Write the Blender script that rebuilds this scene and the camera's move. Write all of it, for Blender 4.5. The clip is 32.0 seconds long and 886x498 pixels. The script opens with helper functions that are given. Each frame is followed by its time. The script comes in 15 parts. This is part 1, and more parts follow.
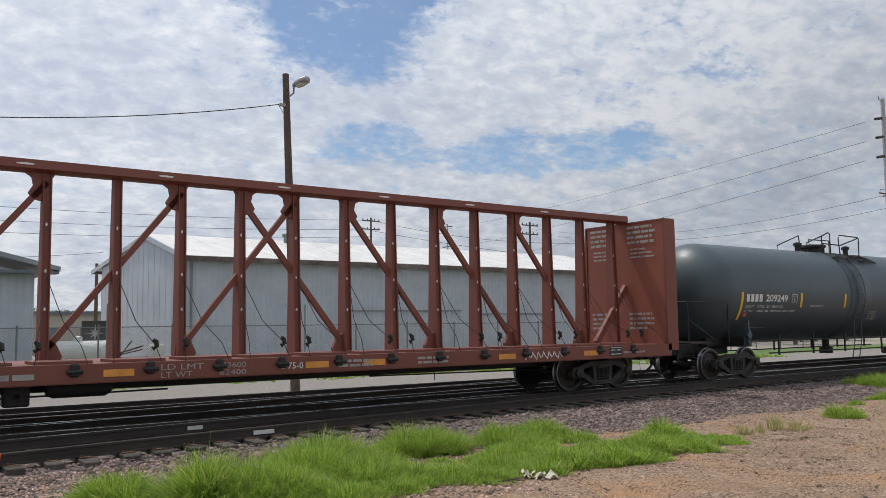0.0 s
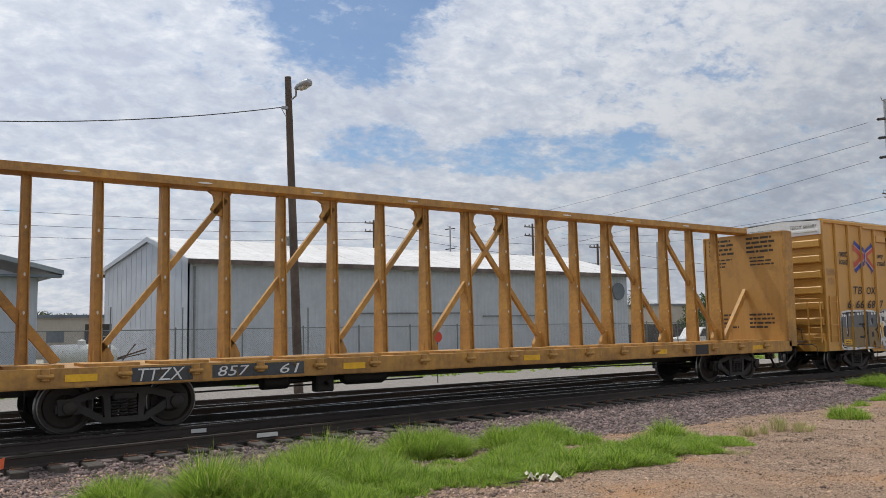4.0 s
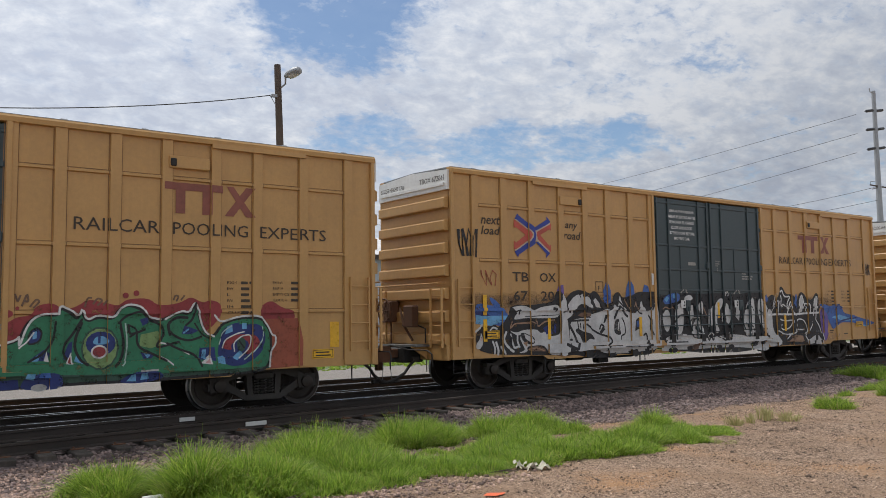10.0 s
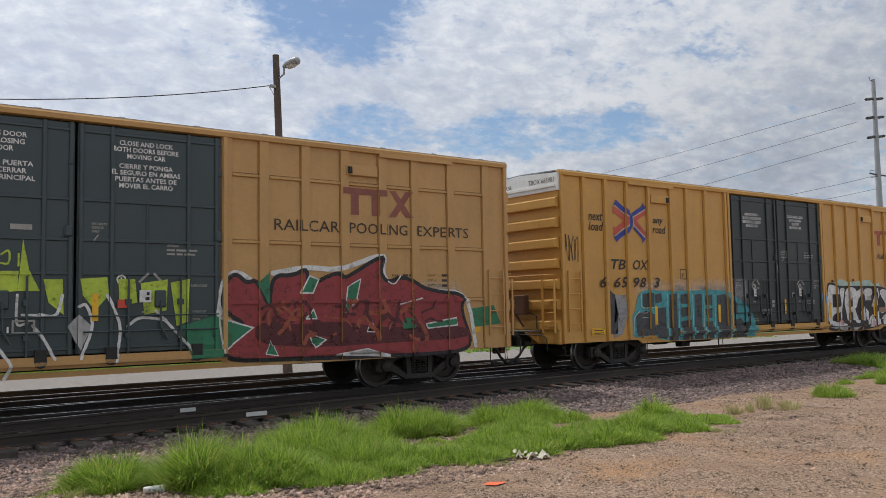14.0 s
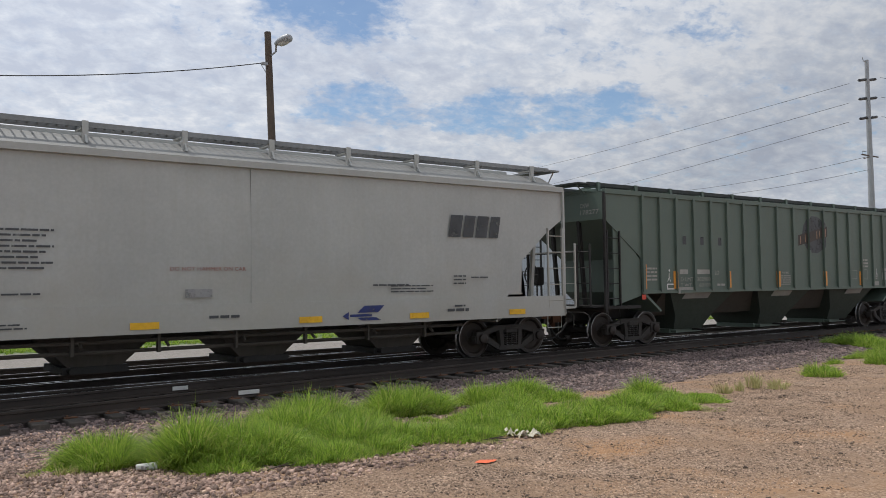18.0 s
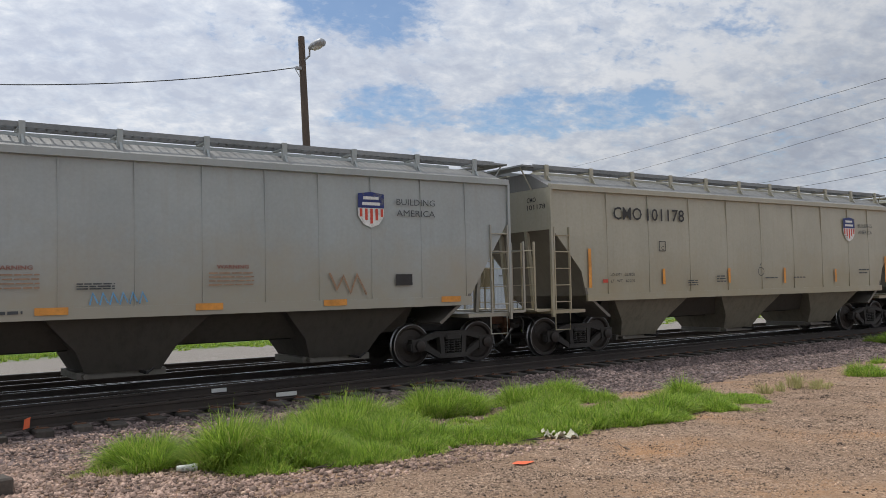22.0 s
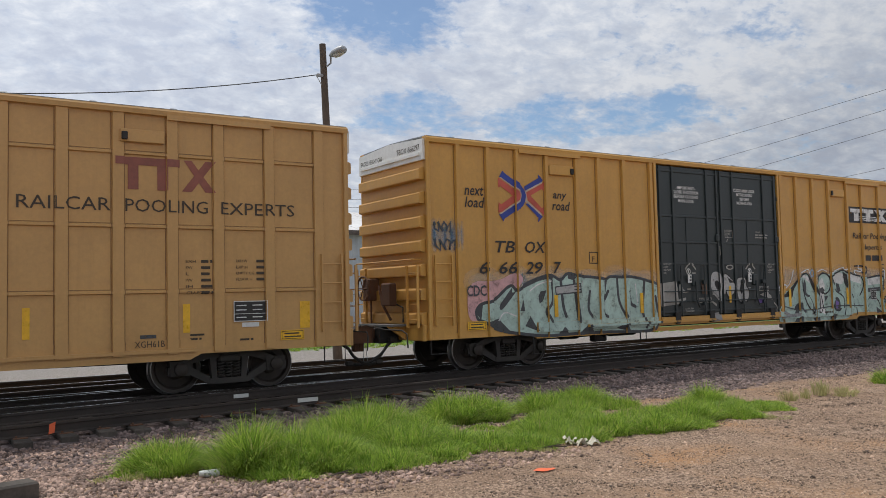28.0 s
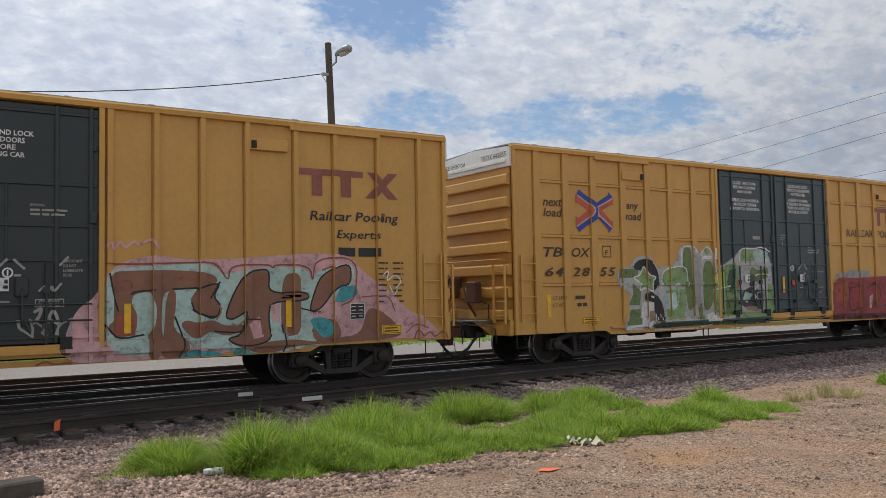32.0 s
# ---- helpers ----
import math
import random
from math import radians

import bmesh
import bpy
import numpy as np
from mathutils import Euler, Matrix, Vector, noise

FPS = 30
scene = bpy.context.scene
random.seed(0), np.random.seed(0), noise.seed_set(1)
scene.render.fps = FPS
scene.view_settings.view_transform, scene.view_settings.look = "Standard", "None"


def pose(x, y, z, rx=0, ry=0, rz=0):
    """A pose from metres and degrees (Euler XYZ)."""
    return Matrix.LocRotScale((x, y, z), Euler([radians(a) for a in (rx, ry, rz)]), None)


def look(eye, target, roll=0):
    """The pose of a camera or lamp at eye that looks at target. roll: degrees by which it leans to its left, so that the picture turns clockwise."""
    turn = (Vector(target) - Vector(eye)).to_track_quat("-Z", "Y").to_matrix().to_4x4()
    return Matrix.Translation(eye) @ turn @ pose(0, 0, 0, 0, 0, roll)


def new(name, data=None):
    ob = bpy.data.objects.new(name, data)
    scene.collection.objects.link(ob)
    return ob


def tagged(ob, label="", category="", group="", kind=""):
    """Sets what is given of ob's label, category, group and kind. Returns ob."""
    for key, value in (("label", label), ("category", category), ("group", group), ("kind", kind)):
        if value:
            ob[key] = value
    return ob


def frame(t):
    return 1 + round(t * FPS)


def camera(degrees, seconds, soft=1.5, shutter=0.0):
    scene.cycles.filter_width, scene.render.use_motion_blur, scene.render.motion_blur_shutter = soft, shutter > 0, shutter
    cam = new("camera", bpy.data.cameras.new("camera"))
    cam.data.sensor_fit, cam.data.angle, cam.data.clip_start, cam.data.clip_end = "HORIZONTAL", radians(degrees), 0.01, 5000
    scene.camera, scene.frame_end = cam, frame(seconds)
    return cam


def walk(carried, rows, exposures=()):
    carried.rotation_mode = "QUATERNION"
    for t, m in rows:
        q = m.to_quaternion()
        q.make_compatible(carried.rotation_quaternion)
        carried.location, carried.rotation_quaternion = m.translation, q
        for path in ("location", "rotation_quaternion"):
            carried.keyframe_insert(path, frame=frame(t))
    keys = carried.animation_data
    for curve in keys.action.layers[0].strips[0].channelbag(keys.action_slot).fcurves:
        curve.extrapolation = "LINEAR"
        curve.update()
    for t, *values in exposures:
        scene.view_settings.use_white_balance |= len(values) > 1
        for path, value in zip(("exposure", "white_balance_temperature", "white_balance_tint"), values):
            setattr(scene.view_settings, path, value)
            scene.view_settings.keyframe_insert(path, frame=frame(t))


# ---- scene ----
EYE = (0.0, 0.0, 1.664)   # metres over the rail heads


def aim(yaw, pitch, roll):
    a, e = radians(yaw), radians(pitch)
    way = Vector((math.sin(a) * math.cos(e), math.cos(a) * math.cos(e), math.sin(e)))
    return look(EYE, Vector(EYE) + 10 * way, roll)


# ---- camera: seconds, turn from the track's normal, tilt, lean (degrees) ----
cam = camera(55.3, 32.0, soft=0.4)
walk(cam, [(t, aim(a, b, c)) for t, a, b, c in (
        (0, 36.18, 5.21, -0.76), (0.5, 36.17, 5.25, -0.79), (1, 36.22, 5.24, -0.81), (1.5, 36.22, 5.26, -0.85),
        (2, 36.18, 5.26, -0.92), (2.5, 36.11, 5.32, -0.89), (3, 36.07, 5.36, -0.93), (3.5, 36.01, 5.36, -0.94),
        (5.5, 36.04, 5.35, -1.12), (6, 36.10, 5.35, -1.30), (6.5, 36.13, 5.32, -1.22), (7, 36.25, 5.33, -1.18),
        (7.5, 36.32, 5.32, -1.14), (8, 36.33, 5.30, -1.04), (8.5, 36.34, 5.24, -0.94), (9, 36.41, 5.07, -0.86),
        (9.5, 36.56, 4.87, -0.78), (10, 36.70, 4.63, -0.77), (10.5, 36.81, 4.49, -0.83), (11, 36.86, 4.34, -0.89),
        (11.5, 36.92, 4.29, -0.93), (12, 36.93, 4.20, -1.01), (12.5, 36.85, 4.09, -1.03), (13, 36.75, 4.00, -0.90),
        (13.5, 36.74, 4.01, -0.94), (14, 36.72, 3.96, -0.98), (14.5, 36.75, 3.81, -0.93), (16.5, 37.05, 2.81, -0.78),
        (17, 37.12, 2.57, -0.76), (17.5, 37.16, 2.56, -0.76), (18, 37.21, 2.55, -0.80), (18.5, 37.10, 2.55, -0.84),
        (19, 36.95, 2.58, -0.98), (19.5, 36.44, 2.62, -1.09), (20, 36.08, 2.68, -1.15), (20.5, 35.73, 2.69, -1.23),
        (21, 35.37, 2.65, -1.25), (21.5, 35.00, 2.74, -1.30), (22, 34.87, 2.68, -1.30), (22.5, 34.66, 2.74, -1.34),
        (23, 34.42, 2.68, -1.26), (23.5, 34.31, 2.69, -1.23), (24, 34.17, 2.73, -1.21), (24.5, 34.09, 2.71, -1.20),
        (25, 33.97, 2.82, -1.30), (25.5, 33.87, 2.91, -1.38), (27.5, 33.54, 3.09, -1.38), (28, 33.47, 3.12, -1.30),
        (28.5, 33.45, 3.06, -1.19), (29, 33.45, 3.09, -1.19), (29.5, 33.29, 3.07, -1.19), (30, 33.22, 3.08, -1.12),
        (30.5, 33.17, 3.05, -1.06), (31, 33.18, 3.06, -1.04), (31.5, 33.18, 3.05, -1.06), (32, 33.15, 3.08, -1.06))])

# ---- light: a high sun behind the train, thin broken cloud ----
SUN_WAY = Vector((0.15, -0.47, -1.0)).normalized()      # the way the light goes
SUN_EL = math.asin(-SUN_WAY.z)
SUN_AZ = math.atan2(-SUN_WAY.x, -SUN_WAY.y)              # from +y towards +x


def node(tree, kind, **kw):
    n = tree.nodes.new(kind)
    for k, v in kw.items():
        if k == "op":
            n.operation = v
        elif k == "blend":
            n.blend_type = v
        elif k == "dtype":
            n.data_type = v
        elif k == "vtype":
            n.vector_type = v
        else:
            n.inputs[k.replace("_", " ")].default_value = v
    return n


def ramp(tree, fac, stops):
    n = tree.nodes.new("ShaderNodeValToRGB")
    e = n.color_ramp.elements
    while len(e) > 1:
        e.remove(e[-1])
    e[0].position, e[0].color = stops[0][0], stops[0][1]
    for p, c in stops[1:]:
        k = e.new(p)
        k.color = c
    tree.links.new(fac, n.inputs[0])
    return n.outputs[0]


def grey(v):
    return (v, v, v, 1)


def math_node(tree, op, a, b=0.5, clamp=False):
    n = tree.nodes.new("ShaderNodeMath")
    n.operation, n.use_clamp = op, clamp
    for i, s in enumerate((a, b)):
        if isinstance(s, (int, float)):
            n.inputs[i].default_value = s
        else:
            tree.links.new(s, n.inputs[i])
    return n.outputs[0]


world = bpy.data.worlds.new("sky")
scene.world = world
world.use_nodes = True
wt = world.node_tree
wt.nodes.clear()
sky = wt.nodes.new("ShaderNodeTexSky")
sky.sky_type, sky.sun_disc = "NISHITA", False
sky.sun_elevation, sky.sun_rotation = SUN_EL, SUN_AZ
sky.air_density, sky.dust_density, sky.ozone_density = 1.1, 0.5, 5.0
tc = wt.nodes.new("ShaderNodeTexCoord")
sep = wt.nodes.new("ShaderNodeSeparateXYZ")
wt.links.new(tc.outputs["Generated"], sep.inputs[0])
lift = math_node(wt, "ADD", math_node(wt, "MAXIMUM", sep.outputs[2], 0.0), 0.35)
flat = wt.nodes.new("ShaderNodeCombineXYZ")
wt.links.new(math_node(wt, "DIVIDE", sep.outputs[0], lift), flat.inputs[0])
wt.links.new(math_node(wt, "DIVIDE", sep.outputs[1], lift), flat.inputs[1])
P = flat.outputs[0]


def sky_noise(scale, detail, rough, off=0.0, stretch=(1, 1, 1), distort=0.0, turn=0.0):
    m = wt.nodes.new("ShaderNodeMapping")
    m.inputs["Location"].default_value = (off, off * 0.7, 0)
    m.inputs["Rotation"].default_value = (0, 0, radians(turn))
    m.inputs["Scale"].default_value = stretch
    wt.links.new(P, m.inputs[0])
    n = node(wt, "ShaderNodeTexNoise", Scale=scale, Detail=detail, Roughness=rough, Distortion=distort)
    wt.links.new(m.outputs[0], n.inputs["Vector"])
    return n


def gap_in_cloud(yaw, el, wide, tall, turn=0.0):
    """How deep a direction lies inside a ragged opening of the cloud, 0 to 1."""
    a, e = radians(yaw), radians(el)
    s = math.sin(e) + 0.35
    m = wt.nodes.new("ShaderNodeMapping")
    m.vector_type = "TEXTURE"
    m.inputs["Location"].default_value = (math.sin(a) * math.cos(e) / s, math.cos(a) * math.cos(e) / s, 0)
    m.inputs["Rotation"].default_value = (0, 0, radians(-yaw + turn))
    m.inputs["Scale"].default_value = (wide, tall, 1)
    wt.links.new(ragged, m.inputs[0])
    d = wt.nodes.new("ShaderNodeVectorMath")
    d.operation = "LENGTH"
    wt.links.new(m.outputs[0], d.inputs[0])
    return ramp(wt, math_node(wt, "SUBTRACT", 1.0, d.outputs["Value"], True), ((0.0, grey(0)), (0.45, grey(1))))


wob = sky_noise(7.0, 5, 0.6, 2.2)
v1 = wt.nodes.new("ShaderNodeVectorMath")
v1.operation = "MULTIPLY_ADD"
wt.links.new(wob.outputs["Color"], v1.inputs[0])
v1.inputs[1].default_value = (0.16, 0.16, 0)
v2 = wt.nodes.new("ShaderNodeVectorMath")
v2.operation = "SUBTRACT"
wt.links.new(P, v1.inputs[2])
wt.links.new(v1.outputs[0], v2.inputs[0])
v2.inputs[1].default_value = (0.08, 0.08, 0)
ragged = v2.outputs[0]
big = sky_noise(1.1, 3, 0.5, 3.1).outputs[0]
mid = sky_noise(8.5, 7, 0.6, 7.7, (1, 1.1, 1), 0.2, 30).outputs[0]
fine = sky_noise(34.0, 5, 0.6, 1.3, (1, 1.15, 1), 0.2, 30).outputs[0]
cover = math_node(wt, "ADD", math_node(wt, "MULTIPLY", mid, 0.78), math_node(wt, "MULTIPLY", fine, 0.62))
cover = math_node(wt, "ADD", cover, math_node(wt, "MULTIPLY", big, 0.30))
for gap, depth in ((gap_in_cloud(29.5, 21.5, 0.20, 0.27), 0.40), (gap_in_cloud(31.8, 12.3, 0.17, 0.12), 0.26),
                   (gap_in_cloud(44.0, 11.6, 0.34, 0.11), 0.32), (gap_in_cloud(49.0, 16.5, 0.30, 0.16), 0.08), (gap_in_cloud(57.0, 18.0, 0.2, 0.2), 0.06)):
    cover = math_node(wt, "SUBTRACT", cover, math_node(wt, "MULTIPLY", gap, depth))
mask = ramp(wt, cover, ((0.46, grey(0.08)), (0.60, grey(0.42)), (0.72, grey(0.88)), (0.86, grey(0.99))))
tone = math_node(wt, "ADD", math_node(wt, "MULTIPLY", sky_noise(17.0, 6, 0.62, 4.4, (1, 1.15, 1), 0.2, 30).outputs[0], 0.6), math_node(wt, "MULTIPLY", sky_noise(2.0, 3, 0.5, 9.0).outputs[0], 0.4))
shade = ramp(wt, tone, ((0.38, (0.525, 0.573, 0.68, 1)), (0.50, (0.638, 0.685, 0.772, 1)), (0.60, (0.795, 0.82, 0.868, 1))))
# cloud glows most near the sun behind it
near = wt.nodes.new("ShaderNodeVectorMath")
near.operation = "DOT_PRODUCT"
wt.links.new(tc.outputs["Generated"], near.inputs[0])
near.inputs[1].default_value = -SUN_WAY
glow = ramp(wt, near.outputs["Value"], ((0.0, grey(0.92)), (0.24, grey(0.66)), (0.40, grey(0.86)), (0.62, grey(1.08)), (0.95, grey(1.08))))
bg_sky = node(wt, "ShaderNodeBackground", Strength=0.10)
wt.links.new(sky.outputs[0], bg_sky.inputs[0])
bg_cloud = node(wt, "ShaderNodeBackground", Strength=1.0)
wt.links.new(shade, bg_cloud.inputs[0])
wt.links.new(glow, bg_cloud.inputs[1])
mixw = wt.nodes.new("ShaderNodeMixShader")
wt.links.new(mask, mixw.inputs[0])
wt.links.new(bg_sky.outputs[0], mixw.inputs[1])
wt.links.new(bg_cloud.outputs[0], mixw.inputs[2])
wout = wt.nodes.new("ShaderNodeOutputWorld")
wt.links.new(mixw.outputs[0], wout.inputs[0])

sun = new("sun", bpy.data.lights.new("sun", "SUN"))
sun.data.energy, sun.data.angle, sun.data.color = 2.3, radians(0.6), (1.0, 0.965, 0.915)
sun.matrix_world = look(-SUN_WAY * 60, (0, 0, 0))
scene.view_settings.exposure = 0.0

# ---- materials ----
def surface(name, c1, c2, rough=0.6, metal=0.0, big=0.7, small=14.0, streak=0.0, dirt=(0.10, 0.075, 0.05), dirt_amt=0.0,
            bump=0.15, bump_scale=60.0, coat=0.0, per_object=0.0, per_island=0.0, spec=0.5, dust=None):
    """A surface with two colours that mingle at two scales, run-down dirt and a fine relief."""
    m = bpy.data.materials.new(name)
    m.use_nodes = True
    t = m.node_tree
    b = t.nodes["Principled BSDF"]
    tco = t.nodes.new("ShaderNodeTexCoord")
    co = tco.outputs["Object"]
    n1 = node(t, "ShaderNodeTexNoise", Scale=big, Detail=5.0, Roughness=0.6)
    n2 = node(t, "ShaderNodeTexNoise", Scale=small, Detail=4.0, Roughness=0.65)
    t.links.new(co, n1.inputs["Vector"])
    t.links.new(co, n2.inputs["Vector"])
    f = math_node(t, "ADD", math_node(t, "MULTIPLY", n1.outputs[0], 0.6), math_node(t, "MULTIPLY", n2.outputs[0], 0.4))
    col = ramp(t, f, ((0.36, (*c1, 1)), (0.64, (*c2, 1))))
    if streak or dirt_amt:
        mp = t.nodes.new("ShaderNodeMapping")
        mp.inputs["Scale"].default_value = (7.0, 7.0, 0.45)
        t.links.new(co, mp.inputs[0])
        n3 = node(t, "ShaderNodeTexNoise", Scale=1.0, Detail=6.0, Roughness=0.7)
        t.links.new(mp.outputs[0], n3.inputs["Vector"])
        n4 = node(t, "ShaderNodeTexNoise", Scale=2.3, Detail=8.0, Roughness=0.75)
        t.links.new(co, n4.inputs["Vector"])
        a = ramp(t, n3.outputs[0], ((0.48, grey(0)), (0.78, grey(streak))))
        d = ramp(t, n4.outputs[0], ((0.52, grey(0)), (0.75, grey(dirt_amt))))
        k = math_node(t, "MAXIMUM", a, d)
        mx = node(t, "ShaderNodeMix", dtype="RGBA")
        t.links.new(k, mx.inputs["Factor"])
        t.links.new(col, mx.inputs[6])
        mx.inputs[7].default_value = (*dirt, 1)
        col = mx.outputs[2]
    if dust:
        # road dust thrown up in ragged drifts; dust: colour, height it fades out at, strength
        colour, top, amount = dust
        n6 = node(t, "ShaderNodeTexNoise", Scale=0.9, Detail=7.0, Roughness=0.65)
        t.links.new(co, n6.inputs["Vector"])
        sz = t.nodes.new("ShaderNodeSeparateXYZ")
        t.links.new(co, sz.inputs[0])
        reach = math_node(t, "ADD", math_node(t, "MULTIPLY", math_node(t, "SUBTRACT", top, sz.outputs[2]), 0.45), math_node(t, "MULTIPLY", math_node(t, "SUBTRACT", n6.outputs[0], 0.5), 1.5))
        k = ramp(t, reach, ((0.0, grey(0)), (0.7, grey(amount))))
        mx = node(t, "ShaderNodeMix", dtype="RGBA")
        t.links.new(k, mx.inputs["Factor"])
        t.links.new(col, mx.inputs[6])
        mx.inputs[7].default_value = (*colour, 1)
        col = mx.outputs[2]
    if per_object or per_island:
        if per_object:
            r = t.nodes.new("ShaderNodeObjectInfo").outputs["Random"]
        else:
            r = t.nodes.new("ShaderNodeNewGeometry").outputs["Random Per Island"]
        amt = per_object or per_island
        hsv = t.nodes.new("ShaderNodeHueSaturation")
        mr = t.nodes.new("ShaderNodeMapRange")
        mr.inputs[3].default_value, mr.inputs[4].default_value = 1 - amt, 1 + amt
        t.links.new(r, mr.inputs[0])
        t.links.new(mr.outputs[0], hsv.inputs["Value"])
        t.links.new(col, hsv.inputs["Color"])
        col = hsv.outputs[0]
    t.links.new(col, b.inputs["Base Color"])
    rr = ramp(t, n2.outputs[0], ((0.3, grey(max(rough - 0.12, 0.03))), (0.7, grey(min(rough + 0.1, 1.0)))))
    t.links.new(rr, b.inputs["Roughness"])
    b.inputs["Metallic"].default_value = metal
    b.inputs["Specular IOR Level"].default_value = spec
    b.inputs["Coat Weight"].default_value = coat
    if bump:
        n5 = node(t, "ShaderNodeTexNoise", Scale=bump_scale, Detail=4.0, Roughness=0.6)
        t.links.new(co, n5.inputs["Vector"])
        bp = node(t, "ShaderNodeBump", Strength=bump, Distance=0.01)
        t.links.new(n5.outputs[0], bp.inputs["Height"])
        t.links.new(bp.outputs[0], b.inputs["Normal"])
    return m


def paint(name, c, rough=0.45, streak=0.35, dirt_amt=0.25, vary=0.12, dirt=(0.12, 0.085, 0.05), **kw):
    lo = tuple(x * (1 - vary) for x in c)
    hi = tuple(min(x * (1 + vary * 0.7), 0.9) for x in c)
    return surface(name, lo, hi, rough=rough, streak=streak, dirt_amt=dirt_amt, dirt=dirt, **kw)


def ink(name, c, rough=0.55, vary=0.2):
    return surface(name, tuple(x * (1 - vary) for x in c), tuple(min(x * (1 + vary), 0.95) for x in c), rough=rough, bump=0.05, big=2.5)


YELLOW_A = paint("yellow car paint", (0.60, 0.325, 0.075), streak=0.22, dirt_amt=0.16, dirt=(0.34, 0.19, 0.06), bump=0.06)
YELLOW_B = paint("dusty ochre car paint", (0.54, 0.312, 0.112), streak=0.25, dirt_amt=0.2, dirt=(0.32, 0.18, 0.07), bump=0.06)
YELLOW_C = surface("rusty worn yellow beam paint", (0.30, 0.155, 0.045), (0.60, 0.325, 0.075), rough=0.6, big=1.6, small=9.0, streak=0.5, dirt_amt=0.6, dirt=(0.13, 0.07, 0.035), bump=0.2)
YELLOW_P = paint("scraped yellow panel paint", (0.50, 0.275, 0.075), rough=0.55, streak=0.4, dirt_amt=0.55, dirt=(0.20, 0.115, 0.06), bump=0.1)
WHITE_END = paint("white end paint", (0.78, 0.78, 0.75), streak=0.2, dirt_amt=0.15, dirt=(0.4, 0.36, 0.3), bump=0.04)
DOOR = paint("blackish green door paint", (0.042, 0.064, 0.069), rough=0.42, streak=0.3, dirt_amt=0.25, dirt=(0.06, 0.06, 0.055), bump=0.05)
DOOR_A = paint("sooty black door paint", (0.024, 0.034, 0.035), rough=0.45, streak=0.3, dirt_amt=0.3, dirt=(0.036, 0.036, 0.034), bump=0.05)
RED = paint("faded red oxide paint", (0.20, 0.062, 0.042), rough=0.6, streak=0.35, dirt_amt=0.4, dirt=(0.13, 0.05, 0.035), bump=0.12)
RED_WORN = paint("chalky red panel paint", (0.27, 0.080, 0.052), rough=0.65, streak=0.3, dirt_amt=0.3, dirt=(0.2, 0.07, 0.05), bump=0.1)
BLACK_TANK = paint("black tank paint", (0.055, 0.080, 0.092), rough=0.44, streak=0.15, dirt_amt=0.10, dirt=(0.070, 0.082, 0.086), bump=0.0)
BLACK = paint("black underframe paint", (0.018, 0.017, 0.016), rough=0.65, streak=0.3, dirt_amt=0.5, dirt=(0.045, 0.036, 0.028), bump=0.2)
TRUCK = surface("grimy cast steel", (0.020, 0.018, 0.016), (0.055, 0.048, 0.041), rough=0.75, small=9.0, bump=0.35, bump_scale=40)
WHEEL = surface("dark wheel steel", (0.022, 0.018, 0.016), (0.058, 0.045, 0.036), rough=0.6, metal=0.2, bump=0.2)
TREAD = surface("bright rolled steel", (0.15, 0.15, 0.15), (0.30, 0.30, 0.30), rough=0.36, metal=1.0, bump=0.05)
RUST = surface("rusty steel", (0.075, 0.034, 0.018), (0.15, 0.07, 0.035), rough=0.85, bump=0.35)
GREY_A = paint("light grey hopper paint", (0.44, 0.45, 0.43), streak=0.3, dirt_amt=0.16, dirt=(0.36, 0.34, 0.29), bump=0.05, dust=((0.40, 0.37, 0.30), 2.3, 0.5))
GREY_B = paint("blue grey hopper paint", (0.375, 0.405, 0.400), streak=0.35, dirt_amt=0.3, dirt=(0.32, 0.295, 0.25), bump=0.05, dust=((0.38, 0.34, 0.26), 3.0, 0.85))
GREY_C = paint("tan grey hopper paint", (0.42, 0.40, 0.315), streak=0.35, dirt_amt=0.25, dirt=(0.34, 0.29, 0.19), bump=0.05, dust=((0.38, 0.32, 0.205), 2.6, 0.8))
GREY_D = paint("pale grey hopper paint", (0.45, 0.44, 0.35), streak=0.25, dirt_amt=0.18, dirt=(0.36, 0.32, 0.26), bump=0.05)
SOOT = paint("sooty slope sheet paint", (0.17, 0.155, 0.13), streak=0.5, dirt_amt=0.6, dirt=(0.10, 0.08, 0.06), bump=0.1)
# the side's tan darkened: shade under the sill is put into this colour
BAY_TAN = paint("oily shaded tan hopper bottom", (0.25, 0.225, 0.17), streak=0.6, dirt_amt=0.8, dirt=(0.07, 0.06, 0.045), bump=0.1)
# oily grime plus the shade below the cars, put into one dark colour
DUSK = paint("oily shaded hopper bottom", (0.085, 0.075, 0.062), rough=0.7, streak=0.5, dirt_amt=0.5, dirt=(0.03, 0.026, 0.022), bump=0.2)
ROOF = paint("dusty galvanised roof", (0.25, 0.25, 0.24), rough=0.6, streak=0.4, dirt_amt=0.4, dirt=(0.15, 0.14, 0.12), bump=0.1)
GREEN = paint("dark green hopper paint", (0.112, 0.152, 0.124), rough=0.5, streak=0.4, dirt_amt=0.35, dirt=(0.13, 0.145, 0.105), bump=0.08)
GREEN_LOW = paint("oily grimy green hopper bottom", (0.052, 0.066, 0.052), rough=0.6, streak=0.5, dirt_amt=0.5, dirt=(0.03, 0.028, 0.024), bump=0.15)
GRATE = surface("galvanised grating", (0.16, 0.17, 0.17), (0.30, 0.31, 0.31), rough=0.5, metal=0.6, bump=0.2)
GRATE_DARK = surface("dark grating", (0.03, 0.035, 0.033), (0.06, 0.065, 0.06), rough=0.6, metal=0.3)
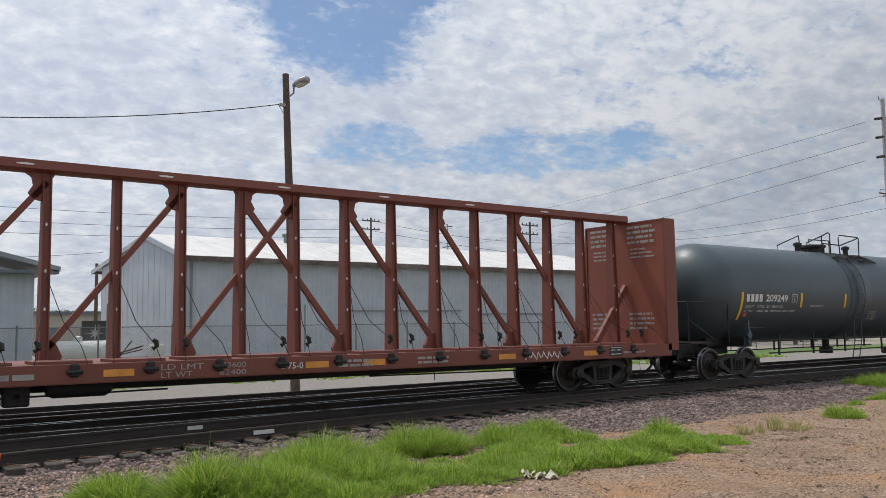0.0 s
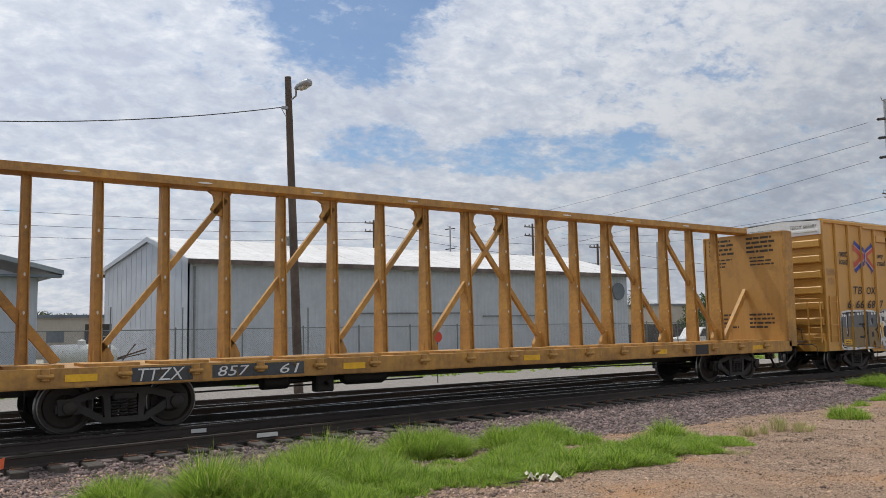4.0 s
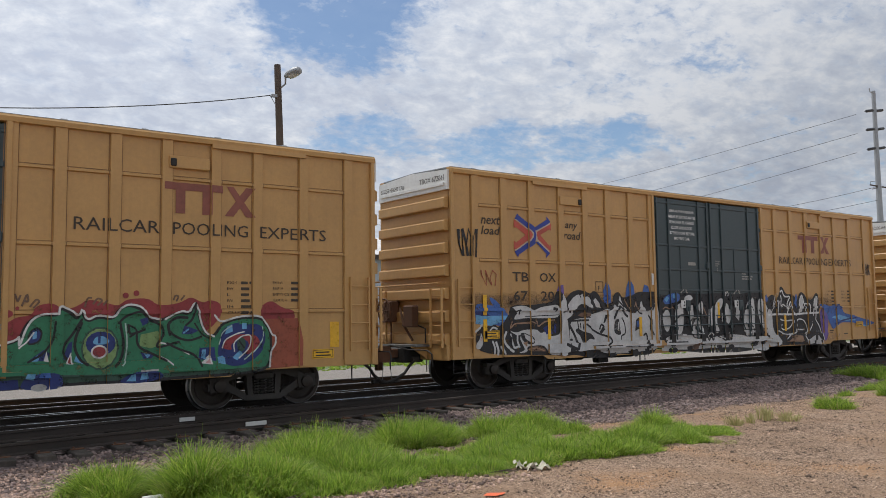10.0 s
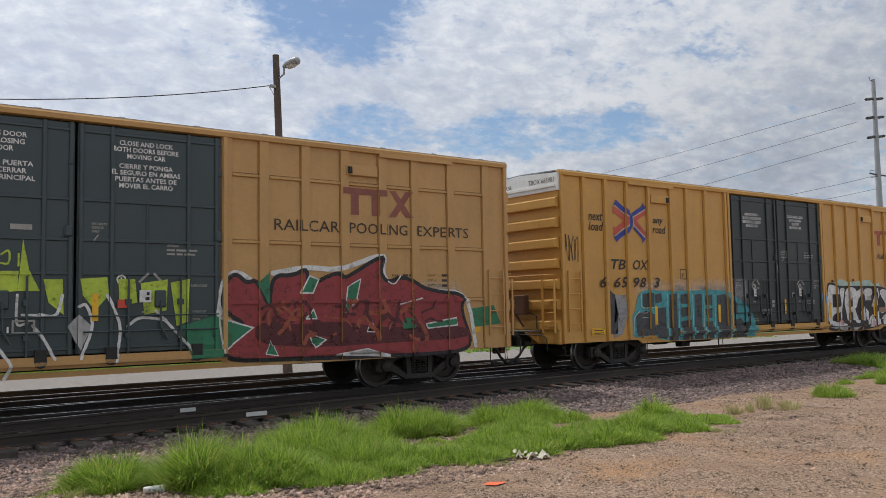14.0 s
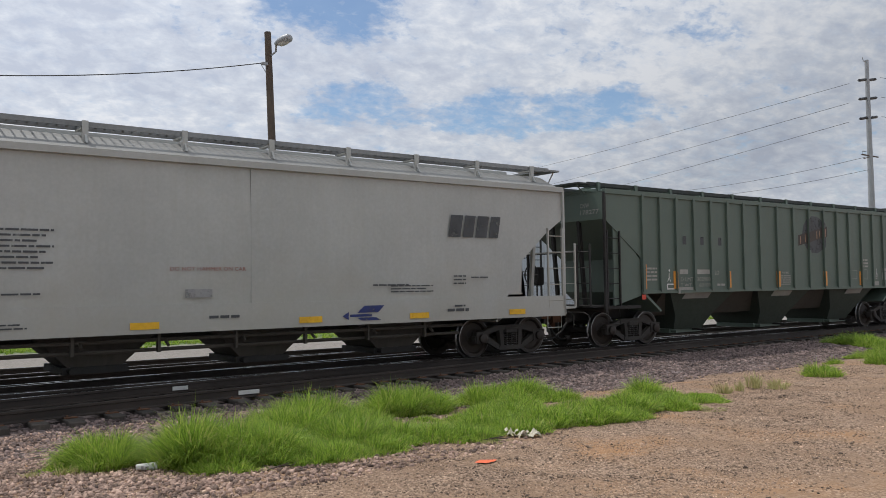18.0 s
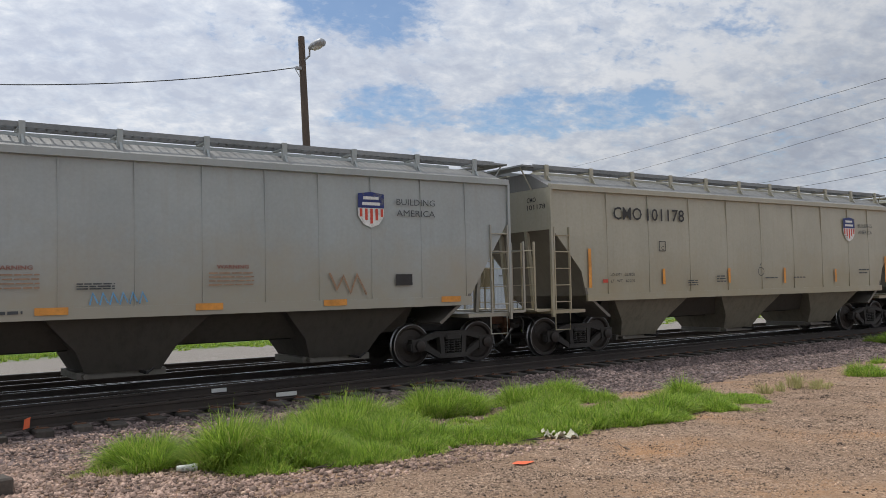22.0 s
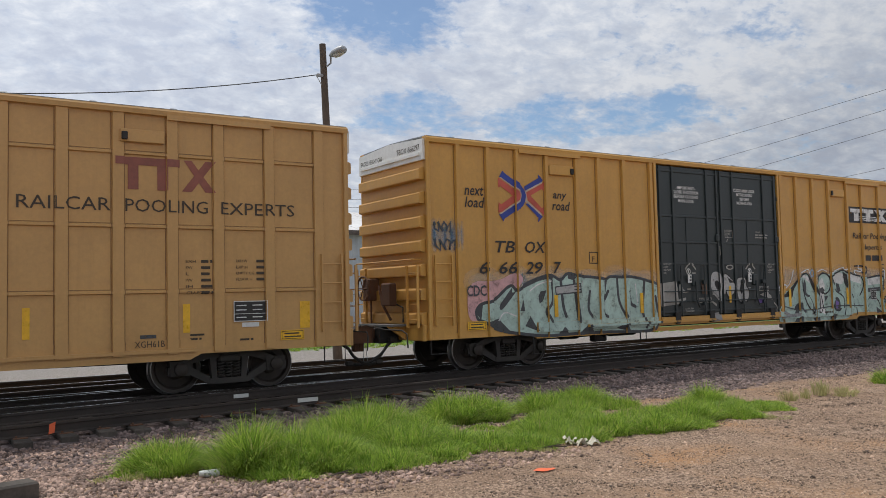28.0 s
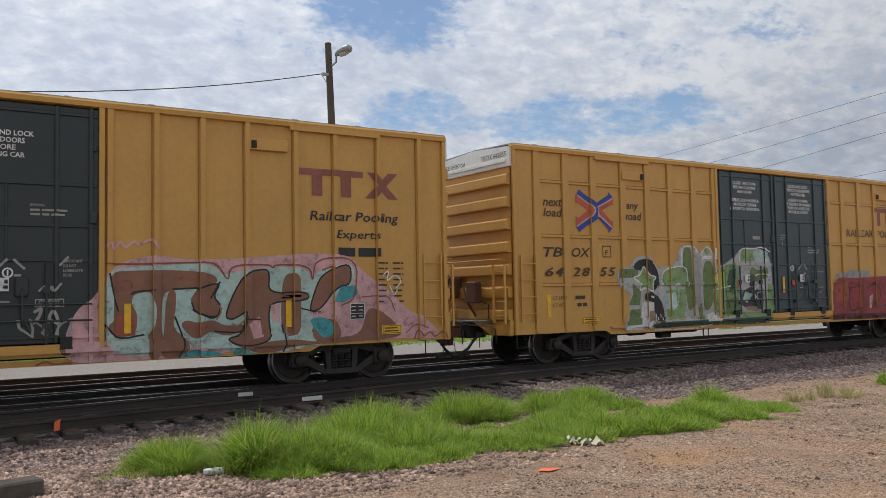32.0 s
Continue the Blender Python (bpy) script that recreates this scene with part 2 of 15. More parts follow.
SEAM = surface("brown panel seam line", (0.17, 0.095, 0.045), (0.34, 0.19, 0.075), rough=0.8, big=1.5, small=9.0)
INK = {
    "black": ink("black stencil paint", (0.026, 0.024, 0.024)),
    "brownblack": ink("faded black stencil paint", (0.048, 0.034, 0.022)),
    "white": ink("white stencil paint", (0.72, 0.72, 0.70)),
    "dimwhite": ink("worn white stencil paint", (0.34, 0.33, 0.30)),
    "red": ink("red logo paint", (0.60, 0.075, 0.045)),
    "blue": ink("blue logo paint", (0.030, 0.055, 0.30)),
    "logo red": ink("faded red logo paint", (0.52, 0.095, 0.065)),
    "logo pale": ink("faded pale logo edge", (0.56, 0.45, 0.36)),
    "slate": ink("slate grey spray paint", (0.13, 0.14, 0.145)),
    "gold": ink("thin grey spray over yellow", (0.24, 0.165, 0.075)),
    "beige silver": ink("dusty thin silver spray paint", (0.34, 0.31, 0.25)),
    "taupe": ink("pale brown spray paint", (0.25, 0.185, 0.135)),
    "sootbrown": ink("blackish brown spray paint", (0.052, 0.040, 0.032)),
    "maroon": ink("faded maroon logo paint", (0.26, 0.085, 0.060)),
    "yellow": ink("yellow reflective strip", (0.85, 0.46, 0.02), 0.35),
    "orange": ink("orange reflective strip", (0.72, 0.30, 0.05), 0.4),
    "silver": ink("silver spray paint", (0.42, 0.42, 0.41), 0.4),
    "grey": ink("grey spray paint", (0.30, 0.30, 0.30)),
    "darkgreen": ink("dark green spray paint", (0.035, 0.085, 0.06)),
    "bluespray": ink("blue spray paint", (0.05, 0.13, 0.40)),
    "navy": ink("navy spray paint", (0.020, 0.035, 0.16)),
    "skyblue": ink("pale blue spray paint", (0.15, 0.38, 0.62)),
    "teal": ink("teal spray paint", (0.06, 0.33, 0.36)),
    "mint": ink("pale mint spray paint", (0.42, 0.56, 0.50)),
    "emerald": ink("green spray paint", (0.03, 0.19, 0.095)),
    "lime": ink("lime spray paint", (0.45, 0.58, 0.06)),
    "mist": ink("greyish blue spray paint", (0.22, 0.36, 0.42)),
    "lake": ink("dull teal spray paint", (0.10, 0.25, 0.28)),
    "chalk": ink("chalky white spray paint", (0.56, 0.56, 0.55)),
    "leaf": ink("leaf green spray paint", (0.22, 0.34, 0.13)),
    "moss": ink("mossy green spray paint", (0.14, 0.20, 0.07)),
    "brown": ink("brown spray paint", (0.17, 0.10, 0.065)),
    "umber": ink("reddish brown spray paint", (0.25, 0.115, 0.070)),
    "tan": ink("tan spray paint", (0.34, 0.21, 0.13)),
    "rustred": ink("rust red spray paint", (0.34, 0.085, 0.045)),
    "redspray": ink("red spray paint", (0.29, 0.040, 0.045)),
    "darkred": ink("dark red spray paint", (0.10, 0.018, 0.022)),
    "pink": ink("pale pink spray paint", (0.62, 0.36, 0.36)),
    "purple": ink("violet spray paint", (0.16, 0.10, 0.34)),
    "graffblack": ink("black spray paint", (0.016, 0.016, 0.018)),
    "charcoal": ink("charcoal spray paint", (0.06, 0.065, 0.07)),
    "whitespray": ink("white spray paint", (0.70, 0.70, 0.68)),
}
for mist, c, a in (("pale mist", (0.70, 0.72, 0.70), 0.10), ("blue mist", (0.25, 0.42, 0.60), 0.12), ("dark mist", (0.06, 0.04, 0.04), 0.12)):
    INK[mist] = ink(mist, c)
    INK[mist].node_tree.nodes["Principled BSDF"].inputs["Alpha"].default_value = a
# spray paint wears thin: flecks of the ground show through, and the coat is uneven
for name in ("silver", "grey", "darkgreen", "bluespray", "navy", "skyblue", "teal", "mint", "emerald", "lime", "leaf", "moss", "brown", "tan", "rustred", "redspray", "darkred", "pink", "purple", "graffblack", "charcoal", "whitespray"):
    t = INK[name].node_tree
    co = t.nodes.new("ShaderNodeTexCoord").outputs["Object"]
    n = node(t, "ShaderNodeTexNoise", Scale=5.0, Detail=9.0, Roughness=0.78)
    t.links.new(co, n.inputs["Vector"])
    t.links.new(ramp(t, n.outputs[0], ((0.36, grey(0.45)), (0.47, grey(1.0)))), t.nodes["Principled BSDF"].inputs["Alpha"])


# ---- building blocks ----
from mathutils.geometry import tessellate_polygon


class Solid:
    """Vertices and faces gathered for one mesh."""

    def __init__(self):
        self.v, self.f = [], []

    def add(self, verts, faces):
        n = len(self.v)
        self.v += [tuple(p) for p in verts]
        self.f += [tuple(i + n for i in f) for f in faces]
        return self

    def box(self, x0, x1, y0, y1, z0, z1):
        return self.add([(x, y, z) for z in (z0, z1) for y in (y0, y1) for x in (x0, x1)],
                        [(0, 2, 3, 1), (4, 5, 7, 6), (0, 1, 5, 4), (2, 6, 7, 3), (0, 4, 6, 2), (1, 3, 7, 5)])

    def soft_box(self, x0, x1, y0, y1, z0, z1, c=0.01):
        """A box with chamfered edges."""
        bm = bmesh.new()
        r = bmesh.ops.create_cube(bm, size=1.0, matrix=Matrix.LocRotScale(((x0 + x1) / 2, (y0 + y1) / 2, (z0 + z1) / 2), None, (x1 - x0, y1 - y0, z1 - z0)))
        bmesh.ops.bevel(bm, geom=list(bm.edges), offset=c, segments=1, affect="EDGES")
        bm.verts.index_update()
        self.add([p.co[:] for p in bm.verts], [[q.index for q in f.verts] for f in bm.faces])
        bm.free()
        return self

    def beam(self, p, q, w, h, up=(0, 0, 1)):
        """A bar of section w by h from p to q."""
        p, q = Vector(p), Vector(q)
        d = (q - p).normalized()
        s = d.cross(Vector(up))
        s = s.normalized() if s.length > 1e-5 else Vector((1, 0, 0))
        u = s.cross(d)
        vs = [e + s * a * w / 2 + u * b * h / 2 for e in (p, q) for a, b in ((-1, -1), (1, -1), (1, 1), (-1, 1))]
        return self.add(vs, [(0, 1, 2, 3), (7, 6, 5, 4), (0, 4, 5, 1), (1, 5, 6, 2), (2, 6, 7, 3), (3, 7, 4, 0)])

    def tube(self, pts, r, n=6, caps=True):
        """A round bar along a line of points; r may be a list."""
        pts = [Vector(p) for p in pts]
        rs = r if isinstance(r, (list, tuple)) else [r] * len(pts)
        base = len(self.v)
        for i, p in enumerate(pts):
            d = (pts[min(i + 1, len(pts) - 1)] - pts[max(i - 1, 0)]).normalized()
            a = d.cross(Vector((0, 0, 1)) if abs(d.z) < 0.9 else Vector((1, 0, 0))).normalized()
            b = d.cross(a)
            for k in range(n):
                t = 2 * math.pi * k / n
                self.v.append(tuple(p + (a * math.cos(t) + b * math.sin(t)) * rs[i]))
        for i in range(len(pts) - 1):
            for k in range(n):
                k2 = (k + 1) % n
                self.f.append((base + i * n + k, base + i * n + k2, base + (i + 1) * n + k2, base + (i + 1) * n + k))
        if caps:
            self.f.append(tuple(base + k for k in range(n))[::-1])
            self.f.append(tuple(base + (len(pts) - 1) * n + k for k in range(n)))
        return self

    def slab(self, poly, a, b, axis="y"):
        """A flat outline drawn out between a and b along an axis (outline in the other two axes)."""
        def at(u, w, t):
            return {"y": (u, t, w), "x": (t, u, w), "z": (u, w, t)}[axis]
        n = len(poly)
        vs = [at(u, w, a) for u, w in poly] + [at(u, w, b) for u, w in poly]
        fs = [tuple(range(n))[::-1], tuple(range(n, 2 * n))]
        fs += [(i, (i + 1) % n, n + (i + 1) % n, n + i) for i in range(n)]
        return self.add(vs, fs)

    def lathe(self, prof, n=24, centre=(0, 0, 0), axis="y"):
        """A profile of (radius, along) turned round an axis."""
        base, c = len(self.v), Vector(centre)
        for r, a in prof:
            for k in range(n):
                t = 2 * math.pi * k / n
                u, w = r * math.cos(t), r * math.sin(t)
                self.v.append(tuple(c + Vector({"y": (u, a, w), "x": (a, u, w), "z": (u, w, a)}[axis])))
        for i in range(len(prof) - 1):
            for k in range(n):
                k2 = (k + 1) % n
                self.f.append((base + i * n + k, base + i * n + k2, base + (i + 1) * n + k2, base + (i + 1) * n + k))
        for i, flip in ((0, True), (len(prof) - 1, False)):
            if prof[i][0] > 1e-4:
                ring = tuple(base + i * n + k for k in range(n))
                self.f.append(ring[::-1] if flip else ring)
        return self

    def mesh(self, name, material, smooth=35):
        me = bpy.data.meshes.new(name)
        me.from_pydata(self.v, [], self.f)
        bm = bmesh.new()
        bm.from_mesh(me)
        bmesh.ops.recalc_face_normals(bm, faces=bm.faces)
        bm.to_mesh(me)
        bm.free()
        me.materials.append(material)
        if smooth:
            me.shade_smooth()
            me.set_sharp_from_angle(angle=radians(smooth))
        return me


KEPT = {}


def part(name, solid, material, parent=None, label="", m=None, key=None, smooth=35):
    """One mesh object under a thing or a part. key: shares the mesh with all parts built under the same key."""
    if key is not None:
        k = (key, name, material.name)
        if k not in KEPT:
            KEPT[k] = (solid() if callable(solid) else solid).mesh(name, material, smooth)
        me = KEPT[k]
    else:
        me = (solid() if callable(solid) else solid).mesh(name, material, smooth)
    ob = new(name, me)
    ob.parent = parent
    if m is not None:
        ob.matrix_basis = m
    if label:
        tagged(ob, label)
    return ob


def thing(name, label, category, m=None, group="", kind=""):
    ob = new(name)
    ob.empty_display_size = 0.3
    if m is not None:
        ob.matrix_basis = m
    return tagged(ob, label, category, group, kind)


def raw_mesh(name, verts, loops, sizes, material):
    """A large mesh from arrays."""
    me = bpy.data.meshes.new(name)
    verts, loops, sizes = np.asarray(verts, np.float32), np.asarray(loops, np.int32), np.asarray(sizes, np.int32)
    me.vertices.add(len(verts))
    me.vertices.foreach_set("co", verts.ravel())
    me.loops.add(len(loops))
    me.loops.foreach_set("vertex_index", loops)
    me.polygons.add(len(sizes))
    me.polygons.foreach_set("loop_start", np.concatenate([[0], np.cumsum(sizes)[:-1]]).astype(np.int32))
    me.update(calc_edges=True)
    me.materials.append(material)
    return me


# ---- flat paint on an uneven side ----
class Relief:
    """How far a side stands out, over a grid of stretches along x and z. Depth is -y in the thing's space."""

    def __init__(self, base, ribs=(), rails=(), zones=()):
        # ribs: (x0, x1, out), rails: (z0, z1, out, xa, xb), zones: (x0, x1, out) that replace the base
        self.base, self.ribs, self.rails, self.zones = base, ribs, rails, zones
        self.xs = sorted({v for r in ribs for v in r[:2]} | {v for r in rails for v in r[3:5]} | {v for r in zones for v in r[:2]})
        self.zs = sorted({v for r in rails for v in r[:2]})

    def out(self, x, z):
        o = self.base
        for a, b, v in self.zones:
            if a < x < b:
                o = v
        for a, b, v in self.ribs:
            if a < x < b:
                o = max(o, v)
        for a, b, v, xa, xb in self.rails:
            if a < z < b and xa < x < xb:
                o = max(o, v)
        return o


def cut(poly, axis, value, keep_above):
    res = []
    for i, p in enumerate(poly):
        q = poly[i - 1]
        a, b = (p[axis] - value, q[axis] - value) if keep_above else (value - p[axis], value - q[axis])
        if (a >= 0) != (b >= 0):
            t = b / (b - a)
            res.append((q[0] + (p[0] - q[0]) * t, q[1] + (p[1] - q[1]) * t))
        if a >= 0:
            res.append(p)
    return res


def laid(polys, relief, lift):
    """Outlines (x, z) laid on a side, cut where the side steps in and out."""
    vs, fs = [], []
    for k, poly in enumerate(polys):
        x0, x1 = min(p[0] for p in poly), max(p[0] for p in poly)
        z0, z1 = min(p[1] for p in poly), max(p[1] for p in poly)
        xs = [x0] + [v for v in relief.xs if x0 < v < x1] + [x1]
        zs = [z0] + [v for v in relief.zs if z0 < v < z1] + [z1]
        up = lift + 0.00002 * (k % 12)
        for a, b in zip(xs, xs[1:]):
            col = poly
            if a > x0:
                col = cut(col, 0, a, True)
            if b < x1 and col:
                col = cut(col, 0, b, False)
            for c, d in zip(zs, zs[1:]):
                cell = col
                if c > z0 and cell:
                    cell = cut(cell, 1, c, True)
                if d < z1 and cell:
                    cell = cut(cell, 1, d, False)
                if len(cell) < 3:
                    continue
                y = -(relief.out((a + b) / 2, (c + d) / 2) + up)
                n = len(vs)
                vs += [(p[0], y, p[1]) for p in cell]
                fs.append(tuple(range(n, n + len(cell))))
    return vs, fs


def decal(name, polys, relief, lift, material, parent, label=""):
    """Paint of outlines (x, z) on a side, as one part."""
    vs, fs = laid(polys, relief, lift)
    if not fs:
        return None
    me = bpy.data.meshes.new(name)
    me.from_pydata(vs, [], fs)
    me.materials.append(material)
    ob = new(name, me)
    ob.parent = parent
    if label:
        tagged(ob, label)
    return ob


LETTERS = {}


def letters(body, shear=0.0, bold=0.0, space=1.0, line=1.0, align="LEFT"):
    """The outlines of a text, as faces in a plane, scaled to a unit box."""
    key = (body, shear, bold, space, line, align)
    if key not in LETTERS:
        cu = bpy.data.curves.new("letters", "FONT")
        cu.body, cu.shear, cu.offset, cu.space_character, cu.space_line, cu.align_x = body, shear, bold, space, line, align
        cu.resolution_u = 2
        ob = bpy.data.objects.new("letters", cu)
        me = bpy.data.meshes.new_from_object(ob)
        co = [v.co for v in me.vertices]
        ps = [[(co[i].x, co[i].y) for i in p.vertices] for p in me.polygons]
        xs, ys = [p[0] for q in ps for p in q], [p[1] for q in ps for p in q]
        a, b, c, d = min(xs), max(xs), min(ys), max(ys)
        LETTERS[key] = [[((x - a) / (b - a), (y - c) / (d - c)) for x, y in q] for q in ps]
        bpy.data.objects.remove(ob)
        bpy.data.curves.remove(cu)
        bpy.data.meshes.remove(me)
    return LETTERS[key]


def place(polys, x0, x1, z0, z1):
    return [[(x0 + u * (x1 - x0), z0 + w * (z1 - z0)) for u, w in p] for p in polys]


def rect(x0, x1, z0, z1):
    return [(x0, z0), (x1, z0), (x1, z1), (x0, z1)]


def lettering(body, box, colour, relief, parent, lift=0.012, **kw):
    return decal("lettering", place(letters(body, **kw), *box), relief, lift, INK[colour], parent)


def bars(rows, colour, relief, parent, lift=0.012, name="lettering"):
    """Writing too small to read: bars broken into word lengths. rows: (x0, x1, z, height)."""
    rnd = random.Random(len(rows) * 7 + int(rows[0][0] * 100))
    polys = []
    for x0, x1, z, h in rows:
        x = x0
        while x < x1 - 0.02:
            w = min(rnd.uniform(0.08, 0.26) * max(1, h / 0.06), x1 - x)
            polys.append(rect(x, x + w, z, z + h))
            x += w + 0.35 * h + 0.015
    return decal(name, polys, relief, lift, INK[colour], parent)


def stroke(pts, w, square=False):
    """A painted stroke: mitred quads end to end, with rounded ends."""
    pts = [p for i, p in enumerate(pts) if i == 0 or math.dist(p, pts[i - 1]) > 1e-5]
    if len(pts) < 2:
        return []
    way = [((b[0] - a[0]) / math.dist(a, b), (b[1] - a[1]) / math.dist(a, b)) for a, b in zip(pts, pts[1:])]
    if square:
        (x0, z0), (x1, z1), u, v = pts[0], pts[-1], way[0], way[-1]
        pts = [(x0 - u[0] * w / 2, z0 - u[1] * w / 2)] + pts[1:-1] + [(x1 + v[0] * w / 2, z1 + v[1] * w / 2)]
    rims = []
    for i, (x, z) in enumerate(pts):
        u, v = way[max(i - 1, 0)], way[min(i, len(way) - 1)]
        nx, nz = -u[1] - v[1], u[0] + v[0]
        n = math.hypot(nx, nz)
        if n < 0.5:
            nx, nz, n = -v[1], v[0], 1.0
        k = w / 2 * min(2.0 / n, 1.6) / n
        rims.append(((x + nx * k, z + nz * k), (x - nx * k, z - nz * k)))
    res = [[a[0], a[1], b[1], b[0]] for a, b in zip(rims, rims[1:])]
    if not square and w > 0.03:
        for (x, z), u, s in ((pts[0], way[0], -1), (pts[-1], way[-1], 1)):
            a = math.atan2(u[1] * s, u[0] * s)
            res.append([(x + w / 2 * math.cos(a + k * math.pi / 4), z + w / 2 * math.sin(a + k * math.pi / 4)) for k in (-2, -1, 0, 1, 2)])
    return res


def curved(pts, closed, rounds=2, bite=0.22):
    """Corners cut off again and again, so that an outline or a stroke runs like a swing of the arm."""
    for _ in range(rounds):
        n, res = len(pts), []
        for i in range(n if closed else n - 1):
            (x0, z0), (x1, z1) = pts[i], pts[(i + 1) % n]
            res += [(x0 + (x1 - x0) * bite, z0 + (z1 - z0) * bite), (x1 - (x1 - x0) * bite, z1 - (z1 - z0) * bite)]
        pts = res if closed else [pts[0]] + res[1:-1] + [pts[-1]]
    return pts


def oval(x, z, rx, rz, n=14):
    return [(x + rx * math.cos(2 * math.pi * k / n), z + rz * math.sin(2 * math.pi * k / n)) for k in range(n)]

# ---- the ground: one sheet to the horizon ----
def lerp_rows(v, rows):
    for (a, p), (b, q) in zip(rows, rows[1:]):
        if v <= b:
            return p + (q - p) * max(0.0, (v - a) / (b - a))
    return rows[-1][1]


def ground_z(x, y):
    z = lerp_rows(y, ((-40, -0.12), (7.0, -0.14), (9.5, -0.20), (11.6, -0.36), (12.9, -0.24), (22.5, -0.24), (24, -0.32), (60, -0.35), (400, -0.4)))
    k = 0.0 if 12.8 < y < 22.6 else 1.0
    return z + k * (0.03 * noise.noise((x * 0.35, y * 0.35, 0)) + 0.015 * noise.noise((x * 1.7, y * 1.7, 5)))


def ground_material():
    """Dirt with pebbles near by, dark ballast along the rails, a pale gravel lane, grass, then dusty earth."""
    m = bpy.data.materials.new("dirt, ballast, gravel and grass")
    m.use_nodes = True
    t = m.node_tree
    b = t.nodes["Principled BSDF"]
    co = t.nodes.new("ShaderNodeTexCoord").outputs["Object"]
    sp = t.nodes.new("ShaderNodeSeparateXYZ")
    t.links.new(co, sp.inputs[0])

    def nz(scale, detail=5.0, rough=0.6):
        n = node(t, "ShaderNodeTexNoise", Scale=scale, Detail=detail, Roughness=rough)
        t.links.new(co, n.inputs["Vector"])
        return n.outputs[0]

    def mix(f, a, c):
        n = node(t, "ShaderNodeMix", dtype="RGBA")
        t.links.new(f, n.inputs["Factor"])
        t.links.new(a, n.inputs[6])
        t.links.new(c, n.inputs[7])
        return n.outputs[2]

    wob = math_node(t, "MULTIPLY", math_node(t, "SUBTRACT", nz(0.55), 0.5), 3.0)
    y = math_node(t, "ADD", sp.outputs[1], wob)
    vor = node(t, "ShaderNodeTexVoronoi", Scale=44.0, Randomness=1.0)
    t.links.new(co, vor.inputs["Vector"])
    vor2 = node(t, "ShaderNodeTexVoronoi", Scale=11.0, Randomness=1.0)
    t.links.new(co, vor2.inputs["Vector"])
    pebble = ramp(t, vor.outputs["Color"], ((0.1, (0.085, 0.058, 0.041, 1)), (0.45, (0.245, 0.160, 0.104, 1)), (0.8, (0.48, 0.345, 0.245, 1))))
    earth = ramp(t, nz(0.5), ((0.35, (0.225, 0.142, 0.088, 1)), (0.52, (0.295, 0.187, 0.112, 1)), (0.64, (0.385, 0.205, 0.090, 1))))
    patch = ramp(t, nz(0.9, 8.0, 0.7), ((0.40, grey(0.12)), (0.60, grey(0.9))))
    dirt = mix(patch, earth, pebble)
    ballast = ramp(t, vor2.outputs["Color"], ((0.1, (0.058, 0.043, 0.041, 1)), (0.5, (0.13, 0.098, 0.091, 1)), (0.85, (0.245, 0.192, 0.18, 1))))
    oily = ramp(t, nz(1.3), ((0.3, (0.034, 0.030, 0.027, 1)), (0.7, (0.098, 0.085, 0.076, 1))))
    lane = ramp(t, vor.outputs["Color"], ((0.1, (0.17, 0.15, 0.13, 1)), (0.6, (0.26, 0.235, 0.21, 1)), (0.9, (0.36, 0.33, 0.30, 1))))
    grass = ramp(t, nz(1.6, 8.0, 0.7), ((0.3, (0.06, 0.11, 0.025, 1)), (0.6, (0.13, 0.20, 0.05, 1)), (0.75, (0.28, 0.26, 0.15, 1))))
    far = ramp(t, nz(0.08), ((0.3, (0.30, 0.26, 0.21, 1)), (0.7, (0.40, 0.36, 0.30, 1))))

    def step(a, c):
        mr = t.nodes.new("ShaderNodeMapRange")
        mr.inputs[1].default_value, mr.inputs[2].default_value = a, c
        t.links.new(y, mr.inputs[0])
        return mr.outputs[0]

    col = mix(step(10.6, 11.6), dirt, ballast)
    col = mix(step(13.6, 14.6), col, oily)
    col = mix(step(21.6, 22.6), col, lane)
    col = mix(step(29.5, 31.0), col, grass)
    col = mix(step(35.0, 37.5), col, far)
    t.links.new(col, b.inputs["Base Color"])
    b.inputs["Roughness"].default_value = 0.95
    h = math_node(t, "ADD", math_node(t, "MULTIPLY", vor.outputs["Distance"], -0.6), math_node(t, "MULTIPLY", nz(35.0), 0.6))
    bp = node(t, "ShaderNodeBump", Strength=0.8, Distance=0.02)
    t.links.new(h, bp.inputs["Height"])
    t.links.new(bp.outputs[0], b.inputs["Normal"])
    return m


def graded(a, b, inner0, inner1, fine, growth=1.35):
    vals = list(np.arange(inner0, inner1 + 1e-6, fine))
    v, d = inner0, fine
    while v > a:
        d *= growth
        v -= d
        vals.insert(0, max(v, a))
    v, d = vals[-1], fine
    while v < b:
        d *= growth
        v += d
        vals.append(min(v, b))
    return vals


GX, GY = graded(-1500, 2500, -12, 40, 0.25), graded(-1200, 2600, 0, 32, 0.2)
gv = [(x, y, ground_z(x, y)) for y in GY for x in GX]
nx = len(GX)
gl = [i for r in range(len(GY) - 1) for c in range(nx - 1) for i in (r * nx + c, r * nx + c + 1, (r + 1) * nx + c + 1, (r + 1) * nx + c)]
ground = new("ground", raw_mesh("ground", gv, gl, [4] * (len(gl) // 4), ground_material()))
ground.data.shade_smooth()
tagged(ground, "dusty dirt and gravel ground beside the railway", "ground", kind="structure")

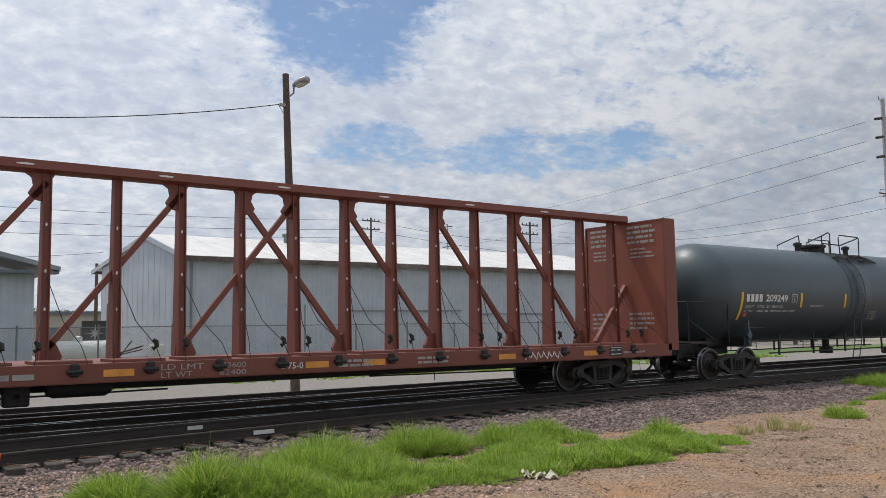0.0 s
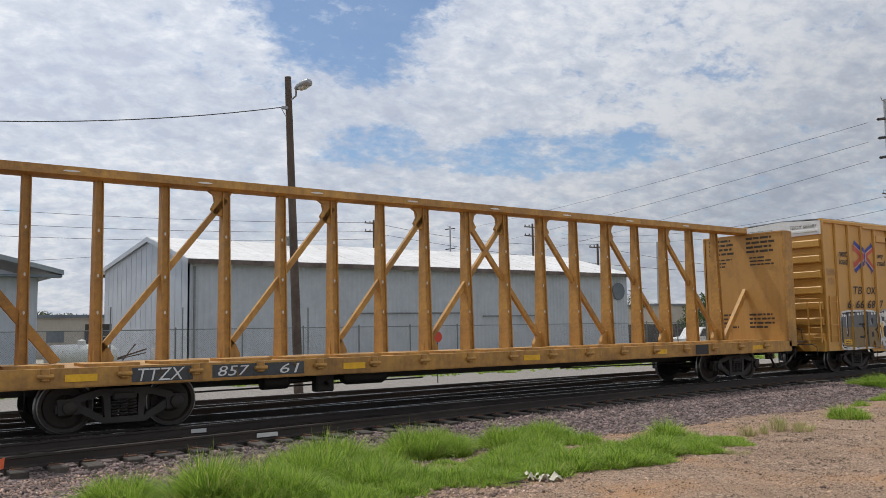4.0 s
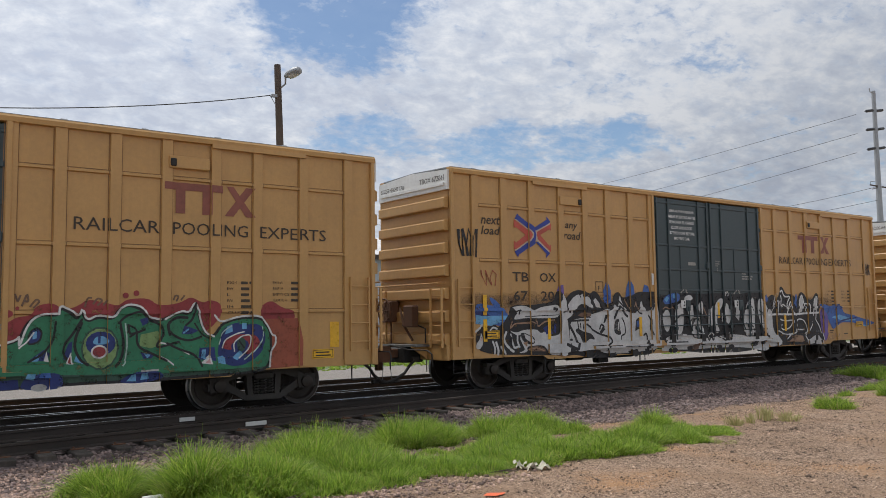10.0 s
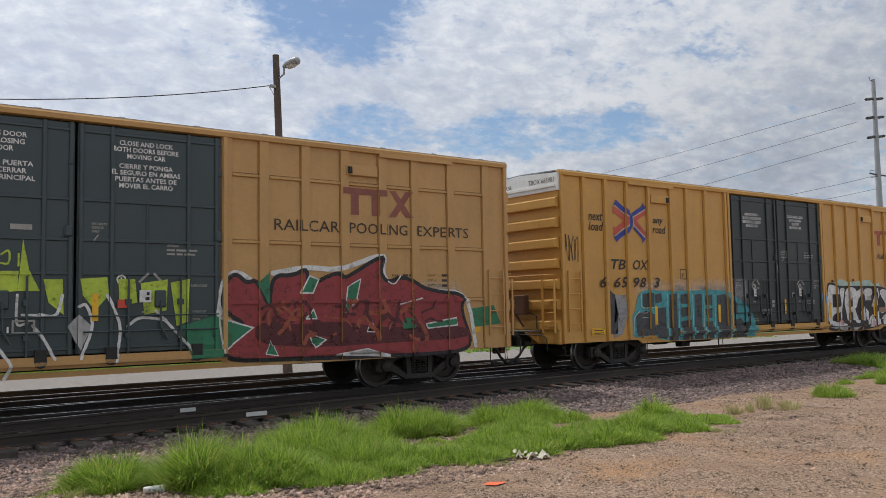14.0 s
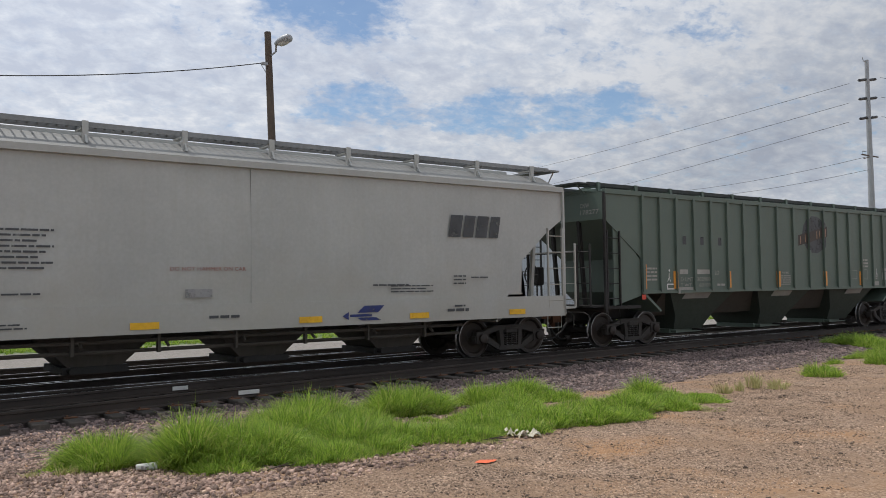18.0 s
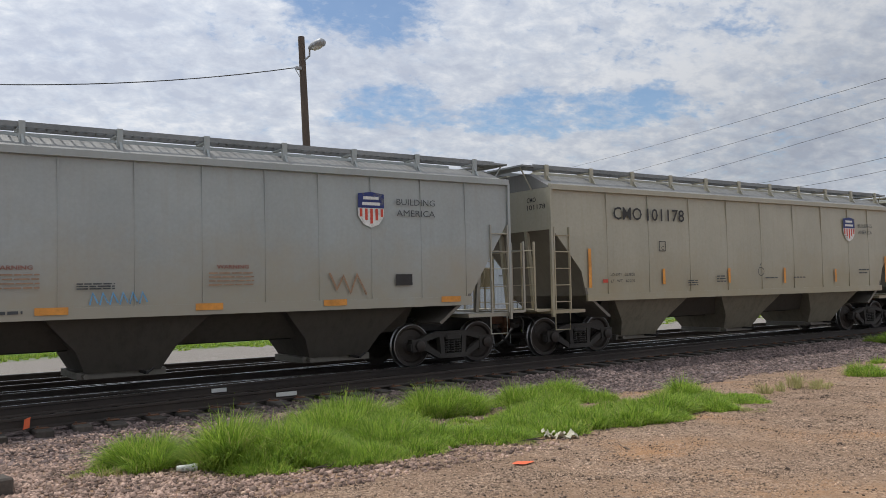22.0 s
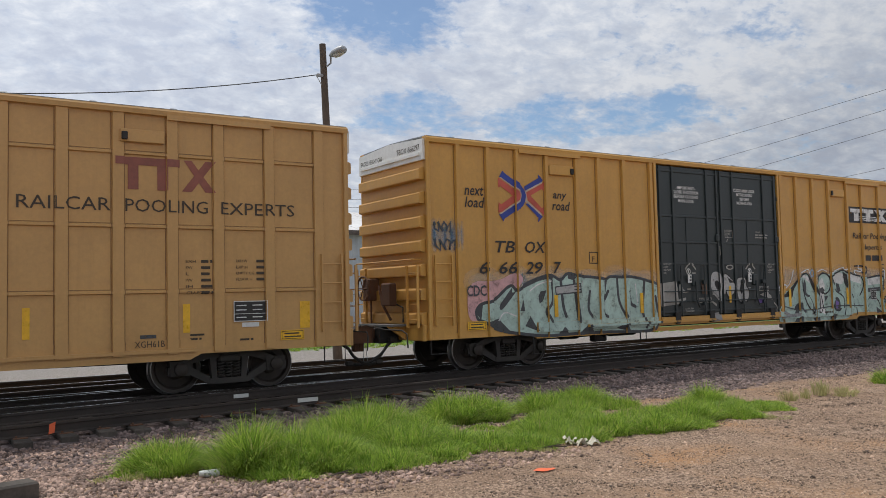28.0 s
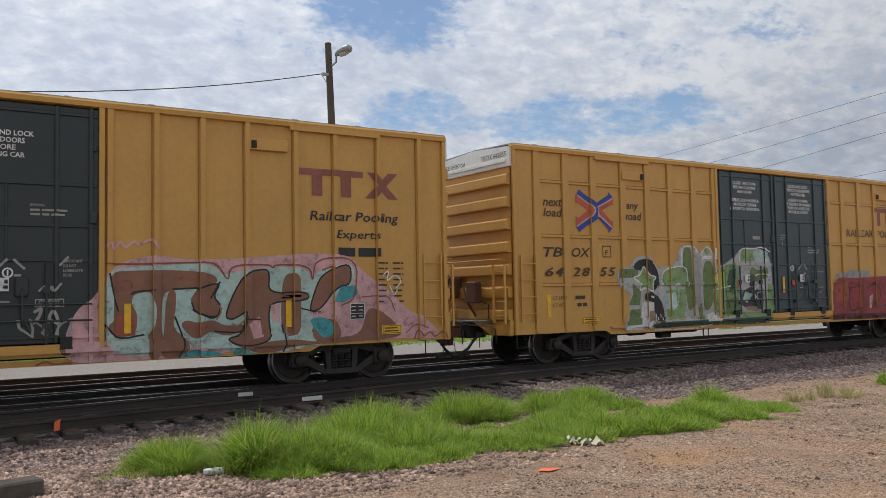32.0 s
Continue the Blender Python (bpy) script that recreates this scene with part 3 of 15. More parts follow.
# ---- rails and ties ----
TRAIN_Y = 16.2
RAIL_SIDE = surface("rusty brown rail sides", (0.022, 0.017, 0.014), (0.055, 0.041, 0.033), rough=0.7, bump=0.3)
RAIL_TOP = surface("polished rail head", (0.52, 0.51, 0.49), (0.70, 0.69, 0.67), rough=0.26, metal=1.0, bump=0.05)
TIE = surface("weathered oily timber", (0.025, 0.022, 0.018), (0.105, 0.088, 0.074), rough=0.9, big=2.0, small=22, bump=0.6, bump_scale=25, per_object=0.35)


def rail_solid(line):
    """The section of a rail run along (x, y) points, its head at z = 0."""
    prof = [(-0.07, -0.17), (-0.07, -0.155), (-0.012, -0.135), (-0.012, -0.045), (-0.036, -0.036), (-0.036, -0.004), (-0.028, 0.0),
            (0.028, 0.0), (0.036, -0.004), (0.036, -0.036), (0.012, -0.045), (0.012, -0.135), (0.07, -0.155), (0.07, -0.17)]
    s = Solid()
    n = len(prof)
    for i, (x, y) in enumerate(line):
        x0, y0 = line[max(i - 1, 0)]
        x1, y1 = line[min(i + 1, len(line) - 1)]
        d = math.hypot(x1 - x0, y1 - y0)
        sx, sy = -(y1 - y0) / d, (x1 - x0) / d
        s.v += [(x + sx * u, y + sy * u, w) for u, w in prof]
    for i in range(len(line) - 1):
        s.f += [(i * n + k, i * n + (k + 1) % n, (i + 1) * n + (k + 1) % n, (i + 1) * n + k) for k in range(n)]
    return s


def head_solid(line, w=0.05):
    """The bright worn band on top of a rail."""
    s = Solid()
    for i, (x, y) in enumerate(line):
        s.v += [(x, y - w / 2, 0.0025), (x, y + w / 2, 0.0025)]
    s.f += [(2 * i, 2 * i + 2, 2 * i + 3, 2 * i + 1) for i in range(len(line) - 1)]
    return s


def turnout_y(x):
    return TRAIN_Y - 0.75 - 0.00204 * (35.5 - x) ** 2


track = tagged(thing("railway_track", "rusty steel rails on oily timber ties in dark ballast", "railway track"), kind="structure")
STRAIGHT = [(x, 0) for x in (-260, -120, -60, -30, -10, 0, 10, 20, 40, 60, 90, 140, 300, 700)]
for y in (TRAIN_Y - 0.7525, TRAIN_Y + 0.7525):
    r = part("rail", rail_solid([(x, y) for x, _ in STRAIGHT]), RAIL_SIDE, track)
    part("rail_head", head_solid([(x, y) for x, _ in STRAIGHT]), RAIL_TOP, r, "worn bright rail head", smooth=0)
NEAR = [(x, turnout_y(x)) for x in range(-30, 35, 2)]
r = part("rail", rail_solid(NEAR), RAIL_SIDE, track, "diverging turnout rail")
part("rail_head", head_solid(NEAR, 0.03), RAIL_SIDE, r, "rusty unused rail head", smooth=0)
FARB = [(x, turnout_y(x) + 1.505) for x in range(-30, 33, 2)]
r = part("rail", rail_solid(FARB), RAIL_SIDE, track, "diverging turnout rail")
part("rail_head", head_solid(FARB, 0.045), RAIL_TOP, r, "worn bright rail head", smooth=0)
second_track = tagged(thing("railway_track", "second siding track with dull steel rails", "railway track"), kind="structure")
Y2 = 19.9
for y in (Y2 - 0.7525, Y2 + 0.7525):
    r = part("rail", rail_solid([(x, y) for x, _ in STRAIGHT]), RAIL_SIDE, second_track)
    part("rail_head", head_solid([(x, y) for x, _ in STRAIGHT]), RAIL_TOP, r, "worn bright rail head", smooth=0)
# the lead that crosses from the first track to the second
LEAD = [(x, TRAIN_Y + 0.75 + 0.00165 * (x + 24) ** 2) for x in range(-22, 22, 2)]
for off in (0.0, -1.505):
    line = [(x, y + off) for x, y in LEAD if y + off > TRAIN_Y - 0.5 and y + off < Y2 + 0.7]
    r = part("rail", rail_solid(line), RAIL_SIDE, second_track, "crossover rail")
    part("rail_head", head_solid(line, 0.04), RAIL_TOP, r, "worn bright rail head", smooth=0)
# guard rail and a splice bar by the frog
part("guard_rail", rail_solid([(x, TRAIN_Y - 0.7525 + 0.16) for x in (2, 4, 6, 8, 10, 12)]), RAIL_SIDE, track)
LABEL_WHITE = surface("white painted mark", (0.50, 0.50, 0.48), (0.66, 0.66, 0.62), rough=0.7, small=30)
for x, y, w in ((5.46, turnout_y(5.46) + 1.505 - 0.05, 0.14), (6.14, turnout_y(6.14) - 0.05, 0.19)):
    part("painted_mark", Solid().box(x - w, x + w, y - 0.012, y, -0.125, -0.055), LABEL_WHITE, track, "white painted mark on the rail web")

rnd = random.Random(4)
x = -18.0
ties = []
while x < 62:
    near_end = (turnout_y(x) if x < 30 else TRAIN_Y - 0.75) - 0.52
    ties.append((x + rnd.uniform(-0.04, 0.04), near_end + rnd.uniform(-0.12, 0.1), TRAIN_Y + 1.3, track))
    x += 0.53
x = -18.0
while x < 62:
    ties.append((x + rnd.uniform(-0.05, 0.05), Y2 - 1.32 + rnd.uniform(-0.1, 0.1), Y2 + 1.3, second_track))
    x += 0.56
for i, (x, a, b, owner) in enumerate(ties):
    k = round((b - a) * 2) / 2
    part("tie", lambda k=k: Solid().soft_box(-0.115, 0.115, 0, k, -0.18, 0, 0.012), TIE, owner, key=f"tie{k}",
         m=pose(x, a, -0.172 + rnd.uniform(-0.008, 0.006), 0, 0, rnd.uniform(-1.2, 1.2)))
PLATE = RAIL_SIDE
for i, (x, a, b, owner) in enumerate(ties):
    if owner is track and -2 < x < 34:
        for y in (turnout_y(x),):
            part("tie_plate", lambda: Solid().box(-0.09, 0.09, -0.17, 0.17, 0, 0.014).tube([(-0.05, -0.11, 0), (-0.05, -0.11, 0.04)], 0.018, 6).tube(
                [(0.05, 0.11, 0), (0.05, 0.11, 0.04)], 0.018, 6), RUST, owner, key="plate", m=pose(x, y, -0.172))

# ---- sheds beyond the tracks ----
METAL_WALL = surface("pale corrugated wall paint", (0.40, 0.435, 0.48), (0.50, 0.54, 0.59), rough=0.6, streak=0.3, dirt=(0.30, 0.29, 0.28), dirt_amt=0.15, small=3)
METAL_ROOF = surface("sun-bleached metal roof", (0.60, 0.59, 0.57), (0.80, 0.79, 0.77), rough=0.6, streak=0.15, dirt=(0.40, 0.33, 0.27), dirt_amt=0.85, small=2, big=0.35, metal=0.0)
TRIM = surface("slate grey trim paint", (0.10, 0.125, 0.15), (0.17, 0.20, 0.225), rough=0.6, small=6)
CONCRETE = surface("concrete", (0.33, 0.32, 0.30), (0.44, 0.43, 0.41), rough=0.9, bump=0.3)


def corrugated(x0, x1, y, z0, z1, pitch=0.30, depth=0.012, thick=0.05):
    """A sheet wall along x with ribs that stand out towards -y."""
    out = []
    n = max(1, int((x1 - x0) / pitch))
    p = (x1 - x0) / n
    for i in range(n):
        a = x0 + i * p
        out += [(a, 0.0), (a + p * 0.70, 0.0), (a + p * 0.78, -depth), (a + p * 0.92, -depth)]
    out.append((x1, 0.0))
    poly = [(x, y + d) for x, d in out] + [(x1, y + thick), (x0, y + thick)]
    return Solid().slab(poly, z0, z1, "z")


def shed(name, label, x0, x1, y0, y1, eave, ridge, ym, back):
    """A long shed along x: front eave at y0, ridge at ym, a shallower back slope that ends past y1."""
    b = thing(name, label, "building")
    part("wall", corrugated(x0, x1, y0, -0.4, eave - 0.02), METAL_WALL, b, "pale grey corrugated metal side wall")
    gable = [(y0, -0.4), (y1, -0.4), (y1, back - 0.05), (ym, ridge - 0.06), (y0, eave - 0.03)]
    for x in (x0, x1 - 0.08):
        part("gable_wall", Solid().slab(gable, x, x + 0.08, "x"), METAL_WALL, b, "pale metal gable wall")
    for i in range(1, 16):
        y = y0 + i * (y1 - y0) / 16
        top = eave + (ridge - eave) * (y - y0) / (ym - y0) if y < ym else ridge + (back - ridge) * (y - ym) / (y1 - ym)
        part("seam", Solid().box(x0 - 0.012, x0 - 0.002, y - 0.02, y + 0.02, -0.35, top - 0.1), METAL_WALL, b)
    part("wall", Solid().box(x0, x1, y1 - 0.06, y1, -0.4, back - 0.06), METAL_WALL, b)
    for ya, za in ((y0 - 0.45, eave - 0.45 * (ridge - eave) / (ym - y0)), (y1 + 2.0, back - 2.0 * (ridge - back) / (y1 - ym))):
        sheet = Solid().slab([(ya, za), (ym, ridge), (ym, ridge + 0.06), (ya, za + 0.06)], x0 - 0.15, x1 + 0.3, "x")
        m = int((x1 - x0) / 2.4)
        for i in range(m + 1):
            xx = x0 - 0.1 + i * (x1 - x0 + 0.3) / m
            sheet.slab([(ya, za + 0.06), (ym, ridge + 0.06), (ym, ridge + 0.075), (ya, za + 0.075)], xx - 0.02, xx + 0.02, "x")
        part("roof", sheet, METAL_ROOF, b, "bleached metal roof sheets with rust stains")
        part("rake_board", Solid().slab([(ya, za - 0.22), (ym, ridge - 0.22), (ym, ridge + 0.05), (ya, za + 0.05)], x0 - 0.19, x0 - 0.155, "x"), METAL_WALL, b, "pale metal rake board")
        part("fascia", Solid().box(x0 - 0.15, x1 + 0.3, ya - 0.03, ya - 0.004, za - 0.20, za + 0.05), RUST_TRIM, b, "rusty dark eave edge")
    return b


RUST_TRIM = surface("rusty eave edge", (0.06, 0.045, 0.04), (0.22, 0.18, 0.16), rough=0.8, small=5)
warehouse = shed("warehouse", "long pale metal warehouse with a low bleached roof", 14.6, 47.0, 42.0, 57.9, 5.42, 7.05, 48.4, 5.9)
# a ridge vent, a stub pipe and wall fittings
part("roof_vent", Solid().lathe([(0.0, 0.0), (0.22, 0.0), (0.22, 0.4), (0.32, 0.44), (0.32, 0.6), (0.1, 0.75), (0.0, 0.75)], 12, (22.9, 47.6, 6.85), "z"), GRATE, warehouse, "galvanised roof vent")
part("wall_vent", Solid().lathe([(0.0, -0.06), (0.62, -0.06), (0.62, 0.0), (0.0, 0.0)], 18, (46.0, 41.93, 4.1), "y"), TRIM, warehouse, "round dark wall vent")
part("conduit", Solid().tube([(24.0, 41.9, 2.6), (32.0, 41.9, 2.6)], 0.04, 6), GRATE, warehouse)
part("conduit", Solid().tube([(33.5, 41.9, 2.4), (39.0, 41.9, 2.4)], 0.04, 6), GRATE, warehouse)
part("drain_pipe", Solid().tube([(14.9, 41.88, 5.0), (14.9, 41.88, 0.0)], 0.06, 8), GRATE, warehouse)

left_shed = thing("storage_shed", "pale metal storage shed with a grey gable roof", "building")
part("wall", corrugated(-20.0, 7.3, 40.0, -0.4, 4.1), METAL_WALL, left_shed, "pale grey corrugated metal wall")
part("side_wall", Solid().box(7.22, 7.3, 40.05, 52, -0.4, 4.2), METAL_WALL, left_shed)
part("gable_wall", Solid().slab([(-20, 4.1), (7.3, 4.1), (-6.3, 7.5)], 39.98, 40.06, "y"), METAL_WALL, left_shed, "metal gable above the wall")
GREYROOF = surface("grey roof edge paint", (0.22, 0.25, 0.28), (0.32, 0.36, 0.39), rough=0.6, streak=0.2, dirt=(0.2, 0.2, 0.2))
part("roof", Solid().slab([(8.2, 4.25), (8.2, 4.45), (-6.3, 8.0), (-6.3, 7.75)], 39.3, 52.6, "y"), GREYROOF, left_shed, "grey sheet roof with a deep edge")
part("roof", Solid().slab([(-20.8, 4.25), (-20.8, 4.45), (-6.3, 8.0), (-6.3, 7.75)], 39.3, 52.6, "y"), GREYROOF, left_shed, "grey sheet roof with a deep edge")
part("soffit", Solid().box(-20.5, 8.15, 39.35, 40.0, 4.14, 4.24), TRIM, left_shed)


# ---- parts that all the freight cars share ----
WHEEL_R = 0.457
WHEELSETS = []


def wheelset_solid():
    s = Solid()
    for side in (-1, 1):
        y = side * 0.7525
        o = side
        prof = [(0.085, y - o * 0.10), (0.085, y + o * 0.07), (0.15, y + o * 0.06), (0.20, y + o * 0.015), (0.34, y + o * 0.0), (0.375, y + o * 0.055),
                (0.435, y + o * 0.065), (0.452, y + o * 0.06), (0.457, y), (0.462, y - o * 0.03), (0.488, y - o * 0.045), (0.488, y - o * 0.07),
                (0.36, y - o * 0.07), (0.32, y - o * 0.03), (0.17, y - o * 0.05)]
        s.lathe(prof, 28)
        for k in range(3):
            t = k * 2 * math.pi / 3
            s.tube([(0.16 * math.cos(t), y + o * 0.05, 0.16 * math.sin(t)), (0.16 * math.cos(t), y + o * 0.085, 0.16 * math.sin(t))], 0.022, 6)
    s.tube([(0, -1.12, 0), (0, 1.12, 0)], 0.08, 12)
    return s


def side_frame_solid(side):
    """The cast side of a truck: an arched top, a dropped middle with openings, two bearing ends."""
    y0, y1 = (-1.10, -0.96) if side < 0 else (0.96, 1.10)
    s = Solid()
    s.slab([(-1.10, 0.50), (-0.72, 0.66), (-0.42, 0.74), (0.42, 0.74), (0.72, 0.66), (1.10, 0.50), (1.10, 0.36), (0.70, 0.54), (0.40, 0.62),
            (-0.40, 0.62), (-0.70, 0.54), (-1.10, 0.36)], y0, y1)
    s.slab([(-0.36, 0.16), (0.36, 0.16), (0.36, 0.26), (-0.36, 0.26)], y0, y1)
    for k in (-1, 1):
        s.slab([(k * 0.36, 0.16), (k * 0.36, 0.29), (k * 0.80, 0.56), (k * 0.92, 0.46)], y0 + 0.01, y1 - 0.01)
        s.slab([(k * 0.32, 0.24), (k * 0.22, 0.24), (k * 0.24, 0.64), (k * 0.36, 0.64)], y0, y1)
        s.slab([(k * 0.72, 0.34), (k * 1.06, 0.34), (k * 1.08, 0.60), (k * 0.70, 0.60)], y0 - 0.02 if side < 0 else y0, y1 if side < 0 else y1 + 0.02)
    return s


def cap_solid(side):
    s = Solid()
    y = side * 1.13
    for k in (0,):
        s.lathe([(0.115, y - side * 0.03), (0.115, y + side * 0.05), (0.07, y + side * 0.075), (0.0, y + side * 0.075)], 14, (k, 0, WHEEL_R))
    return s


def spring_solid(side):
    s = Solid()
    for cx in (-0.15, 0.0, 0.15):
        for dy in (0.0,):
            pts = [(cx + 0.062 * math.cos(t), side * 1.05 + 0.062 * math.sin(t), 0.27 + 0.26 * t / (2 * math.pi * 5)) for t in [2 * math.pi * 5 * k / 40 for k in range(41)]]
            s.tube(pts, 0.017, 5)
    return s


def bolster_solid():
    s = Solid().soft_box(-0.20, 0.20, -1.14, 1.14, 0.54, 0.68, 0.03)
    s.lathe([(0.20, 0.68), (0.20, 0.80), (0.0, 0.80)], 14, axis="z")
    s.box(-0.98, 0.98, -0.60, -0.54, 0.40, 0.46).box(-0.98, 0.98, 0.54, 0.60, 0.40, 0.46)
    return s


def truck(car, x):
    t = part("truck", bolster_solid, TRUCK, car, "grimy cast steel four-wheel truck", key="truck", m=pose(x, 0, 0))
    for side in (-1, 1):
        part("side_frame", lambda: side_frame_solid(side), TRUCK, t, key=f"frame{side}")
        part("spring", lambda: spring_solid(side), TRUCK, t, key=f"spring{side}")
        for dx in (-0.889, 0.889):
            part("bearing_cap", lambda: cap_solid(side), WHEEL, t, key=f"cap{side}", m=pose(dx, 0, 0))
    for dx in (-0.889, 0.889):
        w = part("wheelset", wheelset_solid, WHEEL, t, "dark steel wheelset with bright treads", key="wheelset", m=pose(dx, 0, WHEEL_R))
        if len(w.data.materials) < 2:
            w.data.materials.append(TREAD)
            for f in w.data.polygons:
                rs = [math.hypot(w.data.vertices[i].co.x, w.data.vertices[i].co.z) for i in f.vertices]
                if min(rs) > 0.43:
                    f.material_index = 1
        WHEELSETS.append(w)
    return t


def coupler(car, x, way):
    s = Solid().soft_box(min(0, way * 0.5), max(0, way * 0.5), -0.11, 0.11, 0.77, 0.97, 0.02)
    s.slab([(way * 0.42, -0.20), (way * 0.74, -0.22), (way * 0.86, -0.08), (way * 0.72, 0.0), (way * 0.84, 0.10), (way * 0.72, 0.20), (way * 0.42, 0.18)], 0.68, 1.04, "z")
    k = part("coupler", s, RUST, car, "rusty knuckle coupler", m=pose(x, 0, 0), key=f"coupler{way}")
    part("lock_lifter", lambda: Solid().soft_box(min(way * 0.50, way * 0.64), max(way * 0.50, way * 0.64), -0.07, 0.07, 0.50, 0.69, 0.02), RUST, k, key=f"lifter{way}")
    h = Solid().tube([(-way * 0.1, -0.42, 0.72), (way * 0.06, -0.44, 0.60), (way * 0.18, -0.42, 0.44), (way * 0.40, -0.36, 0.30), (way * 0.62, -0.30, 0.24), (way * 0.84, -0.26, 0.27)], 0.034, 8)
    hose = part("air_hose", h, BLACK, car, "black rubber brake hose", m=pose(x, 0, 0), key=f"hose{way}")
    part("glad_hand", lambda: Solid().soft_box(min(way * 0.78, way * 0.94), max(way * 0.78, way * 0.94), -0.32, -0.22, 0.23, 0.33, 0.02), TRUCK, hose, key=f"glad{way}")
    part("angle_cock", lambda: Solid().soft_box(-0.09, 0.09, -0.48, -0.36, 0.68, 0.80, 0.02).tube([(0, -0.48, 0.78), (way * 0.16, -0.50, 0.80)], 0.012, 5), TRUCK, car, m=pose(x - way * 0.1, 0, 0), key=f"cock{way}")
    part("hose_strap", lambda: Solid().tube([(way * 0.5, -0.30, 0.70), (way * 0.46, -0.34, 0.29)], 0.007, 5), GRATE, car, m=pose(x, 0, 0), key=f"strap{way}")
    part("cut_lever", Solid().tube([(way * 0.04, -1.30, 0.60), (way * 0.06, -1.30, 0.88), (way * 0.10, -1.18, 0.96), (way * 0.14, -0.5, 0.96), (way * 0.45, -0.24, 1.06), (way * 0.6, -0.05, 0.96)], 0.016, 6), TRUCK, car,
         m=pose(x, 0, 0), key=f"lever{way}")


def step_stirrup(car, x, mat, z=0.80, y=-1.36, w=0.44):
    s = Solid().tube([(-w / 2, 0, 0.02), (-w / 2, 0, -0.36), (w / 2, 0, -0.36), (w / 2, 0, 0.02)], 0.016, 6)
    part("stirrup_step", s, mat, car, m=pose(x, y, z), key=f"stirrup{w}")


def ladder(car, x, y, z0, z1, mat, n, w=0.42, stile=True, turn=0, name="ladder"):
    """Rungs, with two stiles or bolted straight to the body."""
    def build():
        s = Solid()
        if stile:
            for k in (-w / 2, w / 2):
                s.beam((k, 0, 0), (k, 0, z1 - z0), 0.035, 0.05, (0, 1, 0))
        return s if stile else s.tube([(-w / 2, 0, 0), (-w / 2, -0.01, 0)], 0.012)
    lad = part(name, build, mat, car, m=pose(x, y, z0, 0, 0, turn), key=f"{name}{w}{z1 - z0:.2f}{stile}{n}")
    for i in range(n):
        z = (i + 0.5) * (z1 - z0) / n
        part("rung", lambda: Solid().tube([(-w / 2, 0.05, 0), (-w / 2, -0.02, 0), (w / 2, -0.02, 0), (w / 2, 0.05, 0)], 0.013, 6), mat, lad, key=f"rung{w}", m=pose(0, 0, z))


def brake_wheel(car, x, y, z, mat, way):
    s = Solid()
    ring = [(0, 0.27 * math.cos(t), 0.27 * math.sin(t)) for t in [2 * math.pi * k / 18 for k in range(19)]]
    s.tube(ring, 0.02, 6, False)
    for k in range(6):
        t = math.pi * k / 3
        s.tube([(0, 0, 0), (0, 0.27 * math.cos(t), 0.27 * math.sin(t))], 0.013, 5)
    s.tube([(0, 0, 0), (-way * 0.18, 0, 0)], 0.03, 8)
    part("brake_wheel", s, mat, car, "spoked hand brake wheel", m=pose(x, y, z), key=f"brakewheel{way}")
    part("brake_gear", Solid().soft_box(-0.12, 0.12, -0.18, 0.18, -0.28, 0.22, 0.03).tube([(0, 0, -0.2), (0, 0, -0.9)], 0.02, 6), mat, car, m=pose(x - way * 0.2, y, z), key="brakegear")


def floor_gear(car, L, mat=None):
    """Centre sill, air reservoir, brake cylinder, rods and pipes below the floor."""
    mat = mat or BLACK
    part("centre_sill", Solid().box(0.3, L - 0.3, -0.33, 0.33, 0.72, 1.02), mat, car)
    part("air_reservoir", Solid().lathe([(0.0, -0.55), (0.11, -0.52), (0.16, -0.42), (0.16, 0.42), (0.11, 0.52), (0.0, 0.55)], 14, axis="x"), mat, car, m=pose(L * 0.33, -0.75, 0.70), key="reservoir")
    part("brake_cylinder", Solid().lathe([(0.0, -0.3), (0.15, -0.3), (0.15, 0.22), (0.06, 0.3), (0.03, 0.9), (0.0, 0.9)], 12, axis="x"), mat, car, m=pose(L * 0.24, -0.7, 0.68), key="cylinder")
    part("brake_valve", Solid().soft_box(-0.2, 0.2, -0.12, 0.12, -0.18, 0.18, 0.03).tube([(0.0, -0.12, 0), (0.0, -0.25, -0.05)], 0.04, 6), mat, car, m=pose(L * 0.285, -0.8, 0.62), key="valve")
    for a, b in (((L * 0.16, -0.5, 0.55), (L * 0.40, -0.7, 0.6)), ((L * 0.60, -0.5, 0.62), (L * 0.86, -0.4, 0.55))):
        part("brake_rod", Solid().tube([a, b], 0.018, 6), mat, car)
    part("train_pipe", Solid().tube([(0.1, 0.32, 0.75), (3.5, 0.5, 0.66), (L - 3.5, 0.5, 0.66), (L - 0.1, 0.32, 0.75)], 0.025, 6), mat, car)


# ---- boxcars ----
BOX_L = 18.7
A_POSTS = (0.80, 1.60, 2.42, 3.28, 4.20, 4.90, 5.75, 6.70, 12.0, 12.76, 13.56, 14.38, 15.33, 16.15, 17.1, 18.05)
B_POSTS = (0.70, 1.56, 2.43, 3.41, 4.25, 5.08, 5.95, 6.76, 11.9, 12.64, 13.52, 14.40, 15.3, 16.12, 17.08, 18.08)
B_RAILS = (4.20, 2.95, 1.83)
DOOR0, DOORM, DOOR1 = 6.88, 9.28, 11.84
DOOR_RIBS = (7.0, 7.48, 8.79, 9.20, 9.36, 9.86, 11.18, 11.70)
DOOR_RAILS = (4.72, 3.56, 2.89, 2.33, 1.10)


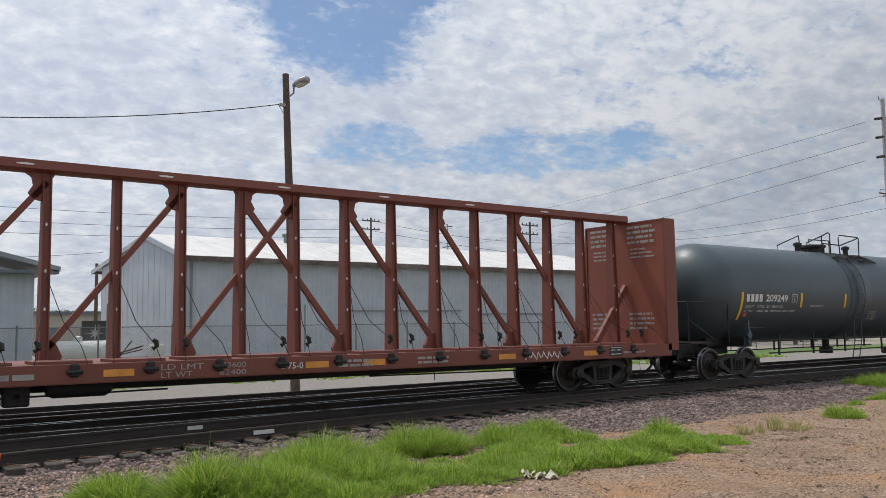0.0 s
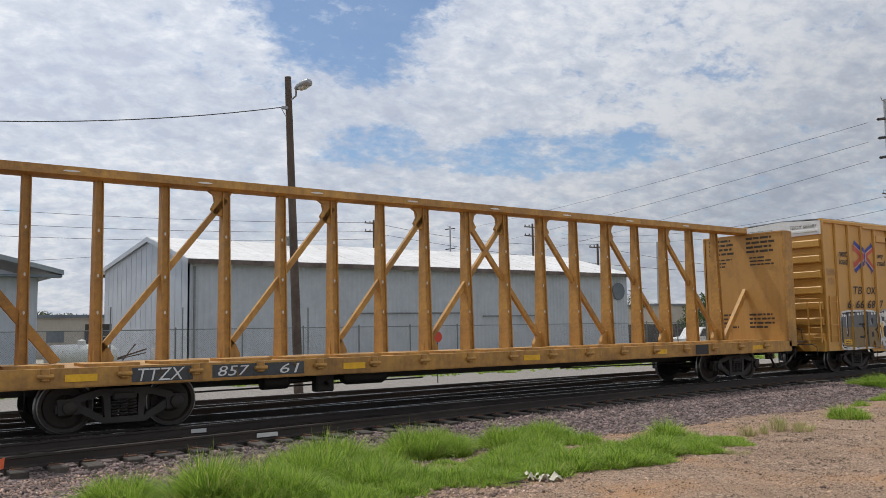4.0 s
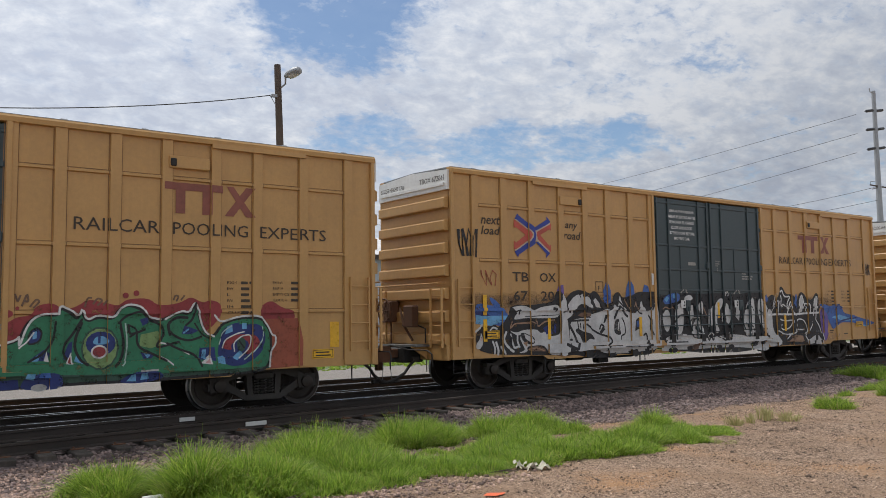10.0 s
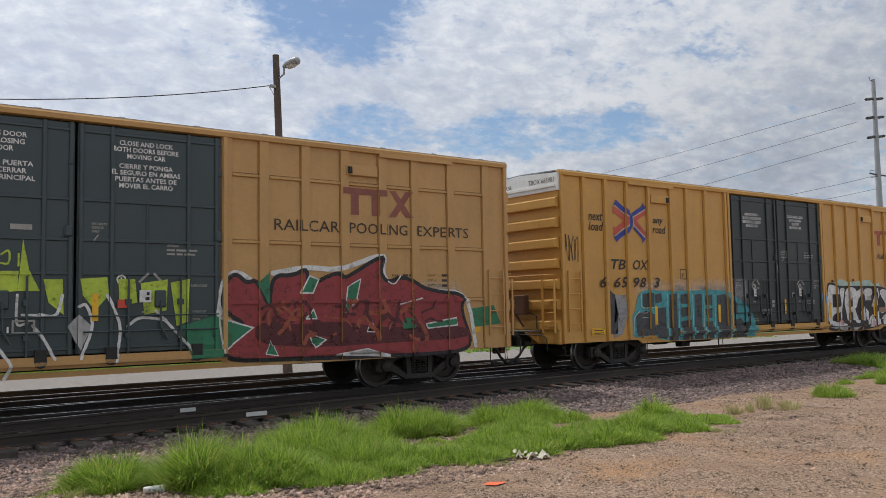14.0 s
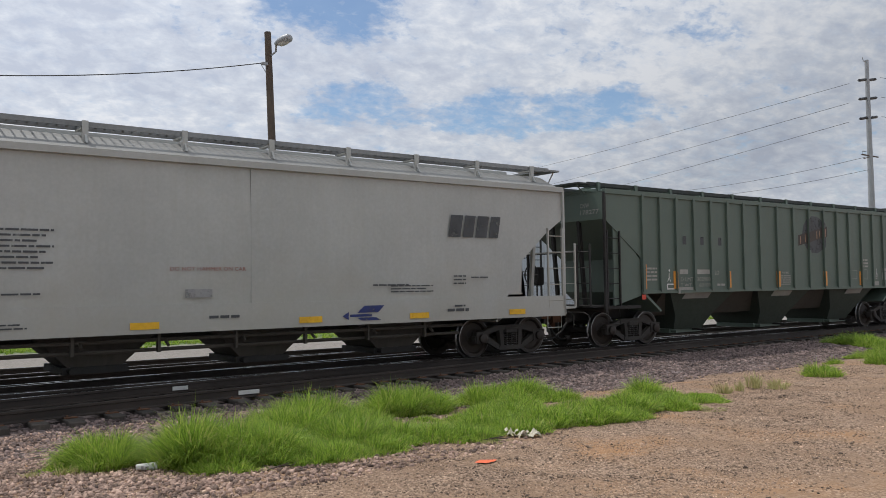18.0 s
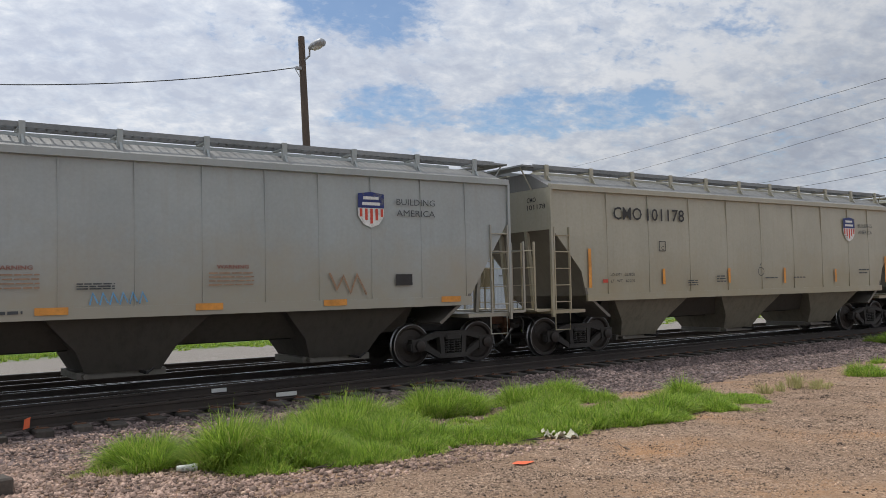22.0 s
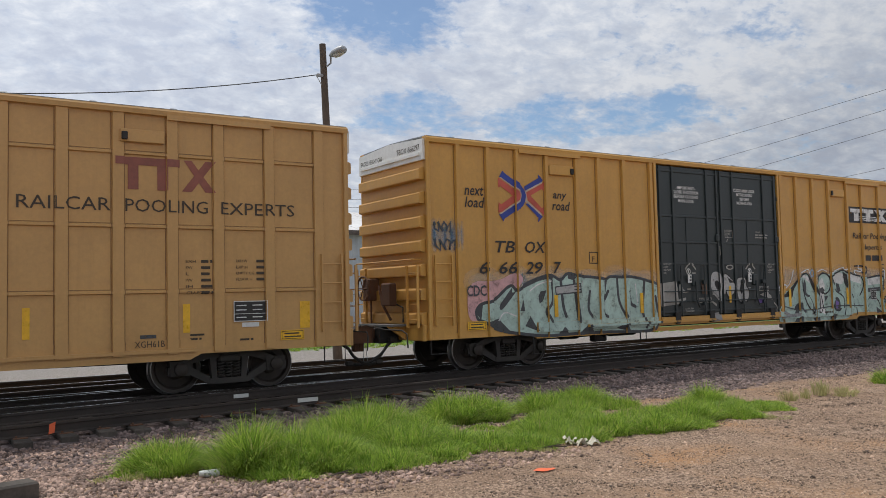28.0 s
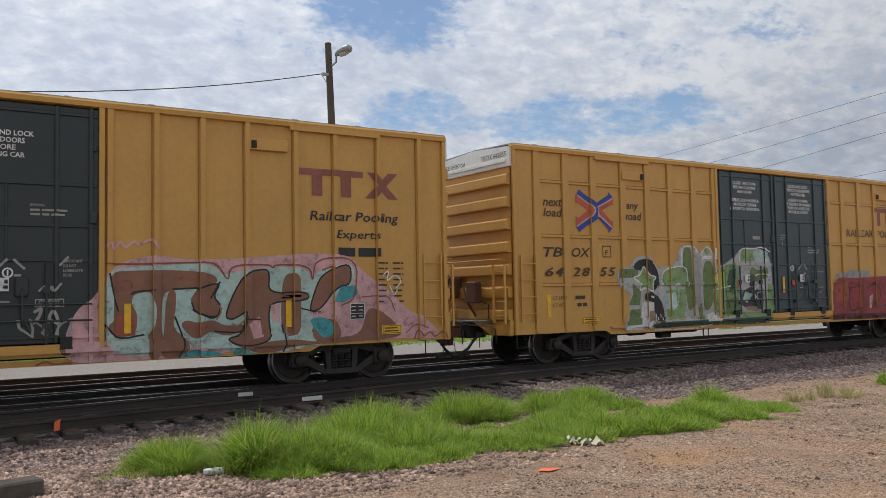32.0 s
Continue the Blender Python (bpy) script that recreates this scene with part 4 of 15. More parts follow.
def box_relief(kind):
    posts = A_POSTS if kind == "A" else B_POSTS
    hw = 0.06 if kind == "A" else 0.095
    ribs = [(p - hw, p + hw, 1.45 if kind == "A" else 1.43) for p in posts] + [(p - 0.035, p + 0.035, 1.455) for p in DOOR_RIBS]
    ribs += [(0.0, 0.09, 1.452), (BOX_L - 0.09, BOX_L, 1.452)]
    rails = [(z - 0.035, z + 0.035, 1.425, 0.70, 6.8) for z in B_RAILS if kind == "B"] + [(z - 0.035, z + 0.035, 1.425, 11.9, 18.1) for z in B_RAILS if kind == "B"]
    rails += [(0.78, 1.00, 1.44, 2.9, 15.7)]
    ribs += [(p - 0.035, p + 0.035, 1.455) for p in DOOR_RIBS]
    rails += [(z - 0.03, z + 0.03, 1.44, DOOR0, DOOR1) for z in DOOR_RAILS] + [(0.84, 0.90, 1.52, 4.4, DOOR1 + 0.3), (0.90, 0.98, 1.50, DOOR0, DOOR1)]
    return Relief(1.385, ribs, rails, [(DOOR0, DOOR1, 1.415)])


RELIEF = {k: box_relief(k) for k in "AB"}


def door_leaf(car, x0, x1, ribs, DOOR):
    d = part("door", lambda: Solid().soft_box(x0, x1, -1.415, -1.36, 1.0, 4.84, 0.012), DOOR, car, "dark plug door leaf", key=f"door{x0}")
    for p in ribs:
        part("door_rib", lambda p=p: Solid().soft_box(p - 0.035, p + 0.035, -1.455, -1.41, 1.0, 4.84, 0.012), DOOR, d, key=f"drib{p}")
    for z in DOOR_RAILS:
        part("door_rail", lambda z=z: Solid().soft_box(x0 + 0.02, x1 - 0.02, -1.44, -1.41, z - 0.03, z + 0.03, 0.01), DOOR, d, key=f"drail{x0}{z}")
    xm = (x0 + x1) / 2 + 0.12
    part("door_rib", lambda: Solid().soft_box(xm - 0.25, xm - 0.21, -1.435, -1.41, 2.34, 3.55, 0.008), DOOR, d, key=f"dmid{x0}")
    part("lock_housing", lambda: Solid().soft_box(x1 - 0.16, x1 - 0.02, -1.475, -1.41, 2.92, 3.12, 0.03), DOOR, d, key=f"dlock{x0}")
    part("latch_bracket", lambda: Solid().soft_box(x1 - 0.10, x1 - 0.03, -1.47, -1.41, 4.12, 4.24, 0.02), DOOR, d, key=f"dlatch{x0}")
    for k in (-0.55, 0.35):
        part("lock_rod", lambda k=k: Solid().tube([(xm + k, -1.475, 0.98), (xm + k, -1.475, 2.28)], 0.02, 8).box(xm + k - 0.05, xm + k + 0.05, -1.49, -1.41, 1.8, 1.9)
             .box(xm + k - 0.05, xm + k + 0.05, -1.49, -1.41, 1.25, 1.33), DOOR, d, key=f"rod{x0}{k}")
    part("gear_rod", lambda: Solid().tube([(x0 + 0.1, -1.47, 1.36), (x1 - 0.1, -1.47, 1.36)], 0.016, 6).tube([(x0 + 0.1, -1.47, 1.62), (x1 - 0.1, -1.47, 1.62)], 0.014, 6), DOOR, d, key=f"gear{x0}")
    part("door_handle", lambda: Solid().tube([(xm, -1.43, 1.9), (xm, -1.48, 1.86), (xm, -1.48, 1.42), (xm + 0.12, -1.48, 1.2)], 0.02, 6).soft_box(xm - 0.1, xm + 0.1, -1.47, -1.41, 1.75, 2.05, 0.02),
         DOOR, d, key=f"dhandle{x0}")
    for z in (0.90,):
        for xx in (x0 + 0.55, x1 - 0.5):
            part("door_roller", lambda: Solid().lathe([(0.0, -0.05), (0.10, -0.05), (0.10, 0.03), (0.0, 0.03)], 12).box(-0.09, 0.09, -0.05, 0.0, 0.02, 0.2), BLACK, d, key="roller", m=pose(xx, -1.47, z))
    return d


def box_end(car, x, way, mat):
    """The corrugated end of a boxcar. way: -1 for the end at x = 0."""
    e = part("end_wall", lambda: Solid().box(-0.06, 0.0, -1.39, 1.39, 0.92, 4.62) if way > 0 else Solid().box(0.0, 0.06, -1.39, 1.39, 0.92, 4.62), mat, car, key=f"end{way}", m=pose(x, 0, 0))
    for i in range(7):
        z = 1.22 + i * 0.505
        prof = [(0, z - 0.165), (way * 0.115, z - 0.15), (way * 0.12, z - 0.13), (way * 0.12, z + 0.05), (way * 0.105, z + 0.07), (0, z + 0.10)]
        part("end_rib", lambda: Solid().slab(prof, -1.34, 1.34, "y"), mat, e, key=f"endrib{way}{i}", smooth=12)
    part("end_cap", lambda: Solid().slab([(-1.40, 4.50), (1.40, 4.50), (1.40, 4.94), (0.0, 5.02), (-1.40, 4.94)], 0.0, way * 0.06, "x").slab([(-1.30, 4.60), (1.30, 4.60), (1.30, 4.66), (-1.30, 4.66)], way * 0.06, way * 0.09, "x"),
         WHITE_END, e, "white painted end cap", key=f"endcap{way}")
    for y in (-1.12, 1.12):
        ladder(car, x + way * 0.2, y, 1.0, 2.3, mat, 4, 0.42, True, 90, "end_ladder")
    part("crossover_platform", lambda: Solid().box(min(0, way * 0.42), max(0, way * 0.42), -0.75, 0.75, 1.02, 1.06), GRATE, car, key=f"plat{way}", m=pose(x + way * 0.08, 0, 0))
    for y in (-0.6, 0.55):
        part("platform_bracket", lambda: Solid().slab([(0, 0.72), (way * 0.42, 1.0), (way * 0.42, 1.03), (0, 1.03)], -0.03, 0.03, "y"), mat, car, key=f"pbr{way}", m=pose(x + way * 0.08, y, 0))
    part("end_sill", lambda: Solid().soft_box(min(0, way * 0.10), max(0, way * 0.10), -1.38, 1.38, 0.72, 1.06, 0.015), mat, car, key=f"esill{way}", m=pose(x, 0, 0))
    part("retainer_pipe", lambda: Solid().tube([(way * 0.14, -0.62, 1.1), (way * 0.14, -0.62, 1.42), (way * 0.14, -0.3, 1.5), (way * 0.14, 0.3, 1.5)], 0.018, 6), TRUCK, car, key=f"rpipe{way}", m=pose(x, 0, 0))
    part("draft_gear", lambda: Solid().soft_box(min(0, way * 0.55), max(0, way * 0.55), -0.35, 0.35, 0.66, 1.0, 0.03), BLACK, car, key=f"draft{way}", m=pose(x, 0, 0))
    part("grab_rail", lambda: Solid().tube([(way * 0.24, -1.25, 2.42), (way * 0.26, 1.25, 2.42)], 0.016, 6).tube([(way * 0.0, -1.2, 2.42), (way * 0.25, -1.2, 2.42)], 0.012, 6)
         .tube([(0, 1.2, 2.42), (way * 0.25, 1.2, 2.42)], 0.012, 6), mat, car, key=f"grab{way}", m=pose(x, 0, 0))
    coupler(car, x + way * 0.40, way)


def boxcar(kind, label, number, mat, group="freight cars of the train", upright=False):
    car = thing("boxcar", label, "boxcar", group=group)
    L, rel = BOX_L, RELIEF[kind]
    posts = A_POSTS if kind == "A" else B_POSTS
    # side sheets, one each side of the doors, and the plain far side
    edges = [0.0] + list(posts[:8]) + [DOOR0]
    for a, b in list(zip(edges, edges[1:])) + list(zip([DOOR1] + list(posts[8:]), list(posts[8:]) + [L])):
        part("side_panel", lambda: Solid().box(a, b, -1.385, -1.35, 0.735, 4.93), mat, car, key=f"panel{kind}{a:.2f}")
    part("far_side", lambda: Solid().box(0, L, 1.35, 1.40, 0.80, 4.93), mat, car, key="farside")
    for p in posts:
        part("side_post", lambda: Solid().slab([(-0.06, -1.385), (-0.045, -1.45), (0.045, -1.45), (0.06, -1.385)] if kind == "A" else [(-0.10, -1.385), (-0.092, -1.43), (0.092, -1.43), (0.10, -1.385)], 0.76, 4.90, "z"), mat, car, key="post" + kind, m=pose(p, 0, 0))
    for x in (0.045, L - 0.045):
        part("corner_post", lambda: Solid().soft_box(-0.045, 0.045, -1.452, -1.30, 0.735, 5.0, 0.012), mat, car, key="corner", m=pose(x, 0, 0))
        part("corner_post", lambda: Solid().soft_box(-0.045, 0.045, 1.30, 1.452, 0.78, 5.0, 0.012), mat, car, key="corner2", m=pose(x, 0, 0))
    if kind == "B":
        for z in B_RAILS:
            for a, b in list(zip(posts[:7], posts[1:8])) + list(zip(posts[8:15], posts[9:])):
                part("side_rail", lambda: Solid().slab([(-1.385, z - 0.035), (-1.425, z - 0.02), (-1.425, z + 0.02), (-1.385, z + 0.035)], a + 0.09, b - 0.09, "x"), mat, car, key=f"srail{z}{a}")
    hw = 0.06 if kind == "A" else 0.10
    # thin brown lines beside each post and above each rail
    seams = [rect(p - hw - 0.02, p - hw - 0.005, 0.86, 4.86) for p in posts] + [rect(p + hw + 0.004, p + hw + 0.013, 0.86, 4.86) for p in posts if kind == "B"]
    if kind == "B":
        seams += [rect(a + 0.12, b - 0.12, z + 0.036, z + 0.05) for z in B_RAILS for a, b in list(zip(posts[:7], posts[1:8])) + list(zip(posts[8:15], posts[9:]))]
    decal("panel_seam", seams, rel, 0.003, SEAM, car, "thin brown panel seam lines")
    # eave rail, deeper beside the roof hatch, door frame, sills
    part("eave_rail", lambda: Solid().slab([(-1.34, 4.86), (-1.46, 4.88), (-1.47, 4.96), (-1.44, 5.0), (-1.30, 5.0)], 0.0, L, "x"), mat, car, key="eave")
    part("eave_rail", lambda: Solid().box(0.0, L, 1.32, 1.46, 4.88, 5.0), mat, car, key="eave2")
    for a, b in ((2.45, 4.3), (15.2, 17.1)):
        part("eave_filler", lambda: Solid().box(a, b, -1.475, -1.44, 4.81, 4.90), mat, car, key=f"filler{a}")
    for x, u in ((3.35, 0.62), (14.42, 0.02)):
        hp = part("hatch_panel", lambda: Solid().soft_box(0.0, 0.74, -1.465, -1.38, 4.38, 4.60, 0.012), mat, car, key="hatch", m=pose(x, 0, 0))
        part("hatch_latch", lambda: Solid().soft_box(0.0, 0.10, -1.50, -1.46, 4.41, 4.55, 0.012), BLACK, hp, "dark steel latch", key="latch", m=pose(u, 0, 0))
    for x in (DOOR0 - 0.05, DOOR1 + 0.02):
        part("door_post", lambda: Solid().soft_box(-0.04, 0.05, -1.462, -1.36, 0.80, 4.88, 0.01), mat, car, key="doorpost", m=pose(x, 0, 0))
    part("side_sill", lambda: Solid().slab([(2.75, 0.735), (2.9, 0.64), (15.6, 0.64), (15.8, 0.735)], -1.39, -1.35, "y").box(2.9, 15.7, -1.44, -1.38, 0.78, 0.84), mat, car, key="sill")
    part("side_sill", lambda: Solid().slab([(2.75, 0.80), (2.9, 0.64), (15.6, 0.64), (15.8, 0.80)], 1.35, 1.39, "y"), mat, car, key="sill2")
    part("door_track", lambda: Solid().box(4.4, DOOR1 + 0.3, -1.52, -1.42, 0.84, 0.90).box(DOOR0, DOOR1, -1.50, -1.40, 0.90, 0.98), mat, car, key="track")
    door_leaf(car, DOOR0 + 0.02, DOORM - 0.02, DOOR_RIBS[:4], DOOR_A if kind == "A" else DOOR)
    door_leaf(car, DOORM + 0.02, DOOR1 - 0.02, DOOR_RIBS[4:], DOOR_A if kind == "A" else DOOR)
    part("floor", lambda: Solid().box(0.1, L - 0.1, -1.36, 1.36, 1.0, 1.08), BLACK, car, key="floor")
    roof = part("roof", lambda: Solid().slab([(-1.44, 4.98), (0, 5.03), (1.44, 4.98), (1.44, 5.01), (0, 5.06), (-1.44, 5.01)], 0.02, L - 0.02, "x"), GRATE, car, "galvanised roof", key="roof")
    for i in range(14):
        x = 0.7 + i * (L - 1.4) / 13
        part("roof_rib", lambda: Solid().slab([(-1.43, 5.01), (0, 5.06), (1.43, 5.01), (1.40, 5.035), (0, 5.085), (-1.40, 5.035)], -0.05, 0.05, "x"), GRATE, roof, key="roofrib", m=pose(x, 0, 0))
    box_end(car, 0.0, -1, mat)
    box_end(car, L, 1, mat)
    brake_wheel(car, -0.36, 0.75, 1.85, RUST, -1)
    part("lever_box", lambda: Solid().soft_box(-0.30, -0.12, -0.35, 0.05, 1.45, 1.95, 0.03).tube([(-0.2, 0.3, 1.9), (-0.24, 0.1, 1.5), (-0.2, -0.2, 1.15)], 0.03, 6), RUST, car, "rusty brake lever housing", key="leverbox")
    ladder(car, 0.38, -1.455, 1.02, 2.50, mat, 4, 0.42, True)
    ladder(car, L - 0.38, -1.455, 1.02, 2.50, mat, 4, 0.42, True)
    for x in (0.30, L - 0.30):
        step_stirrup(car, x, BLACK)
    step_stirrup(car, 2.95, BLACK, 0.66, -1.38, 0.3)
    part("hose_bracket", lambda: Solid().tube([(0, 0, 0), (0, 0, -0.2), (0.2, 0, -0.2), (0.2, 0, 0)], 0.02, 6), BLACK, car, key="hbr", m=pose(6.2, -1.38, 0.66))
    floor_gear(car, L)
    for x in (2.30, 16.40):
        truck(car, x)
    # ---- lettering ----
    big, small = ("black", "brownblack") if kind == "A" else ("brownblack", "brownblack")
    it = dict(shear=0.22, bold=0.012)
    if kind == "A":
        lettering("next", (0.99, 1.50, 3.80, 4.00), big, rel, car, **it)
        lettering("load", (0.99, 1.52, 3.54, 3.77), big, rel, car, **it)
        lettering("any", (3.48, 3.90, 3.78, 3.96), big, rel, car, **it)
        lettering("road", (3.45, 4.00, 3.56, 3.78), big, rel, car, **it)
        logo(car, rel, 1.88, 3.22, 3.26, 4.39)
        lettering("TB", (1.78, 2.33, 2.57, 2.83), big, rel, car, **it)
        lettering("OX", (2.62, 3.23, 2.57, 2.83), big, rel, car, **it)
        digits(number, 1.31, 3.64, 2.10, 2.37, big, rel, car, it)
    else:
        up, put = (0.14, 0.10) if upright else (0.0, 0.05)
        lettering("next", (0.89, 1.46, 3.64 + up, 3.82 + up), small, rel, car, **it)
        lettering("load", (0.89, 1.46, 3.40 + up, 3.60 + up), small, rel, car, **it)
        lettering("any", (3.46 + put, 3.90 + put, 3.62 + up, 3.80 + up), small, rel, car, **it)
        lettering("road", (3.40 + put, 4.00 + put, 3.40 + up, 3.60 + up), small, rel, car, **it)
        logo(car, rel, 1.86, 3.09, 3.05, 4.08)
        if upright:
            for word, a, b, z0, z1 in (("TB", 1.81, 2.32, 2.48, 2.70), ("OX", 2.68, 3.21, 2.48, 2.70), ("67", 1.84, 2.28, 2.03, 2.26), ("20", 2.71, 3.14, 2.03, 2.26)):
                lettering(word, (a, b, z0, z1), small, rel, car, bold=0.01)
        else:
            lettering("TB", (0.86, 1.44, 2.48, 2.70), small, rel, car, **it)
            lettering("OX", (1.72, 2.30, 2.48, 2.70), small, rel, car, **it)
            digits(number, 0.90, 2.96, 2.03, 2.24, small, rel, car, it)
    plate = lambda x, z: [rect(x, x + 0.28, z, z + 0.02), rect(x, x + 0.28, z + 0.26, z + 0.28), rect(x, x + 0.02, z, z + 0.28), rect(x + 0.26, x + 0.28, z, z + 0.28)]
    fx, fz = (4.56, 2.33) if kind == "A" else (4.59, 2.24) if upright else (2.70, 2.48)
    decal("plate_mark", plate(fx, fz), rel, 0.010, INK["brownblack"], car)
    lettering("F", (fx + 0.09, fx + 0.17, fz + 0.05, fz + 0.17), "brownblack", rel, car)
    # data panels and reflective strips
    if kind == "A":
        spots, plates, dx0, dx1, dz0, dz1 = ((3.42, 0.11), (6.2, 0.11), (12.23, 0.11), (15.11, 0.11)), ((0.99, 1.48), (17.1, 17.59)), 16.44, 16.76, 1.21, 1.53
        lettering("LD LMT", (1.94, 2.36, 1.40, 1.48), "brownblack", rel, car)
        lettering("LT WT", (1.94, 2.30, 1.23, 1.31), "brownblack", rel, car)
        lettering("XNH61", (15.52, 15.88, 1.33, 1.45), "brownblack", rel, car)
        bars([(2.62, 3.02, 1.40, 0.08), (2.72, 3.02, 1.23, 0.08), (13.6, 14.3, 0.88, 0.05), (3.3, 3.9, 0.9, 0.05)], "brownblack", rel, car)
    else:
        spots, plates, dx0, dx1, dz0, dz1 = ((0.95, 0.11), (3.85, 0.11), (6.4, 0.11), (12.95, 0.11), (15.48, 0.12), (17.67, 0.2)), ((2.0, 2.5), (17.28, 17.75)), 16.38, 17.01, 1.27, 1.64
        lettering("XGH61B", (14.65, 15.15, 0.89, 1.0), "brownblack", rel, car)
        decal("data_patch", [rect(14.75, 15.02, 1.04, 1.10)], rel, 0.016, INK["charcoal"], car)
        for i, w in enumerate(("EXH", "EW", "L", "IW", "IH", "CU.FT")):
            lettering(w, (15.53, 15.53 + 0.06 * len(w), 2.33 - 0.11 * i, 2.38 - 0.11 * i), "brownblack", rel, car)
        for i, w in enumerate(("EXH W", "EXP H", "EMPTY CG", "FLOOR H")):
            lettering(w, (16.44, 16.44 + 0.042 * len(w), 2.34 - 0.11 * i, 2.39 - 0.11 * i), "brownblack", rel, car)
        bars([(15.80, 16.0, 2.33 - 0.11 * i, 0.05) for i in range(6)] + [(16.82, 16.97, 2.34 - 0.11 * i, 0.05) for i in range(4)] + [(15.6, 15.85, 1.05, 0.035), (15.6, 15.8, 0.98, 0.035), (16.5, 16.75, 0.93, 0.035)], "brownblack", rel, car)
    top = 0.030 if kind == "A" or upright else 0.011
    if upright:
        spots, plates = ((0.90, 0.11), (2.89, 0.10), (6.18, 0.11), (12.95, 0.11)), ((0.93, 1.37), (17.28, 17.75))
        decal("reflector", [rect(0.90, 1.01, 1.70, 2.16)], rel, top, INK["yellow"], car)
    for x, w in spots:
        decal("reflector", [rect(x, x + w, 1.11, 1.61)], rel, top, INK["yellow"], car)
    low = 0.27 if upright else 0.0
    for x, x1 in plates:
        decal("label_plate", [rect(x, x1, 0.90 + low, 1.08 + low)], rel, top, INK["yellow"], car)
        decal("label_plate_border", [rect(x + a, x1 - b, z0 + low, z1 + low) for a, b, z0, z1 in ((0.02, 0.02, 0.915, 0.925), (0.02, 0.02, 1.055, 1.065), (0.02, x1 - x - 0.03, 0.925, 1.055), (x1 - x - 0.03, 0.02, 0.925, 1.055), (0.07, 0.10, 1.005, 1.03), (0.07, 0.07, 0.945, 0.97))],
              rel, top + 0.002, INK["brownblack"], car)
    if number not in ("664272", "672041", "641837"):
        if kind == "B":
            decal("data_tag", [rect(16.54, 16.86, 1.17, 1.25)], rel, 0.016, INK["white"], car, "small white data tag")
        data_block(car, rel, dx0, dx1, dz0, dz1)
    door_writing(car, rel, kind, upright)
    # end writing
    r2 = Relief(0.0)
    w = decal("lettering", place(letters("EXCESS HEIGHT CAR", 0.1), -1.30, -0.30, 4.70, 4.80), r2, 0.066, INK["brownblack"], car)
    w.matrix_basis = pose(0, 0, 0, 0, 0, -90)
    w2 = decal("lettering", place(letters("TBOX " + (number or "666862"), 0.1), 0.35, 1.30, 4.72, 4.84), r2, 0.068, INK["brownblack"], car)
    w2.matrix_basis = pose(0, 0, 0, 0, 0, -90)
    return car


def data_block(car, rel, x0, x1, z0, z1):
    w, h = x1 - x0, z1 - z0
    decal("data_stencil", [rect(x0, x1, z0, z1)], rel, 0.026, INK["white"], car, "black data stencil block with a white edge")
    decal("data_stencil_field", [rect(x0 + 0.015, x1 - 0.015, z0 + 0.015, z0 + 0.36 * h), rect(x0 + 0.015, x1 - 0.015, z0 + 0.39 * h, z1 - 0.015)], rel, 0.028, INK["black"], car)
    decal("data_stencil_lines", [rect(x0 + u * w, x0 + (u + 0.30) * w, z0 + v * h, z0 + (v + 0.05) * h) for u in (0.08, 0.56) for v in (0.18, 0.54, 0.76)], rel, 0.030, INK["white"], car)


def digits(number, x0, x1, z0, z1, colour, rel, car, it):
    """Six figures set between the posts: in pairs on the ribbed kind, else one, two, two, one."""
    places = (0.90, 1.20, 1.72, 2.02, 2.58, 2.85) if rel is RELIEF["B"] else (1.33, 1.86, 2.13, 2.60, 2.87, 3.42)
    for ch, u in zip(number, places):
        lettering(ch, (u + (0.05 if ch == "1" else 0), u + (0.14 if ch == "1" else 0.24), z0, z1), colour, rel, car, lift=0.030, **it)


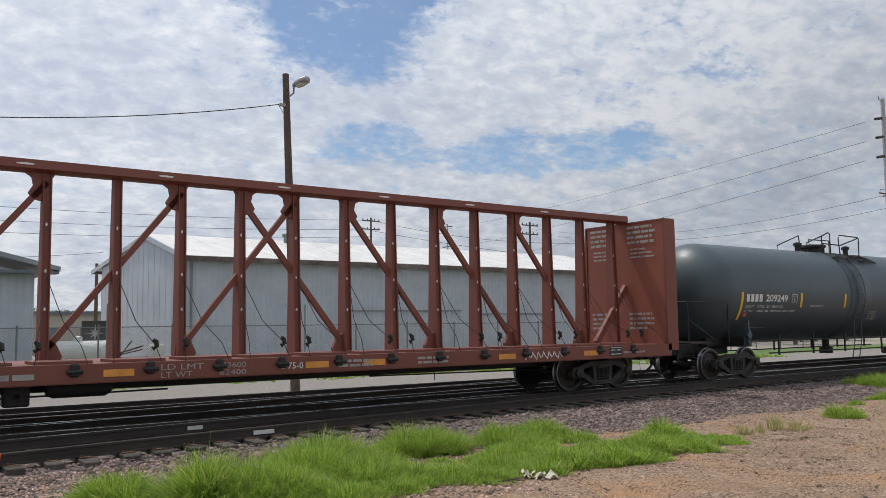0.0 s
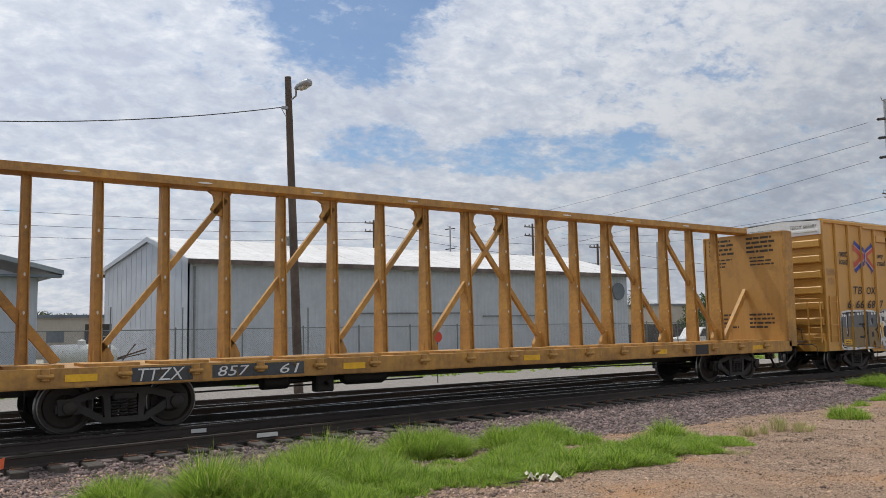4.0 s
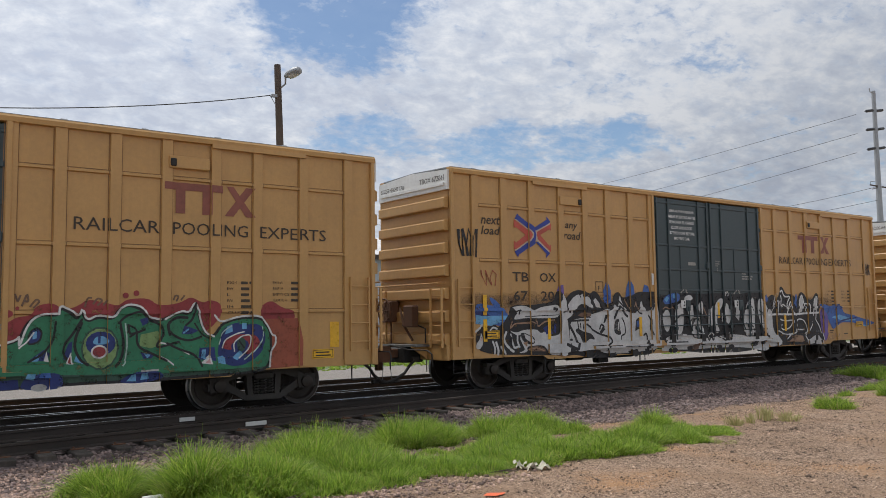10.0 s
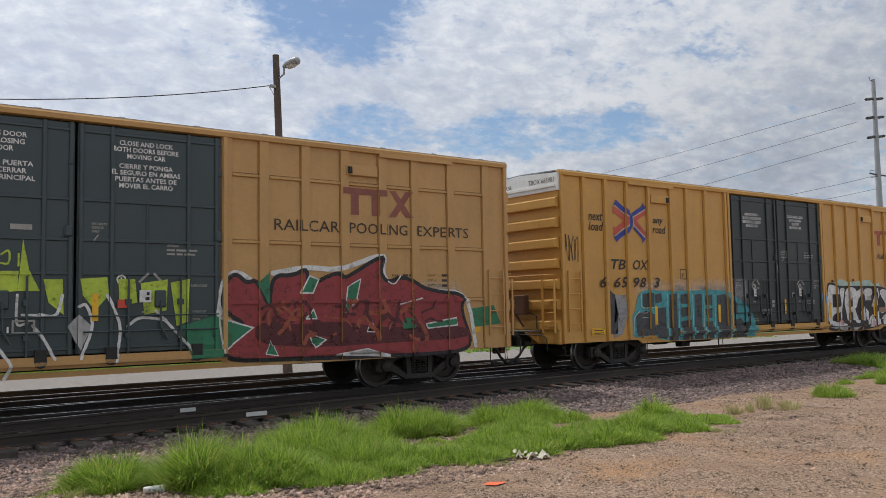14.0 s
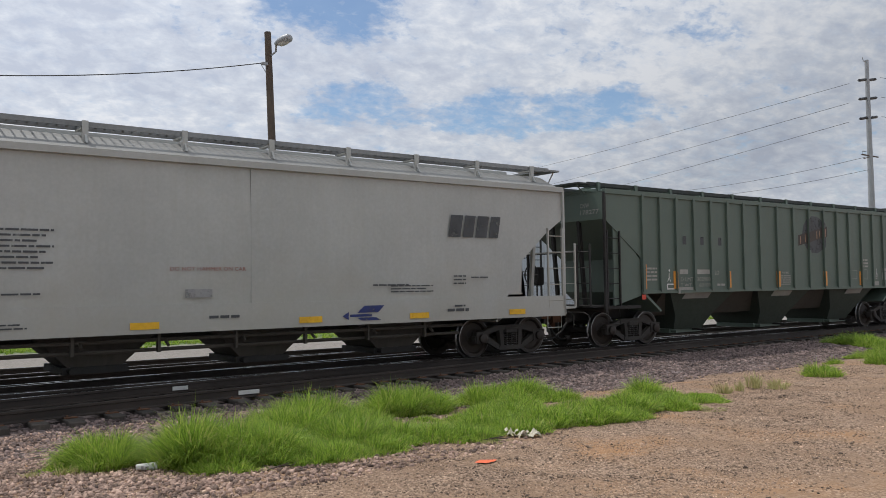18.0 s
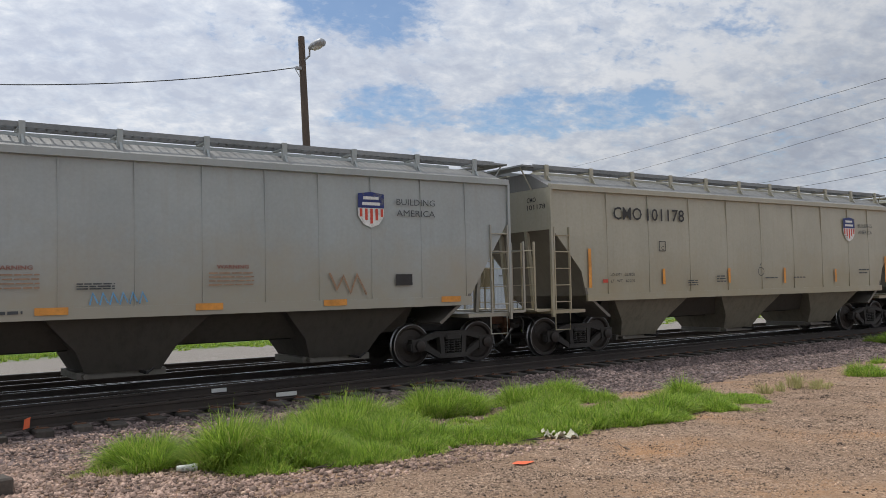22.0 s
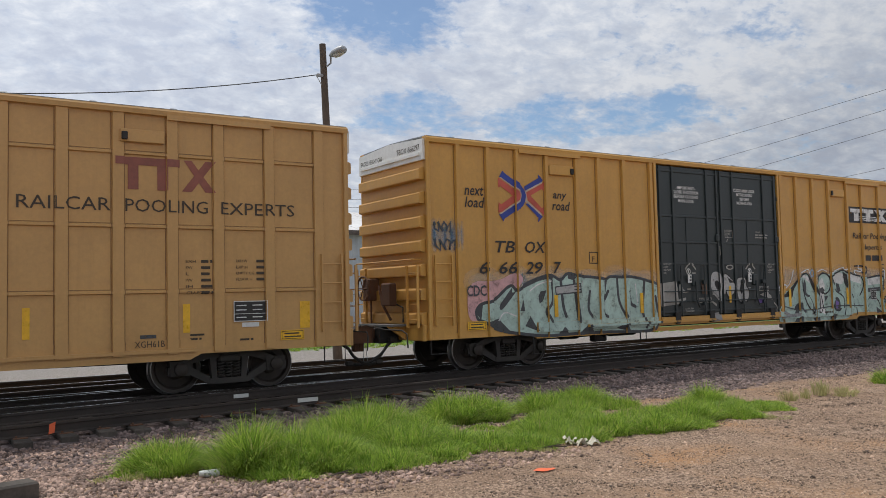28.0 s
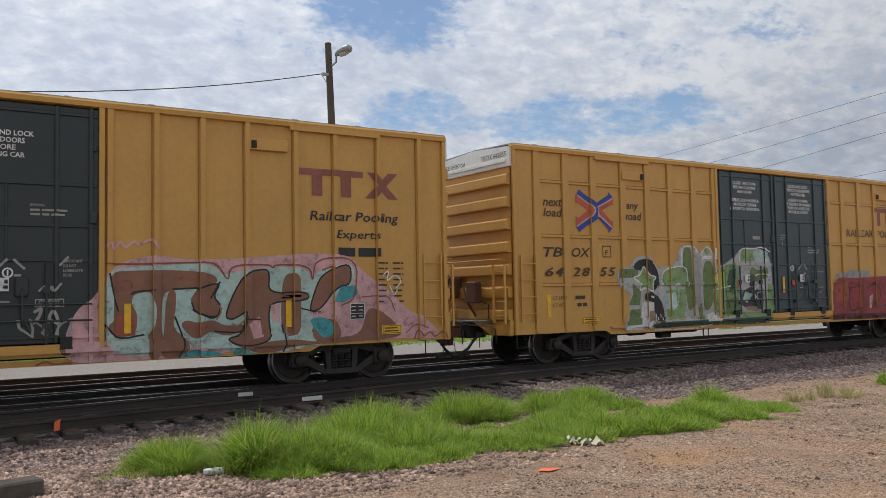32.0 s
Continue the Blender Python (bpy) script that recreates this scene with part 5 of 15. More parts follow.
def logo(car, rel, x0, x1, z0, z1):
    """Two crossing arrow bands, red behind and blue before."""
    w, h = x1 - x0, z1 - z0

    def at(u, v):
        return (x0 + u * w, z0 + v * h)
    bow = [at(0.04, 0.87), at(0.11, 1.00), at(0.15, 0.96), at(0.50, 0.73), at(0.57, 0.64), at(0.60, 0.54), at(0.58, 0.42), at(0.53, 0.32), at(0.14, 0.06), at(0.11, 0.0), at(0.02, 0.14), at(0.06, 0.14), at(0.43, 0.39), at(0.50, 0.48), at(0.51, 0.54), at(0.50, 0.59), at(0.44, 0.64), at(0.08, 0.87)]
    arms = [[at(0.56, 0.71), at(0.88, 0.91), at(0.87, 0.99), at(0.98, 0.87), at(0.95, 0.83), at(0.58, 0.63)], [at(0.58, 0.37), at(0.86, 0.10), at(0.84, 0.0), at(0.96, 0.13), at(0.92, 0.15), at(0.64, 0.38)]]
    red = [[at(0.02, 0.86), at(0.07, 0.83), at(0.43, 0.60), at(0.48, 0.53), at(0.43, 0.44), at(0.09, 0.19), at(0.01, 0.17), at(0.02, 0.38), at(0.07, 0.33), at(0.32, 0.52), at(0.07, 0.69), at(0.02, 0.66)],
           [at(0.61, 0.60), at(0.95, 0.79), at(1.00, 0.84), at(0.99, 0.65), at(0.95, 0.69), at(0.70, 0.54), at(0.95, 0.29), at(0.98, 0.34), at(0.98, 0.15), at(0.94, 0.19), at(0.64, 0.44), at(0.62, 0.52)]]

    def flat(shapes):
        return [[s[i] for i in t] for s in shapes for t in tessellate_polygon([[Vector((x, z, 0)) for x, z in s]])]
    edge = stroke([at(0.08, 0.87), at(0.44, 0.635), at(0.51, 0.54), at(0.43, 0.40), at(0.06, 0.15)], 0.05) + stroke([at(0.60, 0.625), at(0.95, 0.82)], 0.05) + stroke([at(0.62, 0.42), at(0.92, 0.17)], 0.05) + stroke([at(0.59, 0.62), at(0.62, 0.52), at(0.60, 0.42)], 0.05)
    decal("logo_edge", edge, rel, 0.009, INK["logo pale"], car, "faded pale edge between the bands")
    decal("logo_band", flat(red), rel, 0.0115, INK["logo red"], car, "faded red arrow chevrons")
    decal("logo_band", flat([bow]), rel, 0.014, INK["blue"], car, "blue bowed arrow band")
    decal("logo_band", flat(arms), rel, 0.014, INK["blue"], car, "short blue arrow bands")


def door_writing(car, rel, kind, upright):
    def block(rows, x, z, step, colour="white", wide=0.066, tall=0.085, left=False):
        for i, t in enumerate(rows):
            if t:
                w = wide * len(t)
                x0 = x if left else x - w / 2
                lettering(t, (x0, x0 + w, z - i * step, z - i * step + tall), colour, rel, car, bold=0.02)

    def frame_box(x0, x1, z0, z1, t=0.015, lift=0.012):
        decal("seal_sign", [rect(x0, x1, z0, z0 + t), rect(x0, x1, z1 - t, z1), rect(x0, x0 + t, z0 + t, z1 - t), rect(x1 - t, x1, z0 + t, z1 - t)], rel, lift, INK["dimwhite"], car)

    def ring(x, z):
        decal("ring_mark", stroke([(x + 0.07 * math.cos(k * 0.524), z + 0.07 * math.sin(k * 0.524)) for k in range(13)], 0.025) + [rect(x - 0.012, x + 0.012, z - 0.045, z + 0.045)], rel, 0.012, INK["white"], car)

    if upright:
        block(("CERRAR Y BLOQUEAR", "AMBAS PUERTAS ANTES", "DE MOVER EL CARRO", "CLOSE AND LOCK", "BOTH DOORS BEFORE", "MOVING CAR"), 8.06, 4.46, 0.15)
    elif kind == "B":
        block(("CLOSE THIS DOOR", "BEFORE CLOSING", "MAIN DOOR", "", "CIERRE ESTA PUERTA", "ANTES DE CERRAR", "LA PUERTA PRINCIPAL"), 8.03, 4.51, 0.117)
        block(("CLOSE AND LOCK", "BOTH DOORS BEFORE", "MOVING CAR"), 10.43, 4.54, 0.113)
        block(("CIERRE Y PONGA", "EL SEGURO EN AMBAS", "PUERTAS ANTES DE", "MOVER EL CARRO"), 10.43, 4.14, 0.112)
    else:
        block(("-IMPORTANT-", "CLOSE THIS DOOR", "BEFORE CLOSING", "MAIN DOOR"), 8.0, 4.26, 0.113)
        block(("CLOSE AND LOCK", "BOTH DOORS", "BEFORE", "MOVING CAR"), 10.38, 4.30, 0.115)
    sx, oz = (9.53, 3.14) if kind == "B" else (9.52, 3.18)
    block(("SECURITY", "DEVICE", "ONLY"), sx, oz, 0.062, "dimwhite", 0.032, 0.042, True)
    decal("arrow_mark", stroke([(sx + 0.11, oz - 0.16), (sx + 0.03, oz - 0.26)], 0.02), rel, 0.012, INK["dimwhite"], car)
    oz = 2.81 if kind == "B" else 3.19
    block(("OPENING",), 10.79, oz, 0.07, "dimwhite", 0.03, 0.042, True)
    bars([(10.79, 11.34, oz - 0.075, 0.035), (10.79, 11.34, oz - 0.145, 0.035)], "dimwhite", rel, car)
    for x in (7.86, 10.31):
        k = 0.0 if kind == "B" else 0.04
        decal("latch_sign", [rect(x + k, x + 0.20 - k * 0.4, 1.84, 2.05)], rel, 0.062, INK["white"], car, "white latch instruction plate")
        decal("latch_mark", [rect(x + 0.10, x + 0.17, 1.88, 1.93), rect(x + 0.12, x + 0.17, 1.96, 2.02)], rel, 0.064, INK["graffblack"], car)
        decal("arrow_mark", stroke([(x + 0.02, 2.20), (x + 0.15, 2.33)], 0.04, True) + stroke([(x + 0.26, 2.33), (x + 0.40, 2.20)], 0.04, True), rel, 0.012, INK["dimwhite"], car)
        bars([(x + 0.26, x + 0.40, 2.07, 0.035), (x + 0.06, x + 0.20, 1.66, 0.03)], "dimwhite", rel, car)
    if kind == "B":
        ring(10.02, 2.23)
        for x in (7.04, 10.98):
            block(("DO NOT LUBE DOORS",), x, 2.11, 0.1, "dimwhite", 0.032, 0.045, True)
        for x in (7.03, 11.26):
            block(("UNLATCH", "TO CLOSE", "DOOR"), x, 1.65, 0.07, "dimwhite", 0.034, 0.045, True)
            bars([(x + 0.06, x + 0.085, 1.30, 0.10), (x + 0.49, x + 0.62, 1.62, 0.03), (x + 0.51, x + 0.62, 1.57, 0.03)], "dimwhite", rel, car)
        decal("data_tag", [rect(8.30, 8.62, 3.02, 3.11)], rel, 0.012, INK["dimwhite"], car, "white stuck tag")
        decal("data_tag", [rect(6.70, 6.80, 2.46, 2.76)], rel, 0.012, INK["white"], car, "white stuck tag")
        if not upright:
            for x in (7.51, 9.95):
                decal("warning_square", [rect(x, x + 0.16, 1.75, 1.89)], rel, 0.052, INK["red"], car, "red warning square")
        frame_box(8.34, 8.68, 1.36, 1.58, 0.03, 0.052)
        decal("data_tag", [rect(8.27, 8.30, 1.38, 1.48), rect(10.66, 10.70, 1.52, 1.66)], rel, 0.052, INK["white"], car)
        decal("reflector", [rect(9.55, 9.65, 1.54, 1.99)], rel, 0.02, INK["yellow"], car)
    else:
        ring(7.99, 2.13)
        ring(10.48, 2.13)
        frame_box(9.49, 9.81, 3.03, 3.25)
        for x in (7.03, 11.28):
            block(("IMPORTANT", "DO NOT", "LUBRICATE", "DOOR"), x, 2.29, 0.075, "dimwhite", 0.033, 0.05, True)
        for x, z in ((8.37, 1.31), (10.87, 1.58)):
            frame_box(x, x + 0.43, z, z + 0.13)
            block(("STANDARD", "SEAL ONLY"), x + 0.21, z + 0.075, 0.055, "dimwhite", 0.04, 0.038)
        block(("CLOSE THIS DOOR FIRST",), 7.05, 1.36, 0.1, "dimwhite", 0.02, 0.04, True)
        block(("CLOSE THIS", "DOOR FIRST"), 7.82, 1.15, 0.07, "dimwhite", 0.032, 0.045, True)
        decal("data_tag", [rect(9.22, 9.28, 2.56, 2.80), rect(8.90, 9.04, 1.51, 1.72), rect(10.02, 10.22, 1.80, 1.95)], rel, 0.012, INK["dimwhite"], car, "torn pale tags")
        decal("reflector", [rect(9.57, 9.66, 1.29, 1.74)], rel, 0.02, INK["yellow"], car)


# ---- centre-beam flat cars ----
def centerbeam(label, mat, panel_mat, L, post_x, mirror_at, sill_mat):
    car = thing("centerbeam_flatcar", label, "flatcar", group="freight cars of the train")
    top, deck = 4.67, 1.12
    part("deck", Solid().box(0.05, L - 0.05, -1.38, 1.38, deck - 0.06, deck), mat, car)
    for s in (-1, 1):
        part("side_sill", Solid().box(0.0, L, s * 1.44 - 0.04, s * 1.44 + 0.04, 0.82, deck).box(0.0, L, min(s * 1.30, s * 1.46), max(s * 1.30, s * 1.46), 0.80, 0.84), sill_mat, car)
    part("centre_sill", Solid().box(0.4, L - 0.4, -0.3, 0.3, 0.62, 1.06), BLACK, car)
    chord = part("top_chord", Solid().slab([(-0.22, top - 0.16), (-0.20, top), (0.20, top), (0.22, top - 0.16), (0.12, top - 0.20), (-0.12, top - 0.20)], 0.12, L - 0.12, "x"), mat, car)
    for x in [1.5 + 2.45 * i for i in range(int(L / 2.45))]:
        part("chord_slot", lambda: Solid().slab(oval(0, top - 0.09, 0.15, 0.018, 12), -0.222, -0.205, "y"), WHITE_END, chord, key="slot", m=pose(x, 0, 0))
    wide = 0.13
    for i, x in enumerate(post_x):
        def post():
            # a tapered channel: deep at the foot, its web set back between two flanges
            s, n = Solid(), 0
            for z, h in ((deck, 0.19), (top - 0.18, 0.09)):
                s.v += [(x_, y_, z) for x_, y_ in ((-0.075, -h), (-0.055, -h), (-0.055, -h + 0.05), (0.055, -h + 0.05), (0.055, -h), (0.075, -h),
                                                  (0.075, h), (0.055, h), (0.055, h - 0.05), (-0.055, h - 0.05), (-0.055, h), (-0.075, h))]
            s.f += [(k, (k + 1) % 12, 12 + (k + 1) % 12, 12 + k) for k in range(12)] + [tuple(range(12))[::-1], tuple(range(12, 24))]
            return s
        p = part("post", post, mat, car, key="cpost", m=pose(x, 0, 0))
        for z in (2.05, 2.72, 3.55):
            part("post_mark", lambda: Solid().slab(oval(0, 0, 0.018, 0.035, 8), -0.02, 0.02, "y"), WHITE_END, p, key="phole", m=pose(0, -0.135 + 0.030 * (z - 1.12), z))
    # braces climb towards the middle from both ends and cross there
    for i, rise in [(k, True) for k in range(mirror_at % 2, mirror_at, 2)] + [(k, False) for k in range(mirror_at - 1, 15, 2)]:
        x0, x1 = post_x[i], post_x[i + 2]
        a, b = ((x0, 0, deck + 0.15), (x1, 0, top - 0.36)) if rise else ((x0, 0.014, top - 0.36), (x1, 0.014, deck + 0.15))
        part("brace", Solid().beam(a, b, 0.11, 0.10, (0, 1, 0)), mat, car)
        for q in (a, b):
            up, s = q[2] > 2, 1 if (q is a) else -1
            part("gusset", lambda: Solid().slab([(u * s, w) for u, w in ([(-0.15, 0.18), (-0.08, 0.06), (-0.07, -0.30), (0.10, -0.34), (0.24, -0.30), (0.30, -0.20), (0.22, -0.06), (0.25, 0.08), (0.40, 0.18)] if up
                 else [(-0.10, -0.16), (0.30, -0.16), (0.32, -0.04), (0.22, 0.16), (0.10, 0.26), (-0.07, 0.30)])], -0.05, 0.05, "y"), mat, car, key=f"gusset{up}{s}", m=pose(q[0], 0, q[2]))
    for x, way in ((0.0, -1), (L, 1)):
        e = part("bulkhead", Solid().box(min(x, x - way * 0.10), max(x, x - way * 0.10), -1.40, 1.40, deck, 4.45), panel_mat, car, "end bulkhead panel with painted instructions")
        for y in (-1.36, 0.55, -0.55, 1.36):
            part("bulkhead_post", Solid().box(min(x, x + way * 0.28), max(x, x + way * 0.28), y - 0.05, y + 0.05, 0.95, 4.45), mat, e)
        for z in (1.2, 1.85, 2.5, 3.15, 3.8, 4.38):
            part("bulkhead_rib", Solid().box(min(x, x + way * 0.16), max(x, x + way * 0.16), -1.34, 1.34, z - 0.05, z + 0.05), mat, e)
        for y in (-1.45, 1.45):
            part("bulkhead_edge", Solid().box(min(x - way * 0.12, x + way * 0.30), max(x - way * 0.12, x + way * 0.30), y - 0.03, y + 0.03, 0.95, 4.46), mat, e)
        part("bulkhead_cap", Solid().box(min(x - way * 0.12, x + way * 0.30), max(x - way * 0.12, x + way * 0.30), -1.46, 1.46, 4.45, 4.49), mat, e)
        part("knee_brace", Solid().beam((x - way * 1.35, -0.05, deck + 0.05), (x - way * 0.12, -0.05, 2.7), 0.16, 0.12, (0, 1, 0)), mat, e)
        ladder(car, x + way * 0.36, 1.0, 1.1, 4.4, mat, 8, 0.42, True, 90, "end_ladder")
        ladder(car, x + way * 0.36, -1.1, 1.1, 2.9, mat, 4, 0.42, True, 90, "end_ladder")
        part("crossover_platform", Solid().box(min(0, way * 0.5), max(0, way * 0.5), -0.8, 0.8, 1.04, 1.08), GRATE, car, m=pose(x + way * 0.12, 0, 0), key=f"cplat{way}")
        coupler(car, x + way * 0.40, way)
        part("draft_gear", Solid().soft_box(min(0, way * 0.5), max(0, way * 0.5), -0.35, 0.35, 0.66, 1.0, 0.03), BLACK, car, key=f"cdraft{way}", m=pose(x, 0, 0))
        step_stirrup(car, x - way * 0.4, BLACK, 0.84, -1.42)
    brake_wheel(car, -0.5, 0.9, 2.0, mat, -1)
    # winches and tie-down straps along the sill
    for i in range(int(L / 1.22)):
        x = 0.9 + i * 1.22
        part("winch", lambda: Solid().soft_box(-0.07, 0.07, -1.54, -1.44, 0.92, 1.13, 0.02).tube([(-0.12, -1.53, 1.0), (0.12, -1.53, 1.0)], 0.038, 8), BLACK if mat is RED else mat, car, key=f"winch{mat.name}", m=pose(x, 0, 0))
        part("riser", lambda: Solid().box(-0.55, 0.35, -1.2, -0.4, deck, deck + 0.05), mat, car, key=f"riser{mat.name}", m=pose(x, 0, 0))
    floor_gear(car, L)
    for x in (2.25, L - 2.25):
        truck(car, x)
    return car


RED_X0, RED_L = -3.55, 21.95
red_posts = [3.24 + 1.2115 * k - RED_X0 for k in range(-4, 13)]
red_car = centerbeam("empty red-brown center beam flatcar with faded paint", RED, RED_WORN, RED_L, red_posts, 8, RED)
flat_rel = Relief(1.48)
lettering("LD LMT", (5.0 - RED_X0 - 0.15, 5.75 - RED_X0 - 0.15, 0.97, 1.07), "dimwhite", flat_rel, red_car)
lettering("223600", (6.0 - RED_X0 - 0.15, 6.55 - RED_X0 - 0.15, 0.97, 1.07), "dimwhite", flat_rel, red_car)
lettering("LT WT", (5.0 - RED_X0 - 0.15, 5.55 - RED_X0 - 0.15, 0.84, 0.94), "dimwhite", flat_rel, red_car)
lettering("62400", (6.05 - RED_X0 - 0.15, 6.55 - RED_X0 - 0.15, 0.84, 0.94), "dimwhite", flat_rel, red_car)
lettering("L 75-0", (7.1 - RED_X0, 7.55 - RED_X0, 0.90, 1.02), "white", flat_rel, red_car)
bars([(8.3 - RED_X0, 9.1 - RED_X0, 0.98, 0.05), (8.3 - RED_X0, 9.1 - RED_X0, 0.89, 0.05), (10.2 - RED_X0, 11.0 - RED_X0, 0.98, 0.05), (10.2 - RED_X0, 11.0 - RED_X0, 0.89, 0.05),
      (16.5 - RED_X0, 17.3 - RED_X0, 0.92, 0.05), (1.2 - RED_X0, 2.9 - RED_X0, 0.90, 0.09)], "dimwhite", flat_rel, red_car)
for x in (3.9, 7.6, 8.9, 12.4, 15.1):
    decal("reflector", [rect(x - RED_X0, x + 0.5 - RED_X0, 0.90, 1.02)], flat_rel, 0.012, INK["orange"], red_car)
decal("data_stencil", [rect(16.0 - RED_X0, 16.45 - RED_X0, 0.86, 1.10)], flat_rel, 0.012, INK["black"], red_car)
decal("data_stencil_lines", [rect(16.03 - RED_X0, 16.2 - RED_X0, 1.0, 1.02), rect(16.25 - RED_X0, 16.42 - RED_X0, 1.0, 1.02), rect(16.03 - RED_X0, 16.42 - RED_X0, 0.9, 0.92), rect(16.03 - RED_X0, 16.42 - RED_X0, 1.06, 1.075)], flat_rel, 0.015, INK["white"], red_car)
decal("graffiti", sum((stroke([(13.2 + 0.17 * k - RED_X0, 0.86 + 0.05 * (k % 2)), (13.25 + 0.17 * k - RED_X0, 1.03), (13.34 + 0.17 * k - RED_X0, 0.9)], 0.028) for k in range(7)), []), flat_rel, 0.012, INK["whitespray"], red_car, "white scrawled tag")


for k in range(0, 17):
    x = red_posts[k]
    for lean in (0.42, -0.38):
        part("tie_cable", Solid().tube([(x, -0.2, 2.62), (x + lean * 0.45, -0.7, 1.82), (x + lean * 0.85, -1.26, 1.42), (x + lean, -1.46, 1.12)], 0.008, 5), BLACK, red_car, "slack steel tie-down cable")
    lean = 0.42 if k % 2 else -0.38
    hx = x + lean * 0.85
    part("strap_hook", Solid().tube([(hx - 0.03, -1.27, 1.50), (hx + 0.02, -1.27, 1.46), (hx + 0.03, -1.28, 1.38), (hx - 0.02, -1.28, 1.33), (hx - 0.05, -1.28, 1.37)], [0.03, 0.045, 0.045, 0.035, 0.02], 7), BLACK, red_car)


def bulkhead_writing(car, x, colour):
    """Loading instructions on the inner face of the far bulkhead."""
    rel = Relief(0.0)
    rows = []
    r = random.Random(3)
    for y0 in (-1.25, 0.15):
        for i in range(4):
            rows.append((y0, y0 + r.uniform(0.75, 1.05), 4.30 - 0.14 * i, 0.07))
        for i in range(3):
            rows.append((y0 + 0.1, y0 + r.uniform(0.6, 1.0), 3.7 - 0.11 * i, 0.045))
        for i in range(4):
            rows.append((y0, y0 + r.uniform(0.6, 1.0), 1.9 - 0.13 * i, 0.06))
    w = bars(rows, colour, rel, car)
    w.matrix_basis = pose(x, 0, 0, 0, 0, -90)


bulkhead_writing(red_car, RED_L - 0.105, "dimwhite")
YEL_X0, YEL_L = 39.0, 21.8
yel_posts = [0.80 + 1.215 * k for k in range(17)]
yellow_flat = centerbeam("empty yellow center beam flatcar with scraped paint", YELLOW_C, YELLOW_P, YEL_L, yel_posts, 9, YELLOW_C)
flat_rel2 = Relief(1.48)
lettering("TTZX", (2.35, 3.15, 0.86, 1.07), "white", flat_rel2, yellow_flat, shear=0.2)
lettering("857", (3.75, 4.35, 0.88, 1.06), "white", flat_rel2, yellow_flat, shear=0.2)
lettering("61", (4.95, 5.35, 0.88, 1.06), "white", flat_rel2, yellow_flat, shear=0.2)
decal("number_patch", [rect(2.25, 3.3, 0.845, 1.09), rect(3.65, 5.45, 0.855, 1.085)], flat_rel2, 0.006, INK["charcoal"], yellow_flat, "black painted number patch")
for x in (1.2, 6.3, 11.0, 15.5, 19.8):
    decal("reflector", [rect(x, x + 0.5, 0.9, 1.02)], flat_rel2, 0.012, INK["yellow"], yellow_flat)
bulkhead_writing(yellow_flat, YEL_L - 0.105, "brownblack")
decal("data_stencil", [rect(17.2, 17.75, 0.84, 1.10)], flat_rel2, 0.012, INK["black"], yellow_flat)

# ---- tank car ----
TANK_X0, TANK_L = 19.25, 18.75
tank = thing("tank_car", "black tank car with white lettering and yellow reflectors", "tank car", group="freight cars of the train")
TR, TZ, TA, TB_ = 1.50, 2.56, 2.05, 16.89     # radius, axis height, where the straight shell begins and ends
prof = [(0.0, TA - 1.08)] + [(TR * math.sin(t), TA - 1.08 * math.cos(t)) for t in [math.pi / 2 * k / 10 for k in range(1, 11)]]
prof += [(TR, 6.2), (TR, 6.22), (TR, 12.4)] + [(TR * math.cos(t), TB_ + 0.95 * math.sin(t)) for t in [math.pi / 2 * k / 10 for k in range(0, 10)]] + [(0.0, TB_ + 0.95)]
shell = part("tank", Solid().lathe(prof, 64, (0, 0, TZ), "x"), BLACK_TANK, tank, "glossy black cylindrical tank", smooth=60)
for x in (5.2, 8.2, 10.6, 13.6):
    part("weld_seam", Solid().lathe([(TR, x - 0.03), (TR + 0.0025, x - 0.015), (TR + 0.0025, x + 0.015), (TR, x + 0.03)], 64, (0, 0, TZ), "x"), BLACK_TANK, shell, smooth=60)
part("saddle", Solid().soft_box(1.8, 3.4, -0.62, 0.62, 0.95, 1.45, 0.04), BLACK, tank)
part("saddle", Solid().soft_box(TANK_L - 3.4, TANK_L - 1.8, -0.62, 0.62, 0.95, 1.45, 0.04), BLACK, tank)
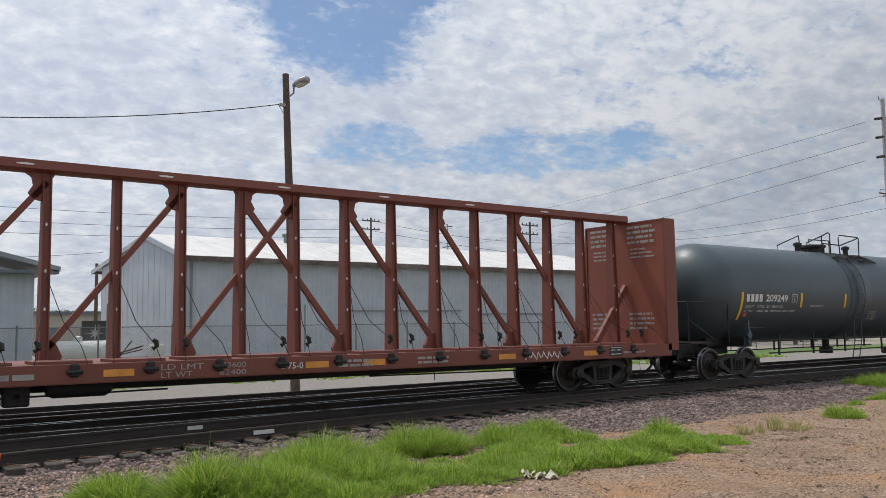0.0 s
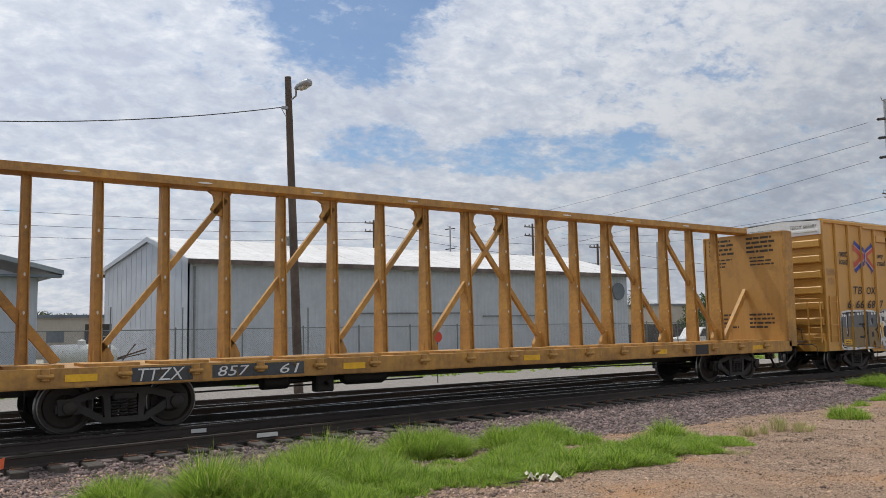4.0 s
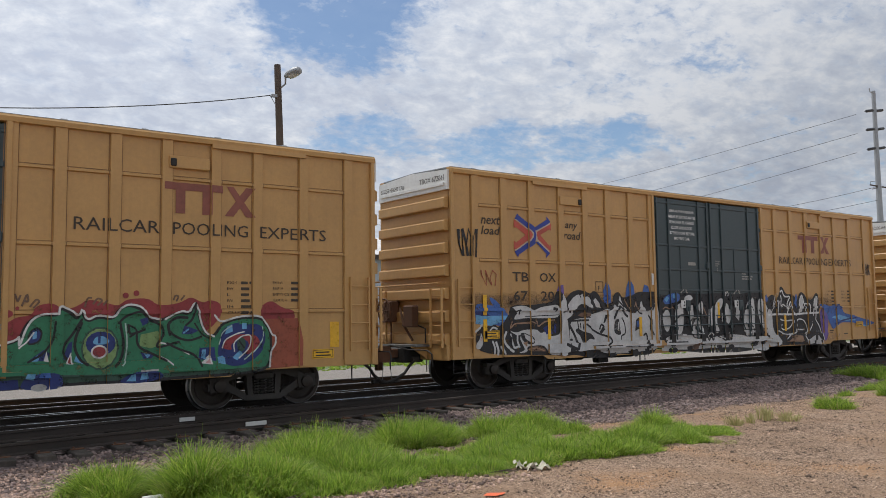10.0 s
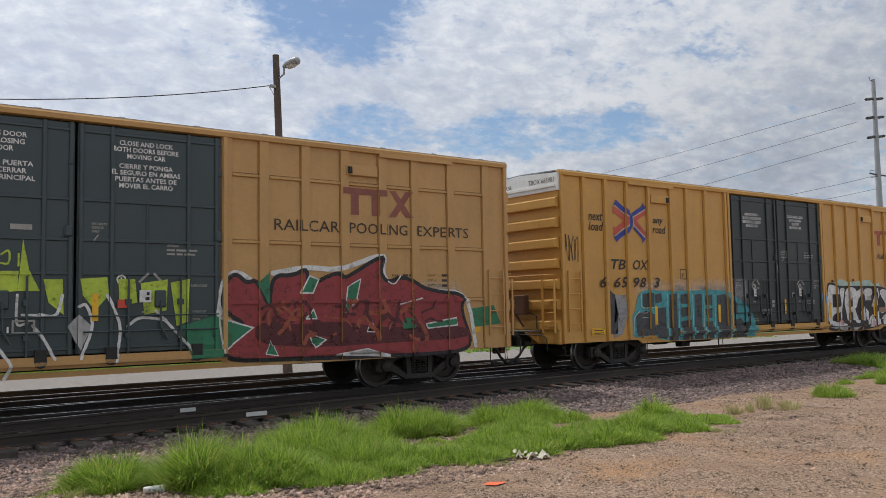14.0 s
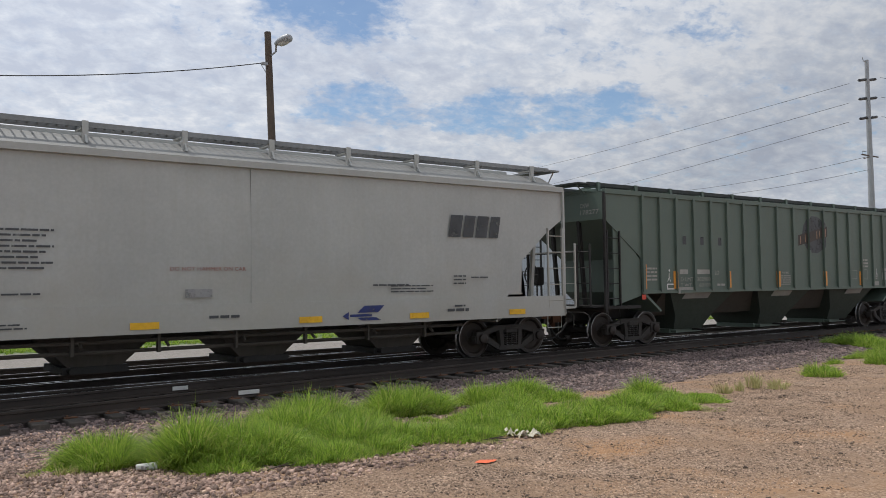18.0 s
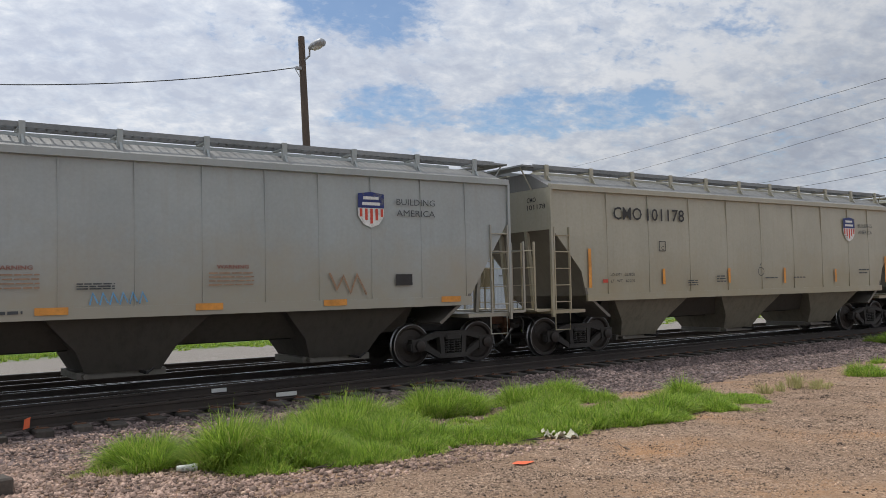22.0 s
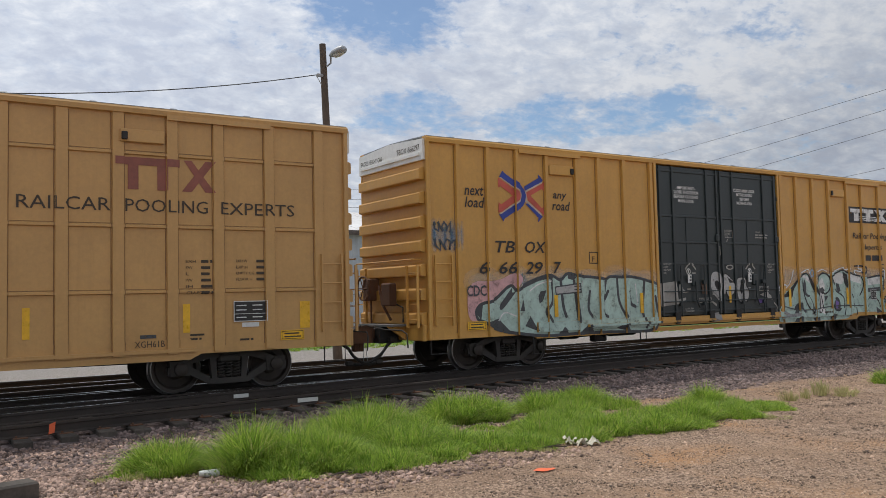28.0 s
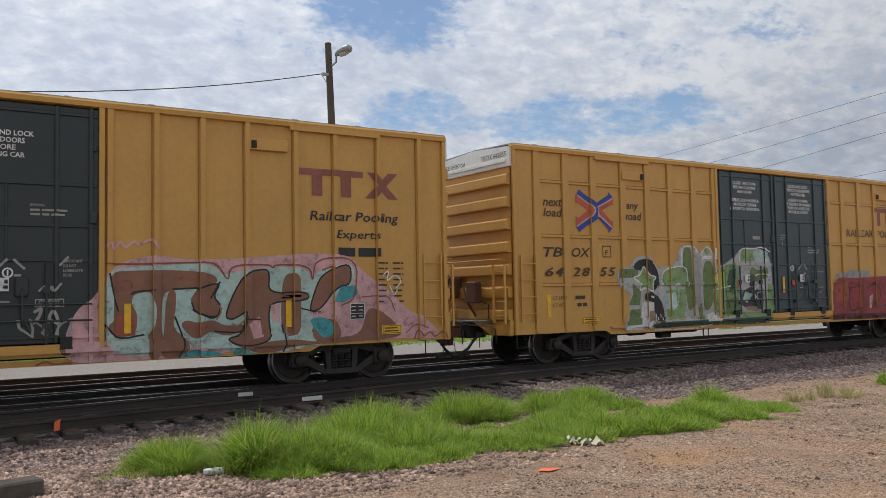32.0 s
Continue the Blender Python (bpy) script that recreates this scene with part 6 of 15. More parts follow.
for x, way in ((0.0, -1), (TANK_L, 1)):
    part("stub_sill", Solid().soft_box(min(x, x - way * 3.2), max(x, x - way * 3.2), -0.34, 0.34, 0.72, 1.05, 0.03), BLACK, tank)
    part("end_platform", Solid().box(min(x, x - way * 0.95), max(x, x - way * 0.95), -1.42, 1.42, 1.08, 1.13), BLACK, tank)
    part("bolster_beam", Solid().soft_box(x - way * 2.7 - 0.18, x - way * 2.7 + 0.18, -1.40, 1.40, 0.95, 1.25, 0.03), BLACK, tank)
    # handrails round the end
    part("handrail", Solid().tube([(x - way * 0.05, 1.35, 1.1), (x - way * 0.05, 1.35, 2.25), (x - way * 0.05, -1.35, 2.25), (x - way * 0.05, -1.35, 1.1)], 0.02, 6)
         .tube([(x - way * 0.05, -1.35, 2.25), (x - way * 1.75, -1.38, 2.25), (x - way * 1.8, -1.38, 2.1), (x - way * 1.8, -1.38, 1.1)], 0.02, 6)
         .tube([(x - way * 0.05, -1.35, 1.75), (x - way * 1.2, -1.38, 1.15)], 0.02, 6)
         .tube([(x - way * 0.9, -1.37, 1.1), (x - way * 0.9, -1.37, 1.1)], 0.02, 6), BLACK, tank)
    coupler(tank, x + way * 0.32, way)
    truck(tank, 2.575 if way < 0 else 16.47)
    step_stirrup(tank, x - way * 0.35, BLACK, 1.08, -1.40)
    xa = 2.67 if way < 0 else 16.53
    part("tank_anchor", Solid().box(xa - 0.03, xa + 0.03, -1.46, -1.30, 1.0, 1.72).slab([(xa - 0.12, 1.30), (xa, 1.14), (xa + 0.12, 1.30), (xa, 1.46)], -1.49, -1.46, "y"), BLACK_TANK, tank, "diamond placard holder on a stem")
brake_wheel(tank, 0.15, 0.6, 2.3, BLACK, -1)
# low side pipes with hangers
for y in (-1.3, 1.3):
    part("side_handrail", Solid().tube([(4.1, y, 1.10), (14.7, y, 1.10)], 0.022, 6).tube([(4.1, y * 0.9, 0.72), (14.7, y * 0.9, 0.72)], 0.022, 6), BLACK, tank)
    for x in (4.4, 6.3, 8.2, 10.6, 12.4, 14.4):
        part("rail_hanger", lambda: Solid().box(-0.03, 0.03, -0.02, 0.02, 0.66, 1.3), BLACK, tank, key="hanger", m=pose(x, y, 0))
part("bottom_valve", Solid().lathe([(0.22, 0.55), (0.22, 0.75), (0.12, 0.8), (0.12, 1.1), (0.0, 1.1)], 12, (9.3, 0, 0), "z"), BLACK, tank)
# the top fittings: platform, guard rails, dome and valves
PX = 8.86
grate = Solid()
for k in range(6):
    grate.beam((8.45, -0.55 - 0.10 * k, 3.98 - 0.05 * k), (10.95, -0.55 - 0.10 * k, 3.98 - 0.05 * k), 0.05, 0.02)
for x in (8.5, 9.3, 10.1, 10.9):
    grate.beam((x, -0.45, 4.0), (x, -1.12, 3.66), 0.05, 0.03)
part("top_platform", grate, GRATE_DARK, tank, "slatted walkway on the tank shoulder")
for pts in ([(7.5, -0.55, 3.98), (7.5, -0.55, 4.30), (8.2, -0.55, 4.50), (8.85, -0.55, 4.71), (8.95, -0.55, 4.68), (8.97, -0.55, 3.95)],
            [(9.58, -0.55, 3.95), (9.50, -0.55, 4.56), (9.58, -0.55, 4.66), (10.80, -0.55, 4.64), (10.87, -0.55, 4.58), (10.85, -0.55, 3.9)],
            [(8.45, -0.55, 4.32), (9.54, -0.55, 4.30)], [(9.6, -0.55, 4.3), (10.85, -0.55, 4.62)], [(8.45, -0.55, 3.98), (8.42, -0.55, 4.55)],
            [(7.5, 0.55, 3.98), (7.5, 0.55, 4.30), (8.85, 0.55, 4.71), (8.97, 0.55, 3.95)], [(9.58, 0.55, 3.95), (9.50, 0.55, 4.6), (10.85, 0.55, 4.62), (10.85, 0.55, 3.9)]):
    part("guard_rail", Solid().tube(pts, 0.022, 6), BLACK, tank)
part("manway", Solid().lathe([(0.30, 3.98), (0.34, 4.18), (0.42, 4.21), (0.42, 4.28), (0.30, 4.32), (0.10, 4.34), (0.0, 4.36)], 18, (8.68, 0, 0), "z"), BLACK, tank, "bolted manway lid")
for x in (7.67, 10.77, 9.2):
    part("valve_cap", lambda: Solid().lathe([(0.09, 3.95), (0.09, 4.22), (0.14, 4.24), (0.14, 4.32), (0.06, 4.36), (0.0, 4.37)], 12, axis="z"), BLACK, tank, key="valvecap", m=pose(x, -0.1, 0))
arc_out = [(-(TR + 0.07) * math.sin(t), TZ + (TR + 0.07) * math.cos(t)) for t in [0.75 + 1.35 * k / 10 for k in range(11)]]
lad = Solid()
for dx in (-0.22, 0.22):
    lad.tube([(PX + 0.1 + dx, y, z) for y, z in arc_out] + [(PX + 0.1 + dx, arc_out[-1][0], 1.0), (PX + 0.1 + dx, -1.25, 0.45)], 0.018, 6)
side_lad = part("side_ladder", lad, BLACK_TANK, tank)
for y, z in arc_out[1:] + [(-1.35, 1.0), (-1.3, 0.7), (-1.25, 0.48)]:
    part("rung", Solid().tube([(PX - 0.12, y, z), (PX + 0.32, y, z)], 0.010, 6), BLACK_TANK, side_lad)
part("saddle_band", Solid().lathe([(TR + 0.004, PX - 0.45), (TR + 0.02, PX - 0.44), (TR + 0.02, PX + 0.85), (TR + 0.004, PX + 0.86)], 64, (0, 0, TZ), "x"), BLACK_TANK, tank, smooth=60)


def on_tank(name, polys, colour, lift=0.006, label=""):
    """Paint bent round the near side of the tank."""
    s = Solid()
    for poly in polys:
        z0, z1 = min(p[1] for p in poly), max(p[1] for p in poly)
        n = max(1, int((z1 - z0) / 0.08))
        for k in range(n):
            a, b = z0 + (z1 - z0) * k / n, z0 + (z1 - z0) * (k + 1) / n
            c = cut(cut(poly, 1, a, True) if k else poly, 1, b, False) if k < n - 1 else (cut(poly, 1, a, True) if k else poly)
            if len(c) >= 3:
                base = len(s.v)
                for x, z in c:
                    t = (z - TZ) / TR
                    s.v.append((x, -(TR + lift) * math.cos(t), TZ + (TR + lift) * math.sin(t)))
                s.f.append(tuple(range(base, base + len(c))))
    me = bpy.data.meshes.new(name)
    me.from_pydata(s.v, [], s.f)
    me.materials.append(INK[colour])
    ob = new(name, me)
    ob.parent = shell
    if label:
        tagged(ob, label)


on_tank("owner_mark", [rect(2.59 + 0.21 * i, 2.74 + 0.21 * i, 2.26, 2.48) for i in range(4)], "white", label="white owner mark blocks")
on_tank("lettering", place(letters("209249", bold=0.02), 3.56, 4.70, 2.26, 2.48), "white")
on_tank("lettering", place(letters("LD LMT    197200  LBS   89450 KGS"), 2.58, 4.47, 2.08, 2.15), "white")
on_tank("lettering", place(letters("LT  WT      65800  LBS   29850 KGS  NEW  02-94"), 2.57, 5.17, 1.94, 2.01), "white")
on_tank("plate_mark", [rect(4.94, 5.21, 2.25, 2.262), rect(4.94, 5.21, 2.488, 2.50), rect(4.94, 4.952, 2.262, 2.488), rect(5.198, 5.21, 2.262, 2.488)], "white")
on_tank("lettering", place(letters("PLATE"), 4.99, 5.16, 2.42, 2.46), "white")
on_tank("lettering", place(letters("C"), 5.03, 5.12, 2.29, 2.39), "white")
for x in (5.40, 7.98, 10.87, 13.83):
    on_tank("reflector", [rect(x, x + 0.11, 2.09, 2.54)], "yellow")
on_tank("reflector", [[(2.31, 1.68), (2.41, 1.68), (2.44, 2.54), (2.33, 2.54)]], "yellow")
on_tank("reflector", [[(16.73, 1.69), (16.84, 1.69), (16.94, 2.53), (16.83, 2.53)]], "yellow")
on_tank("flag_mark", [rect(2.58, 2.74, 1.80, 1.91)], "red")
small = [(5.97, 6.75, 2.12, 0.045), (13.12, 13.8, 2.14, 0.03), (13.12, 13.7, 2.09, 0.03), (13.12, 13.75, 2.04, 0.03), (14.62, 14.95, 2.12, 0.035), (3.05, 4.05, 1.37, 0.035), (15.0, 15.65, 1.45, 0.03)]
small += [(9.60, 10.2, 1.92, 0.035), (9.60, 10.15, 1.86, 0.035)]
small += [(9.47 + 0.04 * abs(i - 1), 9.85, 1.78 - 0.055 * i, 0.03) for i in range(4)] + [(9.97, 10.32 - 0.04 * abs(i - 1), 1.78 - 0.055 * i, 0.03) for i in range(4)]
small += [(15.75, 16.68, 2.66 - 0.075 * i, 0.035) for i in range(6)] + [(15.68, 16.2, 2.12 - 0.07 * i, 0.035) for i in range(3)]
rb = random.Random(9)
for x0, x1, z, h in small:
    words, x = [], x0
    while x < x1 - 0.02:
        w = min(rb.uniform(0.06, 0.16), x1 - x)
        words.append(rect(x, x + w, z, z + h))
        x += w + 0.025
    on_tank("lettering", words, "dimwhite")
on_tank("data_panel", [rect(15.72, 16.74, 2.72, 2.73), rect(15.72, 16.74, 2.25, 2.26), rect(15.72, 15.73, 2.26, 2.72), rect(16.73, 16.74, 2.26, 2.72), rect(16.1, 16.11, 2.26, 2.72), rect(16.4, 16.41, 2.26, 2.72)], "dimwhite")
on_tank("diagram", sum((stroke([(14.95 + 0.1 * k, 1.85 - 0.05 * (k % 2)), (14.88 + 0.14 * k, 1.6)], 0.012) for k in range(5)), []) + stroke([(14.9, 1.84), (15.5, 1.72)], 0.012), "dimwhite")
on_tank("flag_mark", [rect(16.46, 16.6, 1.78, 1.88)], "red")
r0 = Relief(0.0)
head = bars([(-0.9, -0.1, 2.75 - 0.13 * i, 0.07) for i in range(5)], "dimwhite", r0, tank)
head.matrix_basis = pose(1.06, 0, 0.3, 0, 0, -90)


# ---- covered hoppers ----
def hopper(label, L, mat, trucks, style):
    """style: curved or ribbed sides, eave and sill heights, slope sheets, bays, running boards."""
    car = thing("hopper_car", label, "hopper car", group="freight cars of the train")
    eave, bot, sill0, ridge = style["eave"], style["bot"], style["sill"], style["ridge"]
    half = 1.45
    slim = style.get("slim")
    prof = style["prof"]
    cutz, run = prof[1][0], max(i for z, i in prof)

    def inset(z):
        """How far the end of the side sheet stands in at a height."""
        for (za, ia), (zb, ib) in zip(prof, prof[1:]):
            if zb <= z <= za:
                return ib + (ia - ib) * (z - zb) / (za - zb)
        return prof[0][1] if z > prof[0][0] else prof[-1][1]
    belly = style.get("belly", 0.0)
    zs = sorted({bot, eave} | {z for z, i in prof if bot < z < eave} | {bot + (eave - bot) * k / 8 for k in range(1, 8)})

    def swell(z):
        t = (z - bot) / (eave - bot)
        return half - belly + belly * math.sin(math.pi * min(1, t * 0.5 + 0.28))
    for s in (-1, 1):
        b = Solid()
        for z in zs:
            y, i = swell(z), inset(z)
            b.v += [(i, s * y, z), (L - i, s * y, z), (i, s * (y - 0.05), z), (L - i, s * (y - 0.05), z)]
        n = len(zs)
        for k in range(n - 1):
            i, j = 4 * k, 4 * k + 4
            b.f += [(i, i + 1, j + 1, j), (i + 2, j + 2, j + 3, i + 3), (i, j, j + 2, i + 2), (i + 1, i + 3, j + 3, j + 1)]
        b.f += [(0, 2, 3, 1), (4 * n - 4, 4 * n - 3, 4 * n - 1, 4 * n - 2)]
        sd = part("side_sheet", b, mat, car, "broad steel side sheet")
        for x in style.get("ribs", ()):
            za = min([z for z in zs if inset(z) <= min(x, L - x) + 0.01] or [cutz])
            part("side_rib", Solid().box(x - 0.05, x + 0.05, min(s * half, s * (half + 0.07)), max(s * half, s * (half + 0.07)), za, eave), mat, sd)
        for x in style.get("seams", ()):
            part("panel_seam", Solid().box(x - 0.012, x + 0.012, min(s * (half - 0.02), s * (half + 0.005)), max(s * (half - 0.02), s * (half + 0.005)), min([z for z in zs if inset(z) <= min(x, L - x)] or [cutz]) + 0.03, eave - 0.05), mat, sd)
        part("eave_rail", Solid().slab([(s * (half - 0.06), eave - 0.06), (s * (half + 0.05), eave - 0.04), (s * (half + 0.05), eave + 0.08), (s * (half - 0.06), eave + 0.10)], 0, L, "x"), mat, car)
        # side sill
        a, c = style["sill_ends"]
        part("side_sill", Solid().box(a, L - c, min(s * (half - 0.02), s * (half + 0.04)), max(s * (half - 0.02), s * (half + 0.04)), sill0, bot + 0.03), style.get("sill_mat", mat), car)
    # roof
    rf = [(-half, eave + 0.02), (-0.72, ridge - 0.03), (-0.60, ridge), (0.60, ridge), (0.72, ridge - 0.03), (half, eave + 0.02)]
    roof, n, k = Solid(), len(rf), 0
    while k * 0.09 < L:
        up = 0.0 if k % 4 in (0, 1) or slim else 0.009
        roof.v += [(k * 0.09, y, z + (up if 0 < i < n - 1 else 0)) for i, (y, z) in enumerate(rf)]
        k += 1
    for j in range(k - 1):
        roof.f += [(j * n + i, j * n + i + 1, j * n + n + i + 1, j * n + n + i) for i in range(n - 1)] + [(j * n + n - 1, j * n, j * n + n, j * n + 2 * n - 1)]
    roof.f += [tuple(range(n)), tuple(range((k - 1) * n, k * n))]
    part("roof", roof, style.get("roof_mat", ROOF if mat is not GREEN else mat), car, "fluted steel roof", smooth=0)
    # end slopes and end sheets
    for x, way in ((0.0, -1), (L, 1)):
        part("end_sheet", Solid().box(min(x - way * 0.004, x - way * 0.05), max(x - way * 0.004, x - way * 0.05), -half + 0.03, half - 0.03, cutz, eave + 0.015), mat, car)
        line_ = [(x - way * i, z) for z, i in prof[1:]] + [(x - way * (run + 0.75), bot - 0.55)]
        slope = Solid().slab(line_ + [(u - way * 0.06, z + 0.04) for u, z in line_[::-1]], -half + 0.02, half - 0.02, "y")
        part("slope_sheet", slope, style.get("slope_mat", SOOT), car, "dusty sloping end sheet")
        for y in (-0.5, 0.5):
            part("end_post", Solid().beam((x - way * 0.05, y, cutz + 0.1), (x - way * 0.25, y, 1.1), 0.09, 0.09), style.get("post_mat", mat), car)
        part("end_platform", Solid().box(min(x, x + way * 0.45), max(x, x + way * 0.45), -1.4, 1.4, 1.08, 1.13).box(min(x, x - way * run), max(x, x - way * run), -1.38, 1.38, 1.02, 1.10), style.get("post_mat", mat), car)
        part("end_sill", Solid().soft_box(min(x + way * 0.3, x - way * (run + 0.9)), max(x + way * 0.3, x - way * (run + 0.9)), -0.36, 0.36, 0.70, 1.05, 0.03), BLACK, car)
        ladder(car, x + way * 0.48, 1.15, 1.1, eave + 0.45, style.get("post_mat", mat), 9, 0.44, True, 90, "end_ladder")
        ladder(car, x + way * 0.48, -1.15, 1.1, 2.7, style.get("post_mat", mat), 4, 0.44, True, 90, "end_ladder")
        ladder(car, x - way * 0.30, -half - 0.02, 1.10, 3.05, style.get("post_mat", mat), 5, 0.48, True)
        ladder(car, x - way * 0.30, half + 0.02, 1.10, eave, style.get("post_mat", mat), 8, 0.48, True)
        part("handrail", Solid().tube([(x + way * 0.48, -1.36, 2.5), (x + way * 0.48, 1.36, 2.5)], 0.018, 6), style.get("post_mat", mat), car)
        part("corner_stile", Solid().box(x + way * 0.0 - 0.03, x + 0.03, -half - 0.04, -half + 0.03, 0.95, eave), style.get("post_mat", mat), car)
        step_stirrup(car, x - way * 0.32, style.get("post_mat", mat), 1.0, -half + 0.02, 0.46)
        part("roof_platform", Solid().box(min(x + way * 0.42, x - way * 0.1), max(x + way * 0.42, x - way * 0.1), -0.95, 0.95, ridge + 0.12, ridge + 0.16), style["grate"], car)
        for y in (-0.8, 0.8):
            part("platform_brace", Solid().tube([(x + way * 0.35, y, ridge + 0.12), (x, y, eave)], 0.018, 5), mat, car)
        coupler(car, x + way * 0.42, way)
    brake_wheel(car, -0.42, 0.85, 1.95, style.get("post_mat", mat), -1)
    # discharge bays
    nb = style["bays"]
    x0, x1 = trucks[0] + 1.45, trucks[1] - 1.45
    w = (x1 - x0) / nb
    if not slim:
        w = style.get("pitch", 4.22)
        x0 = L / 2 - w * nb / 2
        # fills the gap between bays; its dark colour carries the shade there
        part("trough", Solid().slab([(-1.2, bot), (-0.62, 0.76), (0.62, 0.76), (1.2, bot)], x0 + 0.5, x0 + w * nb - 0.5, "x"), DUSK, car, "trough between the bays, coloured dark as in shade")
    for i in range(nb):
        a = x0 + i * w
        m_ = style.get("bay_mat", mat)
        bay = Solid()
        t0, t1, b0, b1 = a + 0.02, a + w - 0.02, a + w * 0.36, a + w * 0.64
        if not slim:
            mid = a + w / 2
            t0, t1, b0, b1 = mid - 1.55, mid + 1.55, mid - 0.64, mid + 0.64
        zt, zb = bot + 0.02, 0.34
        yw = 0.85 if style.get("slim") else 1.36
        v = [(t0, -yw, zt), (t1, -yw, zt), (t1, yw, zt), (t0, yw, zt), (b0, -0.62, zb), (b1, -0.62, zb), (b1, 0.62, zb), (b0, 0.62, zb)]
        if slim:
            bay.add(v, [(0, 1, 5, 4), (1, 2, 6, 5), (2, 3, 7, 6), (3, 0, 4, 7), (4, 5, 6, 7), (0, 3, 2, 1)])
        else:
            m0, m1 = mid - 0.84, mid + 0.84
            v = v[:4] + [(m0, -0.98, 0.74), (m1, -0.98, 0.74), (m1, 0.98, 0.74), (m0, 0.98, 0.74)] + [(x, y * 1.2, z) for x, y, z in v[4:]]
            bay.add(v, [(0, 3, 2, 1), (8, 9, 10, 11)] + [(k + i, k + (i + 1) % 4, k + 4 + (i + 1) % 4, k + 4 + i) for k in (0, 4) for i in range(4)])
            part("gate_crank", Solid().tube([(mid + 0.3, -0.7, 0.32), (mid + 0.3, -1.12, 0.32)], 0.03, 6).tube([(mid + 0.3, -1.10, 0.32), (mid + 0.42, -1.10, 0.40)], 0.02, 5), BLACK, car)
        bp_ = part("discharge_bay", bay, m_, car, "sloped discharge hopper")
        part("outlet_gate", Solid().box(b0 - 0.12, b1 + 0.12, -0.68, 0.68, zb - 0.10, zb + 0.02).tube([(b0, -0.68, zb - 0.04), (b0, -0.86, zb - 0.04)], 0.05, 8), style.get("gate_mat", BLACK), bp_)
    part("centre_sill", Solid().box(0.5, L - 0.5, -0.28, 0.28, 0.72, 1.0), BLACK, car)
    # running boards on the roof with their brackets, and hatch covers between
    z = ridge + 0.10
    for s in (-1, 1):
        y = s * 0.72
        board = Solid().box(-0.05, L + 0.05, y - 0.22, y - 0.19, z, z + 0.09).box(-0.05, L + 0.05, y + 0.19, y + 0.22, z, z + 0.09)
        for k in range(int(L / 0.16)):
            board.box(0.1 + k * 0.16, 0.13 + k * 0.16, y - 0.2, y + 0.2, z + 0.055, z + 0.085)
        part("running_board", board, style["grate"], car, "grated roof running board")
        k = 0
        x = 0.35
        while x < L:
            part("board_bracket", lambda: Solid().box(-0.05, 0.05, min(s * 0.93, s * 0.99), max(s * 0.93, s * 0.99), ridge - 0.18, z + 0.10).box(-0.05, 0.05, min(s * 0.5, s * 0.97), max(s * 0.5, s * 0.97), z - 0.03, z).slab([(s * 0.97, ridge - 0.17), (s * 1.10, ridge - 0.20), (s * 0.97, ridge + 0.0)], -0.02, 0.02, "x"), mat, car,
                 key=f"bracket{label[:14]}{s}", m=pose(x, 0, 0))
            x += style["bracket"]
    part("hatch_cover", Solid().slab([(-0.34, ridge), (-0.30, ridge + 0.12), (0, ridge + 0.18), (0.30, ridge + 0.12), (0.34, ridge)], 0.8, L - 0.8, "x"), mat, car)
    for x in trucks:
        truck(car, x)
    return car


def walk_figure(x, z, h):
    return stroke([(x, z), (x + 0.18 * h, z + 0.35 * h), (x + 0.2 * h, z + 0.7 * h)], 0.07 * h) + stroke([(x + 0.35 * h, z), (x + 0.2 * h, z + 0.35 * h)], 0.07 * h) + [oval(x + 0.22 * h, z + 0.88 * h, 0.09 * h, 0.1 * h, 8)]


# first: pale grey, long continuous sill
H1_X0 = 165.45
h1 = hopper("pale grey four-bay covered hopper with blue logo blocks", 18.4, GREY_A, (1.45, 16.95),
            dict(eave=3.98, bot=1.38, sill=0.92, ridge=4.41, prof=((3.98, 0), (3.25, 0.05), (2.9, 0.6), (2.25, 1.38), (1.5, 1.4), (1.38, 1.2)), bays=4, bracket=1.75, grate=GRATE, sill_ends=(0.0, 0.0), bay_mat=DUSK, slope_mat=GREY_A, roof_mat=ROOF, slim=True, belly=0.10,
                 seams=(10.2,), gate_mat=BLACK))
for y, z in ((-1.18, 0.80), (-1.05, 0.62)):
    part("air_pipe", Solid().tube([(3.6, y, z), (15.4, y, z)], 0.035, 7), DUSK, h1, "dark pneumatic pipe below the sill")
for k in range(8):
    part("pipe_hanger", lambda: Solid().box(-0.025, 0.025, -1.22, -1.12, 0.58, 0.95).tube([(0.12, -1.2, 0.78), (0.12, -1.34, 0.70)], 0.03, 6), DUSK, h1, key="phanger", m=pose(4.2 + k * 1.45, 0, 0))

hr = Relief(1.47)
hs = Relief(1.50)
X = lambda x: x - H1_X0
lettering("GACX", (X(167.72), X(168.6), 2.46, 2.69), "black", hr, h1, bold=0.03, space=1.15)
lettering("62851", (X(167.70), X(168.6), 2.02, 2.24), "black", hr, h1, bold=0.03)
decal("plate_mark", [rect(X(169.0), X(169.24), 2.22, 2.24), rect(X(169.0), X(169.24), 2.46, 2.48), rect(X(169.0), X(169.02), 2.22, 2.48), rect(X(169.22), X(169.24), 2.22, 2.48)], hr, 0.012, INK["black"], h1)
lettering("C", (X(169.08), X(169.16), 2.26, 2.36), "black", hr, h1)
lettering("LD LMT  220300", (X(167.6), X(168.5), 1.74, 1.81), "black", hr, h1)
lettering("LT WT    65700", (X(167.6), X(168.5), 1.58, 1.65), "black", hr, h1)
bars([(X(171.0), X(172.2 - 0.12 * (i % 3)), 2.65 - 0.088 * i, 0.034) for i in range(8)], "charcoal", hr, h1)
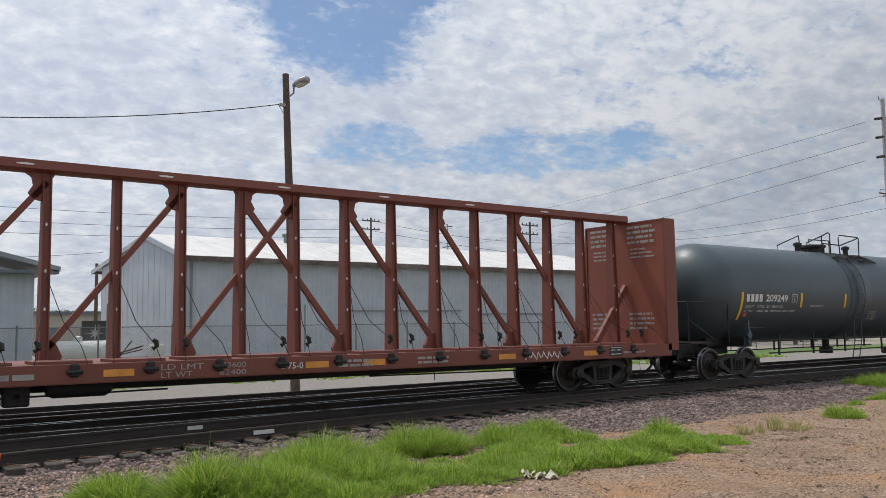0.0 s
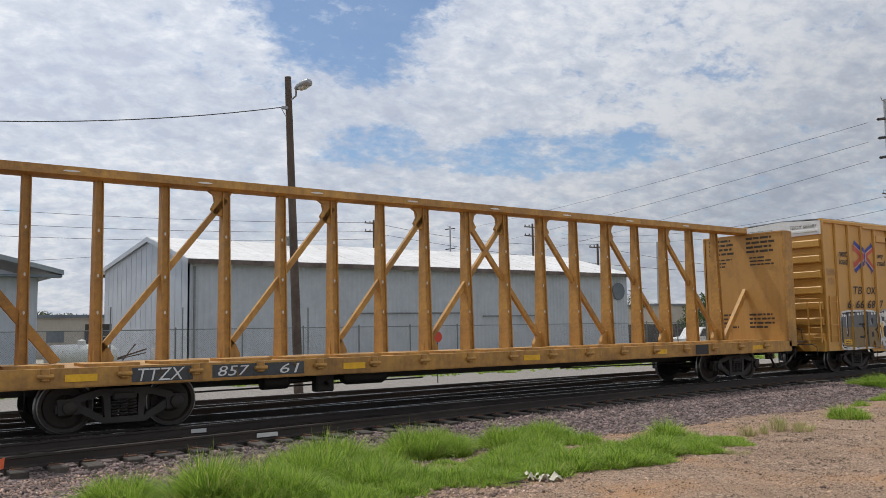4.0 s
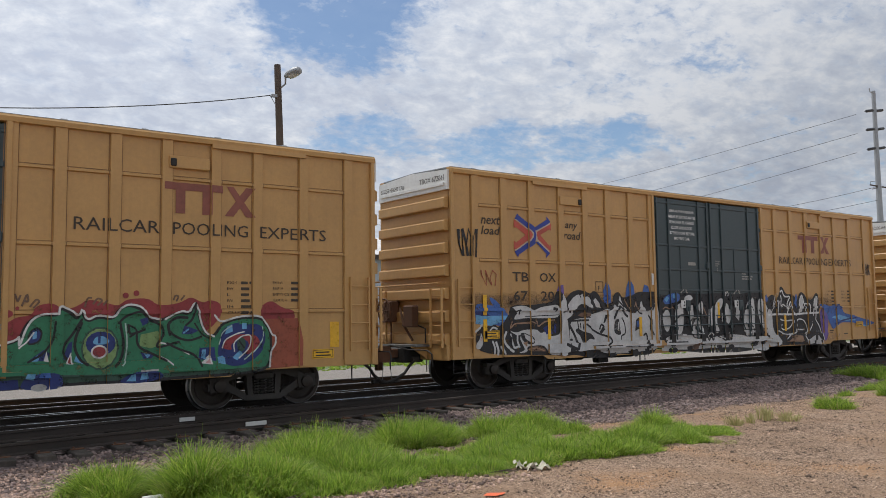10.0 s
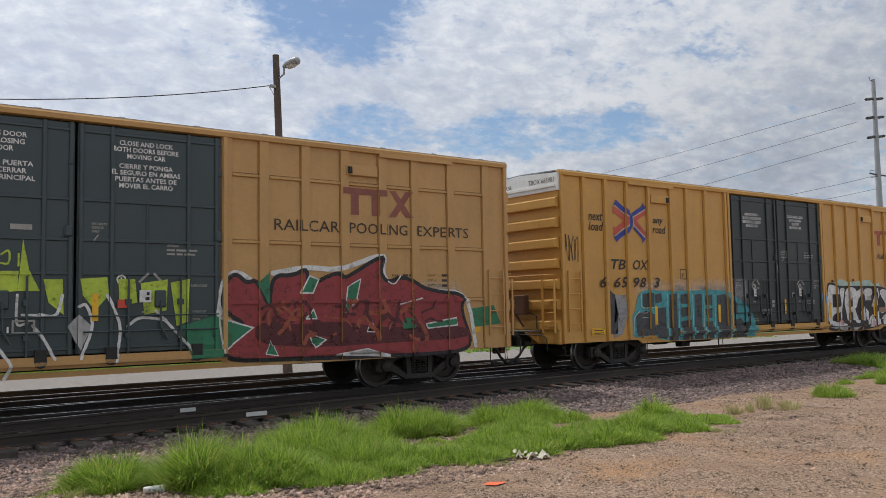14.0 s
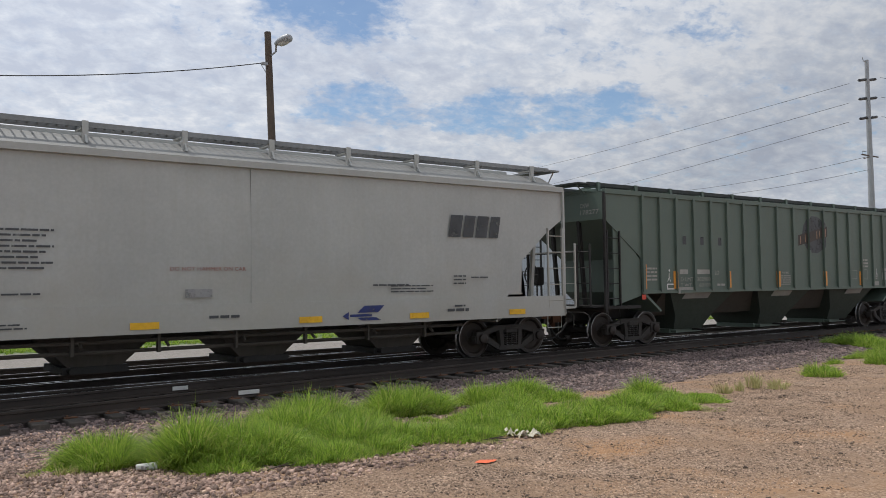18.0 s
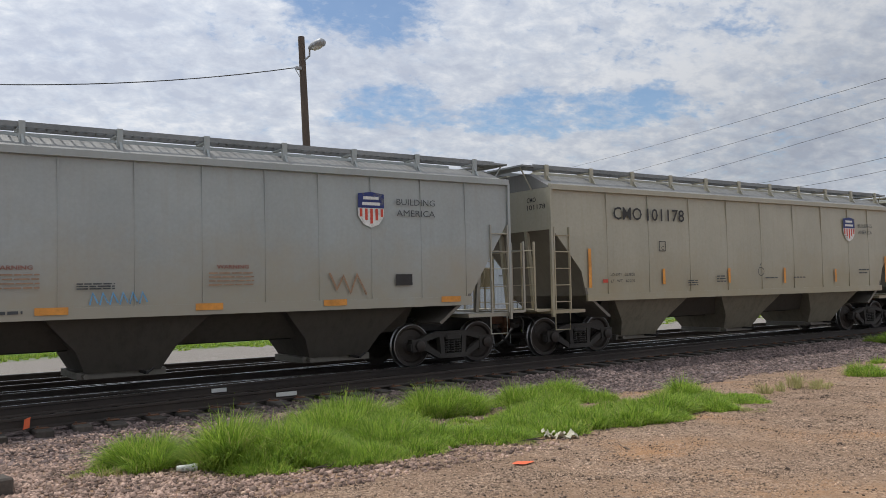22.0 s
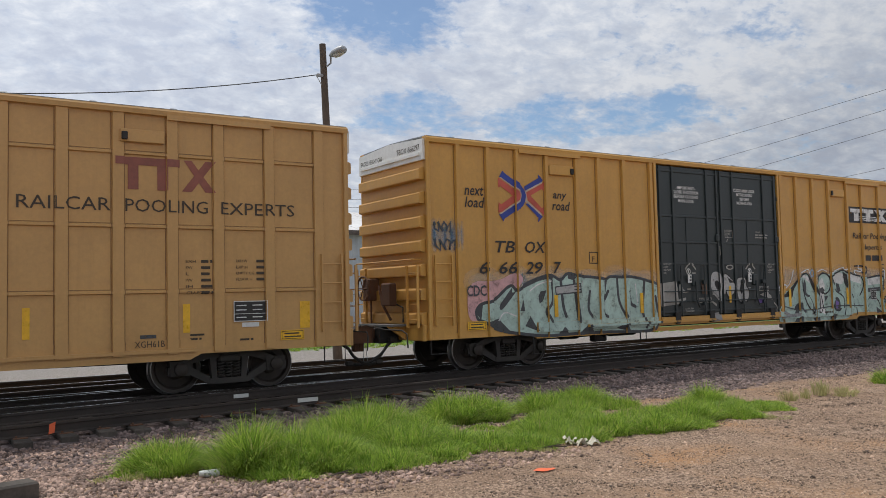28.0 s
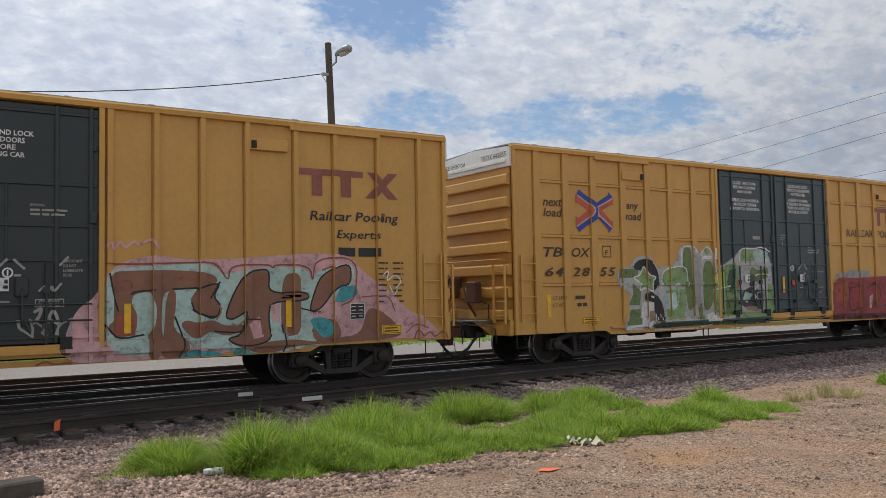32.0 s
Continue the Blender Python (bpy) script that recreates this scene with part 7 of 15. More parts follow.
lettering("DO NOT HAMMER ON CAR", (X(174.10), X(175.52), 2.01, 2.08), "maroon", hr, h1)
bars([(X(169.4), X(170.2), 1.62, 0.03), (X(171.2), X(172.0), 1.62, 0.03), (X(178.3), X(179.2), 1.7, 0.03), (X(180.9), X(181.4), 1.85, 0.03)], "charcoal", hr, h1)
# large blue owner logo, as slanted blocks
for x, w in ((14.82, 0.34), (15.22, 0.30), (15.58, 0.34), (15.98, 0.28)):
    decal("logo_block", [[(x, 2.76), (x + w, 2.76), (x + w + 0.09, 3.25), (x + 0.09, 3.25)]], hr, 0.012, INK["charcoal"], h1, "slate blue logo block")
for x in (166.6, 170.6, 173.4, 176.6, 179.2, 182.0):
    decal("reflector", [rect(X(x), X(x) + (0.9 if x < 167 else 0.5), 1.0, 1.12)], hs, 0.012, INK["yellow"], h1)
bars([(X(167.9), X(169.3), 1.02, 0.05), (X(174.8), X(175.4), 1.15, 0.05), (X(180.2), X(180.8), 1.12, 0.06), (X(168.2), X(168.7), 1.22, 0.04)], "charcoal", hs, h1)
decal("graffiti", sum((stroke([(0.30 + 0.13 * k, 3.40 + 0.05 * (k % 3)), (0.36 + 0.13 * k, 3.58), (0.44 + 0.13 * k, 3.42)], 0.022) for k in range(6)), []) + stroke([(0.5, 3.7), (0.62, 3.75), (0.72, 3.7), (0.6, 3.66), (0.5, 3.7)], 0.02)
      + stroke([(0.8, 3.3), (1.0, 3.52), (1.35, 3.52)], 0.022), hr, 0.012, INK["graffblack"], h1, "black scrawled tag")
decal("arrow_logo", [[(12.11, 1.10), (12.25, 1.02), (12.25, 1.18)], rect(12.28, 12.80, 1.08, 1.13), [(12.45, 1.16), (12.95, 1.16), (13.11, 1.30), (12.62, 1.30)], [(12.45, 1.06), (12.90, 1.06), (13.02, 1.0), (12.55, 1.0)]], hs, 0.012, INK["navy"], h1, "small dark blue arrow logo on the sill")
decal("stencil_patch", [rect(8.92, 9.42, 1.53, 1.68)], hr, 0.010, INK["grey"], h1, "grey painted-out patch")
bars([(13.29, 14.39 - 0.2 * (i % 2), 1.56 + 0.06 * i, 0.025) for i in range(3)] + [(14.95, 15.3, 1.72 + 0.08 * i, 0.03) for i in range(3)], "charcoal", hr, h1)
bars([(X(170.9), X(171.8), 1.08, 0.025), (X(170.9), X(171.7), 1.14, 0.025), (14.95, 15.25, 1.22, 0.04)], "charcoal", hs, h1)

# second: green, ribbed
H2_X0 = 185.35
h2 = hopper("dark green ribbed three-bay covered hopper with worn lettering", 16.95, GREEN, (1.45, 15.5),
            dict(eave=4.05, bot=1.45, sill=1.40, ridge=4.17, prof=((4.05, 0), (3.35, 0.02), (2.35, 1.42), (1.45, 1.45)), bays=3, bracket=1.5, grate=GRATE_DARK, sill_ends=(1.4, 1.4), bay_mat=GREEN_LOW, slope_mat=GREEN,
                 ribs=tuple(x - 185.35 for x in (186.82, 187.55, 188.25, 189.04, 189.83, 190.64, 191.45, 192.31, 193.26, 194.19, 195.12, 196.04, 196.89, 197.68, 198.53, 199.34, 200.1, 200.86)),
                 gate_mat=GREEN, post_mat=BLACK))
X = lambda x: x - H2_X0
g_rel = Relief(1.45, [(x - 185.35 - 0.05, x - 185.35 + 0.05, 1.52) for x in (186.82, 187.55, 188.25, 189.04, 189.83, 190.64, 191.45, 192.31, 193.26, 194.19, 195.12, 196.04, 196.89, 197.68, 198.53, 199.34, 200.1, 200.86)])
part("end_gusset", Solid().slab([(0.35, 3.35), (1.40, 2.3), (1.40, 1.35), (0.35, 1.1)], -1.43, -1.39, "y"), GREEN, h2, "green corner gusset plate")
lettering("LD LMT", (X(188.32), X(188.98), 1.72, 1.83), "dimwhite", g_rel, h2)
lettering("202900", (X(189.15), X(189.78), 1.72, 1.83), "dimwhite", g_rel, h2)
lettering("LT WT", (X(188.32), X(188.9), 1.56, 1.66), "dimwhite", g_rel, h2)
lettering("60100", (X(189.25), X(189.78), 1.56, 1.66), "dimwhite", g_rel, h2)
lettering("LO", (X(190.0), X(190.2), 1.9, 2.02), "dimwhite", g_rel, h2)
decal("stencil_patch", [rect(X(188.3), X(188.75), 1.92, 2.05), rect(X(189.1), X(189.75), 1.92, 2.05), rect(X(188.25), X(188.98), 1.38, 1.56)], g_rel, 0.008, INK["dimwhite"], h2, "worn white stencil patch")
bars([(X(186.95), X(187.4), 2.05 - 0.1 * i, 0.05) for i in range(4)]  + [(X(190.1), X(190.5), 1.58, 0.06)], "dimwhite", g_rel, h2)
decal("walk_sign", walk_figure(X(187.85), 1.72, 0.34), g_rel, 0.008, INK["white"], h2, "white painted walking figure sign")
decal("frame_mark", [rect(X(187.82), X(188.15), 1.5, 1.53), rect(X(187.82), X(188.15), 1.63, 1.66), rect(X(187.82), X(187.85), 1.5, 1.66), rect(X(188.12), X(188.15), 1.5, 1.66)], g_rel, 0.008, INK["white"], h2)
for x in (186.86, 188.1, 190.62, 193.19, 195.98, 198.36, 200.57):
    decal("reflector", [rect(X(x), X(x) + 0.11, 1.52, 2.0 if 187 < x < 200 else 2.18)], g_rel, 0.012, INK["orange"], h2)
lettering("WARNING", (X(193.48), X(193.88), 1.92, 1.99), "dimwhite", g_rel, h2)
bars([(X(193.4), X(193.98), 1.84 - 0.066 * i, 0.032) for i in range(5)] + [(X(198.53), X(199.0), 2.36 - 0.11 * i, 0.06) for i in range(3)]
     + [(X(199.5), X(199.66), 1.72, 0.04), (X(199.5), X(199.66), 1.80, 0.04)], "dimwhite", g_rel, h2)
decal("frame_mark", [q for x0, x1, z0, z1 in ((197.8, 198.2, 1.73, 2.04), (198.58, 198.95, 1.72, 2.06)) for q in (rect(X(x0), X(x1), z0, z0 + 0.014), rect(X(x0), X(x1), z1 - 0.014, z1), rect(X(x0), X(x0) + 0.014, z0, z1), rect(X(x1) - 0.014, X(x1), z0, z1))], g_rel, 0.008, INK["dimwhite"], h2)
decal("stencil_patch", [rect(X(200.0), X(200.38), 2.0, 2.1), rect(X(200.0), X(200.38), 1.7, 1.96), rect(X(199.3), X(199.75), 1.5, 1.64)], g_rel, 0.007, INK["dimwhite"], h2, "worn white stencil patch")
decal("walk_sign", walk_figure(X(199.57), 1.86, 0.24), g_rel, 0.008, INK["white"], h2, "white painted walking figure sign")
for x, w_ in ((188.7, 1.25), (193.14, 1.1), (197.64, 1.12)):
    part("stencil_plate", Solid().add([(X(x), -1.27, 1.23), (X(x) + w_ - 0.06, -1.27, 1.23), (X(x) + w_, -1.365, 1.40), (X(x) + 0.07, -1.365, 1.40)], [(0, 1, 2, 3)]), INK["dimwhite"], h2, "slanting worn stencil plate", smooth=0)
decal("logo_patch", [oval(X(195.5), 3.2, 0.75, 0.62)], g_rel, 0.006, INK["charcoal"], h2, "dark painted-over logo patch")
decal("logo_bar", [[(X(194.5), 2.82), (X(196.3), 3.16), (X(196.3), 3.50), (X(194.5), 3.16)]], g_rel, 0.009, INK["sootbrown"], h2)
for x in (194.62, 194.9, 195.62, 195.78, 196.05):
    decal("logo_stroke", [[(X(x), 2.86 + 0.18 * (x - 194.5)), (X(x) + 0.04, 2.87 + 0.18 * (x - 194.5)), (X(x) + 0.04, 3.12 + 0.18 * (x - 194.5)), (X(x), 3.11 + 0.18 * (x - 194.5))]], g_rel, 0.012, INK["tan"], h2)
for i, x in enumerate((188.55, 189.35, 190.2)):
    decal("faded_mark", [rect(X(x), X(x) + 0.16, 2.75, 2.98)], g_rel, 0.006, INK["charcoal"], h2)
decal("flag_mark", [rect(X(186.7), X(186.86), 1.25, 1.38)], Relief(1.50), 0.01, INK["red"], h2)

# third: blue grey, dusty lower half
H3_X0 = 203.72
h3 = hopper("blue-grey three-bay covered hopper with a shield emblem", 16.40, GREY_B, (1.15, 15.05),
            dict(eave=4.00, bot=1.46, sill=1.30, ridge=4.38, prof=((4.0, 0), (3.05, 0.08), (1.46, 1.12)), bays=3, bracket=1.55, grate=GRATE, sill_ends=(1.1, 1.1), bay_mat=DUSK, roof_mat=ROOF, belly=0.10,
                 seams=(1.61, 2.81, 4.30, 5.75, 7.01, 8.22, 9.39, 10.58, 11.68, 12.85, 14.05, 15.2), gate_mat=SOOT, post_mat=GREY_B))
X = lambda x: x - H3_X0
lettering("UP", (X(205.39), X(206.0), 2.84, 3.20), "black", hr, h3, bold=0.02)
lettering("95865", (X(205.38), X(206.8), 2.31, 2.63), "black", hr, h3, bold=0.02, space=1.1)
lettering("CAPACITY 5188 CUFT", (X(206.1), X(207.35), 2.13, 2.20), "black", hr, h3, bold=0.02)
lettering("LD LMT  224100", (X(206.1), X(207.0), 1.93, 2.01), "black", hr, h3, bold=0.02)
lettering("LT WT   61900", (X(206.1), X(207.0), 1.78, 1.86), "black", hr, h3, bold=0.02)
bars([(X(205.3), X(205.85), 3.55 - 0.06 * i, 0.03) for i in range(3)] + [(x, x + w, z, 0.022) for x0, w in ((207.32, 0.6), (208.35, 0.4), (211.0, 0.6)) for x in (X(x0),) for z in (1.78, 1.82, 1.86)], "charcoal", hr, h3)
bars([(X(209.05), X(210.2), 1.41, 0.05)], "charcoal", hs, h3)
for x0 in (209.6, 213.2):
    lettering("WARNING", (X(x0 + 0.15), X(x0 + 0.75), 2.11, 2.18), "maroon", hr, h3, bold=0.02)
    bars([(X(x0), X(x0) + 0.85, 2.02 - 0.07 * i, 0.025) for i in range(4)], "tan", hr, h3)
decal("plate_mark", [rect(X(208.64), X(208.87), 2.62, 2.64), rect(X(208.64), X(208.87), 2.83, 2.85), rect(X(208.64), X(208.66), 2.62, 2.85), rect(X(208.85), X(208.87), 2.62, 2.85)], hr, 0.012, INK["black"], h3)
lettering("C", (X(208.71), X(208.80), 2.65, 2.74), "black", hr, h3)
decal("data_tag", [rect(X(205.04), X(205.23), 1.79, 1.94)], hr, 0.012, INK["whitespray"], h3, "small white data tag")
decal("data_stencil", [rect(X(205.30), X(205.6), 1.79, 1.91)], hr, 0.012, INK["black"], h3)


def shield(car, rel, x, z, w, h):
    """A shield emblem: blue top, red and white stripes below."""
    outline = [(x, z + h), (x + w * 0.5, z + h * 1.06), (x + w, z + h), (x + w, z + h * 0.35), (x + w * 0.8, z + h * 0.1), (x + w * 0.5, z), (x + w * 0.2, z + h * 0.1), (x, z + h * 0.35)]
    decal("emblem", [outline], rel, 0.010, INK["whitespray"], car, "shield emblem with stripes")
    decal("emblem_top", [[(x, z + h), (x + w * 0.5, z + h * 1.06), (x + w, z + h), (x + w, z + h * 0.58), (x, z + h * 0.58)]], rel, 0.013, INK["navy"], car)
    decal("emblem_stripe", [rect(x + w * (0.06 + 0.2 * k), x + w * (0.16 + 0.2 * k), z + h * (0.32 - 0.2 * (1 - abs(k - 2) / 2)), z + h * 0.56) for k in range(5)], rel, 0.013, INK["red"], car)
    decal("emblem_mark", [rect(x + w * 0.2, x + w * 0.8, z + h * 0.83, z + h * 0.92), rect(x + w * 0.15, x + w * 0.85, z + h * 0.66, z + h * 0.75)], rel, 0.016, INK["whitespray"], car)


shield(h3, hr, X(216.25), 2.92, 0.60, 0.68)
lettering("BUILDING", (X(217.15), X(218.1), 3.40, 3.53), "charcoal", hr, h3)
lettering("AMERICA", (X(217.15), X(218.1), 3.17, 3.30), "charcoal", hr, h3)
for x in (204.9, 208.27, 210.37, 212.95, 215.45, 218.2):
    decal("reflector", [rect(X(x), X(x) + (0.85 if x < 205 else 0.5), 1.38, 1.5)], hs, 0.012, INK["orange"], h3)
decal("data_stencil", [rect(X(217.1), X(217.5), 1.75, 1.98)], hr, 0.012, INK["black"], h3)
decal("graffiti", sum((stroke([(X(211.2 + 0.16 * k), 1.52), (X(211.25 + 0.16 * k), 1.72), (X(211.33 + 0.16 * k), 1.55)], 0.03) for k in range(6)), []), hr, 0.012, INK["skyblue"], h3, "small blue tag")
decal("graffiti", stroke([(X(215.6), 2.0), (X(215.75), 1.7), (X(215.9), 1.95), (X(216.05), 1.62), (X(216.2), 1.98), (X(216.4), 1.6)], 0.05), hr, 0.012, INK["tan"], h3, "pale scrawl")

# fourth: tan grey
H4_X0 = 221.40
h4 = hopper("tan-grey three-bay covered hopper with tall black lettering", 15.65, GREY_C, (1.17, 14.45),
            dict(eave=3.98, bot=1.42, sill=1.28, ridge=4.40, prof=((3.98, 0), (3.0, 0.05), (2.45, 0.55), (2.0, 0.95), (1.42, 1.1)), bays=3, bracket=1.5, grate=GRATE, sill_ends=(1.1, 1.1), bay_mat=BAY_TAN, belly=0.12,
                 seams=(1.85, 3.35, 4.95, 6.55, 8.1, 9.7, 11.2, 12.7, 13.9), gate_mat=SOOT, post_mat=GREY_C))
X = lambda x: x - H4_X0
lettering("CMO", (X(223.45), X(224.48), 3.28, 3.60), "black", hr, h4, bold=0.008)
lettering("101178", (X(224.68), X(226.12), 3.28, 3.60), "black", hr, h4, bold=0.008)
decal("plate_mark", [rect(X(225.1), X(225.35), 2.5, 2.52), rect(X(225.1), X(225.35), 2.74, 2.76), rect(X(225.1), X(225.12), 2.5, 2.76), rect(X(225.33), X(225.35), 2.5, 2.76)], hr, 0.012, INK["black"], h4)
lettering("C", (X(225.18), X(225.27), 2.54, 2.64), "black", hr, h4)
lettering("LD LMT   223800", (X(223.3), X(224.15), 1.88, 1.95), "black", hr, h4)
lettering("LT  WT   62200", (X(223.3), X(224.15), 1.72, 1.79), "black", hr, h4)
shield(h4, hr, X(233.80), 2.88, 0.66, 0.72)
lettering("BUILDING", (X(234.65), X(235.5), 3.33, 3.45), "charcoal", hr, h4)
lettering("AMERICA", (X(234.65), X(235.5), 3.12, 3.24), "charcoal", hr, h4)
for x, z0, z1 in ((222.55, 1.6, 2.55), (225.2, 1.65, 2.05), (227.9, 1.65, 2.05), (230.5, 1.6, 2.05), (233.2, 1.6, 2.0), (236.2, 1.55, 2.4)):
    decal("reflector", [rect(X(x), X(x) + 0.1, z0, z1)], hr, 0.012, INK["orange"], h4)
decal("flag_mark", [rect(X(223.03), X(223.2), 1.72, 1.8)], hr, 0.012, INK["red"], h4)
bars([(X(226.2), X(226.6), 1.72 - 0.06 * i, 0.025) for i in range(3)] + [(X(227.4), X(227.8), 1.82 - 0.07 * i, 0.03) for i in range(3)] + [(X(229.6), X(230.2), 1.75, 0.03), (X(231.0), X(231.6), 1.75, 0.03), (X(234.6), X(235.2), 1.95, 0.04), (X(234.6), X(235.1), 1.85, 0.04)], "charcoal", hr, h4)
decal("graffiti", stroke([(X(229.4) + 0.14 * math.cos(t), 1.95 + 0.12 * math.sin(t)) for t in [k * 0.7 for k in range(10)]], 0.02) + stroke([(X(229.35), 2.1), (X(229.42), 2.2)], 0.02), hr, 0.012, INK["charcoal"], h4, "small round scrawl")

# fifth: pale, long sill, cartoon scrawl
H5_X0 = 238.20
h5 = hopper("pale grey three-bay covered hopper with a wide sill", 15.25, GREY_D, (1.27, 13.80),
            dict(eave=3.92, bot=1.36, sill=0.88, ridge=4.36, prof=((3.92, 0), (3.5, 0.02), (2.28, 1.28), (1.36, 1.32)), bays=3, bracket=1.25, grate=GREY_D, sill_ends=(0.0, 0.0), bay_mat=DUSK, belly=0.14, gate_mat=BLACK, post_mat=GREY_D))
X = lambda x: x - H5_X0
for z in (3.72, 3.80):
    part("side_bead", Solid().tube([(0.1, -1.455, z), (15.1, -1.455, z)], 0.012, 5), GREY_D, h5)
decal("number_patch", [rect(X(239.75), X(240.95), 2.33, 2.66)], hr, 0.008, INK["grey"], h5, "grey paint patch behind the mark")
lettering("TRLX", (X(239.9), X(240.75), 2.39, 2.60), "black", hr, h5)
lettering("74140", (X(239.82), X(240.6), 1.96, 2.17), "black", hr, h5)
lettering("LD LMT 200000 LB", (X(239.8), X(240.6), 1.72, 1.78), "black", hr, h5)
lettering("LT WT  63000 LB", (X(239.8), X(240.6), 1.58, 1.64), "black", hr, h5)
decal("plate_mark", [rect(X(240.85), X(241.1), 1.98, 2.0), rect(X(240.85), X(241.1), 2.2, 2.22), rect(X(240.85), X(240.87), 1.98, 2.22), rect(X(241.08), X(241.1), 1.98, 2.22)], hr, 0.012, INK["charcoal"], h5)
bars([(X(241.75), X(242.75), 1.08, 0.08)], "black", hs, h5)
decal("maker_mark", [rect(X(241.5), X(241.68), 1.08, 1.16)], hs, 0.012, INK["black"], h5)
for x in (238.9, 242.75, 245.6, 248.2, 252.3):
    decal("reflector", [rect(X(x), X(x) + (0.95 if x < 239 else 0.5), 1.05, 1.15)], hs, 0.012, INK["orange"], h5)
bars([(X(244.4), X(245.5), 1.15, 0.04), (X(244.4), X(245.4), 1.06, 0.04), (X(249.9), X(250.4), 1.2, 0.04)], "charcoal", hs, h5)
decal("dirty_patch", [rect(X(247.2), X(248.2), 1.5, 1.78)], hr, 0.006, INK["grey"], h5, "grey touch-up paint patch")
decal("graffiti", stroke([(X(245.0 + 0.18 * k), 1.72 + 0.015 * (k % 2)) for k in range(12)], 0.035, True), hr, 0.012, INK["charcoal"], h5, "dark drip line")
# the scrawled creature: outlines only
cx = X(249.75)
scr = (stroke(curved([(10.46, 1.14), (10.35, 1.28), (10.56, 1.38), (10.69, 1.43)], False), 0.035)
       + stroke(curved([(10.69, 1.43), (10.53, 1.56), (10.47, 1.74), (10.57, 1.8), (10.77, 1.64)], False), 0.035)
       + stroke(curved([(10.57, 1.8), (10.64, 1.9), (10.92, 1.97), (11.2, 1.9), (11.29, 1.68), (11.29, 1.44)], False), 0.035)
       + stroke(curved([(10.69, 1.43), (10.99, 1.47), (11.29, 1.44), (11.63, 1.21)], False), 0.035)
       + stroke(curved([(10.38, 1.12), (10.8, 1.16), (11.24, 1.2), (11.63, 1.21)], False), 0.035)
       + stroke(curved([(10.38, 1.12), (10.47, 1.3)], False), 0.035)
       + stroke(curved([(10.87, 1.64), (10.88, 1.8), (11.06, 1.87), (11.19, 1.79), (11.12, 1.66), (10.87, 1.64)], False), 0.035)
       + stroke(curved([(10.77, 1.64), (10.9, 1.53), (11.11, 1.58)], False), 0.035)
       + stroke(curved([(10.89, 2.03), (10.88, 2.27)], False), 0.035)
       + stroke(curved([(10.77, 2.06), (10.7, 2.2)], False), 0.035)
       + stroke(curved([(11.04, 2.06), (11.14, 2.21)], False), 0.035)
       + stroke(curved([(10.6, 1.64), (10.7, 1.64)], False), 0.035))
decal("graffiti", scr, hr, 0.012, INK["graffblack"], h5, "black outline scrawl of a rounded creature")
r = random.Random(5)
decal("paint_spatter", [oval(cx + r.uniform(-0.8, 1.6), 1.95 + r.gauss(0, 0.16), 0.012, 0.014, 5) for k in range(160)], hr, 0.012, INK["charcoal"], h5, "dark paint spatter")
decal("graffiti", stroke(curved([(3.77, 1.68), (3.74, 1.79), (3.86, 1.85), (4.08, 1.82), (4.21, 1.74), (4.17, 1.63), (4.02, 1.57), (4.07, 1.46), (3.99, 1.4), (3.84, 1.43)], False), 0.055)
      + stroke(curved([(3.82, 1.7), (3.96, 1.76), (4.13, 1.7)], False), 0.055)
      + stroke(curved([(3.84, 1.62), (4, 1.66)], False), 0.055)
      + stroke(curved([(2.98, 1.47), (3.1, 1.52), (3.18, 1.43), (3.27, 1.51), (3.37, 1.42), (3.46, 1.49)], False), 0.045)
      + stroke(curved([(3.04, 1.42), (3.42, 1.46)], False), 0.045)
      + stroke(curved([(3.51, 1.48), (3.6, 1.5)], False), 0.045),
      hr, 0.012, INK["graffblack"], h5, "black curled tag")


# ---- painted figures: each daub is one outline or stroke in metres along the side and up from the rail ----
class Mural:
    """One spray-painted piece on the side of a car: many colours, one skin of paint."""

    def __init__(self):
        self.v, self.f, self.slot, self.inks, self.count = [], [], [], [], {}

    def lay(self, polys, rel, n, colour):
        k = self.count[n] = self.count.get(n, 0) + 1
        v, f = laid(polys, rel, 0.010 + 0.002 * n + 0.00002 * k)
        if colour not in self.inks:
            self.inks.append(colour)
        k = len(self.v)
        self.v += v
        self.f += [tuple(i + k for i in q) for q in f]
        self.slot += [self.inks.index(colour)] * len(f)

    def dry(self, car, label):
        me = bpy.data.meshes.new("graffiti")
        me.from_pydata(self.v, [], self.f)
        for c in self.inks:
            me.materials.append(INK[c])
        me.polygons.foreach_set("material_index", self.slot)
        ob = new("graffiti", me)
        ob.parent = car
        return tagged(ob, label)


BLK, WHT, DIM, SKY = "graffblack", "whitespray", "dimwhite", "skyblue"


def mural(car, rel, label, *draws):
    m = Mural()
    for d in draws:
        d(m, rel)
    return m.dry(car, label)


def daub(c, rel, colour, n, *outline, edge="", wide=0.05):
    """A filled outline of spray paint, with an edge of another colour where it has one."""
    outline = curved(list(outline), True) if len(outline) > 5 else list(outline)
    tris = tessellate_polygon([[Vector((x, z, 0)) for x, z in outline]])
    c.lay([[outline[i] for i in t] for t in tris], rel, n, colour)
    if edge:
        c.lay(stroke(outline + [outline[0]], wide), rel, n + 0.5, edge)


def line(c, rel, colour, n, wide, *pts):
    c.lay(stroke(curved(list(pts), False) if len(pts) > 2 else list(pts), wide), rel, n, colour)


def dot(c, rel, colour, n, x, z, rx, rz):
    c.lay([oval(x, z, rx, rz)], rel, n, colour)


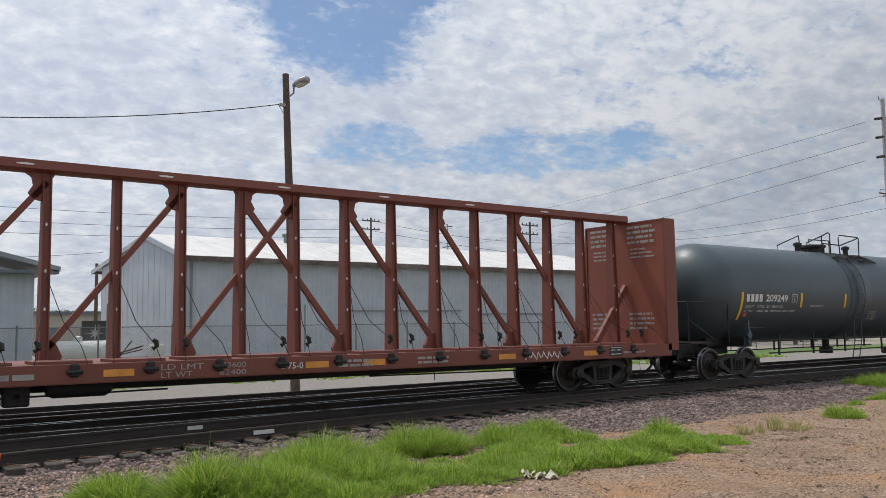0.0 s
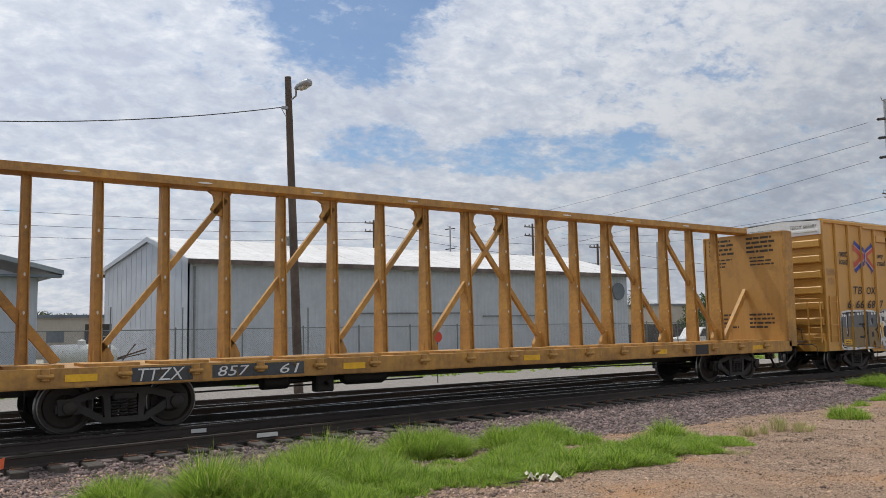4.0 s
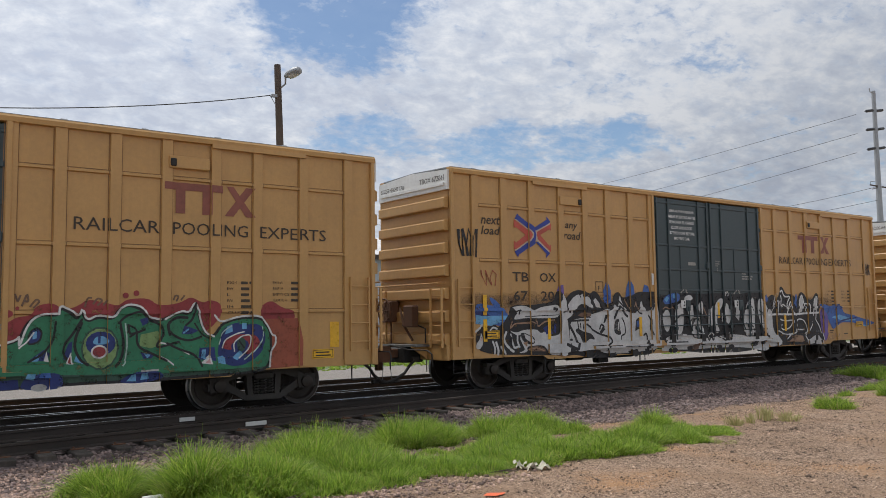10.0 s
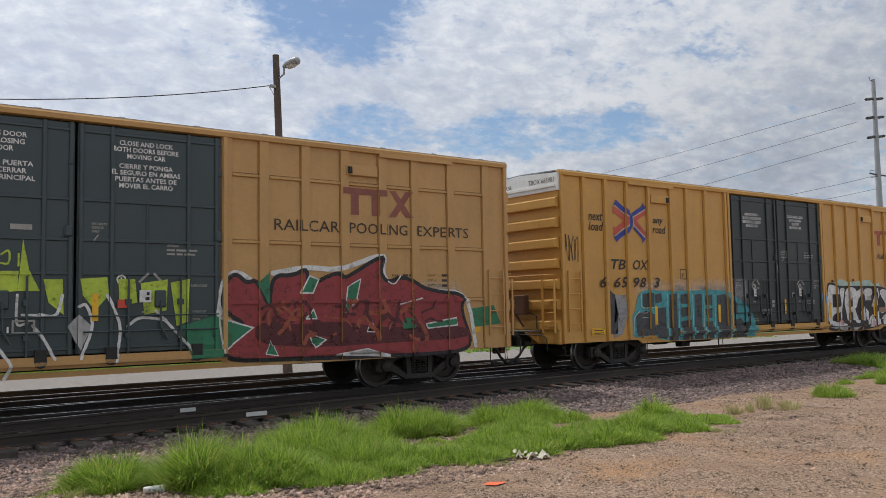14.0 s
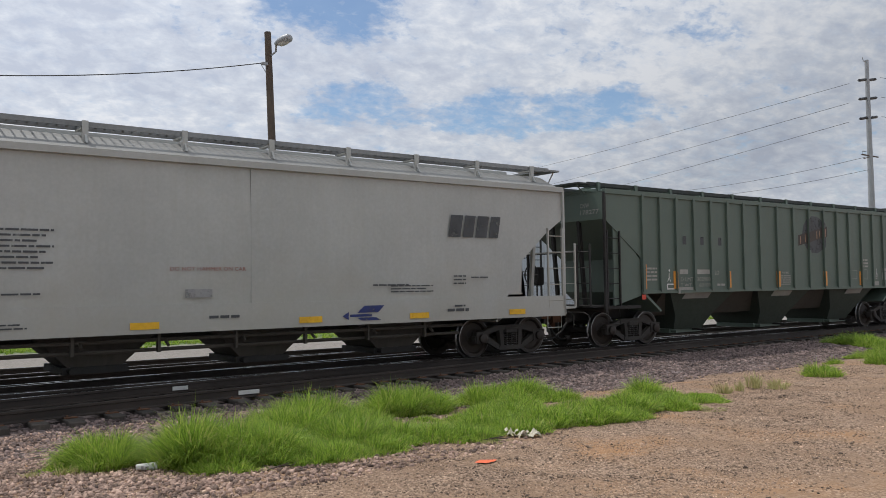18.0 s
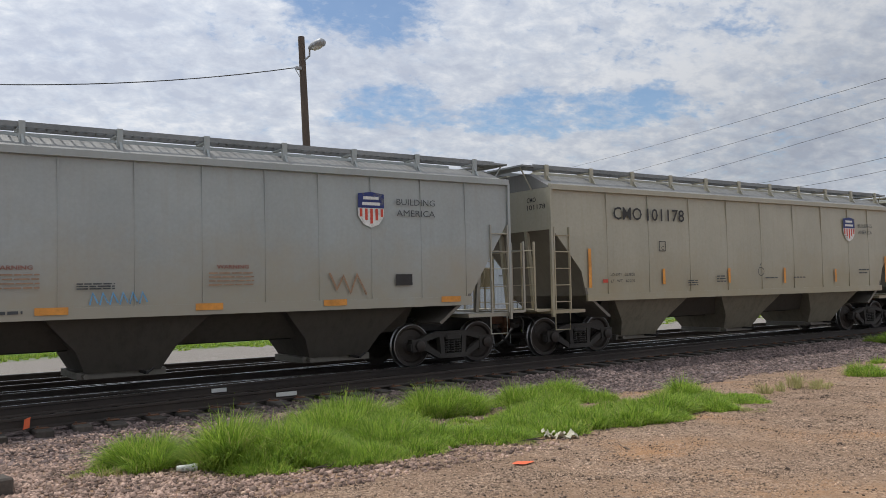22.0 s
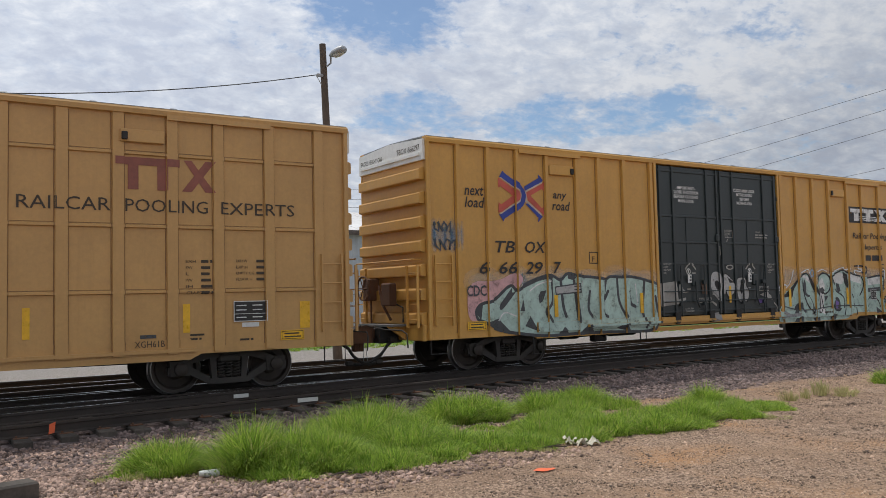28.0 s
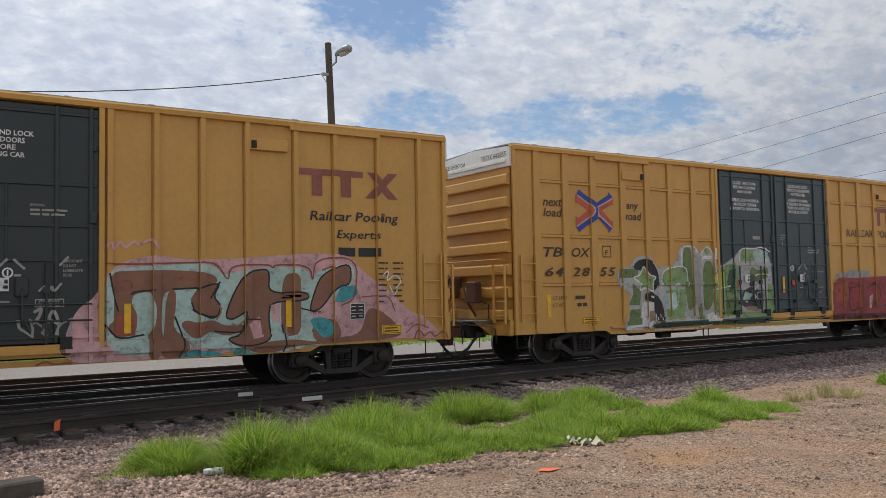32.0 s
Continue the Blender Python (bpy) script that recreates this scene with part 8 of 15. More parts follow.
def haze(c, rel, colour, n, x0, x1, z, h, seed):
    """A thin mist of overspray above a piece: drops that grow sparse upwards."""
    r = random.Random(seed)
    for k in range(9):
        a = x0 + (x1 - x0) * (k + r.uniform(0.2, 0.8)) / 9
        for s in (1.0, 0.75, 0.5):
            c.lay([oval(a, z, (x1 - x0) / 9 * s * 0.9, h * s * r.uniform(0.8, 1.2), 12)], rel, n + 0.05 * k + 0.3 * (1 - s), colour)


def wild(c, rel, colours, n, x0, x1, z0, z1, count, seed, wide=(0.025, 0.06)):
    """Dense bent strokes that break up a large painted figure."""
    r = random.Random(seed)
    for k in range(count):
        x, z = x0 + (x1 - x0) * (k + r.random()) / count, r.uniform(z0, z1)
        a, w = r.uniform(0, math.pi), r.uniform(*wide)
        pts = [(x, z)]
        for _ in range(r.randrange(2, 5)):
            a += r.uniform(-1.3, 1.3)
            x, z = x + 0.16 * math.cos(a), min(max(z + 0.19 * math.sin(a), z0 - 0.05), z1 + 0.12)
            pts.append((x, z))
        c.lay(stroke(curved(pts, False), w), rel, n + 0.25 * (k % 3), colours[k % len(colours)])


def scrawl(c, rel, colour, n, wide, x, z, w, h, count, seed):
    """Quick looped handwriting with nothing to read."""
    r = random.Random(seed)
    pts = []
    for k in range(count * 4):
        u = k / (count * 4)
        pts.append((x + w * u + 0.35 * w / count * math.cos(k * 1.9), z + h * (0.5 + 0.45 * math.sin(k * 1.57 + r.uniform(-0.6, 0.6)))))
    c.lay(stroke(pts, wide), rel, n, colour)


def silver_piece(c, r):
    daub(c,r,BLK,1,(0.75,1.82),(0.94,2.01),(3.26,2.03),(3.3,1.67),(3.28,1.5),(3.18,1.43),(3.28,1.33),(3.26,0.78),(2.39,0.79),(1.69,0.76),(0.76,0.77),(0.72,1.17),edge=WHT,wide=0.06)
    daub(c,r,"slate",2,(0.93,1.92),(1.67,1.94),(1.67,1.48),(0.93,1.48))
    daub(c,r,"gold",2,(0.93,1.48),(1.67,1.48),(1.67,0.82),(0.94,0.84))
    daub(c,r,"slate",2,(1.75,1.96),(2.39,1.97),(2.38,1.47),(1.75,1.47))
    daub(c,r,"gold",2,(1.75,1.47),(2.38,1.47),(2.38,0.81),(1.75,0.82))
    daub(c,r,"slate",2,(2.53,1.97),(3.24,1.99),(3.23,1.46),(2.52,1.46))
    daub(c,r,"gold",2,(2.52,1.46),(3.23,1.46),(3.23,0.78),(2.52,0.8))
    line(c,r,BLK,3,0.1,(1.27,1.94),(1.26,1.21))
    line(c,r,BLK,3,0.07,(2.01,1.57),(2.38,1.56))
    line(c,r,BLK,3,0.06,(2.21,1.52),(2.35,1.4),(2.36,1.22),(2.27,1.13),(2.03,1.15))
    daub(c,r,BLK,3,(2.8,1.76),(2.94,1.77),(2.93,1.6),(2.81,1.56))
    daub(c,r,BLK,3,(2.78,1.31),(2.94,1.31),(2.94,1.14),(2.79,1.14))
    line(c,r,BLK,3,0.05,(3.06,1.38),(3.18,1.43),(3.27,1.5))
    line(c,r,BLK,3,0.05,(3.06,1.38),(3.21,1.26),(3.24,1.07))
    dot(c,r,WHT,4,1,1.86,0.045,0.045)
    dot(c,r,WHT,4,1.12,1.86,0.06,0.045)
    dot(c,r,WHT,4,1.42,1.88,0.05,0.045)
    dot(c,r,WHT,4,1.56,1.89,0.05,0.045)
    dot(c,r,WHT,4,1.96,1.91,0.06,0.045)
    dot(c,r,WHT,4,2.13,1.92,0.05,0.045)
    dot(c,r,WHT,4,2.28,1.93,0.08,0.045)
    dot(c,r,WHT,4,2.86,1.92,0.06,0.045)
    dot(c,r,WHT,4,3.05,1.93,0.05,0.045)
    line(c,r,WHT,4,0.03,(1.21,1.89),(1.22,1.27))
    line(c,r,WHT,4,0.03,(1.71,1.96),(1.69,0.92))
    line(c,r,WHT,4,0.03,(3.21,1.97),(3.2,1.59))
    line(c,r,WHT,4,0.025,(0.89,1.81),(0.91,0.96))
    line(c,r,WHT,4,0.025,(2.34,1.08),(2.35,0.87))
    line(c,r,WHT,4,0.03,(0.78,0.97),(1.07,0.83),(1.69,0.8))
    line(c,r,WHT,4,0.03,(2.77,1.71),(2.77,1.52))
    daub(c,r,"beige silver",1,(3.34,1.99),(3.62,2.07),(3.9,2.11),(4.31,2.15),(4.7,2.18),(5.04,2.09),(5.46,2.15),(5.78,2.06),(6.04,2.1),(6.27,2.05),(6.49,2.1),(6.81,1.96),(6.89,1.68),(6.87,0.92),(6.96,0.64),(6.37,0.6),(5.48,0.63),(4.92,0.63),(4.11,0.63),(3.35,0.71))
    daub(c,r,"silver",2,(4.49,2.02),(4.81,2.09),(5.06,1.97),(5.1,1.46),(4.93,1.21),(4.8,1.4),(4.6,1.38),(4.49,1.11))
    daub(c,r,"silver",2,(5.17,1.92),(5.44,2.06),(5.74,1.92),(5.75,1.56),(5.58,1.37),(5.39,1.66),(5.16,1.67))
    daub(c,r,"silver",2,(5.86,1.92),(6.1,2.02),(6.25,1.84),(6.18,1.43),(5.99,1.17),(5.78,1.2))
    daub(c,r,"slate",2,(4.33,2.13),(4.7,2.18),(4.97,2.09),(4.51,2.03))
    daub(c,r,"slate",2,(5.1,2.1),(5.46,2.15),(5.34,2.09),(5.13,2.02))
    daub(c,r,WHT,2,(3.34,1.88),(3.64,2.05),(3.87,1.98),(3.89,1.77),(3.61,1.63),(4.12,1.48),(4.14,1.03),(3.73,0.88),(3.35,0.76))
    daub(c,r,BLK,3,(3.38,1.46),(3.48,1.45),(3.5,1.1),(3.38,1.1))
    daub(c,r,BLK,3,(3.57,1.5),(3.79,1.5),(3.82,1.38),(4.08,1.35),(4.08,1.19),(3.89,1.11),(3.58,1.1))
    daub(c,r,"charcoal",3,(3.49,1.83),(3.69,1.8),(3.69,1.65),(3.51,1.67))
    daub(c,r,"charcoal",3,(3.53,0.97),(3.68,0.96),(3.75,0.89),(3.58,0.85))
    line(c,r,BLK,3,0.03,(3.43,1.94),(3.74,2.03),(3.61,1.92))
    daub(c,r,"silver",3,(3.6,0.89),(3.99,0.98),(4.18,0.67),(3.62,0.68))
    line(c,r,"charcoal",3,0.04,(3.9,2.09),(4,1.32),(4.14,0.94))
    line(c,r,"charcoal",3,0.04,(4.45,2.07),(4.48,1.13),(4.44,0.74))
    line(c,r,"charcoal",3,0.04,(4.31,2.13),(4.7,2.17),(5.04,2.04),(5.14,1.83),(5.09,1.36),(4.96,1.16))
    line(c,r,"charcoal",3,0.04,(5.1,2.09),(5.46,2.14),(5.75,2.02),(5.81,1.82),(5.7,1.38),(5.57,1.17))
    line(c,r,"charcoal",3,0.04,(5.13,1.62),(5.4,1.63),(5.56,1.43),(5.58,1.22),(5.4,0.88))
    line(c,r,"charcoal",3,0.04,(5.78,2.05),(6.04,2.09),(6.3,1.95),(6.31,1.68),(6.19,1.33),(6.05,1.16),(6.22,1.2),(6.11,1.02))
    line(c,r,"charcoal",3,0.04,(6.27,2.04),(6.48,2.08),(6.78,1.95),(6.89,1.72),(6.8,1.27),(6.58,0.97))
    line(c,r,"charcoal",3,0.04,(4.5,1),(4.63,1.33),(4.84,1.35),(4.93,1.16),(4.98,0.98))
    line(c,r,"charcoal",3,0.04,(4.56,0.92),(4.63,1.2),(4.75,1.2),(4.7,0.95))
    line(c,r,"charcoal",3,0.04,(5,1.28),(5.21,1.23),(5.27,0.93))
    line(c,r,"charcoal",3,0.04,(5.55,0.96),(5.65,1.11),(5.72,1.08),(5.64,0.83))
    line(c,r,"charcoal",3,0.04,(5.75,1),(5.97,1.05),(6.13,0.89),(6.1,0.77))
    line(c,r,"charcoal",3,0.04,(6.52,1.1),(6.64,1.49),(6.73,1.51),(6.7,1.36),(6.58,1.19),(6.47,1.08))
    line(c,r,"charcoal",3,0.04,(4.12,0.92),(4.38,0.79),(4.78,0.82),(4.92,0.67),(5.13,0.85),(5.48,0.65),(5.77,0.79),(6.21,0.61),(6.61,0.93),(6.86,0.73))
    line(c,r,"grey",3,0.02,(4.56,1.84),(4.8,1.87),(5,1.84))
    line(c,r,"grey",3,0.02,(4.56,1.7),(4.8,1.73),(5,1.7))
    line(c,r,"grey",3,0.02,(4.55,1.56),(4.8,1.59),(4.99,1.56))
    line(c,r,"charcoal",3,0.03,(6.06,1.53),(5.97,1.47),(6.04,1.4),(5.96,1.31))
    line(c,r,"charcoal",3,0.02,(6.02,1.58),(5.99,1.27))


def wall_end_piece(c, r):
    daub(c,r,BLK,1,(12.32,1.86),(12.37,2.04),(12.59,2.17),(13.11,2.01),(13.29,2.15),(13.56,2.15),(13.88,2.1),(14.13,1.79),(14.09,1.53),(13.91,1.37),(14.28,1.42),(14.34,2),(14.57,2.15),(14.74,2.03),(15.29,2.02),(15.39,2.15),(16.2,1.97),(16.07,1.7),(15.94,1.48),(15.99,1.2),(16.3,1.19),(16.29,0.77),(15.28,0.76),(15.13,0.66),(14.56,0.66),(11.95,0.66),(12.28,1.18),(12.6,1.24),(12.72,1.36),(12.6,1.66),(12.42,1.78))
    daub(c,r,WHT,2,(12.38,1.9),(12.44,2.04),(12.59,2.13),(13.13,1.95),(13.28,2.09),(13.49,2.13),(13.5,2.03),(13.45,1.74),(13.36,1.54),(13.49,1.13),(13.61,0.87),(13.56,0.66),(12.04,0.66),(12.33,1.16),(12.64,1.22),(12.74,1.38),(12.64,1.68),(12.44,1.8))
    daub(c,r,"grey",3,(12.54,2.04),(12.62,2.11),(13.13,1.9),(13.3,1.89),(13.22,1.73),(12.92,1.79),(12.72,1.78),(12.57,1.88))
    daub(c,r,"silver",3,(12.72,1.66),(12.92,1.73),(13.11,1.65),(13.16,1.14),(12.93,0.95),(12.78,1.01),(12.78,1.46))
    daub(c,r,SKY,4,(12.77,1.8),(12.94,1.77),(12.93,1.15),(12.81,1.08),(12.76,1.46))
    daub(c,r,BLK,4,(13.03,1.59),(13.15,1.67),(13.18,1.24),(13.13,1.17),(13.09,1.35))
    daub(c,r,"silver",3,(12.28,0.66),(12.45,1.07),(12.72,1.16),(12.68,0.97),(12.43,0.69))
    daub(c,r,"grey",4,(12.43,0.98),(12.67,1.11),(12.43,0.69),(12.24,0.66))
    daub(c,r,"grey",3,(12.55,0.68),(12.83,0.84),(13.24,0.89),(13.58,0.84),(13.56,0.66))
    daub(c,r,WHT,3,(12.93,0.86),(13.16,1.14),(13.29,1.04),(13.47,0.89))
    daub(c,r,"silver",3,(13.5,2.03),(13.8,2.09),(14.02,1.94),(14.06,1.68),(13.95,1.48),(13.78,1.41),(13.67,1.53),(13.58,1.85))
    daub(c,r,"grey",4,(13.71,2.03),(13.95,1.95),(14.02,1.68),(13.89,1.53),(13.77,1.69))
    daub(c,r,SKY,4,(13.58,1.74),(13.72,1.64),(13.75,1.28),(13.58,1.21))
    daub(c,r,SKY,3,(13.78,1.33),(14.22,1.4),(14.29,1),(14.22,0.66),(13.94,0.66),(14,1.01),(13.78,1.12))
    daub(c,r,WHT,3,(13.56,1.21),(13.89,1.2),(14.02,1.11),(14,0.85),(13.78,0.66),(13.56,0.66))
    daub(c,r,"tan",4,(13.65,1.04),(13.84,1.07),(13.78,0.81),(13.6,0.84))
    daub(c,r,"silver",3,(14.34,2.03),(14.57,2.11),(14.66,1.99),(14.66,1.73),(15.28,1.69),(15.24,1.55),(15.1,1.28),(14.92,1.13),(14.62,1.09),(14.56,0.67),(14.34,0.66),(14.29,1.1))
    daub(c,r,WHT,4,(14.39,2.03),(14.54,2.07),(14.57,1.09),(14.43,0.99))
    daub(c,r,WHT,4,(14.68,1.98),(15.24,1.98),(15.24,1.61),(14.68,1.6))
    daub(c,r,"silver",5,(14.72,1.94),(15.2,1.94),(15.2,1.78),(14.72,1.78))
    daub(c,r,"tan",4,(15.14,1.5),(15.18,1.23),(14.92,1.02),(14.82,1.06),(15.04,1.29))
    daub(c,r,WHT,3,(15.29,1.93),(15.39,2.11),(16.18,1.95),(16.02,1.68),(15.79,1.73),(15.56,1.69),(15.51,1.49),(15.78,1.49),(15.86,1.26),(15.78,0.82),(15.46,0.81),(15.28,1.06))
    daub(c,r,"silver",4,(15.44,2.04),(16.1,1.93),(15.96,1.75),(15.66,1.8))
    daub(c,r,SKY,4,(15.36,1.71),(15.53,1.67),(15.48,1.05),(15.34,1.17))
    daub(c,r,"silver",4,(15.58,1.62),(15.84,1.65),(15.81,1.4),(15.65,1.29))
    daub(c,r,SKY,4,(15.47,1.05),(15.78,1.26),(15.93,1.24),(15.96,0.81),(15.53,0.81))
    daub(c,r,WHT,4,(16.01,1.14),(16.17,1.23),(16.3,1.19),(16.29,0.91),(16.09,0.94))
    daub(c,r,SKY,3,(14.62,0.88),(14.92,1.08),(15.16,0.96),(15.1,0.66),(14.62,0.66))
    daub(c,r,"silver",2,(11.95,0.66),(13.58,0.66),(14.56,0.66),(15.13,0.66),(15.13,0.72),(13.58,0.72),(12.06,0.71))
    line(c,r,BLK,5,0.03,(12.42,1.86),(12.62,1.66),(12.74,1.41),(12.64,1.24))
    line(c,r,BLK,5,0.03,(12.94,1.75),(13.05,1.55),(13.09,1.15))
    line(c,r,BLK,5,0.035,(13.5,2.1),(13.58,1.54),(13.56,1.13))
    line(c,r,BLK,5,0.03,(13.5,0.93),(13.6,0.66))
    line(c,r,WHT,5,0.04,(14.09,1.79),(14.06,1.53),(13.89,1.38),(14.28,1.42))
    line(c,r,BLK,5,0.05,(14.58,1.81),(14.74,1.79),(14.73,1.66),(14.59,1.66))
    dot(c,r,BLK,5,15.57,1.13,0.05,0.07)
    dot(c,r,BLK,5,14.31,0.89,0.06,0.05)


def blue_piece(c, r):
    daub(c,r,"redspray",1,(1.48,0.86),(1.55,1.14),(1.76,1.34),(2.23,1.46),(2.37,1.9),(2.34,2.02),(2.52,2.2),(3.15,2.22),(3.93,2.15),(4.04,1.89),(4.04,1.47),(4.27,1.35),(4.27,1.89),(4.51,2.05),(4.51,0.81),(3.93,0.72),(2.14,0.81))
    daub(c,r,"teal",2,(1.86,1.13),(1.93,1.3),(2.33,1.43),(2.55,1.45),(2.55,1.3),(2.23,1.11),(2.03,1.04),(2.14,0.87),(2.25,0.92),(2.25,0.82),(2.04,0.85),(1.96,1.03))
    daub(c,r,"charcoal",2,(2.13,1.02),(2.55,1.32),(2.56,0.82),(2.25,0.82))
    daub(c,r,"teal",2,(3.87,1.37),(4.04,1.55),(4.09,1.31),(4.33,1.23),(4.39,1.03),(4.04,1.05))
    dot(c,r,"teal",2,4.19,1.55,0.06,0.06)
    daub(c,r,"charcoal",2,(4.04,1.05),(4.33,1.12),(4.42,0.82),(3.93,0.79))
    daub(c,r,WHT,3,(2.37,1.94),(2.57,2.07),(3.79,2.12),(3.87,1.47),(3.68,1.35),(4.16,0.75),(3.65,0.73),(2.69,0.68),(2.64,0.78),(2.54,0.79),(2.53,1.4))
    daub(c,r,"navy",4,(2.63,2.03),(3.28,2.06),(3.29,1.59),(2.8,1.59))
    daub(c,r,"navy",4,(3.35,2.06),(3.57,2.08),(3.65,1.63),(3.59,1.48),(3.35,1.52))
    daub(c,r,"navy",4,(3.61,2.08),(3.72,2.09),(3.79,1.68),(3.68,1.66))
    daub(c,r,"bluespray",4,(2.73,1.8),(3.28,1.77),(3.29,1.59),(2.8,1.59))
    daub(c,r,"bluespray",4,(3.35,1.77),(3.6,1.77),(3.61,1.52),(3.35,1.52))
    daub(c,r,BLK,4,(2.88,1.27),(3.18,1.36),(3.18,0.79),(2.89,0.77))
    daub(c,r,BLK,4,(3.21,1.36),(3.29,1.36),(3.29,0.8),(3.22,0.79))
    daub(c,r,BLK,4,(3.33,1.34),(3.42,1.32),(3.42,0.8),(3.33,0.8))
    daub(c,r,BLK,4,(3.46,1.36),(3.59,1.35),(3.93,0.84),(3.6,0.79),(3.46,1.07))
    line(c,r,WHT,5,0.06,(2.86,1.44),(3.05,1.55),(3.21,1.57),(3.59,1.35))
    line(c,r,WHT,5,0.07,(2.88,1.37),(3.48,1.07))
    line(c,r,WHT,5,0.06,(2.88,1.37),(3.59,1.37))
    daub(c,r,"redspray",1,(4.38,2.02),(5.81,2.14),(5.87,1.57),(6.33,1.51),(6.60,1.15),(7.16,1.02),(7.37,0.9),(6.60,0.87),(6.06,0.66),(5.54,0.69),(5.55,1.8),(4.32,1.81))
    daub(c,r,"rustred",1,(4.41,2.13),(4.56,2.33),(4.68,2.13))
    daub(c,r,"teal",2,(5.74,1.24),(5.96,1.41),(6.06,1.23),(6.40,1.16),(6.53,0.87),(6.74,0.75),(6.39,0.66),(5.80,0.9))
    dot(c,r,"teal",2,6.24,1.34,0.1,0.1)
    daub(c,r,"charcoal",2,(5.80,0.84),(6.33,0.88),(6.53,0.66),(5.86,0.66))
    daub(c,r,WHT,3,(4.23,1.89),(4.41,2.02),(5.78,2.06),(5.80,1.46),(5.65,1.28),(6.06,0.66),(5.04,0.66),(4.46,0.66),(4.46,1.31))
    daub(c,r,"navy",4,(4.51,1.96),(5.07,1.98),(5.07,1.64),(4.74,1.37),(4.51,1.81))
    daub(c,r,"bluespray",4,(5.09,1.98),(5.55,1.99),(5.62,1.57),(5.54,1.4),(5.23,1.51),(5.09,1.56))
    daub(c,r,"navy",4,(5.60,1.99),(5.73,2),(5.75,1.57),(5.65,1.55))
    daub(c,r,"navy",4,(5.14,1.93),(5.49,1.93),(5.54,1.63),(5.17,1.67))
    daub(c,r,BLK,4,(4.75,1.24),(5.07,1.3),(5.07,0.66),(4.77,0.66))
    daub(c,r,BLK,4,(5.27,1.29),(5.54,1.31),(5.88,0.73),(5.54,0.74))
    daub(c,r,BLK,4,(5.29,0.92),(5.73,0.73),(5.29,0.66))
    daub(c,r,BLK,4,(5.10,1.27),(5.14,1.27),(5.14,0.7),(5.10,0.71))
    daub(c,r,BLK,4,(5.19,1.27),(5.24,1.27),(5.24,0.81),(5.19,0.81))
    line(c,r,WHT,5,0.07,(4.80,1.37),(4.94,1.5),(5.19,1.51),(5.57,1.33))
    line(c,r,WHT,5,0.08,(4.80,1.28),(5.80,0.81))
    line(c,r,"brownblack",5,0.03,(6.09,1.8),(6.17,1.86),(6.23,1.75),(6.28,1.86),(6.33,1.77),(6.44,1.86),(6.55,1.77),(6.61,1.84))


